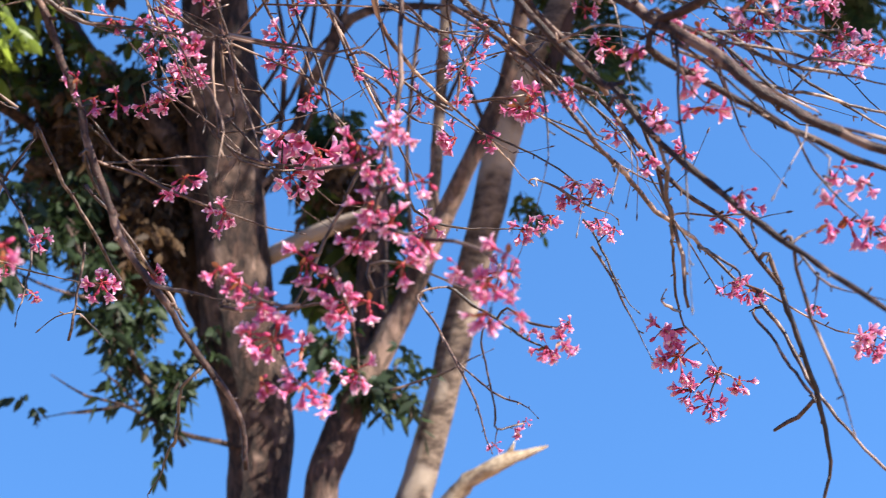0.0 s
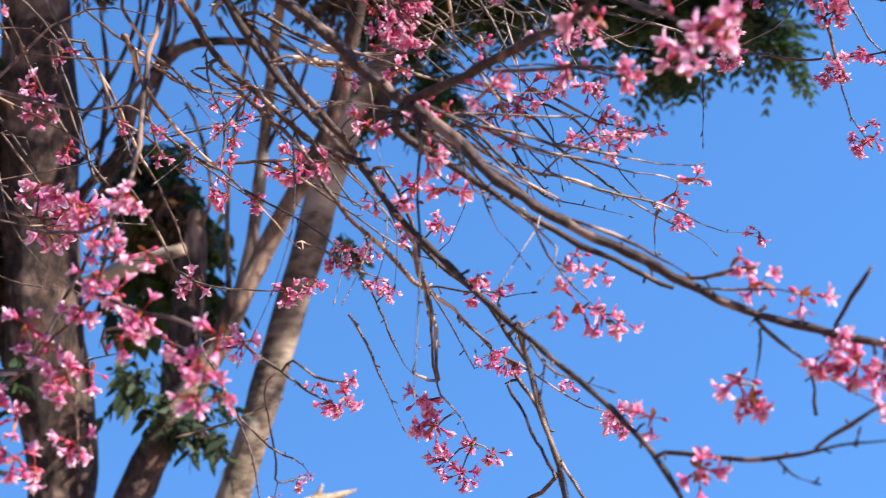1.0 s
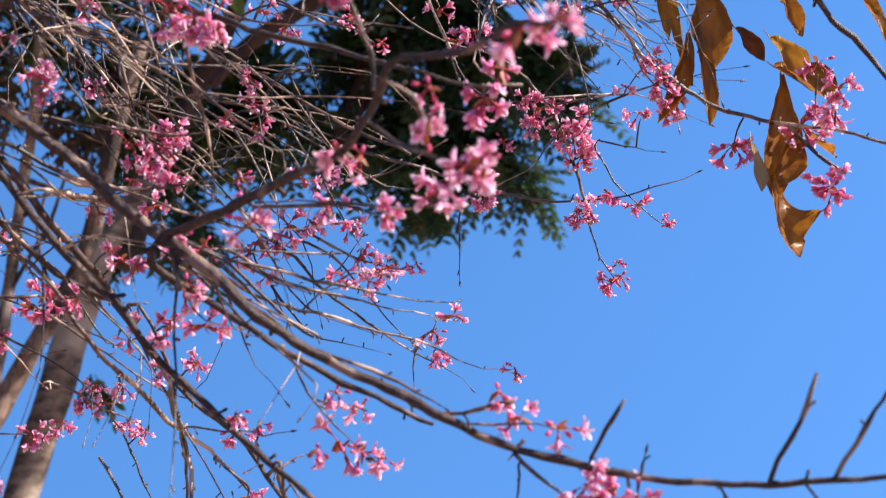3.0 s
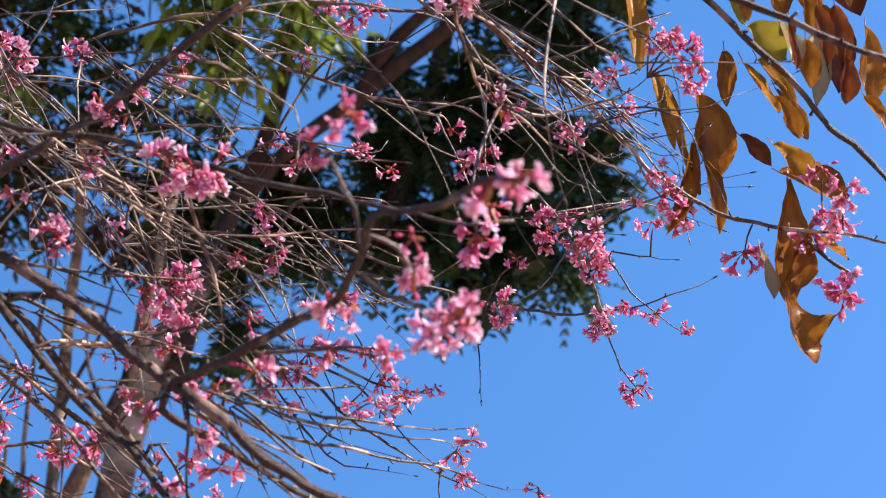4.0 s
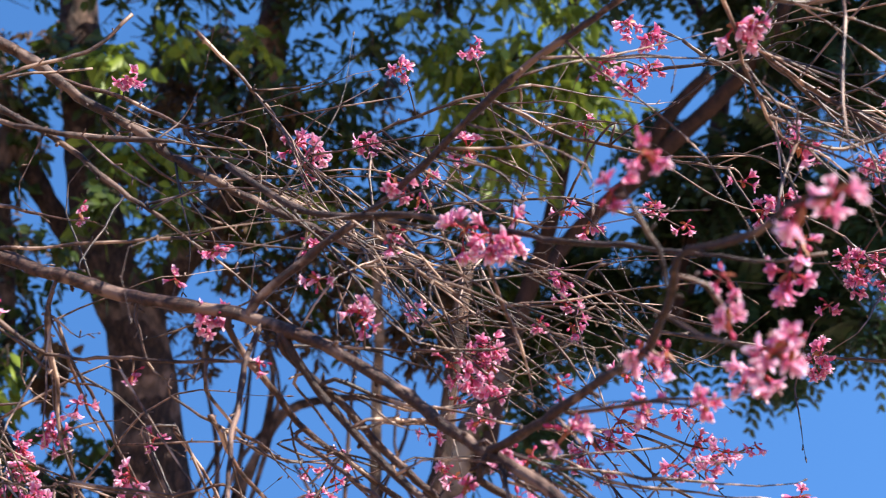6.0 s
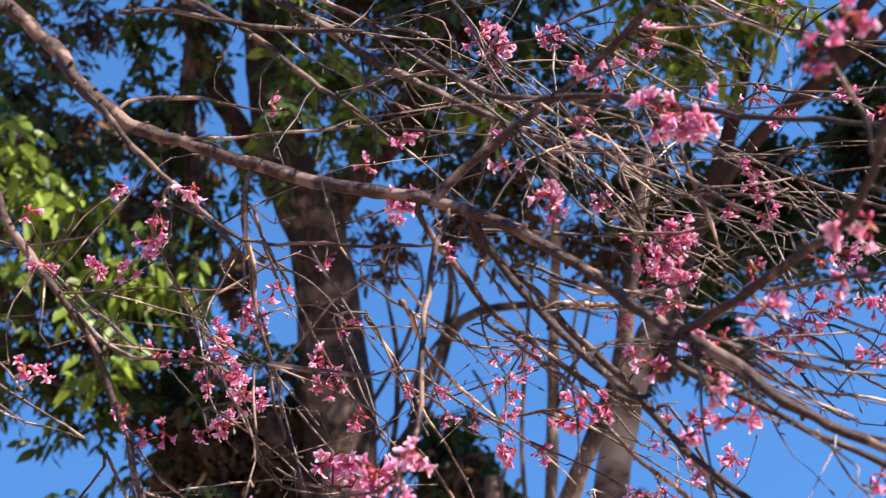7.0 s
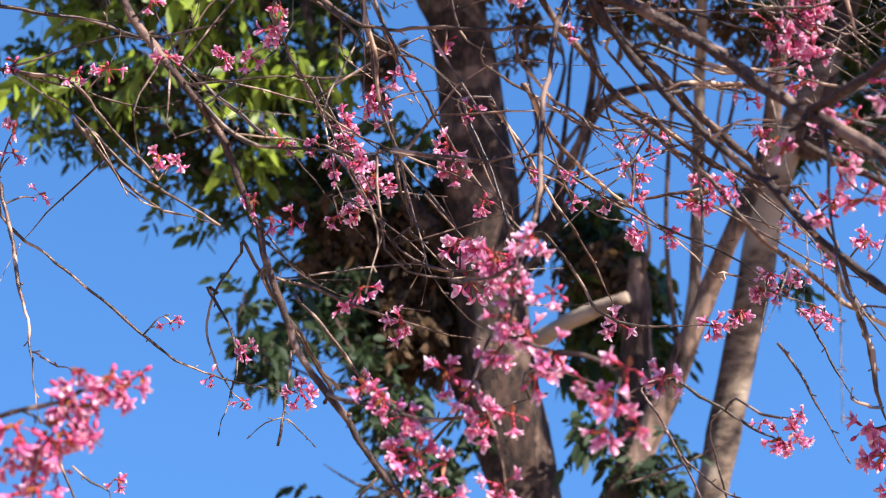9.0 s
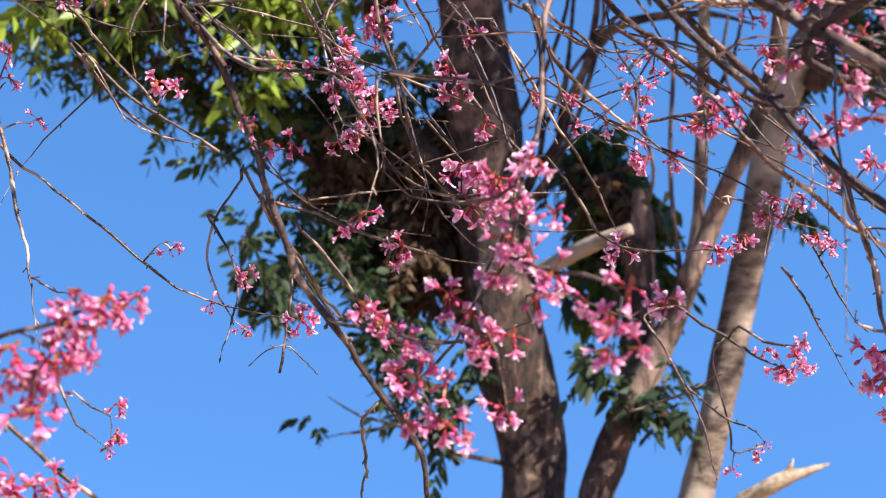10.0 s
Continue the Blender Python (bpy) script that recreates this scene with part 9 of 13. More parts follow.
limb("twig", [(0.25, 1.953, 2.968, 0.003), (0.301, 2.029, 2.875, 0.002), (0.35, 2.106, 2.779, 0.002), (0.372, 2.191, 2.712, 0.001)], cherry, BARK_TWIG, 5, 0.05, 0.05, True)
limb("twig", [(0.17, 2.137, 2.894, 0.002), (0.211, 2.121, 2.818, 0.002), (0.249, 2.101, 2.747, 0.001), (0.267, 2.057, 2.715, 0.001)], cherry, BARK_TWIG, 5, 0.05, 0.05, True)
limb("twig", [(0.082, 2.049, 2.884, 0.002), (0.112, 2.159, 2.821, 0.002), (0.134, 2.277, 2.77, 0.001), (0.107, 2.438, 2.795, 0.001)], cherry, BARK_TWIG, 5, 0.05, 0.05, True)
limb("twig", [(0.17, 2.137, 2.894, 0.002), (0.255, 2.216, 2.812, 0.002), (0.339, 2.299, 2.733, 0.002), (0.401, 2.392, 2.705, 0.001)], cherry, BARK_TWIG, 5, 0.05, 0.05, True)
limb("twig", [(0.166, 2.552, 3.15, 0.002), (0.281, 2.524, 3.164, 0.002), (0.402, 2.504, 3.18, 0.001), (0.543, 2.544, 3.202, 0.001)], cherry, BARK_TWIG, 5, 0.05, 0.05, True)
limb("twig", [(0.428, 2.633, 2.948, 0.003), (0.557, 2.614, 2.841, 0.002), (0.679, 2.602, 2.725, 0.002), (0.727, 2.643, 2.556, 0.001)], cherry, BARK_TWIG, 5, 0.05, 0.05, True)
limb("twig", [(0.478, 2.2, 2.765, 0.003), (0.505, 2.193, 2.71, 0.002), (0.532, 2.185, 2.652, 0.002), (0.565, 2.159, 2.591, 0.001)], cherry, BARK_TWIG, 5, 0.05, 0.05, True)
limb("twig", [(0.532, 2.226, 2.76, 0.002), (0.476, 2.233, 2.744, 0.002), (0.423, 2.234, 2.717, 0.001), (0.392, 2.194, 2.625, 0.001)], cherry, BARK_TWIG, 5, 0.05, 0.05, True)
limb("twig", [(0.379, 2.146, 2.792, 0.002), (0.538, 2.167, 2.821, 0.002), (0.7, 2.174, 2.841, 0.002), (0.867, 2.084, 2.783, 0.001)], cherry, BARK_TWIG, 5, 0.05, 0.05, True)
limb("twig", [(0.641, 2.488, 3.052, 0.002), (0.676, 2.462, 3.045, 0.001), (0.72, 2.44, 3.038, 0.001), (0.816, 2.441, 3.037, 0.001)], cherry, BARK_TWIG, 5, 0.05, 0.05, True)
limb("twig", [(0.57, 2.508, 2.965, 0.002), (0.592, 2.464, 2.787, 0.002), (0.62, 2.44, 2.621, 0.001), (0.681, 2.553, 2.562, 0.001)], cherry, BARK_TWIG, 5, 0.05, 0.05, True)
limb("twig", [(0.543, 2.517, 2.979, 0.002), (0.672, 2.583, 3.013, 0.002), (0.804, 2.642, 3.03, 0.001), (0.938, 2.65, 2.976, 0.001)], cherry, BARK_TWIG, 5, 0.05, 0.05, True)
limb("twig", [(0.627, 2.446, 2.98, 0.003), (0.705, 2.47, 2.891, 0.002), (0.795, 2.486, 2.82, 0.002), (0.944, 2.439, 2.896, 0.001)], cherry, BARK_TWIG, 5, 0.05, 0.05, True)
limb("twig", [(0.618, 2.492, 2.934, 0.002), (0.77, 2.579, 2.9, 0.002), (0.922, 2.649, 2.875, 0.001), (1.056, 2.593, 2.913, 0.001)], cherry, BARK_TWIG, 5, 0.05, 0.05, True)
limb("twig", [(0.447, 2.48, 3.106, 0.003), (0.495, 2.419, 3.043, 0.002), (0.561, 2.374, 2.968, 0.002), (0.745, 2.437, 2.812, 0.001)], cherry, BARK_TWIG, 5, 0.05, 0.05, True)
limb("twig", [(0.321, 2.205, 2.735, 0.003), (0.397, 2.222, 2.679, 0.002), (0.466, 2.231, 2.622, 0.002), (0.47, 2.18, 2.573, 0.001)], cherry, BARK_TWIG, 5, 0.05, 0.05, True)
limb("twig", [(0.595, 2.513, 3.016, 0.003), (0.679, 2.522, 2.873, 0.002), (0.763, 2.527, 2.727, 0.002), (0.835, 2.505, 2.597, 0.001)], cherry, BARK_TWIG, 5, 0.05, 0.05, True)
limb("twig", [(1.012, 1.982, 2.932, 0.003), (1.069, 1.991, 2.923, 0.002), (1.129, 2.004, 2.911, 0.002), (1.2, 2.038, 2.874, 0.001)], cherry, BARK_TWIG, 5, 0.05, 0.05, True)
limb("twig", [(1.027, 2.146, 3.237, 0.002), (1.179, 2.138, 3.12, 0.002), (1.325, 2.13, 3.018, 0.001), (1.411, 2.126, 3.07, 0.001)], cherry, BARK_TWIG, 5, 0.05, 0.05, True)
limb("twig", [(1.197, 2.14, 3.112, 0.002), (1.264, 2.157, 3.045, 0.002), (1.328, 2.176, 2.971, 0.002), (1.367, 2.203, 2.858, 0.001)], cherry, BARK_TWIG, 5, 0.05, 0.05, True)
limb("twig", [(1.018, 2.349, 3.325, 0.003), (1.03, 2.314, 3.327, 0.002), (1.063, 2.287, 3.319, 0.002), (1.236, 2.317, 3.261, 0.001)], cherry, BARK_TWIG, 5, 0.05, 0.05, True)
limb("twig", [(0.883, 2.021, 3.293, 0.002), (0.908, 2.022, 3.26, 0.002), (0.948, 2.019, 3.216, 0.001), (1.081, 1.993, 3.121, 0.001)], cherry, BARK_TWIG, 5, 0.05, 0.05, True)
limb("twig", [(1.186, 2.157, 3.094, 0.002), (1.29, 2.172, 3.03, 0.001), (1.398, 2.185, 2.971, 0.001), (1.512, 2.19, 2.974, 0.001)], cherry, BARK_TWIG, 5, 0.05, 0.05, True)
limb("twig", [(0.961, 1.708, 3.109, 0.003), (0.918, 1.664, 2.954, 0.003), (0.886, 1.636, 2.8, 0.002), (0.929, 1.716, 2.68, 0.001)], cherry, BARK_TWIG, 5, 0.05, 0.05, True)
limb("twig", [(0.799, 1.776, 3.047, 0.002), (0.838, 1.754, 3.104, 0.002), (0.885, 1.736, 3.154, 0.002), (0.976, 1.744, 3.14, 0.001)], cherry, BARK_TWIG, 5, 0.05, 0.05, True)
limb("twig", [(0.882, 2.02, 3.294, 0.002), (0.968, 2.008, 3.294, 0.002), (1.054, 2.01, 3.291, 0.001), (1.124, 2.103, 3.26, 0.001)], cherry, BARK_TWIG, 5, 0.05, 0.05, True)
limb("twig", [(0.885, 1.708, 3.099, 0.002), (1.041, 1.698, 3.225, 0.002), (1.167, 1.701, 3.355, 0.001), (1.081, 1.793, 3.475, 0.001)], cherry, BARK_TWIG, 5, 0.05, 0.05, True)
limb("twig", [(0.9, 1.712, 3.101, 0.003), (0.982, 1.638, 3.079, 0.002), (1.065, 1.569, 3.057, 0.002), (1.142, 1.548, 3.059, 0.001)], cherry, BARK_TWIG, 5, 0.05, 0.05, True)
limb("twig", [(1.132, 1.948, 3.014, 0.003), (1.173, 1.975, 2.987, 0.002), (1.221, 1.994, 2.963, 0.002), (1.312, 1.946, 2.967, 0.001)], cherry, BARK_TWIG, 5, 0.05, 0.05, True)
limb("twig", [(0.928, 2.054, 3.269, 0.003), (1.093, 2.034, 3.149, 0.002), (1.245, 2.021, 3.051, 0.002), (1.294, 2.057, 3.111, 0.001)], cherry, BARK_TWIG, 5, 0.05, 0.05, True)
limb("twig", [(0.402, 2.634, 3.608, 0.002), (0.484, 2.685, 3.574, 0.002), (0.562, 2.734, 3.532, 0.002), (0.611, 2.77, 3.458, 0.001)], cherry, BARK_TWIG, 5, 0.05, 0.05, True)
limb("twig", [(0.52, 2.616, 3.62, 0.003), (0.528, 2.705, 3.626, 0.002), (0.565, 2.791, 3.632, 0.002), (0.797, 2.84, 3.659, 0.001)], cherry, BARK_TWIG, 5, 0.05, 0.05, True)
limb("twig", [(0.155, 2.693, 3.529, 0.002), (0.213, 2.659, 3.469, 0.002), (0.293, 2.63, 3.403, 0.001), (0.504, 2.637, 3.285, 0.001)], cherry, BARK_TWIG, 5, 0.05, 0.05, True)
limb("twig", [(0.457, 2.561, 3.534, 0.002), (0.539, 2.516, 3.503, 0.002), (0.62, 2.478, 3.467, 0.001), (0.673, 2.491, 3.421, 0.001)], cherry, BARK_TWIG, 5, 0.05, 0.05, True)
limb("twig", [(-0.038, 2.402, 3.401, 0.003), (-0.015, 2.363, 3.337, 0.003), (0.024, 2.329, 3.265, 0.002), (0.158, 2.334, 3.129, 0.001)], cherry, BARK_TWIG, 5, 0.05, 0.05, True)
limb("twig", [(0.292, 2.691, 3.506, 0.002), (0.337, 2.752, 3.486, 0.002), (0.386, 2.802, 3.463, 0.001), (0.46, 2.77, 3.424, 0.001)], cherry, BARK_TWIG, 5, 0.05, 0.05, True)
limb("twig", [(-0.062, 2.374, 3.436, 0.003), (-0.018, 2.337, 3.423, 0.002), (0.041, 2.308, 3.417, 0.002), (0.191, 2.331, 3.477, 0.001)], cherry, BARK_TWIG, 5, 0.05, 0.05, True)
limb("twig", [(0.449, 2.559, 3.538, 0.002), (0.54, 2.71, 3.591, 0.002), (0.594, 2.857, 3.646, 0.002), (0.39, 2.951, 3.695, 0.001)], cherry, BARK_TWIG, 5, 0.05, 0.05, True)
limb("twig", [(-0.004, 2.439, 3.353, 0.002), (0.072, 2.439, 3.283, 0.002), (0.154, 2.454, 3.205, 0.002), (0.276, 2.564, 3.066, 0.001)], cherry, BARK_TWIG, 5, 0.05, 0.05, True)
limb("twig", [(1.217, 2.457, 2.963, 0.002), (1.146, 2.364, 2.869, 0.002), (1.071, 2.289, 2.778, 0.001), (0.979, 2.352, 2.747, 0.001)], cherry, BARK_TWIG, 5, 0.05, 0.05, True)
limb("twig", [(1.213, 2.455, 2.971, 0.003), (1.287, 2.356, 2.984, 0.003), (1.37, 2.257, 2.993, 0.002), (1.508, 2.167, 2.993, 0.001)], cherry, BARK_TWIG, 5, 0.05, 0.05, True)
limb("twig", [(1.187, 2.445, 3.01, 0.003), (1.268, 2.406, 3.019, 0.002), (1.361, 2.366, 3.014, 0.002), (1.51, 2.33, 2.942, 0.001)], cherry, BARK_TWIG, 5, 0.05, 0.05, True)
limb("twig", [(1.173, 2.442, 3.026, 0.002), (1.217, 2.372, 3.074, 0.002), (1.272, 2.303, 3.104, 0.001), (1.391, 2.255, 3.002, 0.001)], cherry, BARK_TWIG, 5, 0.05, 0.05, True)
limb("twig", [(0.532, 2.469, 3.037, 0.002), (0.653, 2.414, 3.03, 0.001), (0.78, 2.371, 3.007, 0.001), (0.92, 2.415, 2.919, 0.001)], cherry, BARK_TWIG, 5, 0.05, 0.05, True)
limb("twig", [(0.59, 2.424, 3.174, 0.002), (0.679, 2.4, 3.142, 0.002), (0.764, 2.382, 3.12, 0.001), (0.803, 2.412, 3.161, 0.001)], cherry, BARK_TWIG, 5, 0.05, 0.05, True)
limb("twig", [(0.453, 2.474, 3.115, 0.002), (0.491, 2.386, 3.222, 0.001), (0.536, 2.308, 3.338, 0.001), (0.614, 2.307, 3.483, 0.001)], cherry, BARK_TWIG, 5, 0.05, 0.05, True)
limb("twig", [(0.462, 2.434, 3.181, 0.002), (0.498, 2.451, 3.135, 0.002), (0.532, 2.463, 3.088, 0.001), (0.555, 2.442, 3.049, 0.001)], cherry, BARK_TWIG, 5, 0.05, 0.05, True)
limb("twig", [(0.566, 2.421, 3.184, 0.002), (0.613, 2.427, 3.132, 0.002), (0.658, 2.419, 3.058, 0.001), (0.682, 2.322, 2.853, 0.001)], cherry, BARK_TWIG, 5, 0.05, 0.05, True)
limb("twig", [(0.629, 2.491, 3.049, 0.003), (0.707, 2.562, 2.969, 0.002), (0.786, 2.611, 2.878, 0.002), (0.858, 2.502, 2.723, 0.001)], cherry, BARK_TWIG, 5, 0.05, 0.05, True)
limb("twig", [(0.711, 2.6, 3.43, 0.003), (0.88, 2.494, 3.49, 0.002), (1.036, 2.4, 3.548, 0.002), (1.083, 2.398, 3.604, 0.001)], cherry, BARK_TWIG, 5, 0.05, 0.05, True)
limb("twig", [(-0.14, 2.52, 3.443, 0.003), (-0.111, 2.44, 3.368, 0.002), (-0.091, 2.361, 3.289, 0.002), (-0.129, 2.298, 3.197, 0.001)], cherry, BARK_TWIG, 5, 0.05, 0.05, True)
limb("twig", [(-0.453, 2.116, 3.209, 0.002), (-0.227, 2.183, 3.217, 0.002), (-0.029, 2.243, 3.213, 0.002), (-0.049, 2.255, 3.177, 0.001)], cherry, BARK_TWIG, 5, 0.05, 0.05, True)
limb("twig", [(-0.245, 2.158, 3.046, 0.003), (-0.181, 2.085, 3.026, 0.002), (-0.124, 2.019, 3.013, 0.002), (-0.117, 2.01, 3.044, 0.001)], cherry, BARK_TWIG, 5, 0.05, 0.05, True)
limb("twig", [(-0.131, 2.569, 3.329, 0.003), (-0.024, 2.635, 3.39, 0.002), (0.1, 2.686, 3.433, 0.002), (0.322, 2.625, 3.373, 0.001)], cherry, BARK_TWIG, 5, 0.05, 0.05, True)
limb("twig", [(-0.277, 2.58, 3.372, 0.002), (-0.219, 2.558, 3.274, 0.001), (-0.165, 2.531, 3.186, 0.001), (-0.143, 2.47, 3.164, 0.001)], cherry, BARK_TWIG, 5, 0.05, 0.05, True)
limb("twig", [(-0.264, 2.162, 3.064, 0.003), (-0.103, 2.269, 2.96, 0.002), (0.034, 2.363, 2.861, 0.002), (-0.01, 2.357, 2.847, 0.001)], cherry, BARK_TWIG, 5, 0.05, 0.05, True)
limb("twig", [(-0.245, 2.158, 3.046, 0.002), (-0.183, 2.153, 2.984, 0.002), (-0.093, 2.141, 2.936, 0.001), (0.176, 2.086, 2.978, 0.001)], cherry, BARK_TWIG, 5, 0.05, 0.05, True)
limb("twig", [(-0.205, 2.165, 2.988, 0.002), (0.021, 2.151, 2.945, 0.002), (0.224, 2.139, 2.91, 0.001), (0.24, 2.139, 2.928, 0.001)], cherry, BARK_TWIG, 5, 0.05, 0.05, True)
limb("twig", [(-0.408, 2.526, 3.481, 0.003), (-0.235, 2.517, 3.484, 0.002), (-0.082, 2.51, 3.46, 0.002), (-0.073, 2.505, 3.244, 0.001)], cherry, BARK_TWIG, 5, 0.05, 0.05, True)
limb("twig", [(0.03, 2.575, 3.231, 0.003), (0.014, 2.439, 3.1, 0.003), (0.011, 2.312, 2.971, 0.002), (0.106, 2.26, 2.879, 0.001)], cherry, BARK_TWIG, 5, 0.05, 0.05, True)
limb("twig", [(-0.277, 2.58, 3.372, 0.003), (-0.175, 2.638, 3.413, 0.003), (-0.076, 2.692, 3.451, 0.002), (-0.001, 2.717, 3.447, 0.001)], cherry, BARK_TWIG, 5, 0.05, 0.05, True)
limb("twig", [(-0.444, 2.116, 3.207, 0.002), (-0.471, 2.134, 3.144, 0.001), (-0.489, 2.152, 3.084, 0.001), (-0.445, 2.168, 3.045, 0.001)], cherry, BARK_TWIG, 5, 0.05, 0.05, True)
limb("twig", [(-0.258, 2.161, 3.058, 0.003), (-0.13, 2.086, 3.033, 0.002), (-0, 2.037, 3.001, 0.002), (0.123, 2.174, 2.956, 0.001)], cherry, BARK_TWIG, 5, 0.05, 0.05, True)
limb("twig", [(-0.249, 2.52, 3.478, 0.003), (-0.251, 2.603, 3.525, 0.002), (-0.236, 2.684, 3.578, 0.002), (-0.108, 2.741, 3.664, 0.001)], cherry, BARK_TWIG, 5, 0.05, 0.05, True)
limb("twig", [(-0.424, 2.508, 3.522, 0.003), (-0.403, 2.464, 3.5, 0.002), (-0.37, 2.433, 3.475, 0.002), (-0.254, 2.501, 3.43, 0.001)], cherry, BARK_TWIG, 5, 0.05, 0.05, True)
limb("twig", [(-0.29, 2.161, 3.087, 0.003), (-0.329, 2.138, 2.999, 0.002), (-0.361, 2.115, 2.917, 0.002), (-0.347, 2.099, 2.891, 0.001)], cherry, BARK_TWIG, 5, 0.05, 0.05, True)
limb("twig", [(-0.218, 2.531, 3.433, 0.003), (-0.285, 2.487, 3.44, 0.002), (-0.351, 2.446, 3.449, 0.002), (-0.398, 2.439, 3.47, 0.001)], cherry, BARK_TWIG, 5, 0.05, 0.05, True)
limb("twig", [(-0.374, 2.122, 3.196, 0.002), (-0.296, 2.069, 3.098, 0.002), (-0.211, 2.021, 3.001, 0.001), (-0.099, 2.011, 2.926, 0.001)], cherry, BARK_TWIG, 5, 0.05, 0.05, True)
limb("twig", [(-0.083, 2.356, 3.456, 0.003), (-0.009, 2.375, 3.477, 0.002), (0.066, 2.385, 3.497, 0.002), (0.134, 2.336, 3.511, 0.001)], cherry, BARK_TWIG, 5, 0.05, 0.05, True)
limb("twig", [(0.32, 2.627, 3.011, 0.002), (0.483, 2.631, 2.984, 0.002), (0.62, 2.632, 2.937, 0.002), (0.566, 2.611, 2.786, 0.001)], cherry, BARK_TWIG, 5, 0.05, 0.05, True)
limb("twig", [(0.183, 1.934, 2.866, 0.002), (0.272, 1.948, 2.839, 0.002), (0.358, 1.964, 2.796, 0.002), (0.402, 1.985, 2.657, 0.001)], cherry, BARK_TWIG, 5, 0.05, 0.05, True)
limb("twig", [(0.154, 2.125, 2.883, 0.002), (0.224, 2.102, 2.868, 0.002), (0.294, 2.086, 2.857, 0.002), (0.352, 2.125, 2.874, 0.001)], cherry, BARK_TWIG, 5, 0.05, 0.05, True)
limb("twig", [(0.282, 2.625, 3.03, 0.002), (0.404, 2.671, 3.031, 0.002), (0.511, 2.706, 3.02, 0.001), (0.504, 2.673, 2.953, 0.001)], cherry, BARK_TWIG, 5, 0.05, 0.05, True)
limb("twig", [(0.276, 2.066, 2.821, 0.003), (0.267, 2.039, 2.779, 0.002), (0.269, 2.011, 2.735, 0.002), (0.337, 1.982, 2.705, 0.001)], cherry, BARK_TWIG, 5, 0.05, 0.05, True)
limb("twig", [(0.295, 1.873, 2.82, 0.002), (0.429, 1.992, 2.78, 0.001), (0.564, 2.097, 2.741, 0.001), (0.692, 2.093, 2.703, 0.001)], cherry, BARK_TWIG, 5, 0.05, 0.05, True)
limb("twig", [(0.259, 2.633, 3.015, 0.002), (0.303, 2.607, 2.973, 0.001), (0.349, 2.58, 2.932, 0.001), (0.402, 2.552, 2.919, 0.001)], cherry, BARK_TWIG, 5, 0.05, 0.05, True)
limb("twig", [(0.332, 2.601, 3.004, 0.002), (0.344, 2.628, 3.085, 0.002), (0.362, 2.669, 3.159, 0.001), (0.426, 2.799, 3.195, 0.001)], cherry, BARK_TWIG, 5, 0.05, 0.05, True)
limb("twig", [(0.093, 2.044, 2.89, 0.002), (0.161, 2.042, 2.781, 0.002), (0.237, 2.049, 2.688, 0.001), (0.355, 2.118, 2.704, 0.001)], cherry, BARK_TWIG, 5, 0.05, 0.05, True)
limb("twig", [(0.248, 2.532, 3.108, 0.002), (0.257, 2.532, 3.06, 0.002), (0.274, 2.543, 3.01, 0.001), (0.334, 2.618, 2.951, 0.001)], cherry, BARK_TWIG, 5, 0.05, 0.05, True)
limb("twig", [(0.219, 2.173, 2.918, 0.002), (0.285, 2.125, 2.856, 0.002), (0.362, 2.098, 2.789, 0.001), (0.492, 2.218, 2.721, 0.001)], cherry, BARK_TWIG, 5, 0.05, 0.05, True)
limb("twig", [(0.332, 2.601, 3.004, 0.002), (0.442, 2.606, 2.91, 0.002), (0.553, 2.595, 2.818, 0.001), (0.651, 2.476, 2.793, 0.001)], cherry, BARK_TWIG, 5, 0.05, 0.05, True)
limb("twig", [(-0.345, 2.171, 2.898, 0.002), (-0.388, 2.17, 3.006, 0.002), (-0.402, 2.156, 3.114, 0.001), (-0.226, 2.045, 3.215, 0.001)], cherry, BARK_TWIG, 5, 0.05, 0.05, True)
limb("twig", [(-0.432, 2.206, 2.864, 0.002), (-0.402, 2.21, 2.838, 0.002), (-0.368, 2.197, 2.807, 0.001), (-0.304, 2.075, 2.752, 0.001)], cherry, BARK_TWIG, 5, 0.05, 0.05, True)
limb("twig", [(-0.304, 2.198, 2.763, 0.002), (-0.208, 2.197, 2.604, 0.002), (-0.104, 2.185, 2.458, 0.001), (0.037, 2.097, 2.448, 0.001)], cherry, BARK_TWIG, 5, 0.05, 0.05, True)
limb("twig", [(-0.249, 2.18, 2.784, 0.002), (-0.098, 2.18, 2.835, 0.002), (0.043, 2.185, 2.888, 0.002), (0.102, 2.225, 2.942, 0.001)], cherry, BARK_TWIG, 5, 0.05, 0.05, True)
limb("twig", [(-0.427, 2.214, 2.853, 0.002), (-0.431, 2.229, 2.726, 0.002), (-0.429, 2.247, 2.612, 0.001), (-0.397, 2.285, 2.622, 0.001)], cherry, BARK_TWIG, 5, 0.05, 0.05, True)
limb("twig", [(-0.45, 2.283, 2.82, 0.002), (-0.454, 2.158, 2.668, 0.002), (-0.446, 2.06, 2.53, 0.001), (-0.365, 2.155, 2.497, 0.001)], cherry, BARK_TWIG, 5, 0.05, 0.05, True)
limb("twig", [(-0.427, 2.214, 2.853, 0.002), (-0.395, 2.212, 2.794, 0.002), (-0.364, 2.205, 2.736, 0.001), (-0.343, 2.171, 2.684, 0.001)], cherry, BARK_TWIG, 5, 0.05, 0.05, True)
limb("twig", [(-0.478, 2.237, 2.813, 0.002), (-0.499, 2.295, 2.804, 0.002), (-0.503, 2.355, 2.789, 0.001), (-0.397, 2.423, 2.726, 0.001)], cherry, BARK_TWIG, 5, 0.05, 0.05, True)
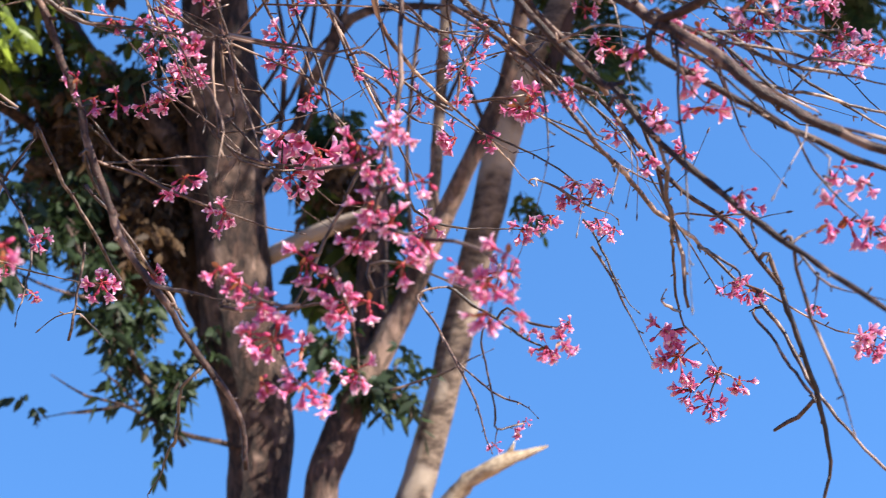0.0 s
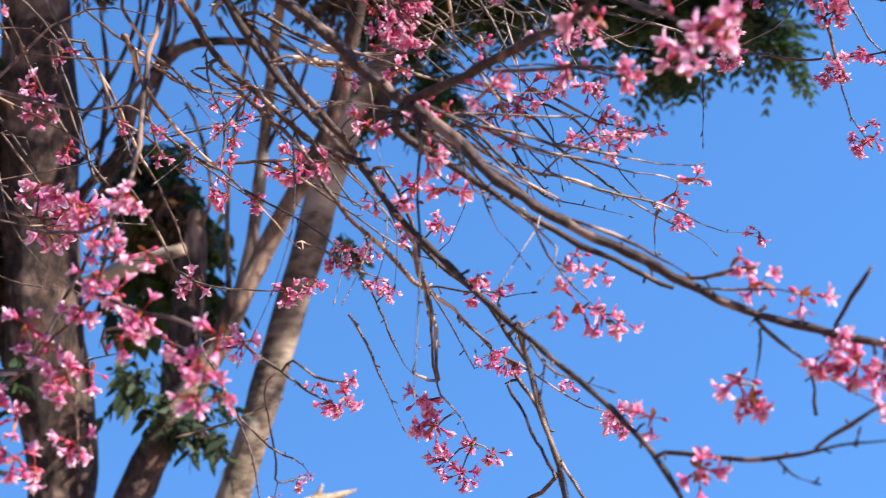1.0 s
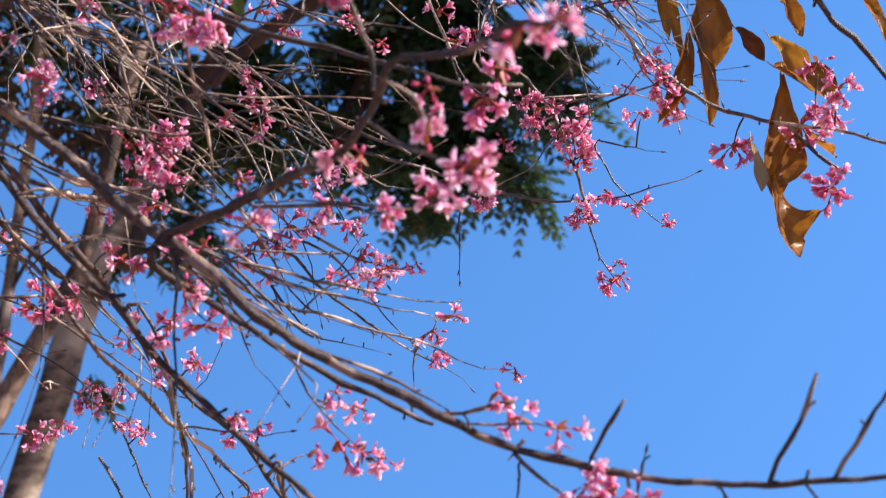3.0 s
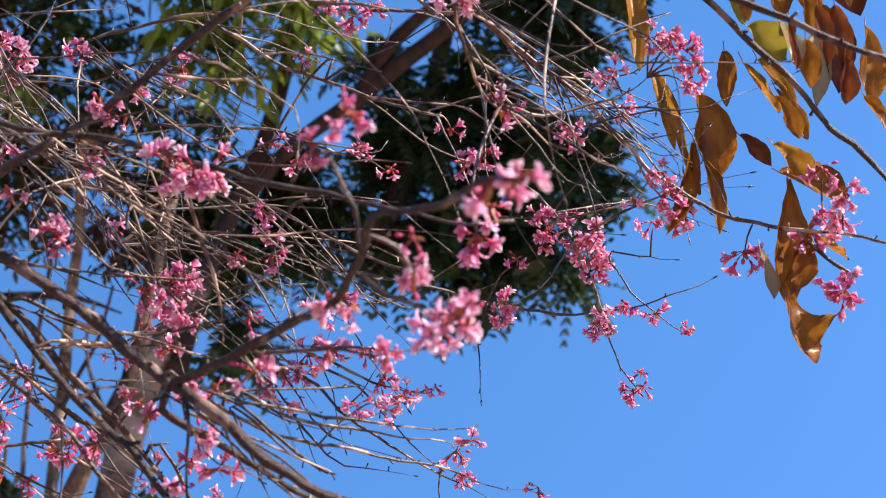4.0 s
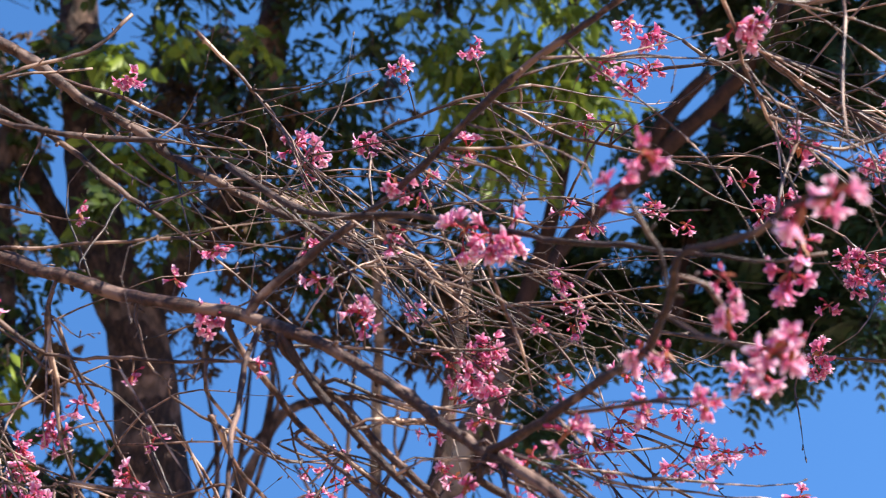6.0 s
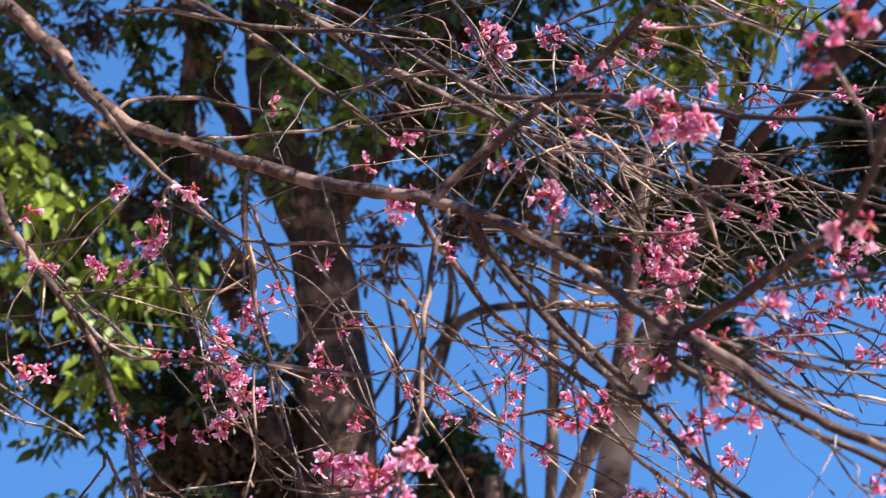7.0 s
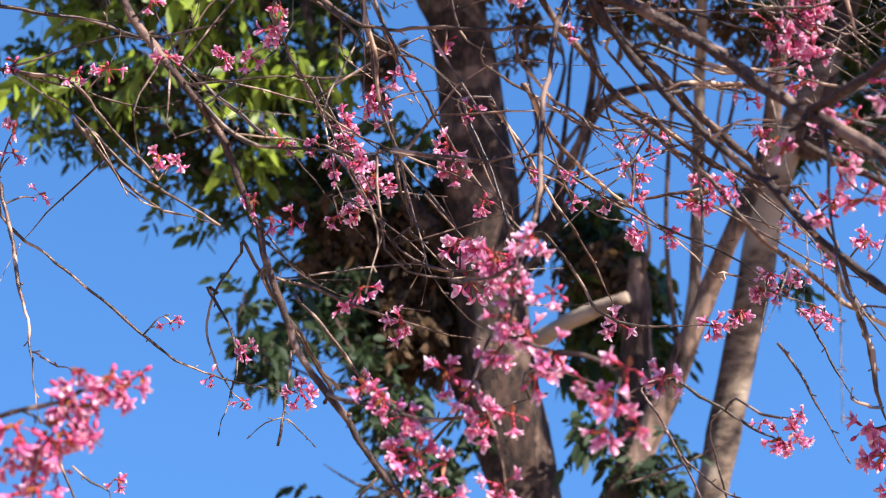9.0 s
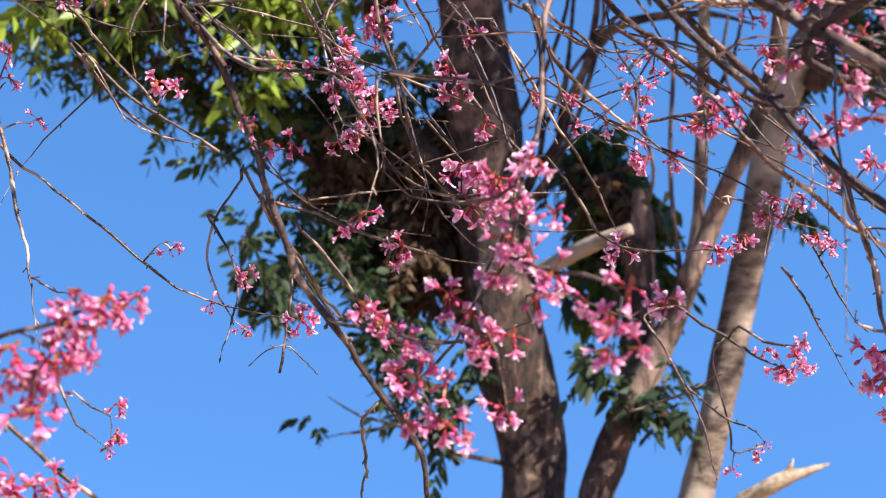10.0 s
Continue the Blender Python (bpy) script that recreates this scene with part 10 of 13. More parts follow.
limb("twig", [(-0.488, 2.247, 2.837, 0.002), (-0.386, 2.223, 2.876, 0.002), (-0.269, 2.218, 2.924, 0.001), (-0.068, 2.342, 3.016, 0.001)], cherry, BARK_TWIG, 5, 0.05, 0.05, True)
limb("twig", [(1.044, 2.364, 3.29, 0.002), (1.137, 2.338, 3.26, 0.002), (1.237, 2.316, 3.222, 0.001), (1.361, 2.326, 3.14, 0.001)], cherry, BARK_TWIG, 5, 0.05, 0.05, True)
limb("twig", [(0.906, 1.914, 2.967, 0.003), (0.854, 1.872, 2.853, 0.003), (0.81, 1.829, 2.74, 0.002), (0.82, 1.774, 2.684, 0.001)], cherry, BARK_TWIG, 5, 0.05, 0.05, True)
limb("twig", [(0.884, 2.021, 3.292, 0.002), (1.055, 1.99, 3.297, 0.002), (1.201, 1.946, 3.298, 0.002), (1.165, 1.82, 3.264, 0.001)], cherry, BARK_TWIG, 5, 0.05, 0.05, True)
limb("twig", [(1.094, 2.189, 3.207, 0.002), (1.212, 2.237, 3.243, 0.002), (1.326, 2.265, 3.277, 0.002), (1.393, 2.155, 3.299, 0.001)], cherry, BARK_TWIG, 5, 0.05, 0.05, True)
limb("twig", [(0.88, 2.296, 3.452, 0.002), (1.021, 2.241, 3.53, 0.001), (1.15, 2.189, 3.59, 0.001), (1.176, 2.162, 3.529, 0.001)], cherry, BARK_TWIG, 5, 0.05, 0.05, True)
limb("twig", [(1.004, 2.103, 3.235, 0.002), (1.073, 2.013, 3.278, 0.002), (1.151, 1.911, 3.3, 0.002), (1.283, 1.74, 3.173, 0.001)], cherry, BARK_TWIG, 5, 0.05, 0.05, True)
limb("twig", [(0.898, 2.036, 3.287, 0.003), (0.933, 1.986, 3.304, 0.003), (0.972, 1.933, 3.329, 0.002), (1.029, 1.866, 3.399, 0.001)], cherry, BARK_TWIG, 5, 0.05, 0.05, True)
limb("twig", [(1.045, 2.158, 3.229, 0.003), (1.093, 2.179, 3.173, 0.002), (1.132, 2.195, 3.118, 0.002), (1.112, 2.179, 3.089, 0.001)], cherry, BARK_TWIG, 5, 0.05, 0.05, True)
limb("twig", [(0.883, 2.022, 3.294, 0.003), (0.913, 2.027, 3.303, 0.002), (0.954, 2.027, 3.314, 0.002), (1.066, 1.992, 3.349, 0.001)], cherry, BARK_TWIG, 5, 0.05, 0.05, True)
limb("twig", [(-0.583, 2.402, 2.779, 0.003), (-0.52, 2.448, 2.645, 0.002), (-0.464, 2.489, 2.521, 0.002), (-0.46, 2.491, 2.461, 0.001)], cherry, BARK_TWIG, 5, 0.05, 0.05, True)
limb("twig", [(-0.429, 2.426, 2.652, 0.002), (-0.363, 2.371, 2.467, 0.002), (-0.292, 2.322, 2.296, 0.001), (-0.193, 2.316, 2.211, 0.001)], cherry, BARK_TWIG, 5, 0.05, 0.05, True)
limb("twig", [(-0.571, 2.424, 2.705, 0.002), (-0.542, 2.404, 2.603, 0.002), (-0.504, 2.377, 2.504, 0.001), (-0.406, 2.318, 2.473, 0.001)], cherry, BARK_TWIG, 5, 0.05, 0.05, True)
limb("twig", [(-0.495, 2.265, 2.561, 0.002), (-0.43, 2.211, 2.469, 0.002), (-0.37, 2.151, 2.367, 0.002), (-0.356, 2.052, 2.237, 0.001)], cherry, BARK_TWIG, 5, 0.05, 0.05, True)
limb("twig", [(-0.568, 2.453, 2.693, 0.002), (-0.361, 2.431, 2.589, 0.002), (-0.185, 2.429, 2.49, 0.002), (-0.242, 2.56, 2.428, 0.001)], cherry, BARK_TWIG, 5, 0.05, 0.05, True)
limb("twig", [(-0.431, 2.467, 2.606, 0.003), (-0.342, 2.439, 2.699, 0.003), (-0.235, 2.42, 2.784, 0.002), (-0.023, 2.472, 2.79, 0.001)], cherry, BARK_TWIG, 5, 0.05, 0.05, True)
limb("twig", [(-0.422, 2.321, 2.673, 0.002), (-0.373, 2.31, 2.683, 0.002), (-0.315, 2.304, 2.682, 0.001), (-0.207, 2.332, 2.628, 0.001)], cherry, BARK_TWIG, 5, 0.05, 0.05, True)
limb("twig", [(-1.249, 2.347, 2.825, 0.003), (-1.104, 2.366, 2.867, 0.002), (-0.953, 2.396, 2.885, 0.002), (-0.791, 2.502, 2.733, 0.001)], cherry, BARK_TWIG, 5, 0.05, 0.05, True)
limb("twig", [(-0.934, 2.489, 2.891, 0.002), (-0.916, 2.411, 2.899, 0.002), (-0.9, 2.335, 2.909, 0.001), (-0.897, 2.281, 2.932, 0.001)], cherry, BARK_TWIG, 5, 0.05, 0.05, True)
limb("twig", [(-1.156, 2.557, 2.76, 0.003), (-1.109, 2.59, 2.69, 0.002), (-1.051, 2.635, 2.621, 0.002), (-0.929, 2.759, 2.602, 0.001)], cherry, BARK_TWIG, 5, 0.05, 0.05, True)
limb("twig", [(-1.241, 2.351, 2.825, 0.003), (-1.13, 2.446, 2.811, 0.002), (-1.018, 2.525, 2.793, 0.002), (-0.922, 2.491, 2.788, 0.001)], cherry, BARK_TWIG, 5, 0.05, 0.05, True)
limb("twig", [(-1.11, 2.585, 2.725, 0.002), (-1.237, 2.63, 2.639, 0.002), (-1.354, 2.666, 2.545, 0.001), (-1.385, 2.642, 2.44, 0.001)], cherry, BARK_TWIG, 5, 0.05, 0.05, True)
limb("twig", [(-0.781, 2.198, 2.7, 0.002), (-0.718, 2.181, 2.659, 0.001), (-0.646, 2.174, 2.619, 0.001), (-0.527, 2.227, 2.618, 0.001)], cherry, BARK_TWIG, 5, 0.05, 0.05, True)
limb("twig", [(-1.052, 2.407, 2.934, 0.002), (-0.986, 2.26, 2.92, 0.001), (-0.92, 2.121, 2.891, 0.001), (-0.859, 2.047, 2.792, 0.001)], cherry, BARK_TWIG, 5, 0.05, 0.05, True)
limb("twig", [(-0.772, 2.201, 2.688, 0.003), (-0.673, 2.208, 2.691, 0.002), (-0.583, 2.218, 2.695, 0.002), (-0.561, 2.246, 2.702, 0.001)], cherry, BARK_TWIG, 5, 0.05, 0.05, True)
limb("twig", [(-0.79, 2.194, 2.711, 0.002), (-0.694, 2.211, 2.852, 0.002), (-0.594, 2.236, 2.986, 0.002), (-0.474, 2.319, 3.03, 0.001)], cherry, BARK_TWIG, 5, 0.05, 0.05, True)
limb("twig", [(-1.241, 2.351, 2.825, 0.003), (-1.142, 2.34, 2.76, 0.002), (-1.045, 2.338, 2.688, 0.002), (-0.974, 2.401, 2.561, 0.001)], cherry, BARK_TWIG, 5, 0.05, 0.05, True)
limb("twig", [(-0.749, 2.23, 2.653, 0.003), (-0.682, 2.309, 2.765, 0.002), (-0.623, 2.365, 2.881, 0.002), (-0.627, 2.258, 3.022, 0.001)], cherry, BARK_TWIG, 5, 0.05, 0.05, True)
limb("twig", [(-0.902, 2.516, 2.865, 0.003), (-0.73, 2.637, 2.847, 0.002), (-0.566, 2.746, 2.823, 0.002), (-0.479, 2.761, 2.775, 0.001)], cherry, BARK_TWIG, 5, 0.05, 0.05, True)
limb("twig", [(-1.136, 2.356, 2.94, 0.002), (-1.054, 2.346, 2.917, 0.002), (-0.984, 2.336, 2.883, 0.002), (-1.004, 2.328, 2.792, 0.001)], cherry, BARK_TWIG, 5, 0.05, 0.05, True)
limb("twig", [(-0.799, 2.191, 2.723, 0.002), (-0.774, 2.146, 2.627, 0.002), (-0.734, 2.102, 2.545, 0.001), (-0.601, 2.069, 2.566, 0.001)], cherry, BARK_TWIG, 5, 0.05, 0.05, True)
limb("twig", [(-0.685, 2.251, 2.605, 0.002), (-0.576, 2.293, 2.599, 0.002), (-0.474, 2.323, 2.574, 0.001), (-0.439, 2.263, 2.434, 0.001)], cherry, BARK_TWIG, 5, 0.05, 0.05, True)
limb("twig", [(-0.621, 2.72, 2.641, 0.003), (-0.513, 2.702, 2.561, 0.002), (-0.42, 2.69, 2.484, 0.002), (-0.453, 2.723, 2.434, 0.001)], cherry, BARK_TWIG, 5, 0.05, 0.05, True)
limb("twig", [(-0.57, 2.434, 2.701, 0.002), (-0.506, 2.499, 2.567, 0.002), (-0.447, 2.565, 2.449, 0.001), (-0.439, 2.631, 2.448, 0.001)], cherry, BARK_TWIG, 5, 0.05, 0.05, True)
limb("twig", [(-0.576, 2.402, 2.716, 0.002), (-0.496, 2.432, 2.658, 0.002), (-0.42, 2.457, 2.594, 0.001), (-0.385, 2.441, 2.535, 0.001)], cherry, BARK_TWIG, 5, 0.05, 0.05, True)
limb("twig", [(-0.579, 2.39, 2.724, 0.003), (-0.475, 2.397, 2.794, 0.003), (-0.375, 2.404, 2.849, 0.002), (-0.317, 2.407, 2.811, 0.001)], cherry, BARK_TWIG, 5, 0.05, 0.05, True)
limb("twig", [(-0.43, 2.447, 2.629, 0.003), (-0.359, 2.448, 2.539, 0.003), (-0.298, 2.445, 2.463, 0.002), (-0.313, 2.411, 2.498, 0.001)], cherry, BARK_TWIG, 5, 0.05, 0.05, True)
limb("twig", [(-0.663, 2.315, 2.455, 0.002), (-0.614, 2.341, 2.399, 0.002), (-0.558, 2.355, 2.344, 0.001), (-0.47, 2.292, 2.322, 0.001)], cherry, BARK_TWIG, 5, 0.05, 0.05, True)
limb("twig", [(-0.382, 2.265, 2.559, 0.003), (-0.258, 2.24, 2.528, 0.003), (-0.139, 2.211, 2.513, 0.002), (-0.065, 2.151, 2.64, 0.001)], cherry, BARK_TWIG, 5, 0.05, 0.05, True)
limb("twig", [(-0.584, 2.27, 2.574, 0.002), (-0.546, 2.267, 2.524, 0.001), (-0.507, 2.279, 2.475, 0.001), (-0.473, 2.397, 2.44, 0.001)], cherry, BARK_TWIG, 5, 0.05, 0.05, True)
limb("twig", [(-0.183, 2.566, 2.622, 0.002), (-0.143, 2.433, 2.529, 0.001), (-0.101, 2.305, 2.449, 0.001), (-0.049, 2.237, 2.487, 0.001)], cherry, BARK_TWIG, 5, 0.05, 0.05, True)
limb("twig", [(-0.084, 2.59, 2.596, 0.002), (0.071, 2.574, 2.638, 0.002), (0.225, 2.567, 2.677, 0.001), (0.35, 2.612, 2.688, 0.001)], cherry, BARK_TWIG, 5, 0.05, 0.05, True)
limb("twig", [(-0.092, 2.586, 2.602, 0.002), (0.024, 2.616, 2.528, 0.002), (0.137, 2.634, 2.459, 0.001), (0.211, 2.571, 2.449, 0.001)], cherry, BARK_TWIG, 5, 0.05, 0.05, True)
limb("twig", [(-0.336, 2.406, 2.68, 0.002), (-0.196, 2.4, 2.676, 0.002), (-0.066, 2.399, 2.666, 0.001), (-0.025, 2.431, 2.642, 0.001)], cherry, BARK_TWIG, 5, 0.05, 0.05, True)
limb("twig", [(-0.045, 2.359, 2.637, 0.002), (-0.008, 2.397, 2.599, 0.001), (0.032, 2.43, 2.567, 0.001), (0.092, 2.423, 2.578, 0.001)], cherry, BARK_TWIG, 5, 0.05, 0.05, True)
limb("twig", [(-0.097, 2.362, 2.658, 0.002), (-0.037, 2.331, 2.61, 0.002), (0.027, 2.309, 2.561, 0.001), (0.102, 2.347, 2.518, 0.001)], cherry, BARK_TWIG, 5, 0.05, 0.05, True)
limb("twig", [(-0.125, 2.329, 2.668, 0.003), (-0.105, 2.413, 2.587, 0.002), (-0.078, 2.485, 2.515, 0.002), (0.003, 2.455, 2.541, 0.001)], cherry, BARK_TWIG, 5, 0.05, 0.05, True)
limb("twig", [(-0.605, 2.292, 2.78, 0.002), (-0.56, 2.326, 2.703, 0.002), (-0.523, 2.357, 2.629, 0.001), (-0.544, 2.365, 2.583, 0.001)], cherry, BARK_TWIG, 5, 0.05, 0.05, True)
limb("twig", [(-0.945, 2.481, 2.899, 0.002), (-0.904, 2.46, 2.933, 0.002), (-0.864, 2.437, 2.968, 0.002), (-0.839, 2.405, 3.006, 0.001)], cherry, BARK_TWIG, 5, 0.05, 0.05, True)
limb("twig", [(-0.817, 2.185, 2.747, 0.003), (-0.815, 2.135, 2.674, 0.002), (-0.813, 2.095, 2.599, 0.002), (-0.822, 2.138, 2.54, 0.001)], cherry, BARK_TWIG, 5, 0.05, 0.05, True)
limb("twig", [(-0.881, 2.535, 2.847, 0.002), (-0.796, 2.525, 2.764, 0.002), (-0.699, 2.517, 2.685, 0.001), (-0.532, 2.51, 2.628, 0.001)], cherry, BARK_TWIG, 5, 0.05, 0.05, True)
limb("twig", [(-0.845, 2.176, 2.783, 0.002), (-0.772, 2.141, 2.769, 0.002), (-0.704, 2.109, 2.758, 0.002), (-0.672, 2.099, 2.758, 0.001)], cherry, BARK_TWIG, 5, 0.05, 0.05, True)
limb("twig", [(-0.618, 2.355, 2.348, 0.002), (-0.509, 2.516, 2.409, 0.002), (-0.416, 2.674, 2.457, 0.001), (-0.449, 2.791, 2.412, 0.001)], cherry, BARK_TWIG, 5, 0.05, 0.05, True)
limb("twig", [(-0.408, 2.259, 2.555, 0.003), (-0.401, 2.289, 2.439, 0.002), (-0.362, 2.34, 2.342, 0.002), (-0.117, 2.528, 2.396, 0.001)], cherry, BARK_TWIG, 5, 0.05, 0.05, True)
limb("twig", [(-0.448, 2.547, 2.467, 0.002), (-0.345, 2.578, 2.498, 0.002), (-0.231, 2.604, 2.537, 0.001), (-0.055, 2.603, 2.663, 0.001)], cherry, BARK_TWIG, 5, 0.05, 0.05, True)
limb("twig", [(-0.564, 2.5, 2.674, 0.002), (-0.514, 2.507, 2.604, 0.001), (-0.472, 2.512, 2.54, 0.001), (-0.495, 2.51, 2.531, 0.001)], cherry, BARK_TWIG, 5, 0.05, 0.05, True)
limb("twig", [(-0.566, 2.481, 2.682, 0.002), (-0.56, 2.444, 2.71, 0.001), (-0.553, 2.399, 2.728, 0.001), (-0.542, 2.313, 2.688, 0.001)], cherry, BARK_TWIG, 5, 0.05, 0.05, True)
limb("twig", [(-0.399, 2.261, 2.556, 0.002), (-0.291, 2.239, 2.526, 0.002), (-0.182, 2.224, 2.496, 0.001), (-0.079, 2.259, 2.486, 0.001)], cherry, BARK_TWIG, 5, 0.05, 0.05, True)
limb("twig", [(-0.422, 2.546, 2.498, 0.003), (-0.372, 2.564, 2.444, 0.002), (-0.324, 2.582, 2.392, 0.002), (-0.296, 2.599, 2.361, 0.001)], cherry, BARK_TWIG, 5, 0.05, 0.05, True)
limb("twig", [(-0.65, 2.327, 2.419, 0.002), (-0.603, 2.398, 2.385, 0.002), (-0.54, 2.464, 2.346, 0.001), (-0.371, 2.486, 2.311, 0.001)], cherry, BARK_TWIG, 5, 0.05, 0.05, True)
limb("twig", [(-0.445, 2.767, 2.65, 0.003), (-0.347, 2.861, 2.535, 0.002), (-0.242, 2.941, 2.433, 0.002), (-0.113, 2.922, 2.427, 0.001)], cherry, BARK_TWIG, 5, 0.05, 0.05, True)
limb("twig", [(0.072, 2.306, 2.614, 0.003), (0.216, 2.345, 2.505, 0.002), (0.343, 2.377, 2.391, 0.002), (0.33, 2.356, 2.273, 0.001)], cherry, BARK_TWIG, 5, 0.05, 0.05, True)
limb("twig", [(0.035, 2.279, 2.606, 0.002), (0.121, 2.276, 2.578, 0.002), (0.2, 2.282, 2.557, 0.002), (0.22, 2.346, 2.578, 0.001)], cherry, BARK_TWIG, 5, 0.05, 0.05, True)
limb("twig", [(0.193, 2.142, 2.492, 0.003), (0.221, 2.077, 2.479, 0.002), (0.26, 2.016, 2.464, 0.002), (0.366, 1.99, 2.447, 0.001)], cherry, BARK_TWIG, 5, 0.05, 0.05, True)
limb("twig", [(0.192, 2.209, 2.614, 0.003), (0.266, 2.24, 2.625, 0.002), (0.337, 2.264, 2.633, 0.002), (0.378, 2.237, 2.626, 0.001)], cherry, BARK_TWIG, 5, 0.05, 0.05, True)
limb("twig", [(0.088, 2.385, 2.627, 0.002), (0.057, 2.325, 2.573, 0.002), (0.037, 2.258, 2.525, 0.002), (0.088, 2.155, 2.528, 0.001)], cherry, BARK_TWIG, 5, 0.05, 0.05, True)
limb("twig", [(0.088, 2.385, 2.627, 0.002), (0.058, 2.4, 2.589, 0.002), (0.02, 2.408, 2.538, 0.002), (-0.074, 2.367, 2.432, 0.001)], cherry, BARK_TWIG, 5, 0.05, 0.05, True)
limb("twig", [(0.166, 2.251, 2.478, 0.002), (0.174, 2.181, 2.387, 0.002), (0.172, 2.124, 2.281, 0.001), (0.1, 2.161, 2.073, 0.001)], cherry, BARK_TWIG, 5, 0.05, 0.05, True)
limb("twig", [(-0.737, 1.633, 1.959, 0.0038), (-0.691, 1.635, 1.969, 0.0034), (-0.658, 1.640, 1.976, 0.0030), (-0.629, 1.643, 1.989, 0.0025), (-0.606, 1.651, 2.004, 0.0020), (-0.573, 1.655, 2.011, 0.0015)], cherry, BARK_TWIG, 7, 0.022, 0.12, True)
limb("twig", [(-0.649, 1.645, 1.981, 0.0020), (-0.644, 1.641, 1.954, 0.0020), (-0.656, 1.638, 1.931, 0.0018), (-0.663, 1.627, 1.907, 0.0015), (-0.667, 1.631, 1.868, 0.0010)], cherry, BARK_TWIG, 7, 0.022, 0.12, True)
limb("twig", [(-0.697, 1.632, 1.968, 0.0020), (-0.672, 1.649, 1.952, 0.0018), (-0.652, 1.663, 1.939, 0.0015), (-0.638, 1.672, 1.931, 0.0010)], cherry, BARK_TWIG, 7, 0.022, 0.12, True)
cluster((-0.613, 1.624, 2.008, 0.050), cherry, True, tone=0)
cluster((-0.592, 1.669, 2.009, 0.054), cherry, True, tone=2)
cluster((-0.578, 1.707, 2.023, 0.050), cherry, True, tone=2)
cluster((-0.566, 1.653, 1.990, 0.046), cherry, True, tone=2)
cluster((-0.642, 1.650, 1.976, 0.054), cherry, True, tone=0)
cluster((-0.633, 1.690, 1.972, 0.056), cherry, True, tone=2)
cluster((-0.644, 1.620, 1.943, 0.054), cherry, True, tone=2)
cluster((-0.638, 1.659, 1.938, 0.050), cherry, True, tone=2)
cluster((-0.682, 1.671, 1.929, 0.055), cherry, True, tone=0)
cluster((-0.633, 1.631, 1.917, 0.046), cherry, True, tone=2)
cluster((-0.676, 1.644, 1.903, 0.048), cherry, True, tone=2)
cluster((-0.672, 1.683, 1.888, 0.038), cherry, True, tone=2)
cluster((-0.658, 1.626, 1.852, 0.054), cherry, True, tone=0)
cluster((-0.683, 1.643, 1.879, 0.044), cherry, True, tone=2)
cluster((-0.624, 1.691, 1.992, 0.044), cherry, True, tone=2)
cluster((-0.683, 1.600, 1.929, 0.056), cherry, True, tone=2)
cluster((-0.703, 1.627, 1.904, 0.050), cherry, True, tone=0)
limb("twig", [(-0.950, 2.206, 1.989, 0.0022), (-0.939, 2.216, 1.955, 0.0020), (-0.925, 2.228, 1.922, 0.0020), (-0.899, 2.244, 1.903, 0.0018), (-0.875, 2.259, 1.883, 0.0012)], cherry, BARK_TWIG, 7, 0.022, 0.12, True)
limb("twig", [(-0.931, 2.217, 1.981, 0.0018), (-0.901, 2.237, 1.954, 0.0018), (-0.875, 2.253, 1.938, 0.0016), (-0.872, 2.259, 1.901, 0.0010)], cherry, BARK_TWIG, 7, 0.022, 0.12, True)
cluster((-0.859, 2.258, 1.956, 0.036), cherry, tone=2)
cluster((-0.867, 2.261, 1.903, 0.044), cherry, tone=2)
cluster((-0.877, 2.258, 1.879, 0.030), cherry, tone=2)
cluster((-0.795, 1.938, 1.793, 0.058), cherry, True, tone=2)
cluster((-0.853, 1.906, 1.793, 0.056), cherry, True, tone=2)
cluster((-0.821, 1.925, 1.783, 0.050), cherry, True, tone=2)
cluster((-0.801, 2.19, 2.739, 0.055), cherry)
cluster((-1.121, 2.421, 2.832, 0.05), cherry)
limb("twig", [(-1.112, 2.443, 2.795, 0.002), (-1.088, 2.444, 2.829, 0.002), (-1.069, 2.445, 2.84, 0.001)], cherry, BARK_TWIG, 5)
cluster((-1.064, 2.446, 2.845, 0.056), cherry)
limb("twig", [(-0.605, 2.271, 2.79, 0.002), (-0.638, 2.265, 2.786, 0.002), (-0.664, 2.259, 2.768, 0.001)], cherry, BARK_TWIG, 5)
cluster((-0.67, 2.258, 2.765, 0.055), cherry)
cluster((-0.596, 2.199, 2.825, 0.054), cherry)
cluster((-0.45, 2.36, 2.71, 0.055), cherry)
cluster((-0.45, 2.381, 2.689, 0.061), cherry)
limb("twig", [(-0.567, 2.462, 2.689, 0.002), (-0.55, 2.464, 2.702, 0.002), (-0.537, 2.466, 2.705, 0.001)], cherry, BARK_TWIG, 5)
cluster((-0.533, 2.466, 2.706, 0.069), cherry)
cluster((-0.398, 2.33, 2.728, 0.049), cherry)
limb("twig", [(-1.003, 2.557, 2.663, 0.002), (-0.994, 2.558, 2.677, 0.002), (-0.986, 2.558, 2.682, 0.001)], cherry, BARK_TWIG, 5)
cluster((-0.984, 2.558, 2.684, 0.056), cherry)
limb("twig", [(-0.987, 2.573, 2.645, 0.002), (-0.967, 2.574, 2.674, 0.002), (-0.95, 2.575, 2.684, 0.001)], cherry, BARK_TWIG, 5)
cluster((-0.946, 2.575, 2.688, 0.05), cherry)
cluster((-0.595, 2.267, 2.581, 0.043), cherry)
cluster((-0.534, 2.267, 2.58, 0.042), cherry)
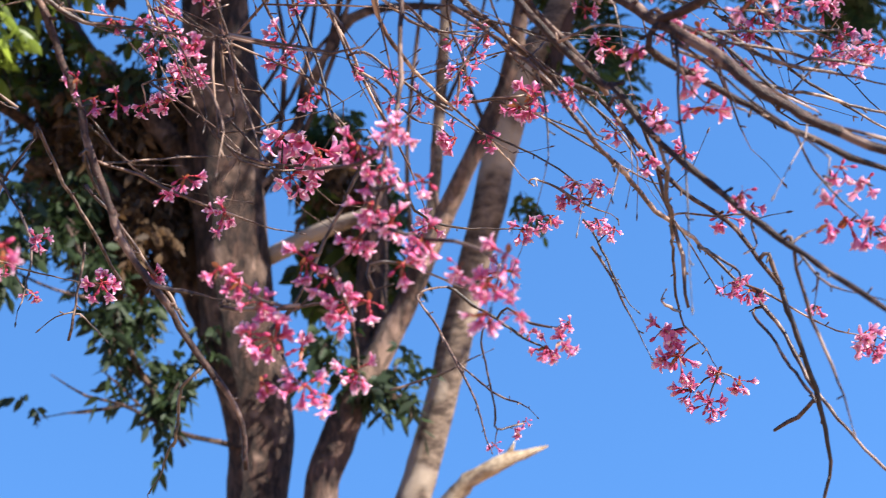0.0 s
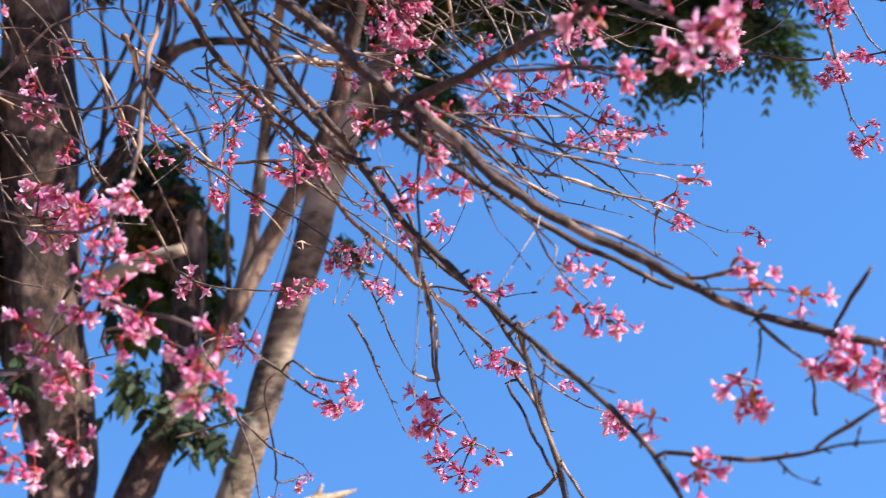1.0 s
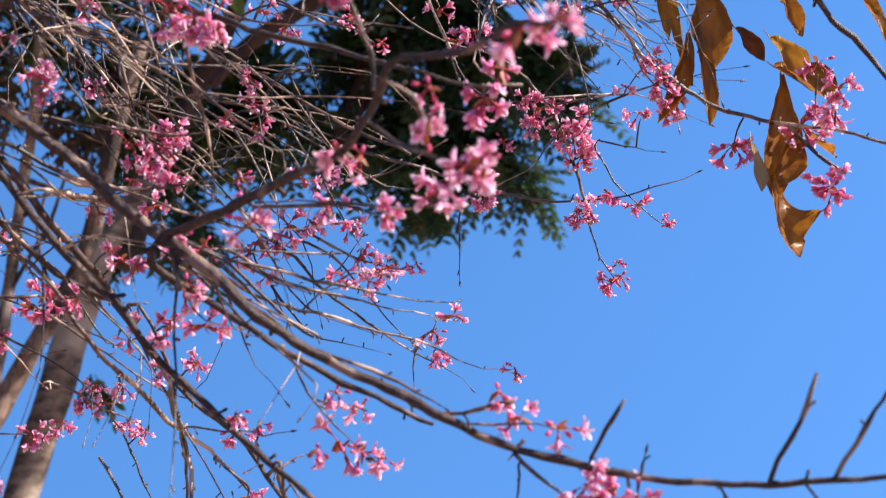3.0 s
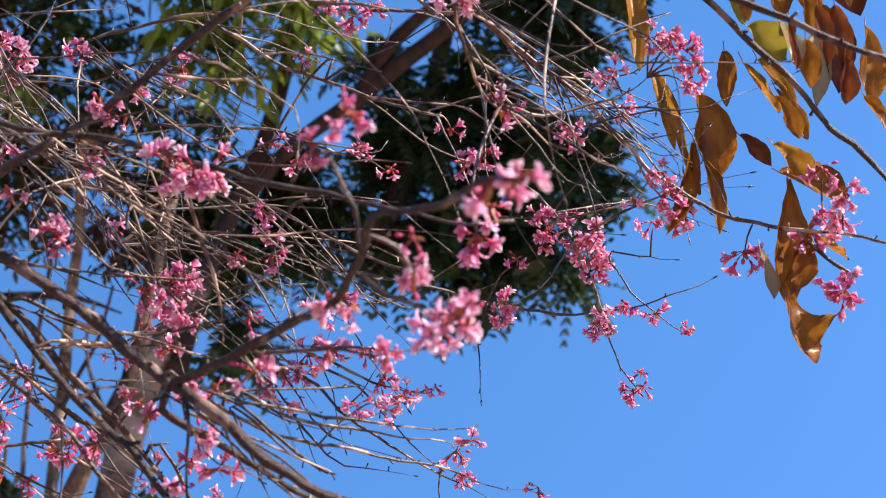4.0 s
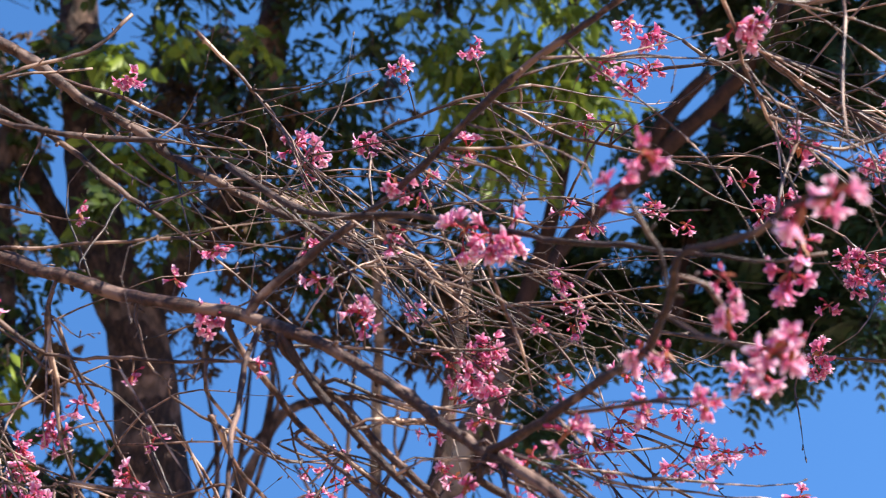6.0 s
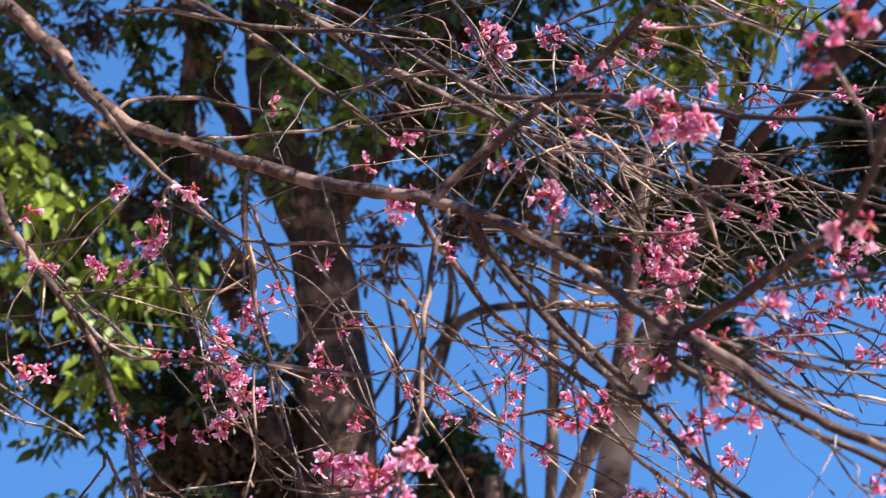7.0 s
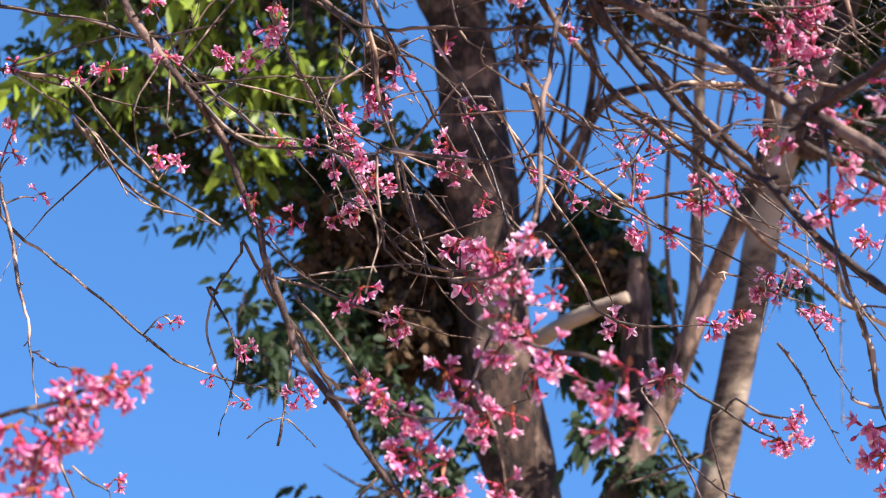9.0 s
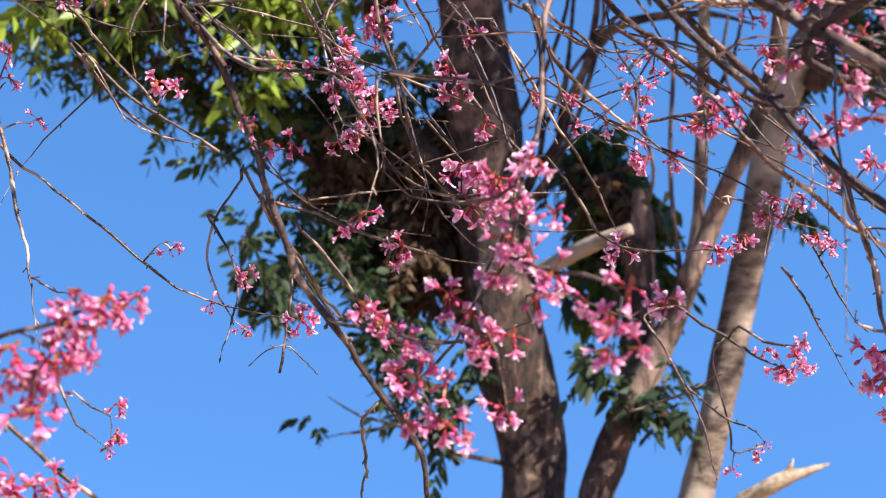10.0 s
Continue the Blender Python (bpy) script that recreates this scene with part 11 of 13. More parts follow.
limb("twig", [(-1.279, 2.422, 2.617, 0.002), (-1.26, 2.413, 2.677, 0.002), (-1.246, 2.406, 2.703, 0.001)], cherry, BARK_TWIG, 5)
cluster((-1.242, 2.405, 2.713, 0.05), cherry)
cluster((-1.233, 2.351, 2.836, 0.056), cherry)
limb("twig", [(-1.279, 2.422, 2.617, 0.002), (-1.265, 2.421, 2.646, 0.002), (-1.254, 2.42, 2.658, 0.001)], cherry, BARK_TWIG, 5)
cluster((-1.251, 2.42, 2.662, 0.044), cherry)
limb("twig", [(-1.249, 2.411, 2.549, 0.002), (-1.217, 2.425, 2.569, 0.002), (-1.193, 2.437, 2.569, 0.001)], cherry, BARK_TWIG, 5)
cluster((-1.186, 2.44, 2.572, 0.034), cherry)
limb("twig", [(-0.861, 2.162, 2.819, 0.002), (-0.847, 2.163, 2.834, 0.002), (-0.835, 2.164, 2.839, 0.001)], cherry, BARK_TWIG, 5)
cluster((-0.833, 2.164, 2.841, 0.044), cherry)
cluster((-0.437, 2.26, 2.532, 0.057), cherry)
cluster((-0.547, 2.731, 2.675, 0.068), cherry)
cluster((-0.518, 2.743, 2.664, 0.062), cherry)
limb("twig", [(-0.605, 2.723, 2.646, 0.002), (-0.599, 2.734, 2.628, 0.002), (-0.594, 2.743, 2.602, 0.001)], cherry, BARK_TWIG, 5)
cluster((-0.593, 2.745, 2.597, 0.075), cherry)
limb("twig", [(-0.638, 2.717, 2.636, 0.002), (-0.633, 2.727, 2.619, 0.002), (-0.63, 2.735, 2.594, 0.001)], cherry, BARK_TWIG, 5)
cluster((-0.629, 2.736, 2.589, 0.05), cherry)
limb("twig", [(-0.495, 2.443, 2.316, 0.002), (-0.489, 2.442, 2.33, 0.002), (-0.483, 2.442, 2.335, 0.001)], cherry, BARK_TWIG, 5)
cluster((-0.482, 2.441, 2.337, 0.054), cherry)
cluster((-0.513, 2.435, 2.309, 0.043), cherry)
cluster((-0.421, 2.495, 2.284, 0.064), cherry, True)
limb("twig", [(-0.656, 2.321, 2.437, 0.002), (-0.643, 2.324, 2.447, 0.002), (-0.633, 2.326, 2.449, 0.001)], cherry, BARK_TWIG, 5)
cluster((-0.63, 2.327, 2.45, 0.048), cherry)
limb("twig", [(-0.65, 2.327, 2.419, 0.002), (-0.622, 2.332, 2.443, 0.002), (-0.6, 2.336, 2.448, 0.001)], cherry, BARK_TWIG, 5)
cluster((-0.595, 2.337, 2.452, 0.043), cherry)
cluster((-0.87, 2.831, 2.32, 0.058), cherry, joined=True)
cluster((-0.91, 2.951, 2.228, 0.046), cherry, joined=True)
cluster((-0.898, 2.733, 2.24, 0.037), cherry)
limb("twig", [(-0.746, 2.797, 2.221, 0.002), (-0.734, 2.801, 2.223, 0.002), (-0.725, 2.804, 2.219, 0.001)], cherry, BARK_TWIG, 5)
cluster((-0.723, 2.805, 2.219, 0.081), cherry)
cluster((-0.678, 3.124, 2.303, 0.062), cherry, joined=True)
cluster((-0.665, 2.307, 2.485, 0.043), cherry)
cluster((-0.323, 2.448, 2.624, 0.066), cherry)
limb("twig", [(-0.287, 2.475, 2.599, 0.002), (-0.299, 2.475, 2.596, 0.002), (-0.309, 2.475, 2.588, 0.001)], cherry, BARK_TWIG, 5)
cluster((-0.311, 2.475, 2.586, 0.072), cherry)
limb("twig", [(-0.243, 2.524, 2.543, 0.002), (-0.253, 2.524, 2.539, 0.002), (-0.262, 2.525, 2.532, 0.001)], cherry, BARK_TWIG, 5)
cluster((-0.264, 2.525, 2.53, 0.056), cherry)
cluster((-0.29, 2.499, 2.721, 0.051), cherry)
limb("twig", [(-0.267, 2.19, 2.756, 0.002), (-0.268, 2.197, 2.746, 0.002), (-0.27, 2.202, 2.731, 0.001)], cherry, BARK_TWIG, 5)
cluster((-0.27, 2.203, 2.729, 0.031), cherry)
cluster((0.086, 2.558, 2.679, 0.051), cherry)
cluster((-0.097, 2.584, 2.607, 0.034), cherry)
cluster((0.029, 2.539, 2.595, 0.039), cherry)
cluster((0.054, 2.512, 2.566, 0.033), cherry)
limb("twig", [(0.16, 2.539, 2.546, 0.002), (0.17, 2.542, 2.544, 0.002), (0.178, 2.543, 2.536, 0.001)], cherry, BARK_TWIG, 5)
cluster((0.18, 2.544, 2.535, 0.089), cherry)
limb("twig", [(0.142, 2.542, 2.545, 0.002), (0.144, 2.547, 2.535, 0.002), (0.147, 2.551, 2.52, 0.001)], cherry, BARK_TWIG, 5)
cluster((0.147, 2.552, 2.517, 0.055), cherry)
cluster((0.045, 2.555, 2.535, 0.039), cherry)
cluster((0.097, 2.646, 2.486, 0.046), cherry)
limb("twig", [(-0.32, 2.578, 2.414, 0.002), (-0.318, 2.571, 2.445, 0.002), (-0.317, 2.565, 2.458, 0.001)], cherry, BARK_TWIG, 5)
cluster((-0.317, 2.564, 2.463, 0.081), cherry, True)
limb("twig", [(-0.28, 2.583, 2.414, 0.002), (-0.274, 2.581, 2.428, 0.002), (-0.269, 2.579, 2.434, 0.001)], cherry, BARK_TWIG, 5)
cluster((-0.268, 2.579, 2.436, 0.103), cherry, True)
limb("twig", [(-0.304, 2.58, 2.414, 0.002), (-0.304, 2.584, 2.402, 0.002), (-0.303, 2.588, 2.385, 0.001)], cherry, BARK_TWIG, 5)
cluster((-0.303, 2.589, 2.382, 0.081), cherry, True)
cluster((0.263, 2.817, 2.409, 0.06), cherry)
limb("twig", [(0.276, 2.814, 2.422, 0.002), (0.279, 2.811, 2.434, 0.002), (0.281, 2.809, 2.44, 0.001)], cherry, BARK_TWIG, 5)
cluster((0.282, 2.808, 2.442, 0.06), cherry)
limb("twig", [(0.187, 2.753, 2.326, 0.002), (0.204, 2.751, 2.34, 0.002), (0.218, 2.749, 2.343, 0.001)], cherry, BARK_TWIG, 5)
cluster((0.222, 2.749, 2.345, 0.052), cherry)
cluster((0.309, 2.849, 2.415, 0.049), cherry)
limb("twig", [(0.365, 3.318, 2.481, 0.002), (0.377, 3.316, 2.492, 0.002), (0.387, 3.314, 2.493, 0.001)], cherry, BARK_TWIG, 5)
cluster((0.39, 3.314, 2.495, 0.07), cherry, joined=True)
limb("twig", [(0.389, 3.326, 2.445, 0.002), (0.408, 3.321, 2.465, 0.002), (0.424, 3.318, 2.471, 0.001)], cherry, BARK_TWIG, 5)
cluster((0.428, 3.317, 2.473, 0.063), cherry, joined=True)
limb("twig", [(0.29, 3.97, 2.296, 0.002), (0.297, 3.971, 2.29, 0.002), (0.303, 3.972, 2.281, 0.001)], cherry, BARK_TWIG, 5)
cluster((0.305, 3.973, 2.28, 0.099), cherry, joined=True)
limb("twig", [(0.331, 3.917, 2.34, 0.002), (0.341, 3.921, 2.321, 0.002), (0.349, 3.924, 2.293, 0.001)], cherry, BARK_TWIG, 5)
cluster((0.351, 3.925, 2.288, 0.098), cherry, joined=True)
limb("twig", [(0.26, 2.261, 2.485, 0.002), (0.277, 2.255, 2.504, 0.002), (0.291, 2.251, 2.51, 0.001)], cherry, BARK_TWIG, 5)
cluster((0.294, 2.25, 2.513, 0.045), cherry)
limb("twig", [(0.245, 2.247, 2.498, 0.002), (0.258, 2.241, 2.519, 0.002), (0.269, 2.236, 2.526, 0.001)], cherry, BARK_TWIG, 5)
cluster((0.272, 2.235, 2.529, 0.039), cherry)
limb("twig", [(0.329, 2.026, 2.436, 0.002), (0.315, 2.029, 2.433, 0.002), (0.305, 2.031, 2.425, 0.001)], cherry, BARK_TWIG, 5)
cluster((0.302, 2.032, 2.424, 0.04), cherry, True)
limb("twig", [(0.245, 2.255, 2.627, 0.002), (0.251, 2.261, 2.617, 0.002), (0.255, 2.265, 2.603, 0.001)], cherry, BARK_TWIG, 5)
cluster((0.256, 2.266, 2.601, 0.04), cherry)
limb("twig", [(0.487, 2.715, 2.113, 0.002), (0.47, 2.718, 2.109, 0.002), (0.457, 2.72, 2.098, 0.001)], cherry, BARK_TWIG, 5)
cluster((0.454, 2.721, 2.097, 0.091), cherry)
cluster((0.418, 2.063, 2.341, 0.049), cherry, True)
limb("twig", [(0.415, 2.459, 2.364, 0.002), (0.433, 2.453, 2.386, 0.002), (0.447, 2.448, 2.392, 0.001)], cherry, BARK_TWIG, 5)
cluster((0.451, 2.447, 2.395, 0.058), cherry)
cluster((0.371, 2.254, 2.719, 0.072), cherry)
cluster((0.358, 2.222, 2.668, 0.07), cherry)
cluster((0.377, 2.051, 2.482, 0.032), cherry, True)
limb("twig", [(-0.026, 2.847, 2.378, 0.002), (-0.032, 2.849, 2.37, 0.002), (-0.037, 2.851, 2.357, 0.001)], cherry, BARK_TWIG, 5)
cluster((-0.039, 2.851, 2.355, 0.064), cherry, True)
cluster((0.26, 3.965, 2.327, 0.05), cherry, joined=True)
cluster((0.218, 4.105, 2.059, 0.051), cherry, joined=True)
limb("twig", [(0.163, 4.076, 2.066, 0.002), (0.158, 4.079, 2.044, 0.002), (0.154, 4.081, 2.014, 0.001)], cherry, BARK_TWIG, 5)
cluster((0.153, 4.081, 2.008, 0.042), cherry, joined=True)
cluster((0.251, 4.114, 2.084, 0.042), cherry, joined=True)
limb("twig", [(-0.99, 2.663, 2.366, 0.002), (-0.981, 2.669, 2.361, 0.002), (-0.975, 2.674, 2.35, 0.001)], cherry, BARK_TWIG, 5)
cluster((-0.973, 2.675, 2.348, 0.025), cherry, tone=2)
limb("twig", [(0.371, 2.444, 2.453, 0.002), (0.386, 2.439, 2.464, 0.002), (0.398, 2.435, 2.465, 0.001)], cherry, BARK_TWIG, 5)
cluster((0.401, 2.435, 2.466, 0.054), cherry)
limb("twig", [(0.334, 2.087, 2.316, 0.002), (0.342, 2.084, 2.323, 0.002), (0.349, 2.081, 2.325, 0.001)], cherry, BARK_TWIG, 5)
cluster((0.351, 2.08, 2.326, 0.042), cherry, True)
cluster((0.385, 2.457, 2.378, 0.049), cherry)
cluster((0.337, 2.439, 2.468, 0.038), cherry)
limb("twig", [(0.317, 2.857, 2.41, 0.002), (0.328, 2.85, 2.435, 0.002), (0.337, 2.845, 2.445, 0.001)], cherry, BARK_TWIG, 5)
cluster((0.339, 2.843, 2.449, 0.062), cherry)
cluster((0.172, 2.749, 2.323, 0.071), cherry)
cluster((0.522, 2.452, 2.267, 0.054), cherry)
cluster((0.464, 2.048, 2.193, 0.041), cherry, True)
limb("twig", [(0.651, 2.07, 2.17, 0.002), (0.645, 2.074, 2.165, 0.002), (0.639, 2.077, 2.157, 0.001)], cherry, BARK_TWIG, 5)
cluster((0.638, 2.078, 2.156, 0.056), cherry, True)
cluster((0.629, 2.056, 2.237, 0.028), cherry, True)
cluster((0.617, 2.692, 2.178, 0.07), cherry)
cluster((0.591, 2.701, 2.198, 0.047), cherry)
cluster((0.817, 2.605, 2.07, 0.075), cherry)
limb("twig", [(0.835, 2.592, 2.07, 0.002), (0.832, 2.595, 2.062, 0.002), (0.83, 2.597, 2.049, 0.001)], cherry, BARK_TWIG, 5)
cluster((0.829, 2.598, 2.047, 0.069), cherry)
limb("twig", [(0.518, 2.726, 2.084, 0.002), (0.498, 2.733, 2.073, 0.002), (0.481, 2.739, 2.052, 0.001)], cherry, BARK_TWIG, 5)
cluster((0.477, 2.74, 2.048, 0.093), cherry)
limb("twig", [(0.562, 2.741, 2.025, 0.002), (0.531, 2.75, 2.013, 0.002), (0.507, 2.757, 1.986, 0.001)], cherry, BARK_TWIG, 5)
cluster((0.5, 2.759, 1.982, 0.07), cherry)
limb("twig", [(0.562, 2.741, 2.025, 0.002), (0.548, 2.749, 2.001, 0.002), (0.536, 2.755, 1.965, 0.001)], cherry, BARK_TWIG, 5)
cluster((0.533, 2.756, 1.958, 0.07), cherry)
cluster((0.556, 2.743, 2.02, 0.047), cherry)
limb("twig", [(0.562, 2.741, 2.025, 0.002), (0.581, 2.739, 2.019, 0.002), (0.596, 2.737, 2.004, 0.001)], cherry, BARK_TWIG, 5)
cluster((0.6, 2.736, 2.001, 0.053), cherry)
limb("twig", [(0.331, 3.917, 2.34, 0.002), (0.352, 3.914, 2.349, 0.002), (0.368, 3.912, 2.347, 0.001)], cherry, BARK_TWIG, 5)
cluster((0.372, 3.912, 2.348, 0.058), cherry, joined=True)
cluster((0.738, 2.645, 2.134, 0.035), cherry)
cluster((0.685, 2.273, 2.52, 0.058), cherry)
cluster((0.791, 2.523, 2.658, 0.065), cherry)
cluster((0.417, 2.055, 2.471, 0.038), cherry, True)
cluster((0.647, 2.587, 2.734, 0.084), cherry)
limb("twig", [(0.459, 1.829, 2.459, 0.002), (0.455, 1.837, 2.448, 0.002), (0.451, 1.844, 2.43, 0.001)], cherry, BARK_TWIG, 5)
cluster((0.45, 1.846, 2.427, 0.052), cherry, True)
limb("twig", [(0.782, 2.501, 2.695, 0.002), (0.769, 2.501, 2.708, 0.002), (0.758, 2.501, 2.712, 0.001)], cherry, BARK_TWIG, 5)
cluster((0.755, 2.501, 2.714, 0.071), cherry)
cluster((-0.113, 2.745, 2.602, 0.03), cherry)
cluster((-0.175, 2.574, 2.606, 0.034), cherry)
limb("twig", [(-0.072, 2.78, 2.595, 0.002), (-0.063, 2.775, 2.61, 0.002), (-0.056, 2.772, 2.616, 0.001)], cherry, BARK_TWIG, 5)
cluster((-0.054, 2.771, 2.618, 0.049), cherry)
limb("twig", [(0, 2.868, 2.586, 0.002), (0.01, 2.872, 2.578, 0.002), (0.018, 2.875, 2.566, 0.001)], cherry, BARK_TWIG, 5)
cluster((0.02, 2.876, 2.563, 0.065), cherry, True)
cluster((0.018, 2.496, 2.64, 0.039), cherry)
limb("twig", [(0.039, 2.246, 2.091, 0.002), (0.07, 2.243, 2.108, 0.002), (0.095, 2.24, 2.108, 0.001)], cherry, BARK_TWIG, 5)
cluster((0.101, 2.24, 2.11, 0.057), cherry, True)
limb("twig", [(0.337, 2.216, 2.736, 0.002), (0.332, 2.225, 2.723, 0.002), (0.328, 2.231, 2.705, 0.001)], cherry, BARK_TWIG, 5)
cluster((0.327, 2.233, 2.701, 0.073), cherry)
limb("twig", [(0.337, 2.205, 2.636, 0.002), (0.34, 2.212, 2.624, 0.002), (0.343, 2.217, 2.607, 0.001)], cherry, BARK_TWIG, 5)
cluster((0.344, 2.218, 2.604, 0.051), cherry)
limb("twig", [(0.305, 2.193, 2.735, 0.002), (0.3, 2.198, 2.727, 0.002), (0.296, 2.203, 2.715, 0.001)], cherry, BARK_TWIG, 5)
cluster((0.295, 2.204, 2.713, 0.052), cherry)
cluster((0.689, 2.568, 2.743, 0.072), cherry)
cluster((0.555, 1.762, 2.434, 0.033), cherry, True)
limb("twig", [(0.585, 2.251, 2.757, 0.002), (0.604, 2.261, 2.737, 0.002), (0.619, 2.269, 2.705, 0.001)], cherry, BARK_TWIG, 5)
cluster((0.623, 2.271, 2.699, 0.053), cherry)
cluster((0.755, 2.315, 2.527, 0.064), cherry)
cluster((0.567, 2.63, 2.687, 0.054), cherry)
cluster((0.589, 2.62, 2.71, 0.054), cherry)
limb("twig", [(0.582, 2.626, 2.693, 0.002), (0.569, 2.63, 2.691, 0.002), (0.558, 2.633, 2.683, 0.001)], cherry, BARK_TWIG, 5)
cluster((0.555, 2.634, 2.682, 0.048), cherry)
cluster((0.957, 2.584, 2.52, 0.054), cherry)
cluster((0.972, 2.618, 2.481, 0.06), cherry)
cluster((1.063, 2.413, 2.397, 0.039), cherry)
cluster((0.672, 2.077, 2.225, 0.023), cherry, True)
cluster((0.677, 2.081, 2.145, 0.046), cherry, True)
limb("twig", [(0.682, 2.081, 2.145, 0.002), (0.691, 2.08, 2.143, 0.002), (0.698, 2.08, 2.137, 0.001)], cherry, BARK_TWIG, 5)
cluster((0.7, 2.079, 2.136, 0.037), cherry, True)
limb("twig", [(0.344, 2.444, 2.442, 0.002), (0.334, 2.446, 2.439, 0.002), (0.326, 2.448, 2.432, 0.001)], cherry, BARK_TWIG, 5)
cluster((0.324, 2.448, 2.431, 0.038), cherry)
cluster((0.549, 2.323, 2.251, 0.036), cherry)
cluster((0.591, 2.024, 2.134, 0.016), cherry, True)
limb("twig", [(0.863, 1.742, 2.119, 0.002), (0.872, 1.739, 2.117, 0.002), (0.88, 1.737, 2.111, 0.001)], cherry, BARK_TWIG, 5)
cluster((0.882, 1.737, 2.11, 0.049), cherry, True)
cluster((0.801, 1.768, 2.165, 0.033), cherry, True)
cluster((0.828, 1.763, 2.127, 0.029), cherry, True)
limb("twig", [(0.821, 1.792, 1.996, 0.002), (0.81, 1.795, 1.999, 0.002), (0.802, 1.798, 1.996, 0.001)], cherry, BARK_TWIG, 5)
cluster((0.8, 1.799, 1.996, 0.053), cherry, True)
limb("twig", [(0.821, 1.792, 1.996, 0.002), (0.816, 1.796, 1.987, 0.002), (0.813, 1.799, 1.975, 0.001)], cherry, BARK_TWIG, 5)
cluster((0.812, 1.799, 1.972, 0.049), cherry, True)
limb("twig", [(0.821, 1.792, 1.996, 0.002), (0.822, 1.795, 1.982, 0.002), (0.823, 1.797, 1.963, 0.001)], cherry, BARK_TWIG, 5)
cluster((0.823, 1.797, 1.96, 0.037), cherry, True)
cluster((0.905, 1.732, 2.023, 0.065), cherry, True)
limb("twig", [(0.927, 1.721, 1.987, 0.002), (0.933, 1.716, 2.001, 0.002), (0.937, 1.713, 2.006, 0.001)], cherry, BARK_TWIG, 5)
cluster((0.938, 1.712, 2.009, 0.069), cherry, True)
limb("twig", [(0.964, 1.678, 2.035, 0.002), (0.963, 1.682, 2.022, 0.002), (0.961, 1.685, 2.004, 0.001)], cherry, BARK_TWIG, 5)
cluster((0.961, 1.686, 2, 0.064), cherry, True)
cluster((0.922, 1.723, 2.002, 0.048), cherry, True)
limb("twig", [(0.936, 1.57, 1.903, 0.002), (0.936, 1.568, 1.918, 0.002), (0.936, 1.567, 1.924, 0.001)], cherry, BARK_TWIG, 5)
cluster((0.936, 1.566, 1.926, 0.06), cherry, True)
limb("twig", [(0.917, 1.551, 1.943, 0.002), (0.929, 1.547, 1.942, 0.002), (0.939, 1.543, 1.935, 0.001)], cherry, BARK_TWIG, 5)
cluster((0.941, 1.542, 1.934, 0.044), cherry, True)
limb("twig", [(0.936, 1.57, 1.903, 0.002), (0.955, 1.562, 1.9, 0.002), (0.97, 1.556, 1.887, 0.001)], cherry, BARK_TWIG, 5)
cluster((0.974, 1.554, 1.886, 0.06), cherry, True)
limb("twig", [(0.936, 1.57, 1.903, 0.002), (0.949, 1.565, 1.902, 0.002), (0.959, 1.56, 1.894, 0.001)], cherry, BARK_TWIG, 5)
cluster((0.962, 1.559, 1.893, 0.045), cherry, True)
limb("twig", [(0.727, 1.758, 1.893, 0.002), (0.728, 1.759, 1.883, 0.002), (0.729, 1.76, 1.869, 0.001)], cherry, BARK_TWIG, 5)
cluster((0.729, 1.76, 1.867, 0.063), cherry, True)
limb("twig", [(0.661, 1.84, 1.93, 0.002), (0.669, 1.837, 1.941, 0.002), (0.676, 1.834, 1.945, 0.001)], cherry, BARK_TWIG, 5)
cluster((0.678, 1.834, 1.946, 0.02), cherry, True)
cluster((0.639, 1.385, 2.33, 0.061), cherry, True)
limb("twig", [(0.661, 1.62, 2.387, 0.002), (0.668, 1.615, 2.397, 0.002), (0.673, 1.61, 2.4, 0.001)], cherry, BARK_TWIG, 5)
cluster((0.675, 1.609, 2.402, 0.062), cherry, True)
limb("twig", [(0.634, 1.388, 2.327, 0.002), (0.648, 1.382, 2.335, 0.002), (0.659, 1.377, 2.334, 0.001)], cherry, BARK_TWIG, 5)
cluster((0.661, 1.376, 2.335, 0.042), cherry, True)
cluster((0.623, 1.694, 2.398, 0.044), cherry, True)
cluster((-0.001, 2.435, 3.359, 0.081), cherry)
limb("twig", [(0.014, 2.453, 3.334, 0.002), (0.03, 2.448, 3.348, 0.002), (0.042, 2.444, 3.352, 0.001)], cherry, BARK_TWIG, 5)
cluster((0.045, 2.443, 3.354, 0.081), cherry)
limb("twig", [(0.104, 2.093, 2.834, 0.002), (0.125, 2.104, 2.821, 0.002), (0.141, 2.114, 2.796, 0.001)], cherry, BARK_TWIG, 5)
cluster((0.145, 2.116, 2.792, 0.071), cherry)
limb("twig", [(0.147, 2.15, 2.731, 0.002), (0.149, 2.14, 2.757, 0.002), (0.15, 2.133, 2.768, 0.001)], cherry, BARK_TWIG, 5)
cluster((0.151, 2.131, 2.772, 0.061), cherry)
cluster((0.147, 2.695, 3.525, 0.083), cherry, joined=True)
cluster((0.384, 2.681, 3.479, 0.089), cherry, joined=True)
cluster((0.218, 1.972, 2.957, 0.055), cherry)
cluster((0.228, 1.979, 2.945, 0.045), cherry)
limb("twig", [(0.259, 2.633, 3.015, 0.002), (0.251, 2.628, 3.029, 0.002), (0.244, 2.624, 3.034, 0.001)], cherry, BARK_TWIG, 5)
cluster((0.242, 2.623, 3.036, 0.063), cherry)
limb("twig", [(0.361, 2.234, 2.737, 0.002), (0.364, 2.23, 2.749, 0.002), (0.366, 2.226, 2.754, 0.001)], cherry, BARK_TWIG, 5)
cluster((0.367, 2.225, 2.756, 0.079), cherry)
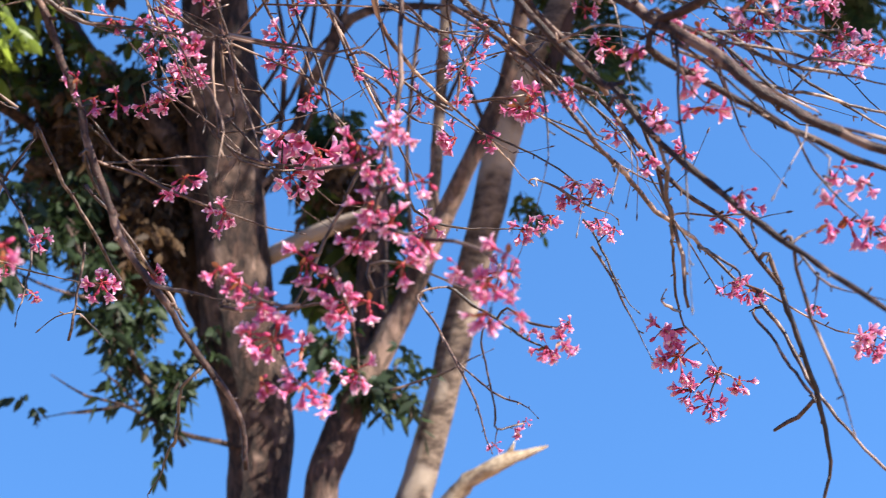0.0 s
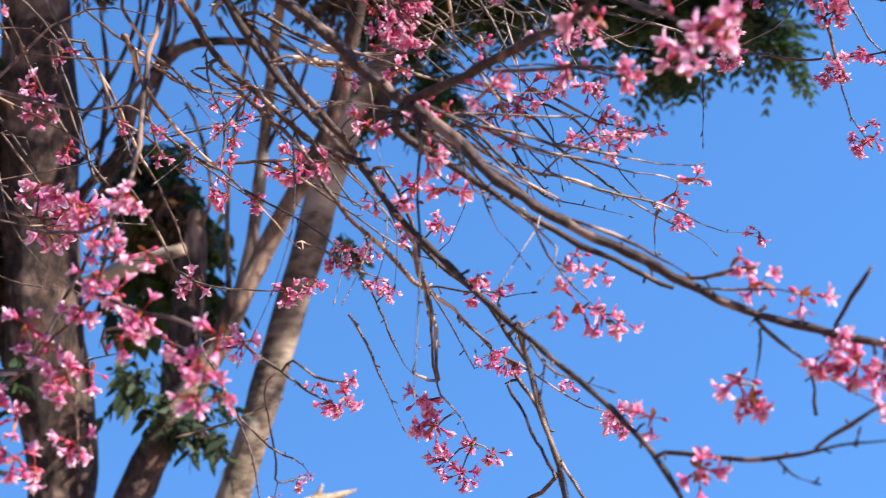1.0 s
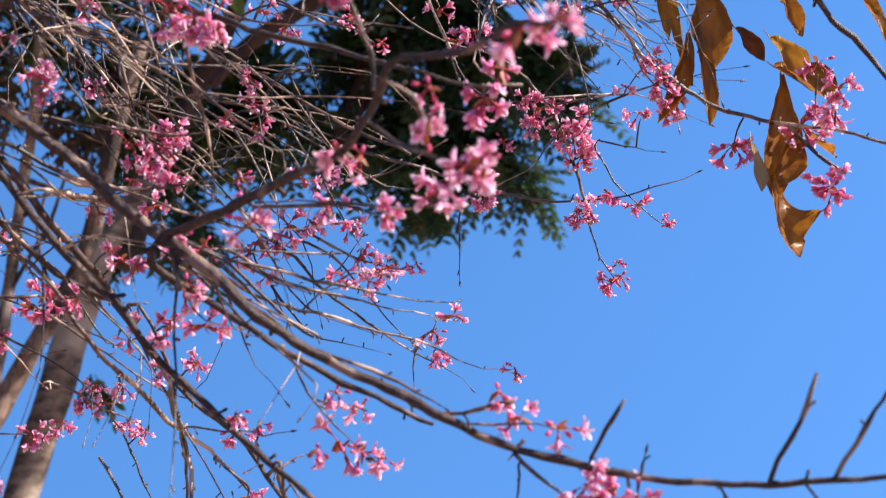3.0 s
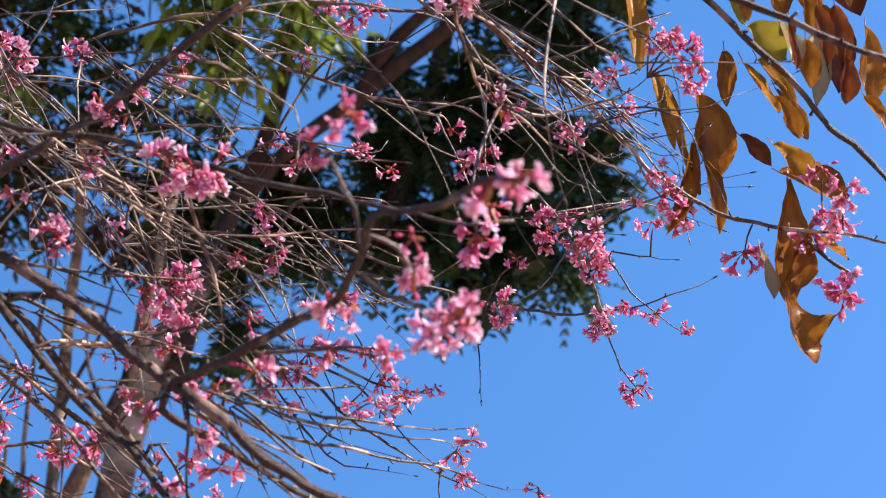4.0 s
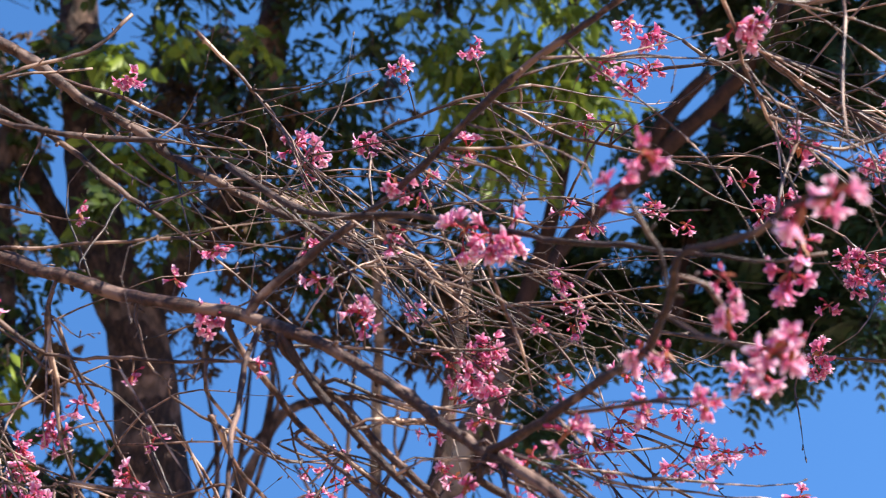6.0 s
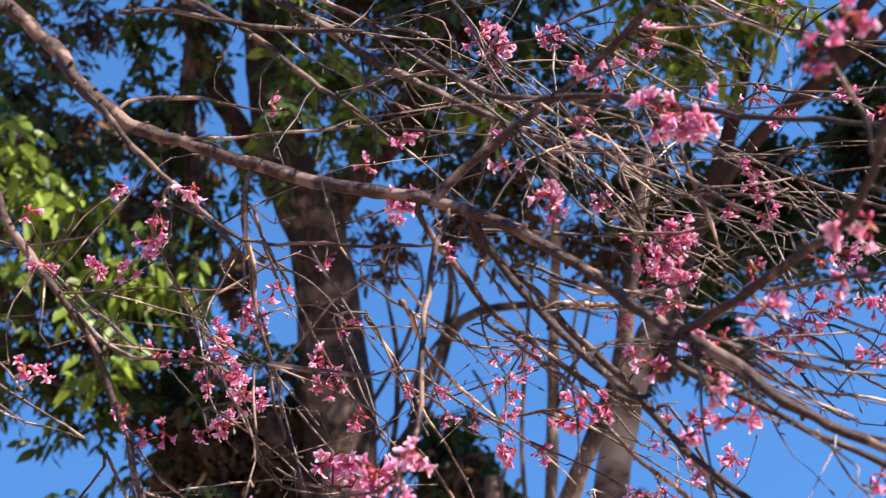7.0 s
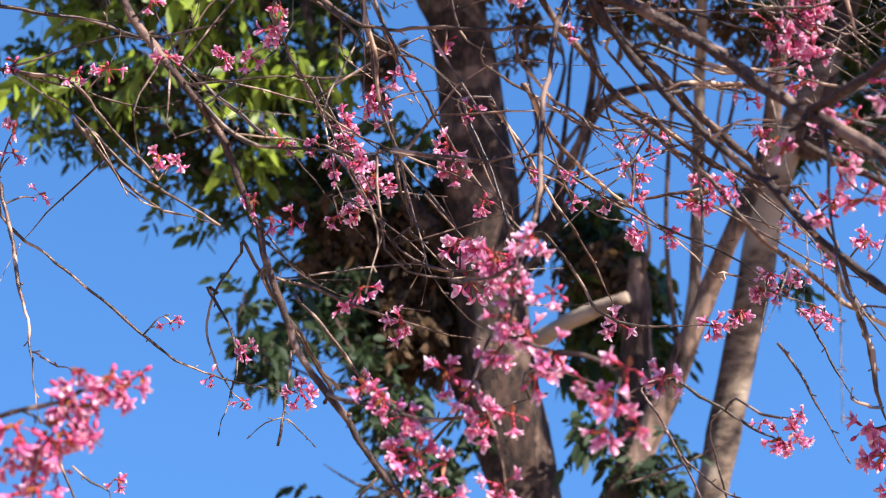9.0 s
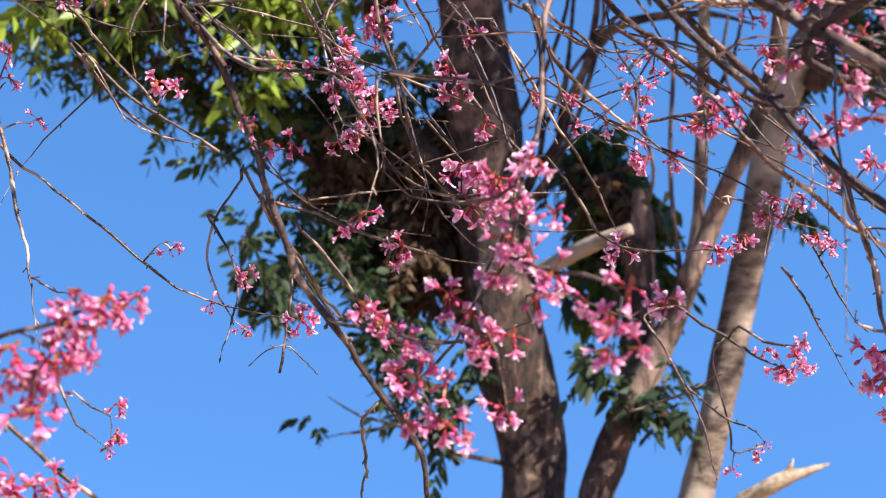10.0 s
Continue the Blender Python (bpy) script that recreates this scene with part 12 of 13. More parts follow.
cluster((0.342, 2.222, 2.737, 0.063), cherry)
limb("twig", [(0.369, 2.241, 2.734, 0.002), (0.376, 2.237, 2.744, 0.002), (0.382, 2.234, 2.748, 0.001)], cherry, BARK_TWIG, 5)
cluster((0.383, 2.233, 2.749, 0.058), cherry)
cluster((0.334, 1.851, 2.782, 0.073), cherry, True)
limb("twig", [(0.372, 1.826, 2.772, 0.002), (0.369, 1.831, 2.766, 0.002), (0.366, 1.835, 2.757, 0.001)], cherry, BARK_TWIG, 5)
cluster((0.365, 1.836, 2.755, 0.077), cherry, True)
cluster((0.39, 1.82, 2.748, 0.063), cherry, True)
cluster((0.543, 2.472, 3.015, 0.06), cherry)
limb("twig", [(0.475, 2.121, 2.649, 0.002), (0.48, 2.124, 2.643, 0.002), (0.484, 2.127, 2.633, 0.001)], cherry, BARK_TWIG, 5)
cluster((0.485, 2.128, 2.631, 0.05), cherry)
cluster((0.224, 2.253, 2.438, 0.061), cherry)
limb("twig", [(0.042, 2.574, 3.224, 0.002), (0.031, 2.582, 3.213, 0.002), (0.023, 2.588, 3.196, 0.001)], cherry, BARK_TWIG, 5)
cluster((0.021, 2.589, 3.193, 0.051), cherry)
cluster((0.018, 2.472, 3.306, 0.044), cherry)
limb("twig", [(0.805, 2.491, 3.558, 0.002), (0.745, 2.445, 3.553, 0.002), (0.697, 2.409, 3.516, 0.001)], cherry, BARK_TWIG, 5)
cluster((0.686, 2.399, 3.511, 0.071), cherry, joined=True)
limb("twig", [(0.805, 2.491, 3.558, 0.002), (0.788, 2.499, 3.557, 0.002), (0.774, 2.506, 3.547, 0.001)], cherry, BARK_TWIG, 5)
cluster((0.77, 2.507, 3.546, 0.08), cherry, joined=True)
cluster((0.808, 2.489, 3.561, 0.067), cherry, joined=True)
limb("twig", [(0.84, 2.285, 3.481, 0.002), (0.792, 2.315, 3.543, 0.002), (0.753, 2.339, 3.561, 0.001)], cherry, BARK_TWIG, 5)
cluster((0.743, 2.345, 3.57, 0.077), cherry, joined=True)
limb("twig", [(0.655, 2.6, 3.443, 0.002), (0.657, 2.591, 3.46, 0.002), (0.659, 2.585, 3.466, 0.001)], cherry, BARK_TWIG, 5)
cluster((0.659, 2.583, 3.469, 0.047), cherry, joined=True)
cluster((0.571, 2.438, 3.155, 0.049), cherry)
limb("twig", [(0.633, 2.423, 3.164, 0.002), (0.623, 2.436, 3.15, 0.002), (0.616, 2.447, 3.127, 0.001)], cherry, BARK_TWIG, 5)
cluster((0.614, 2.45, 3.122, 0.055), cherry)
limb("twig", [(0.7, 2.427, 3.14, 0.002), (0.725, 2.421, 3.149, 0.002), (0.745, 2.416, 3.145, 0.001)], cherry, BARK_TWIG, 5)
cluster((0.75, 2.414, 3.145, 0.061), cherry)
cluster((0.792, 1.723, 3.074, 0.072), cherry, True)
limb("twig", [(0.782, 1.737, 3.069, 0.002), (0.795, 1.732, 3.074, 0.002), (0.805, 1.728, 3.072, 0.001)], cherry, BARK_TWIG, 5)
cluster((0.808, 1.726, 3.073, 0.058), cherry)
limb("twig", [(0.5, 1.362, 2.57, 0.002), (0.51, 1.353, 2.586, 0.002), (0.518, 1.346, 2.591, 0.001)], cherry, BARK_TWIG, 5)
cluster((0.52, 1.345, 2.594, 0.035), cherry, True, tone=2)
limb("twig", [(0.5, 1.362, 2.57, 0.002), (0.514, 1.356, 2.581, 0.002), (0.525, 1.35, 2.583, 0.001)], cherry, BARK_TWIG, 5)
cluster((0.527, 1.349, 2.584, 0.028), cherry, True, tone=2)
cluster((0.481, 1.378, 2.553, 0.035), cherry, True, tone=2)
cluster((0.655, 1.223, 2.423, 0.055), cherry, True)
cluster((0.674, 1.169, 2.406, 0.042), cherry, True)
limb("twig", [(0.755, 1.632, 2.592, 0.002), (0.757, 1.639, 2.581, 0.002), (0.759, 1.644, 2.565, 0.001)], cherry, BARK_TWIG, 5)
cluster((0.759, 1.645, 2.562, 0.062), cherry, True)
limb("twig", [(0.985, 2.593, 3.346, 0.002), (0.997, 2.599, 3.335, 0.002), (1.006, 2.605, 3.316, 0.001)], cherry, BARK_TWIG, 5)
cluster((1.008, 2.606, 3.313, 0.053), cherry, joined=True)
limb("twig", [(1.14, 2.434, 3.066, 0.002), (1.049, 2.398, 3.1, 0.002), (0.976, 2.37, 3.085, 0.001)], cherry, BARK_TWIG, 5)
cluster((0.958, 2.363, 3.088, 0.072), cherry)
limb("twig", [(1.109, 2.384, 3.226, 0.002), (1.053, 2.363, 3.186, 0.002), (1.008, 2.345, 3.117, 0.001)], cherry, BARK_TWIG, 5)
cluster((0.997, 2.341, 3.105, 0.072), cherry)
limb("twig", [(0.7, 2.427, 3.14, 0.002), (0.753, 2.415, 3.128, 0.002), (0.796, 2.405, 3.092, 0.001)], cherry, BARK_TWIG, 5)
cluster((0.806, 2.402, 3.087, 0.048), cherry)
cluster((0.923, 1.927, 2.961, 0.056), cherry)
cluster((1.102, 2.375, 3.244, 0.056), cherry)
limb("twig", [(1.171, 2.168, 3.085, 0.002), (1.155, 2.176, 3.087, 0.002), (1.142, 2.183, 3.08, 0.001)], cherry, BARK_TWIG, 5)
cluster((1.138, 2.184, 3.08, 0.07), cherry)
limb("twig", [(1.029, 1.994, 2.924, 0.002), (1.037, 1.985, 2.937, 0.002), (1.042, 1.979, 2.941, 0.001)], cherry, BARK_TWIG, 5)
cluster((1.044, 1.977, 2.943, 0.047), cherry)
limb("twig", [(1.155, 1.947, 3.026, 0.002), (1.144, 1.941, 3.047, 0.002), (1.135, 1.937, 3.056, 0.001)], cherry, BARK_TWIG, 5)
cluster((1.133, 1.936, 3.059, 0.064), cherry)
cluster((1.232, 2.129, 3.107, 0.058), cherry)
limb("twig", [(1.162, 2.145, 3.129, 0.002), (1.173, 2.129, 3.151, 0.002), (1.183, 2.117, 3.158, 0.001)], cherry, BARK_TWIG, 5)
cluster((1.185, 2.114, 3.161, 0.058), cherry)
limb("twig", [(1.209, 1.944, 3.063, 0.002), (1.209, 1.925, 3.1, 0.002), (1.209, 1.909, 3.115, 0.001)], cherry, BARK_TWIG, 5)
cluster((1.209, 1.905, 3.121, 0.071), cherry)
limb("twig", [(1.209, 1.944, 3.063, 0.002), (1.224, 1.908, 3.093, 0.002), (1.235, 1.879, 3.097, 0.001)], cherry, BARK_TWIG, 5)
cluster((1.238, 1.872, 3.101, 0.07), cherry)
limb("twig", [(1.209, 1.944, 3.063, 0.002), (1.239, 1.909, 3.08, 0.002), (1.263, 1.882, 3.073, 0.001)], cherry, BARK_TWIG, 5)
cluster((1.268, 1.875, 3.074, 0.065), cherry)
limb("twig", [(1.209, 1.944, 3.063, 0.002), (1.245, 1.914, 3.068, 0.002), (1.273, 1.891, 3.052, 0.001)], cherry, BARK_TWIG, 5)
cluster((1.28, 1.885, 3.05, 0.07), cherry)
limb("twig", [(1.209, 1.944, 3.063, 0.002), (1.241, 1.923, 3.057, 0.002), (1.266, 1.907, 3.033, 0.001)], cherry, BARK_TWIG, 5)
cluster((1.273, 1.902, 3.03, 0.059), cherry)
cluster((1.313, 2.168, 2.976, 0.075), cherry)
limb("twig", [(1.34, 2.167, 2.953, 0.002), (1.333, 2.175, 2.949, 0.002), (1.327, 2.181, 2.941, 0.001)], cherry, BARK_TWIG, 5)
cluster((1.325, 2.182, 2.939, 0.075), cherry)
limb("twig", [(1.373, 2.165, 2.928, 0.002), (1.365, 2.176, 2.918, 0.002), (1.359, 2.186, 2.902, 0.001)], cherry, BARK_TWIG, 5)
cluster((1.357, 2.188, 2.899, 0.075), cherry)
limb("twig", [(1.362, 2.166, 2.936, 0.002), (1.352, 2.18, 2.925, 0.002), (1.344, 2.191, 2.905, 0.001)], cherry, BARK_TWIG, 5)
cluster((1.342, 2.194, 2.901, 0.07), cherry)
cluster((1.553, 2.049, 2.803, 0.091), cherry)
limb("twig", [(1.58, 2.013, 2.784, 0.002), (1.578, 2.008, 2.798, 0.002), (1.578, 2.004, 2.804, 0.001)], cherry, BARK_TWIG, 5)
cluster((1.577, 2.003, 2.806, 0.09), cherry)
limb("twig", [(1.587, 2.004, 2.778, 0.002), (1.586, 1.988, 2.817, 0.002), (1.586, 1.976, 2.833, 0.001)], cherry, BARK_TWIG, 5)
cluster((1.586, 1.973, 2.839, 0.079), cherry)
limb("twig", [(1.48, 2.143, 2.863, 0.002), (1.473, 2.161, 2.843, 0.002), (1.467, 2.175, 2.811, 0.001)], cherry, BARK_TWIG, 5)
cluster((1.466, 2.179, 2.805, 0.093), cherry)
limb("twig", [(1.604, 2.021, 2.702, 0.002), (1.594, 2.034, 2.693, 0.002), (1.585, 2.045, 2.676, 0.001)], cherry, BARK_TWIG, 5)
cluster((1.583, 2.047, 2.673, 0.09), cherry)
limb("twig", [(1.565, 2.032, 2.794, 0.002), (1.555, 1.998, 2.854, 0.002), (1.547, 1.971, 2.877, 0.001)], cherry, BARK_TWIG, 5)
cluster((1.545, 1.964, 2.886, 0.056), cherry)
limb("twig", [(1.225, 2.461, 2.948, 0.002), (1.242, 2.451, 2.961, 0.002), (1.256, 2.442, 2.962, 0.001)], cherry, BARK_TWIG, 5)
cluster((1.26, 2.44, 2.964, 0.093), cherry)
cluster((1.25, 2.46, 2.932, 0.093), cherry)
cluster((1.226, 2.457, 2.957, 0.075), cherry)
cluster((1.268, 2.469, 2.896, 0.075), cherry)
limb("twig", [(1.187, 2.445, 3.01, 0.002), (1.177, 2.452, 3.007, 0.002), (1.168, 2.458, 2.998, 0.001)], cherry, BARK_TWIG, 5)
cluster((1.166, 2.459, 2.997, 0.075), cherry)
limb("twig", [(1.205, 2.45, 2.987, 0.002), (1.18, 2.465, 2.983, 0.002), (1.161, 2.476, 2.967, 0.001)], cherry, BARK_TWIG, 5)
cluster((1.156, 2.479, 2.965, 0.068), cherry)
cluster((1.2, 2.438, 3.015, 0.068), cherry)
limb("twig", [(1.167, 2.44, 3.034, 0.002), (1.154, 2.448, 3.032, 0.002), (1.144, 2.454, 3.023, 0.001)], cherry, BARK_TWIG, 5)
cluster((1.142, 2.456, 3.021, 0.062), cherry)
cluster((1.077, 2.558, 2.848, 0.081), cherry)
limb("twig", [(1.082, 2.556, 2.851, 0.002), (1.077, 2.563, 2.842, 0.002), (1.073, 2.568, 2.828, 0.001)], cherry, BARK_TWIG, 5)
cluster((1.072, 2.57, 2.826, 0.062), cherry)
cluster((1.287, 2.506, 2.793, 0.068), cherry)
limb("twig", [(1.288, 2.503, 2.799, 0.002), (1.276, 2.51, 2.798, 0.002), (1.267, 2.515, 2.791, 0.001)], cherry, BARK_TWIG, 5)
cluster((1.264, 2.516, 2.79, 0.062), cherry)
cluster((1.326, 2.477, 2.822, 0.056), cherry)
cluster((1.388, 2.464, 2.791, 0.056), cherry)
cluster((1.449, 2.451, 2.755, 0.037), cherry)
cluster((1.344, 2.542, 2.639, 0.068), cherry)
cluster((1.361, 2.531, 2.648, 0.056), cherry)
limb("twig", [(1.339, 2.532, 2.669, 0.002), (1.347, 2.527, 2.679, 0.002), (1.354, 2.522, 2.682, 0.001)], cherry, BARK_TWIG, 5)
cluster((1.355, 2.521, 2.683, 0.037), cherry)
limb("twig", [(1.308, 2.169, 2.979, 0.002), (1.286, 2.19, 2.968, 0.002), (1.268, 2.208, 2.942, 0.001)], cherry, BARK_TWIG, 5)
cluster((1.263, 2.212, 2.938, 0.035), cherry)
limb("twig", [(1.374, 2.415, 2.915, 0.002), (1.376, 2.399, 2.954, 0.002), (1.377, 2.386, 2.97, 0.001)], cherry, BARK_TWIG, 5)
cluster((1.377, 2.383, 2.976, 0.056), cherry)
cluster((0.784, 2.32, 2.555, 0.07), cherry)
cluster((0.837, 2.5, 2.63, 0.058), cherry)
cluster((0.897, 2.276, 2.454, 0.053), cherry)
cluster((0.402, 2.048, 2.391, 0.056), cherry, True)
cluster((0.393, 2.045, 2.399, 0.047), cherry, True)
cluster((0.608, 1.424, 2.452, 0.029), cherry, True)
cluster((0.618, 1.45, 2.409, 0.022), cherry, True)
cluster((0.526, 1.595, 2.44, 0.038), cherry, True)
limb("twig", [(0.529, 1.581, 2.442, 0.002), (0.541, 1.582, 2.438, 0.002), (0.552, 1.583, 2.429, 0.001)], cherry, BARK_TWIG, 5)
cluster((0.554, 1.583, 2.428, 0.031), cherry, True)
limb("twig", [(1.038, 2.55, 2.857, 0.002), (1.054, 2.488, 2.893, 0.002), (1.067, 2.438, 2.892, 0.001)], cherry, BARK_TWIG, 5)
cluster((1.07, 2.425, 2.896, 0.042), cherry)
limb("twig", [(0.858, 2.488, 2.626, 0.002), (0.875, 2.484, 2.632, 0.002), (0.888, 2.48, 2.629, 0.001)], cherry, BARK_TWIG, 5)
cluster((0.891, 2.479, 2.63, 0.029), cherry)
cluster((-0.121, 2.129, 2.803, 0.066), cherry)
limb("twig", [(-0.15, 2.19, 2.777, 0.002), (-0.142, 2.186, 2.793, 0.002), (-0.136, 2.182, 2.799, 0.001)], cherry, BARK_TWIG, 5)
cluster((-0.134, 2.181, 2.801, 0.057), cherry)
limb("twig", [(0.086, 2.081, 2.808, 0.002), (0.076, 2.076, 2.82, 0.002), (0.069, 2.071, 2.824, 0.001)], cherry, BARK_TWIG, 5)
cluster((0.067, 2.07, 2.825, 0.045), cherry)
limb("twig", [(-0.131, 2.145, 2.988, 0.002), (-0.126, 2.155, 2.978, 0.002), (-0.122, 2.163, 2.961, 0.001)], cherry, BARK_TWIG, 5)
cluster((-0.122, 2.165, 2.958, 0.053), cherry)
limb("twig", [(-0.192, 2.13, 2.831, 0.002), (-0.187, 2.122, 2.853, 0.002), (-0.183, 2.115, 2.862, 0.001)], cherry, BARK_TWIG, 5)
cluster((-0.182, 2.113, 2.866, 0.036), cherry)
cluster((-0.381, 2.174, 3.057, 0.039), cherry)
limb("twig", [(-0.394, 2.493, 3.554, 0.002), (-0.388, 2.481, 3.576, 0.002), (-0.384, 2.472, 3.585, 0.001)], cherry, BARK_TWIG, 5)
cluster((-0.383, 2.469, 3.588, 0.067), cherry, joined=True)
limb("twig", [(0.311, 2.436, 3.192, 0.002), (0.298, 2.42, 3.226, 0.002), (0.287, 2.407, 3.238, 0.001)], cherry, BARK_TWIG, 5)
cluster((0.284, 2.404, 3.244, 0.042), cherry)
cluster((0.462, 2.184, 2.775, 0.046), cherry)
cluster((0.561, 2.508, 2.974, 0.065), cherry)
limb("twig", [(0.586, 2.502, 2.955, 0.002), (0.578, 2.51, 2.945, 0.002), (0.571, 2.517, 2.929, 0.001)], cherry, BARK_TWIG, 5)
cluster((0.57, 2.519, 2.926, 0.053), cherry)
cluster((0.308, 2.218, 2.652, 0.041), cherry)
limb("twig", [(0.27, 2.661, 3.578, 0.002), (0.254, 2.586, 3.614, 0.002), (0.242, 2.527, 3.608, 0.001)], cherry, BARK_TWIG, 5)
cluster((0.239, 2.512, 3.612, 0.066), cherry, joined=True)
limb("twig", [(0.432, 2.555, 3.545, 0.002), (0.418, 2.522, 3.603, 0.002), (0.406, 2.496, 3.626, 0.001)], cherry, BARK_TWIG, 5)
cluster((0.403, 2.49, 3.635, 0.06), cherry, joined=True)
limb("twig", [(-0.563, 2.51, 2.67, 0.002), (-0.55, 2.512, 2.677, 0.002), (-0.54, 2.514, 2.676, 0.001)], cherry, BARK_TWIG, 5)
cluster((-0.538, 2.515, 2.677, 0.071), cherry)
cluster((-0.614, 2.237, 2.803, 0.078), cherry)
cluster((-0.526, 2.181, 2.877, 0.055), cherry)
cluster((-0.045, 2.184, 2.724, 0.031), cherry)
limb("twig", [(0.84, 2.285, 3.481, 0.002), (0.806, 2.286, 3.5, 0.002), (0.778, 2.286, 3.499, 0.001)], cherry, BARK_TWIG, 5)
cluster((0.771, 2.286, 3.501, 0.075), cherry)
cluster((1.041, 2.377, 3.273, 0.062), cherry)
cluster((0.779, 1.62, 2.6, 0.049), cherry, True)
limb("twig", [(0.744, 2.508, 2.902, 0.002), (0.73, 2.525, 2.88, 0.002), (0.718, 2.539, 2.847, 0.001)], cherry, BARK_TWIG, 5)
cluster((0.715, 2.542, 2.84, 0.071), cherry)
cluster((0.627, 2.617, 2.705, 0.059), cherry)
limb("twig", [(-0.563, 2.51, 2.67, 0.002), (-0.57, 2.518, 2.652, 0.002), (-0.575, 2.524, 2.626, 0.001)], cherry, BARK_TWIG, 5)
cluster((-0.576, 2.525, 2.621, 0.059), cherry)
cluster((-0.574, 2.734, 2.645, 0.063), cherry)
limb("twig", [(-0.881, 2.535, 2.847, 0.002), (-0.858, 2.53, 2.884, 0.002), (-0.84, 2.527, 2.897, 0.001)], cherry, BARK_TWIG, 5)
cluster((-0.836, 2.526, 2.903, 0.063), cherry)
limb("twig", [(-0.934, 2.489, 2.891, 0.002), (-0.854, 2.463, 2.99, 0.002), (-0.791, 2.441, 3.022, 0.001)], cherry, BARK_TWIG, 5)
cluster((-0.775, 2.436, 3.037, 0.05), cherry)
limb("twig", [(0.311, 2.436, 3.192, 0.002), (0.289, 2.435, 3.201, 0.002), (0.272, 2.434, 3.198, 0.001)], cherry, BARK_TWIG, 5)
cluster((0.267, 2.433, 3.199, 0.054), cherry)
cluster((0.21, 1.973, 2.851, 0.044), cherry, True)
cluster((0.61, 2.614, 2.638, 0.053), cherry)
limb("twig", [(0.068, 2.538, 2.667, 0.002), (0.066, 2.543, 2.656, 0.002), (0.064, 2.548, 2.64, 0.001)], cherry, BARK_TWIG, 5)
cluster((0.064, 2.549, 2.637, 0.032), cherry)

# the nearest spray hangs from the bough before the thick trunk
limb("branch", [(-0.030, 2.110, 2.775, 0.0051), (-0.060, 2.060, 2.620, 0.0044), (-0.069, 1.970, 2.321, 0.0039), (-0.085, 1.940, 2.255, 0.0037), (-0.100, 1.930, 2.167, 0.0036), (-0.116, 1.950, 2.113, 0.0034), (-0.168, 2.000, 2.070, 0.0031), (-0.210, 2.000, 2.016, 0.0027), (-0.252, 2.000, 1.974, 0.0024), (-0.218, 1.970, 1.898, 0.0017)], cherry, BARK_CHERRY, 7, 0.022, 0.12, True)
limb("twig", [(-0.113, 1.950, 2.126, 0.0030), (-0.025, 1.870, 2.076, 0.0030), (0.032, 1.820, 2.055, 0.0028), (0.074, 1.770, 2.018, 0.0024), (0.064, 1.770, 1.963, 0.0016)], cherry, BARK_TWIG, 7, 0.022, 0.12, True)
limb("twig", [(-0.166, 2.000, 2.072, 0.0030), (-0.143, 2.010, 2.016, 0.0026), (-0.127, 2.050, 1.920, 0.0016)], cherry, BARK_TWIG, 7, 0.022, 0.12, True)
limb("twig", [(-0.214, 2.000, 2.012, 0.0030), (-0.266, 2.000, 2.017, 0.0026), (-0.329, 2.000, 2.053, 0.0016)], cherry, BARK_TWIG, 7, 0.022, 0.12, True)
limb("twig", [(-0.100, 1.930, 2.171, 0.0028), (-0.062, 1.900, 2.169, 0.0022), (-0.032, 1.880, 2.167, 0.0014)], cherry, BARK_TWIG, 7, 0.022, 0.12, True)
limb("twig", [(-0.085, 1.940, 2.251, 0.0030), (-0.129, 1.970, 2.227, 0.0032), (-0.217, 2.050, 2.244, 0.0028)], cherry, BARK_TWIG, 7, 0.022, 0.12, True)
cluster((-0.069, 1.940, 2.264, 0.063), cherry)
cluster((-0.129, 1.970, 2.242, 0.070), cherry)
cluster((-0.098, 1.930, 2.190, 0.073), cherry)
cluster((-0.034, 1.880, 2.163, 0.050), cherry)
cluster((-0.103, 1.940, 2.146, 0.065), cherry)
cluster((-0.075, 1.940, 2.119, 0.058), cherry)
cluster((-0.129, 1.960, 2.097, 0.061), cherry)
cluster((-0.029, 1.870, 2.074, 0.062), cherry)
cluster((-0.055, 1.900, 2.042, 0.055), cherry)
cluster((-0.200, 2.000, 2.076, 0.076), cherry)
cluster((-0.174, 2.000, 2.047, 0.048), cherry)
cluster((-0.307, 2.000, 2.040, 0.062), cherry)
cluster((-0.274, 2.000, 2.007, 0.069), cherry)
cluster((-0.150, 2.010, 2.006, 0.081), cherry)
cluster((-0.117, 2.020, 2.014, 0.051), cherry)
cluster((-0.256, 2.000, 1.950, 0.078), cherry)
cluster((-0.288, 2.000, 1.959, 0.056), cherry)
cluster((-0.206, 1.990, 1.938, 0.051), cherry)
cluster((-0.206, 1.970, 1.879, 0.077), cherry)
cluster((-0.181, 1.980, 1.869, 0.048), cherry)
cluster((-0.129, 2.050, 1.912, 0.067), cherry)
cluster((-0.266, 1.990, 1.885, 0.046), cherry)
cluster((0.078, 1.770, 2.027, 0.050), cherry)
cluster((0.062, 1.770, 1.985, 0.063), cherry)
cluster((0.054, 1.770, 1.945, 0.057), cherry)
cluster((0.094, 1.770, 1.948, 0.040), cherry)
cluster((0.021, 1.820, 2.019, 0.038), cherry)
cluster((-0.334, 2.000, 2.061, 0.050), cherry)

# ---- dry leaves ----
dry_leaf((1.307, 2.198, 3.524), (1.325, 2.218, 3.272), 0.057, 0.20, cherry, DRY_OCHRE, "ochre withered leaf hanging from its stalk")
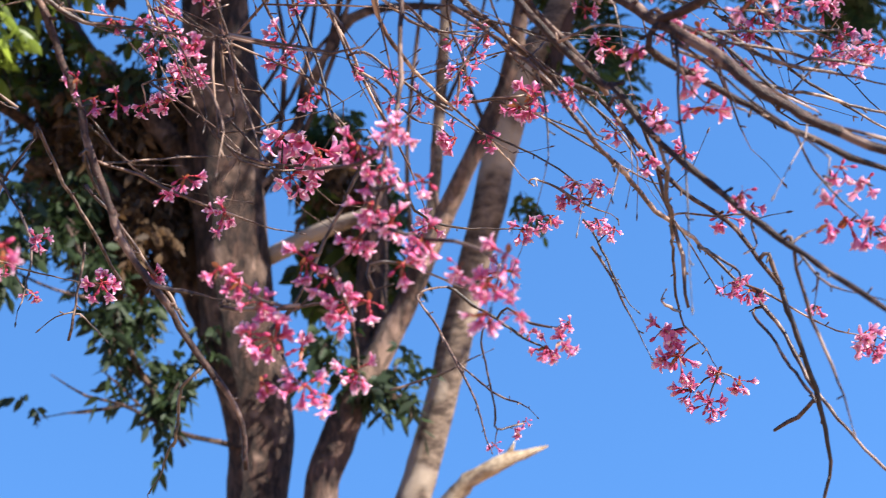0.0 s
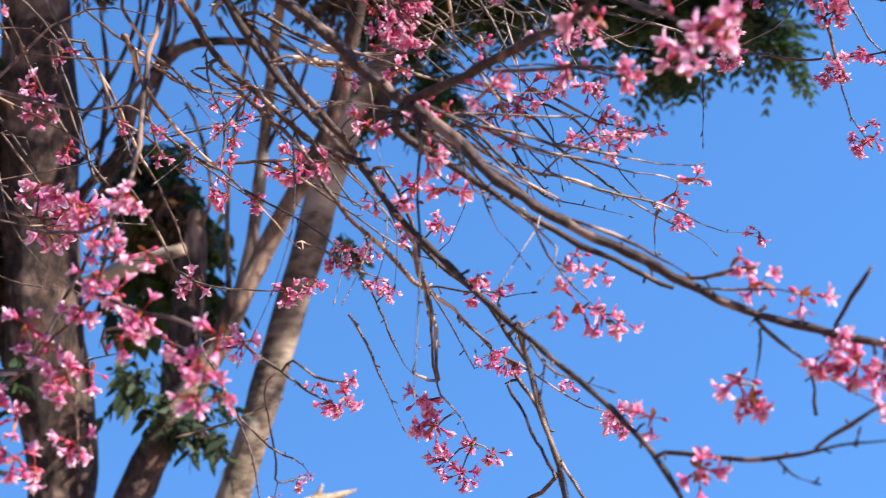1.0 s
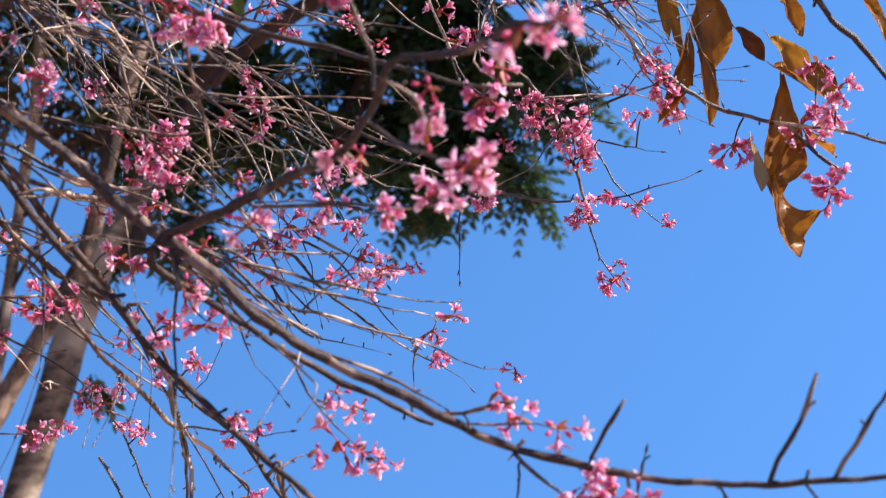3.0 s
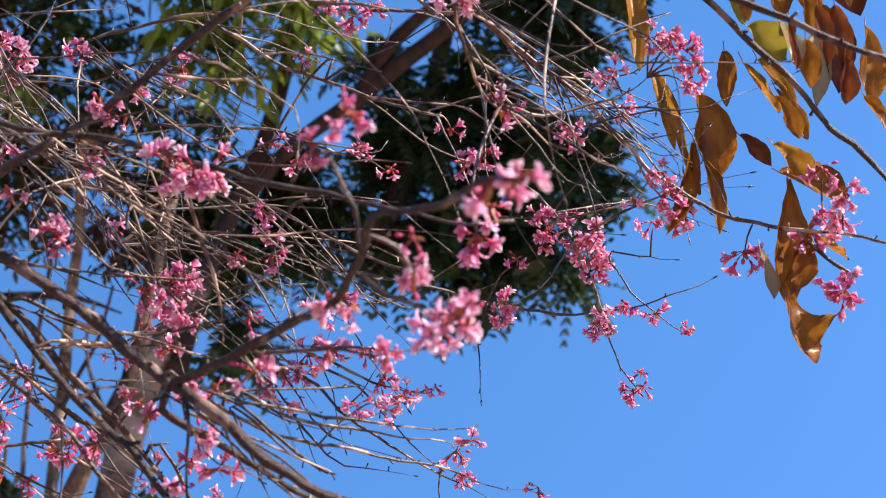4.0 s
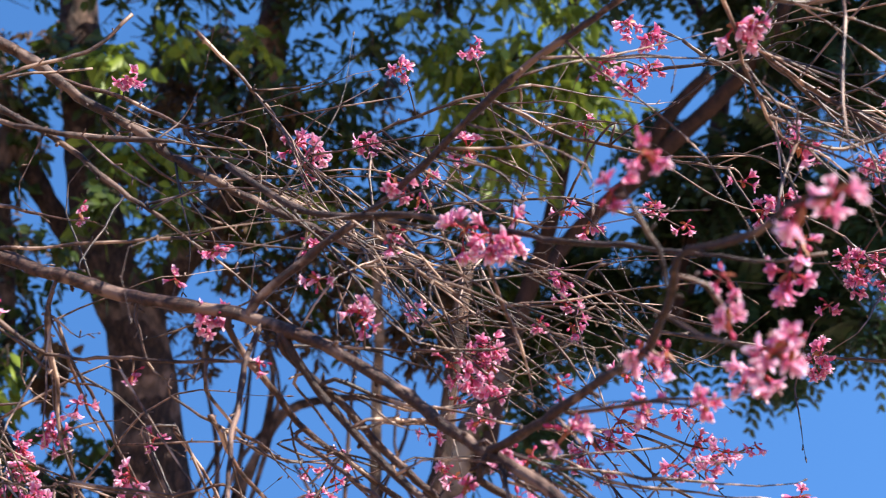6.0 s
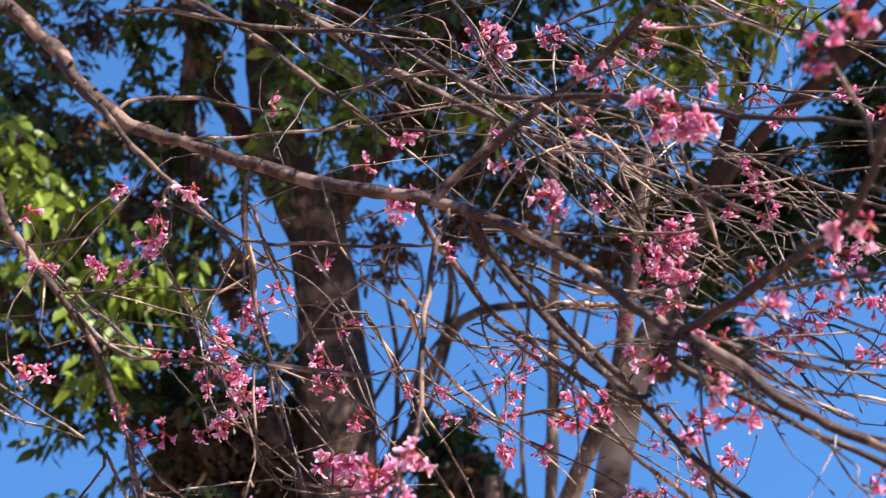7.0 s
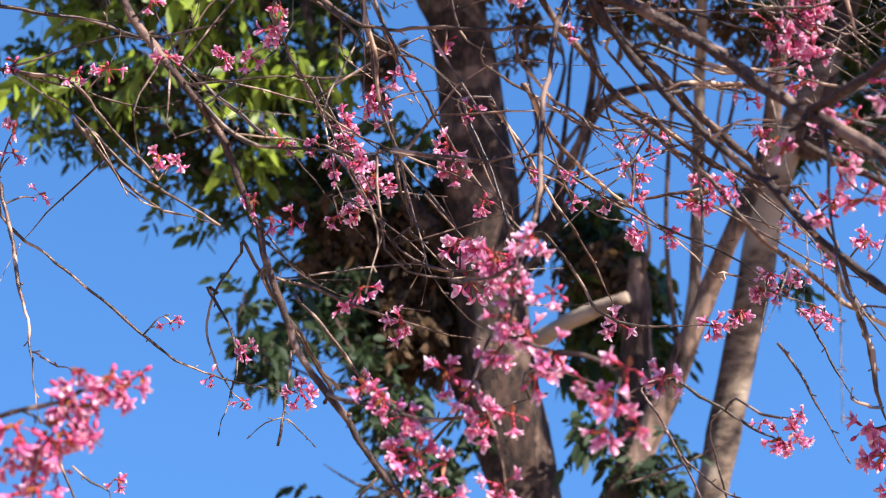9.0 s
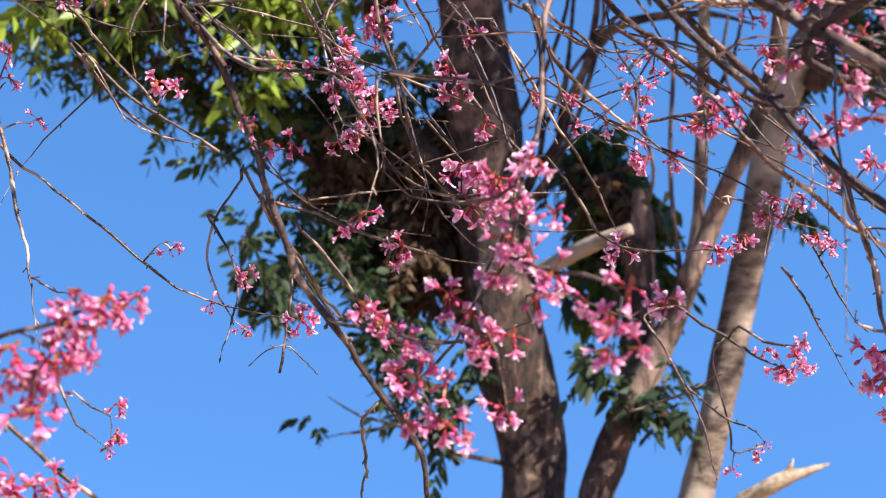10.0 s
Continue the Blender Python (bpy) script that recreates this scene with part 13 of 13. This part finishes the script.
dry_leaf((1.342, 2.195, 3.247), (1.381, 2.215, 3.078), 0.035, 0.15, cherry, DRY_OCHRE, "ochre withered leaf hanging from its stalk")
dry_leaf((1.352, 2.166, 3.194), (1.371, 2.186, 2.976), 0.058, 0.25, cherry, DRY_OCHRE, "ochre withered leaf hanging from its stalk", 0.25)
dry_leaf((1.393, 2.166, 3.058), (1.342, 2.186, 2.866), 0.039, 0.20, cherry, DRY, "withered brown curled leaf", -0.20)
dry_leaf((1.405, 2.145, 3.166), (1.457, 2.165, 3.002), 0.077, 0.30, cherry, DRY, "withered brown curled leaf", -0.20)
dry_leaf((1.414, 2.170, 3.062), (1.422, 2.190, 2.871), 0.048, 0.20, cherry, DRY, "withered brown curled leaf")
dry_leaf((1.488, 2.143, 3.067), (1.560, 2.163, 3.020), 0.033, 0.30, cherry, DRY_RED, "russet withered leaf")
dry_leaf((1.511, 2.059, 2.999), (1.589, 2.079, 2.931), 0.058, 0.30, cherry, DRY_OCHRE, "ochre withered leaf hanging from its stalk")
dry_leaf((1.528, 2.084, 2.950), (1.666, 2.104, 2.910), 0.081, 0.40, cherry, DRY, "withered brown curled leaf", 0.30)
dry_leaf((1.549, 2.099, 2.946), (1.518, 2.119, 2.702), 0.075, 0.25, cherry, DRY, "withered brown curled leaf", 0.20)
dry_leaf((1.550, 2.064, 2.810), (1.512, 2.084, 2.687), 0.048, 0.30, cherry, DRY, "withered brown curled leaf", -0.20)
dry_leaf((1.455, 2.088, 2.779), (1.480, 2.108, 2.693), 0.033, 0.30, cherry, DRY_PALE, "cream underside of a curled leaf")
dry_leaf((1.488, 2.090, 2.712), (1.496, 2.110, 2.602), 0.118, 0.12, cherry, DRY, "withered brown leaf with a hooked tip", 1.65)
dry_leaf((1.575, 2.078, 2.806), (1.644, 2.098, 2.769), 0.044, 0.30, cherry, DRY, "withered brown curled leaf")
dry_leaf((1.508, 2.122, 3.397), (1.547, 2.142, 3.348), 0.039, 0.30, cherry, DRY_YELLOW, "yellowing leaf with green tinge")
dry_leaf((1.522, 2.087, 3.298), (1.610, 2.107, 3.247), 0.069, 0.40, cherry, DRY_YELLOW, "yellowing leaf with green tinge")
dry_leaf((1.578, 2.055, 3.295), (1.623, 2.075, 3.208), 0.052, 0.40, cherry, DRY_PALE, "cream underside of a curled leaf", -0.30)
dry_leaf((1.538, 2.100, 3.227), (1.608, 2.120, 3.129), 0.059, 0.30, cherry, DRY_OCHRE, "ochre withered leaf hanging from its stalk", -0.20)
dry_leaf((1.570, 2.107, 3.160), (1.630, 2.127, 3.062), 0.049, 0.30, cherry, DRY, "withered brown curled leaf")
dry_leaf((1.489, 2.144, 3.272), (1.493, 2.164, 3.156), 0.040, 0.25, cherry, DRY, "withered brown curled leaf")
dry_leaf((1.570, 2.106, 3.489), (1.646, 2.126, 3.383), 0.077, 0.35, cherry, DRY, "withered brown curled leaf", -0.20)
dry_leaf((1.512, 2.130, 3.555), (1.526, 2.150, 3.471), 0.055, 0.30, cherry, DRY_OCHRE, "ochre withered leaf hanging from its stalk")
dry_leaf((1.664, 2.088, 3.365), (1.770, 2.108, 3.300), 0.071, 0.40, cherry, DRY, "withered brown curled leaf")
dry_leaf((1.657, 2.060, 3.273), (1.637, 2.080, 3.115), 0.048, 0.30, cherry, DRY_PALE, "cream underside of a curled leaf")
dry_leaf((1.714, 2.042, 3.309), (1.698, 2.062, 3.139), 0.053, 0.30, cherry, DRY_RED, "russet withered leaf")
dry_leaf((1.637, 2.056, 3.443), (1.677, 2.076, 3.329), 0.062, 0.35, cherry, DRY, "withered brown curled leaf")
dry_leaf((1.733, 2.072, 3.480), (1.793, 2.092, 3.365), 0.071, 0.35, cherry, DRY_RED, "russet withered leaf", 0.20)
dry_leaf((1.656, 2.084, 3.605), (1.724, 2.104, 3.487), 0.077, 0.35, cherry, DRY, "withered brown curled leaf")
dry_leaf((1.775, 2.044, 3.618), (1.825, 2.064, 3.483), 0.072, 0.30, cherry, DRY_OCHRE, "ochre withered leaf hanging from its stalk")
dry_leaf((1.611, 2.128, 3.699), (1.650, 2.148, 3.559), 0.068, 0.30, cherry, DRY, "withered brown curled leaf")
dry_leaf((1.755, 2.024, 3.272), (1.753, 2.044, 3.104), 0.060, 0.30, cherry, DRY, "withered brown curled leaf")
dry_leaf((1.839, 2.050, 3.520), (1.884, 2.070, 3.372), 0.072, 0.30, cherry, DRY_OCHRE, "ochre withered leaf hanging from its stalk")
dry_leaf((1.716, 2.024, 3.103), (1.769, 2.044, 3.012), 0.054, 0.30, cherry, DRY, "withered brown curled leaf", -0.20)
dry_leaf((1.313, 1.684, 3.150), (1.373, 1.706, 3.092), 0.045, 0.25, cherry, DRY, "withered brown curled leaf")
dry_leaf((1.382, 1.701, 3.182), (1.437, 1.722, 3.128), 0.046, 0.30, cherry, DRY_OCHRE, "ochre withered leaf hanging from its stalk")
dry_leaf((1.451, 1.762, 3.157), (1.491, 1.802, 3.088), 0.042, 0.35, cherry, DRY, "withered brown curled leaf")
dry_leaf((1.425, 1.682, 3.061), (1.452, 1.736, 2.981), 0.040, 0.25, cherry, DRY_RED, "russet withered leaf")
dry_leaf((1.480, 1.711, 3.087), (1.505, 1.773, 2.997), 0.041, 0.30, cherry, DRY_RED, "russet withered leaf")
dry_leaf((1.486, 1.720, 3.181), (1.534, 1.750, 3.118), 0.047, 0.35, cherry, DRY, "withered brown curled leaf")
dry_leaf((1.414, 1.722, 3.016), (1.436, 1.766, 2.952), 0.036, 0.25, cherry, DRY, "withered brown curled leaf")
dry_leaf((1.349, 1.832, 3.034), (1.414, 1.860, 2.953), 0.041, 0.30, cherry, DRY_OCHRE, "ochre withered leaf hanging from its stalk")
dry_leaf((1.430, 1.886, 3.000), (1.480, 1.911, 2.933), 0.042, 0.35, cherry, DRY, "withered brown curled leaf")
dry_leaf((1.292, 1.699, 3.147), (1.328, 1.747, 3.074), 0.036, 0.25, cherry, DRY, "withered brown curled leaf")
dry_leaf((1.505, 1.752, 3.007), (1.521, 1.798, 2.942), 0.041, 0.30, cherry, DRY_RED, "russet withered leaf")
dry_leaf((1.440, 1.804, 3.110), (1.463, 1.851, 3.043), 0.040, 0.35, cherry, DRY_RED, "russet withered leaf")
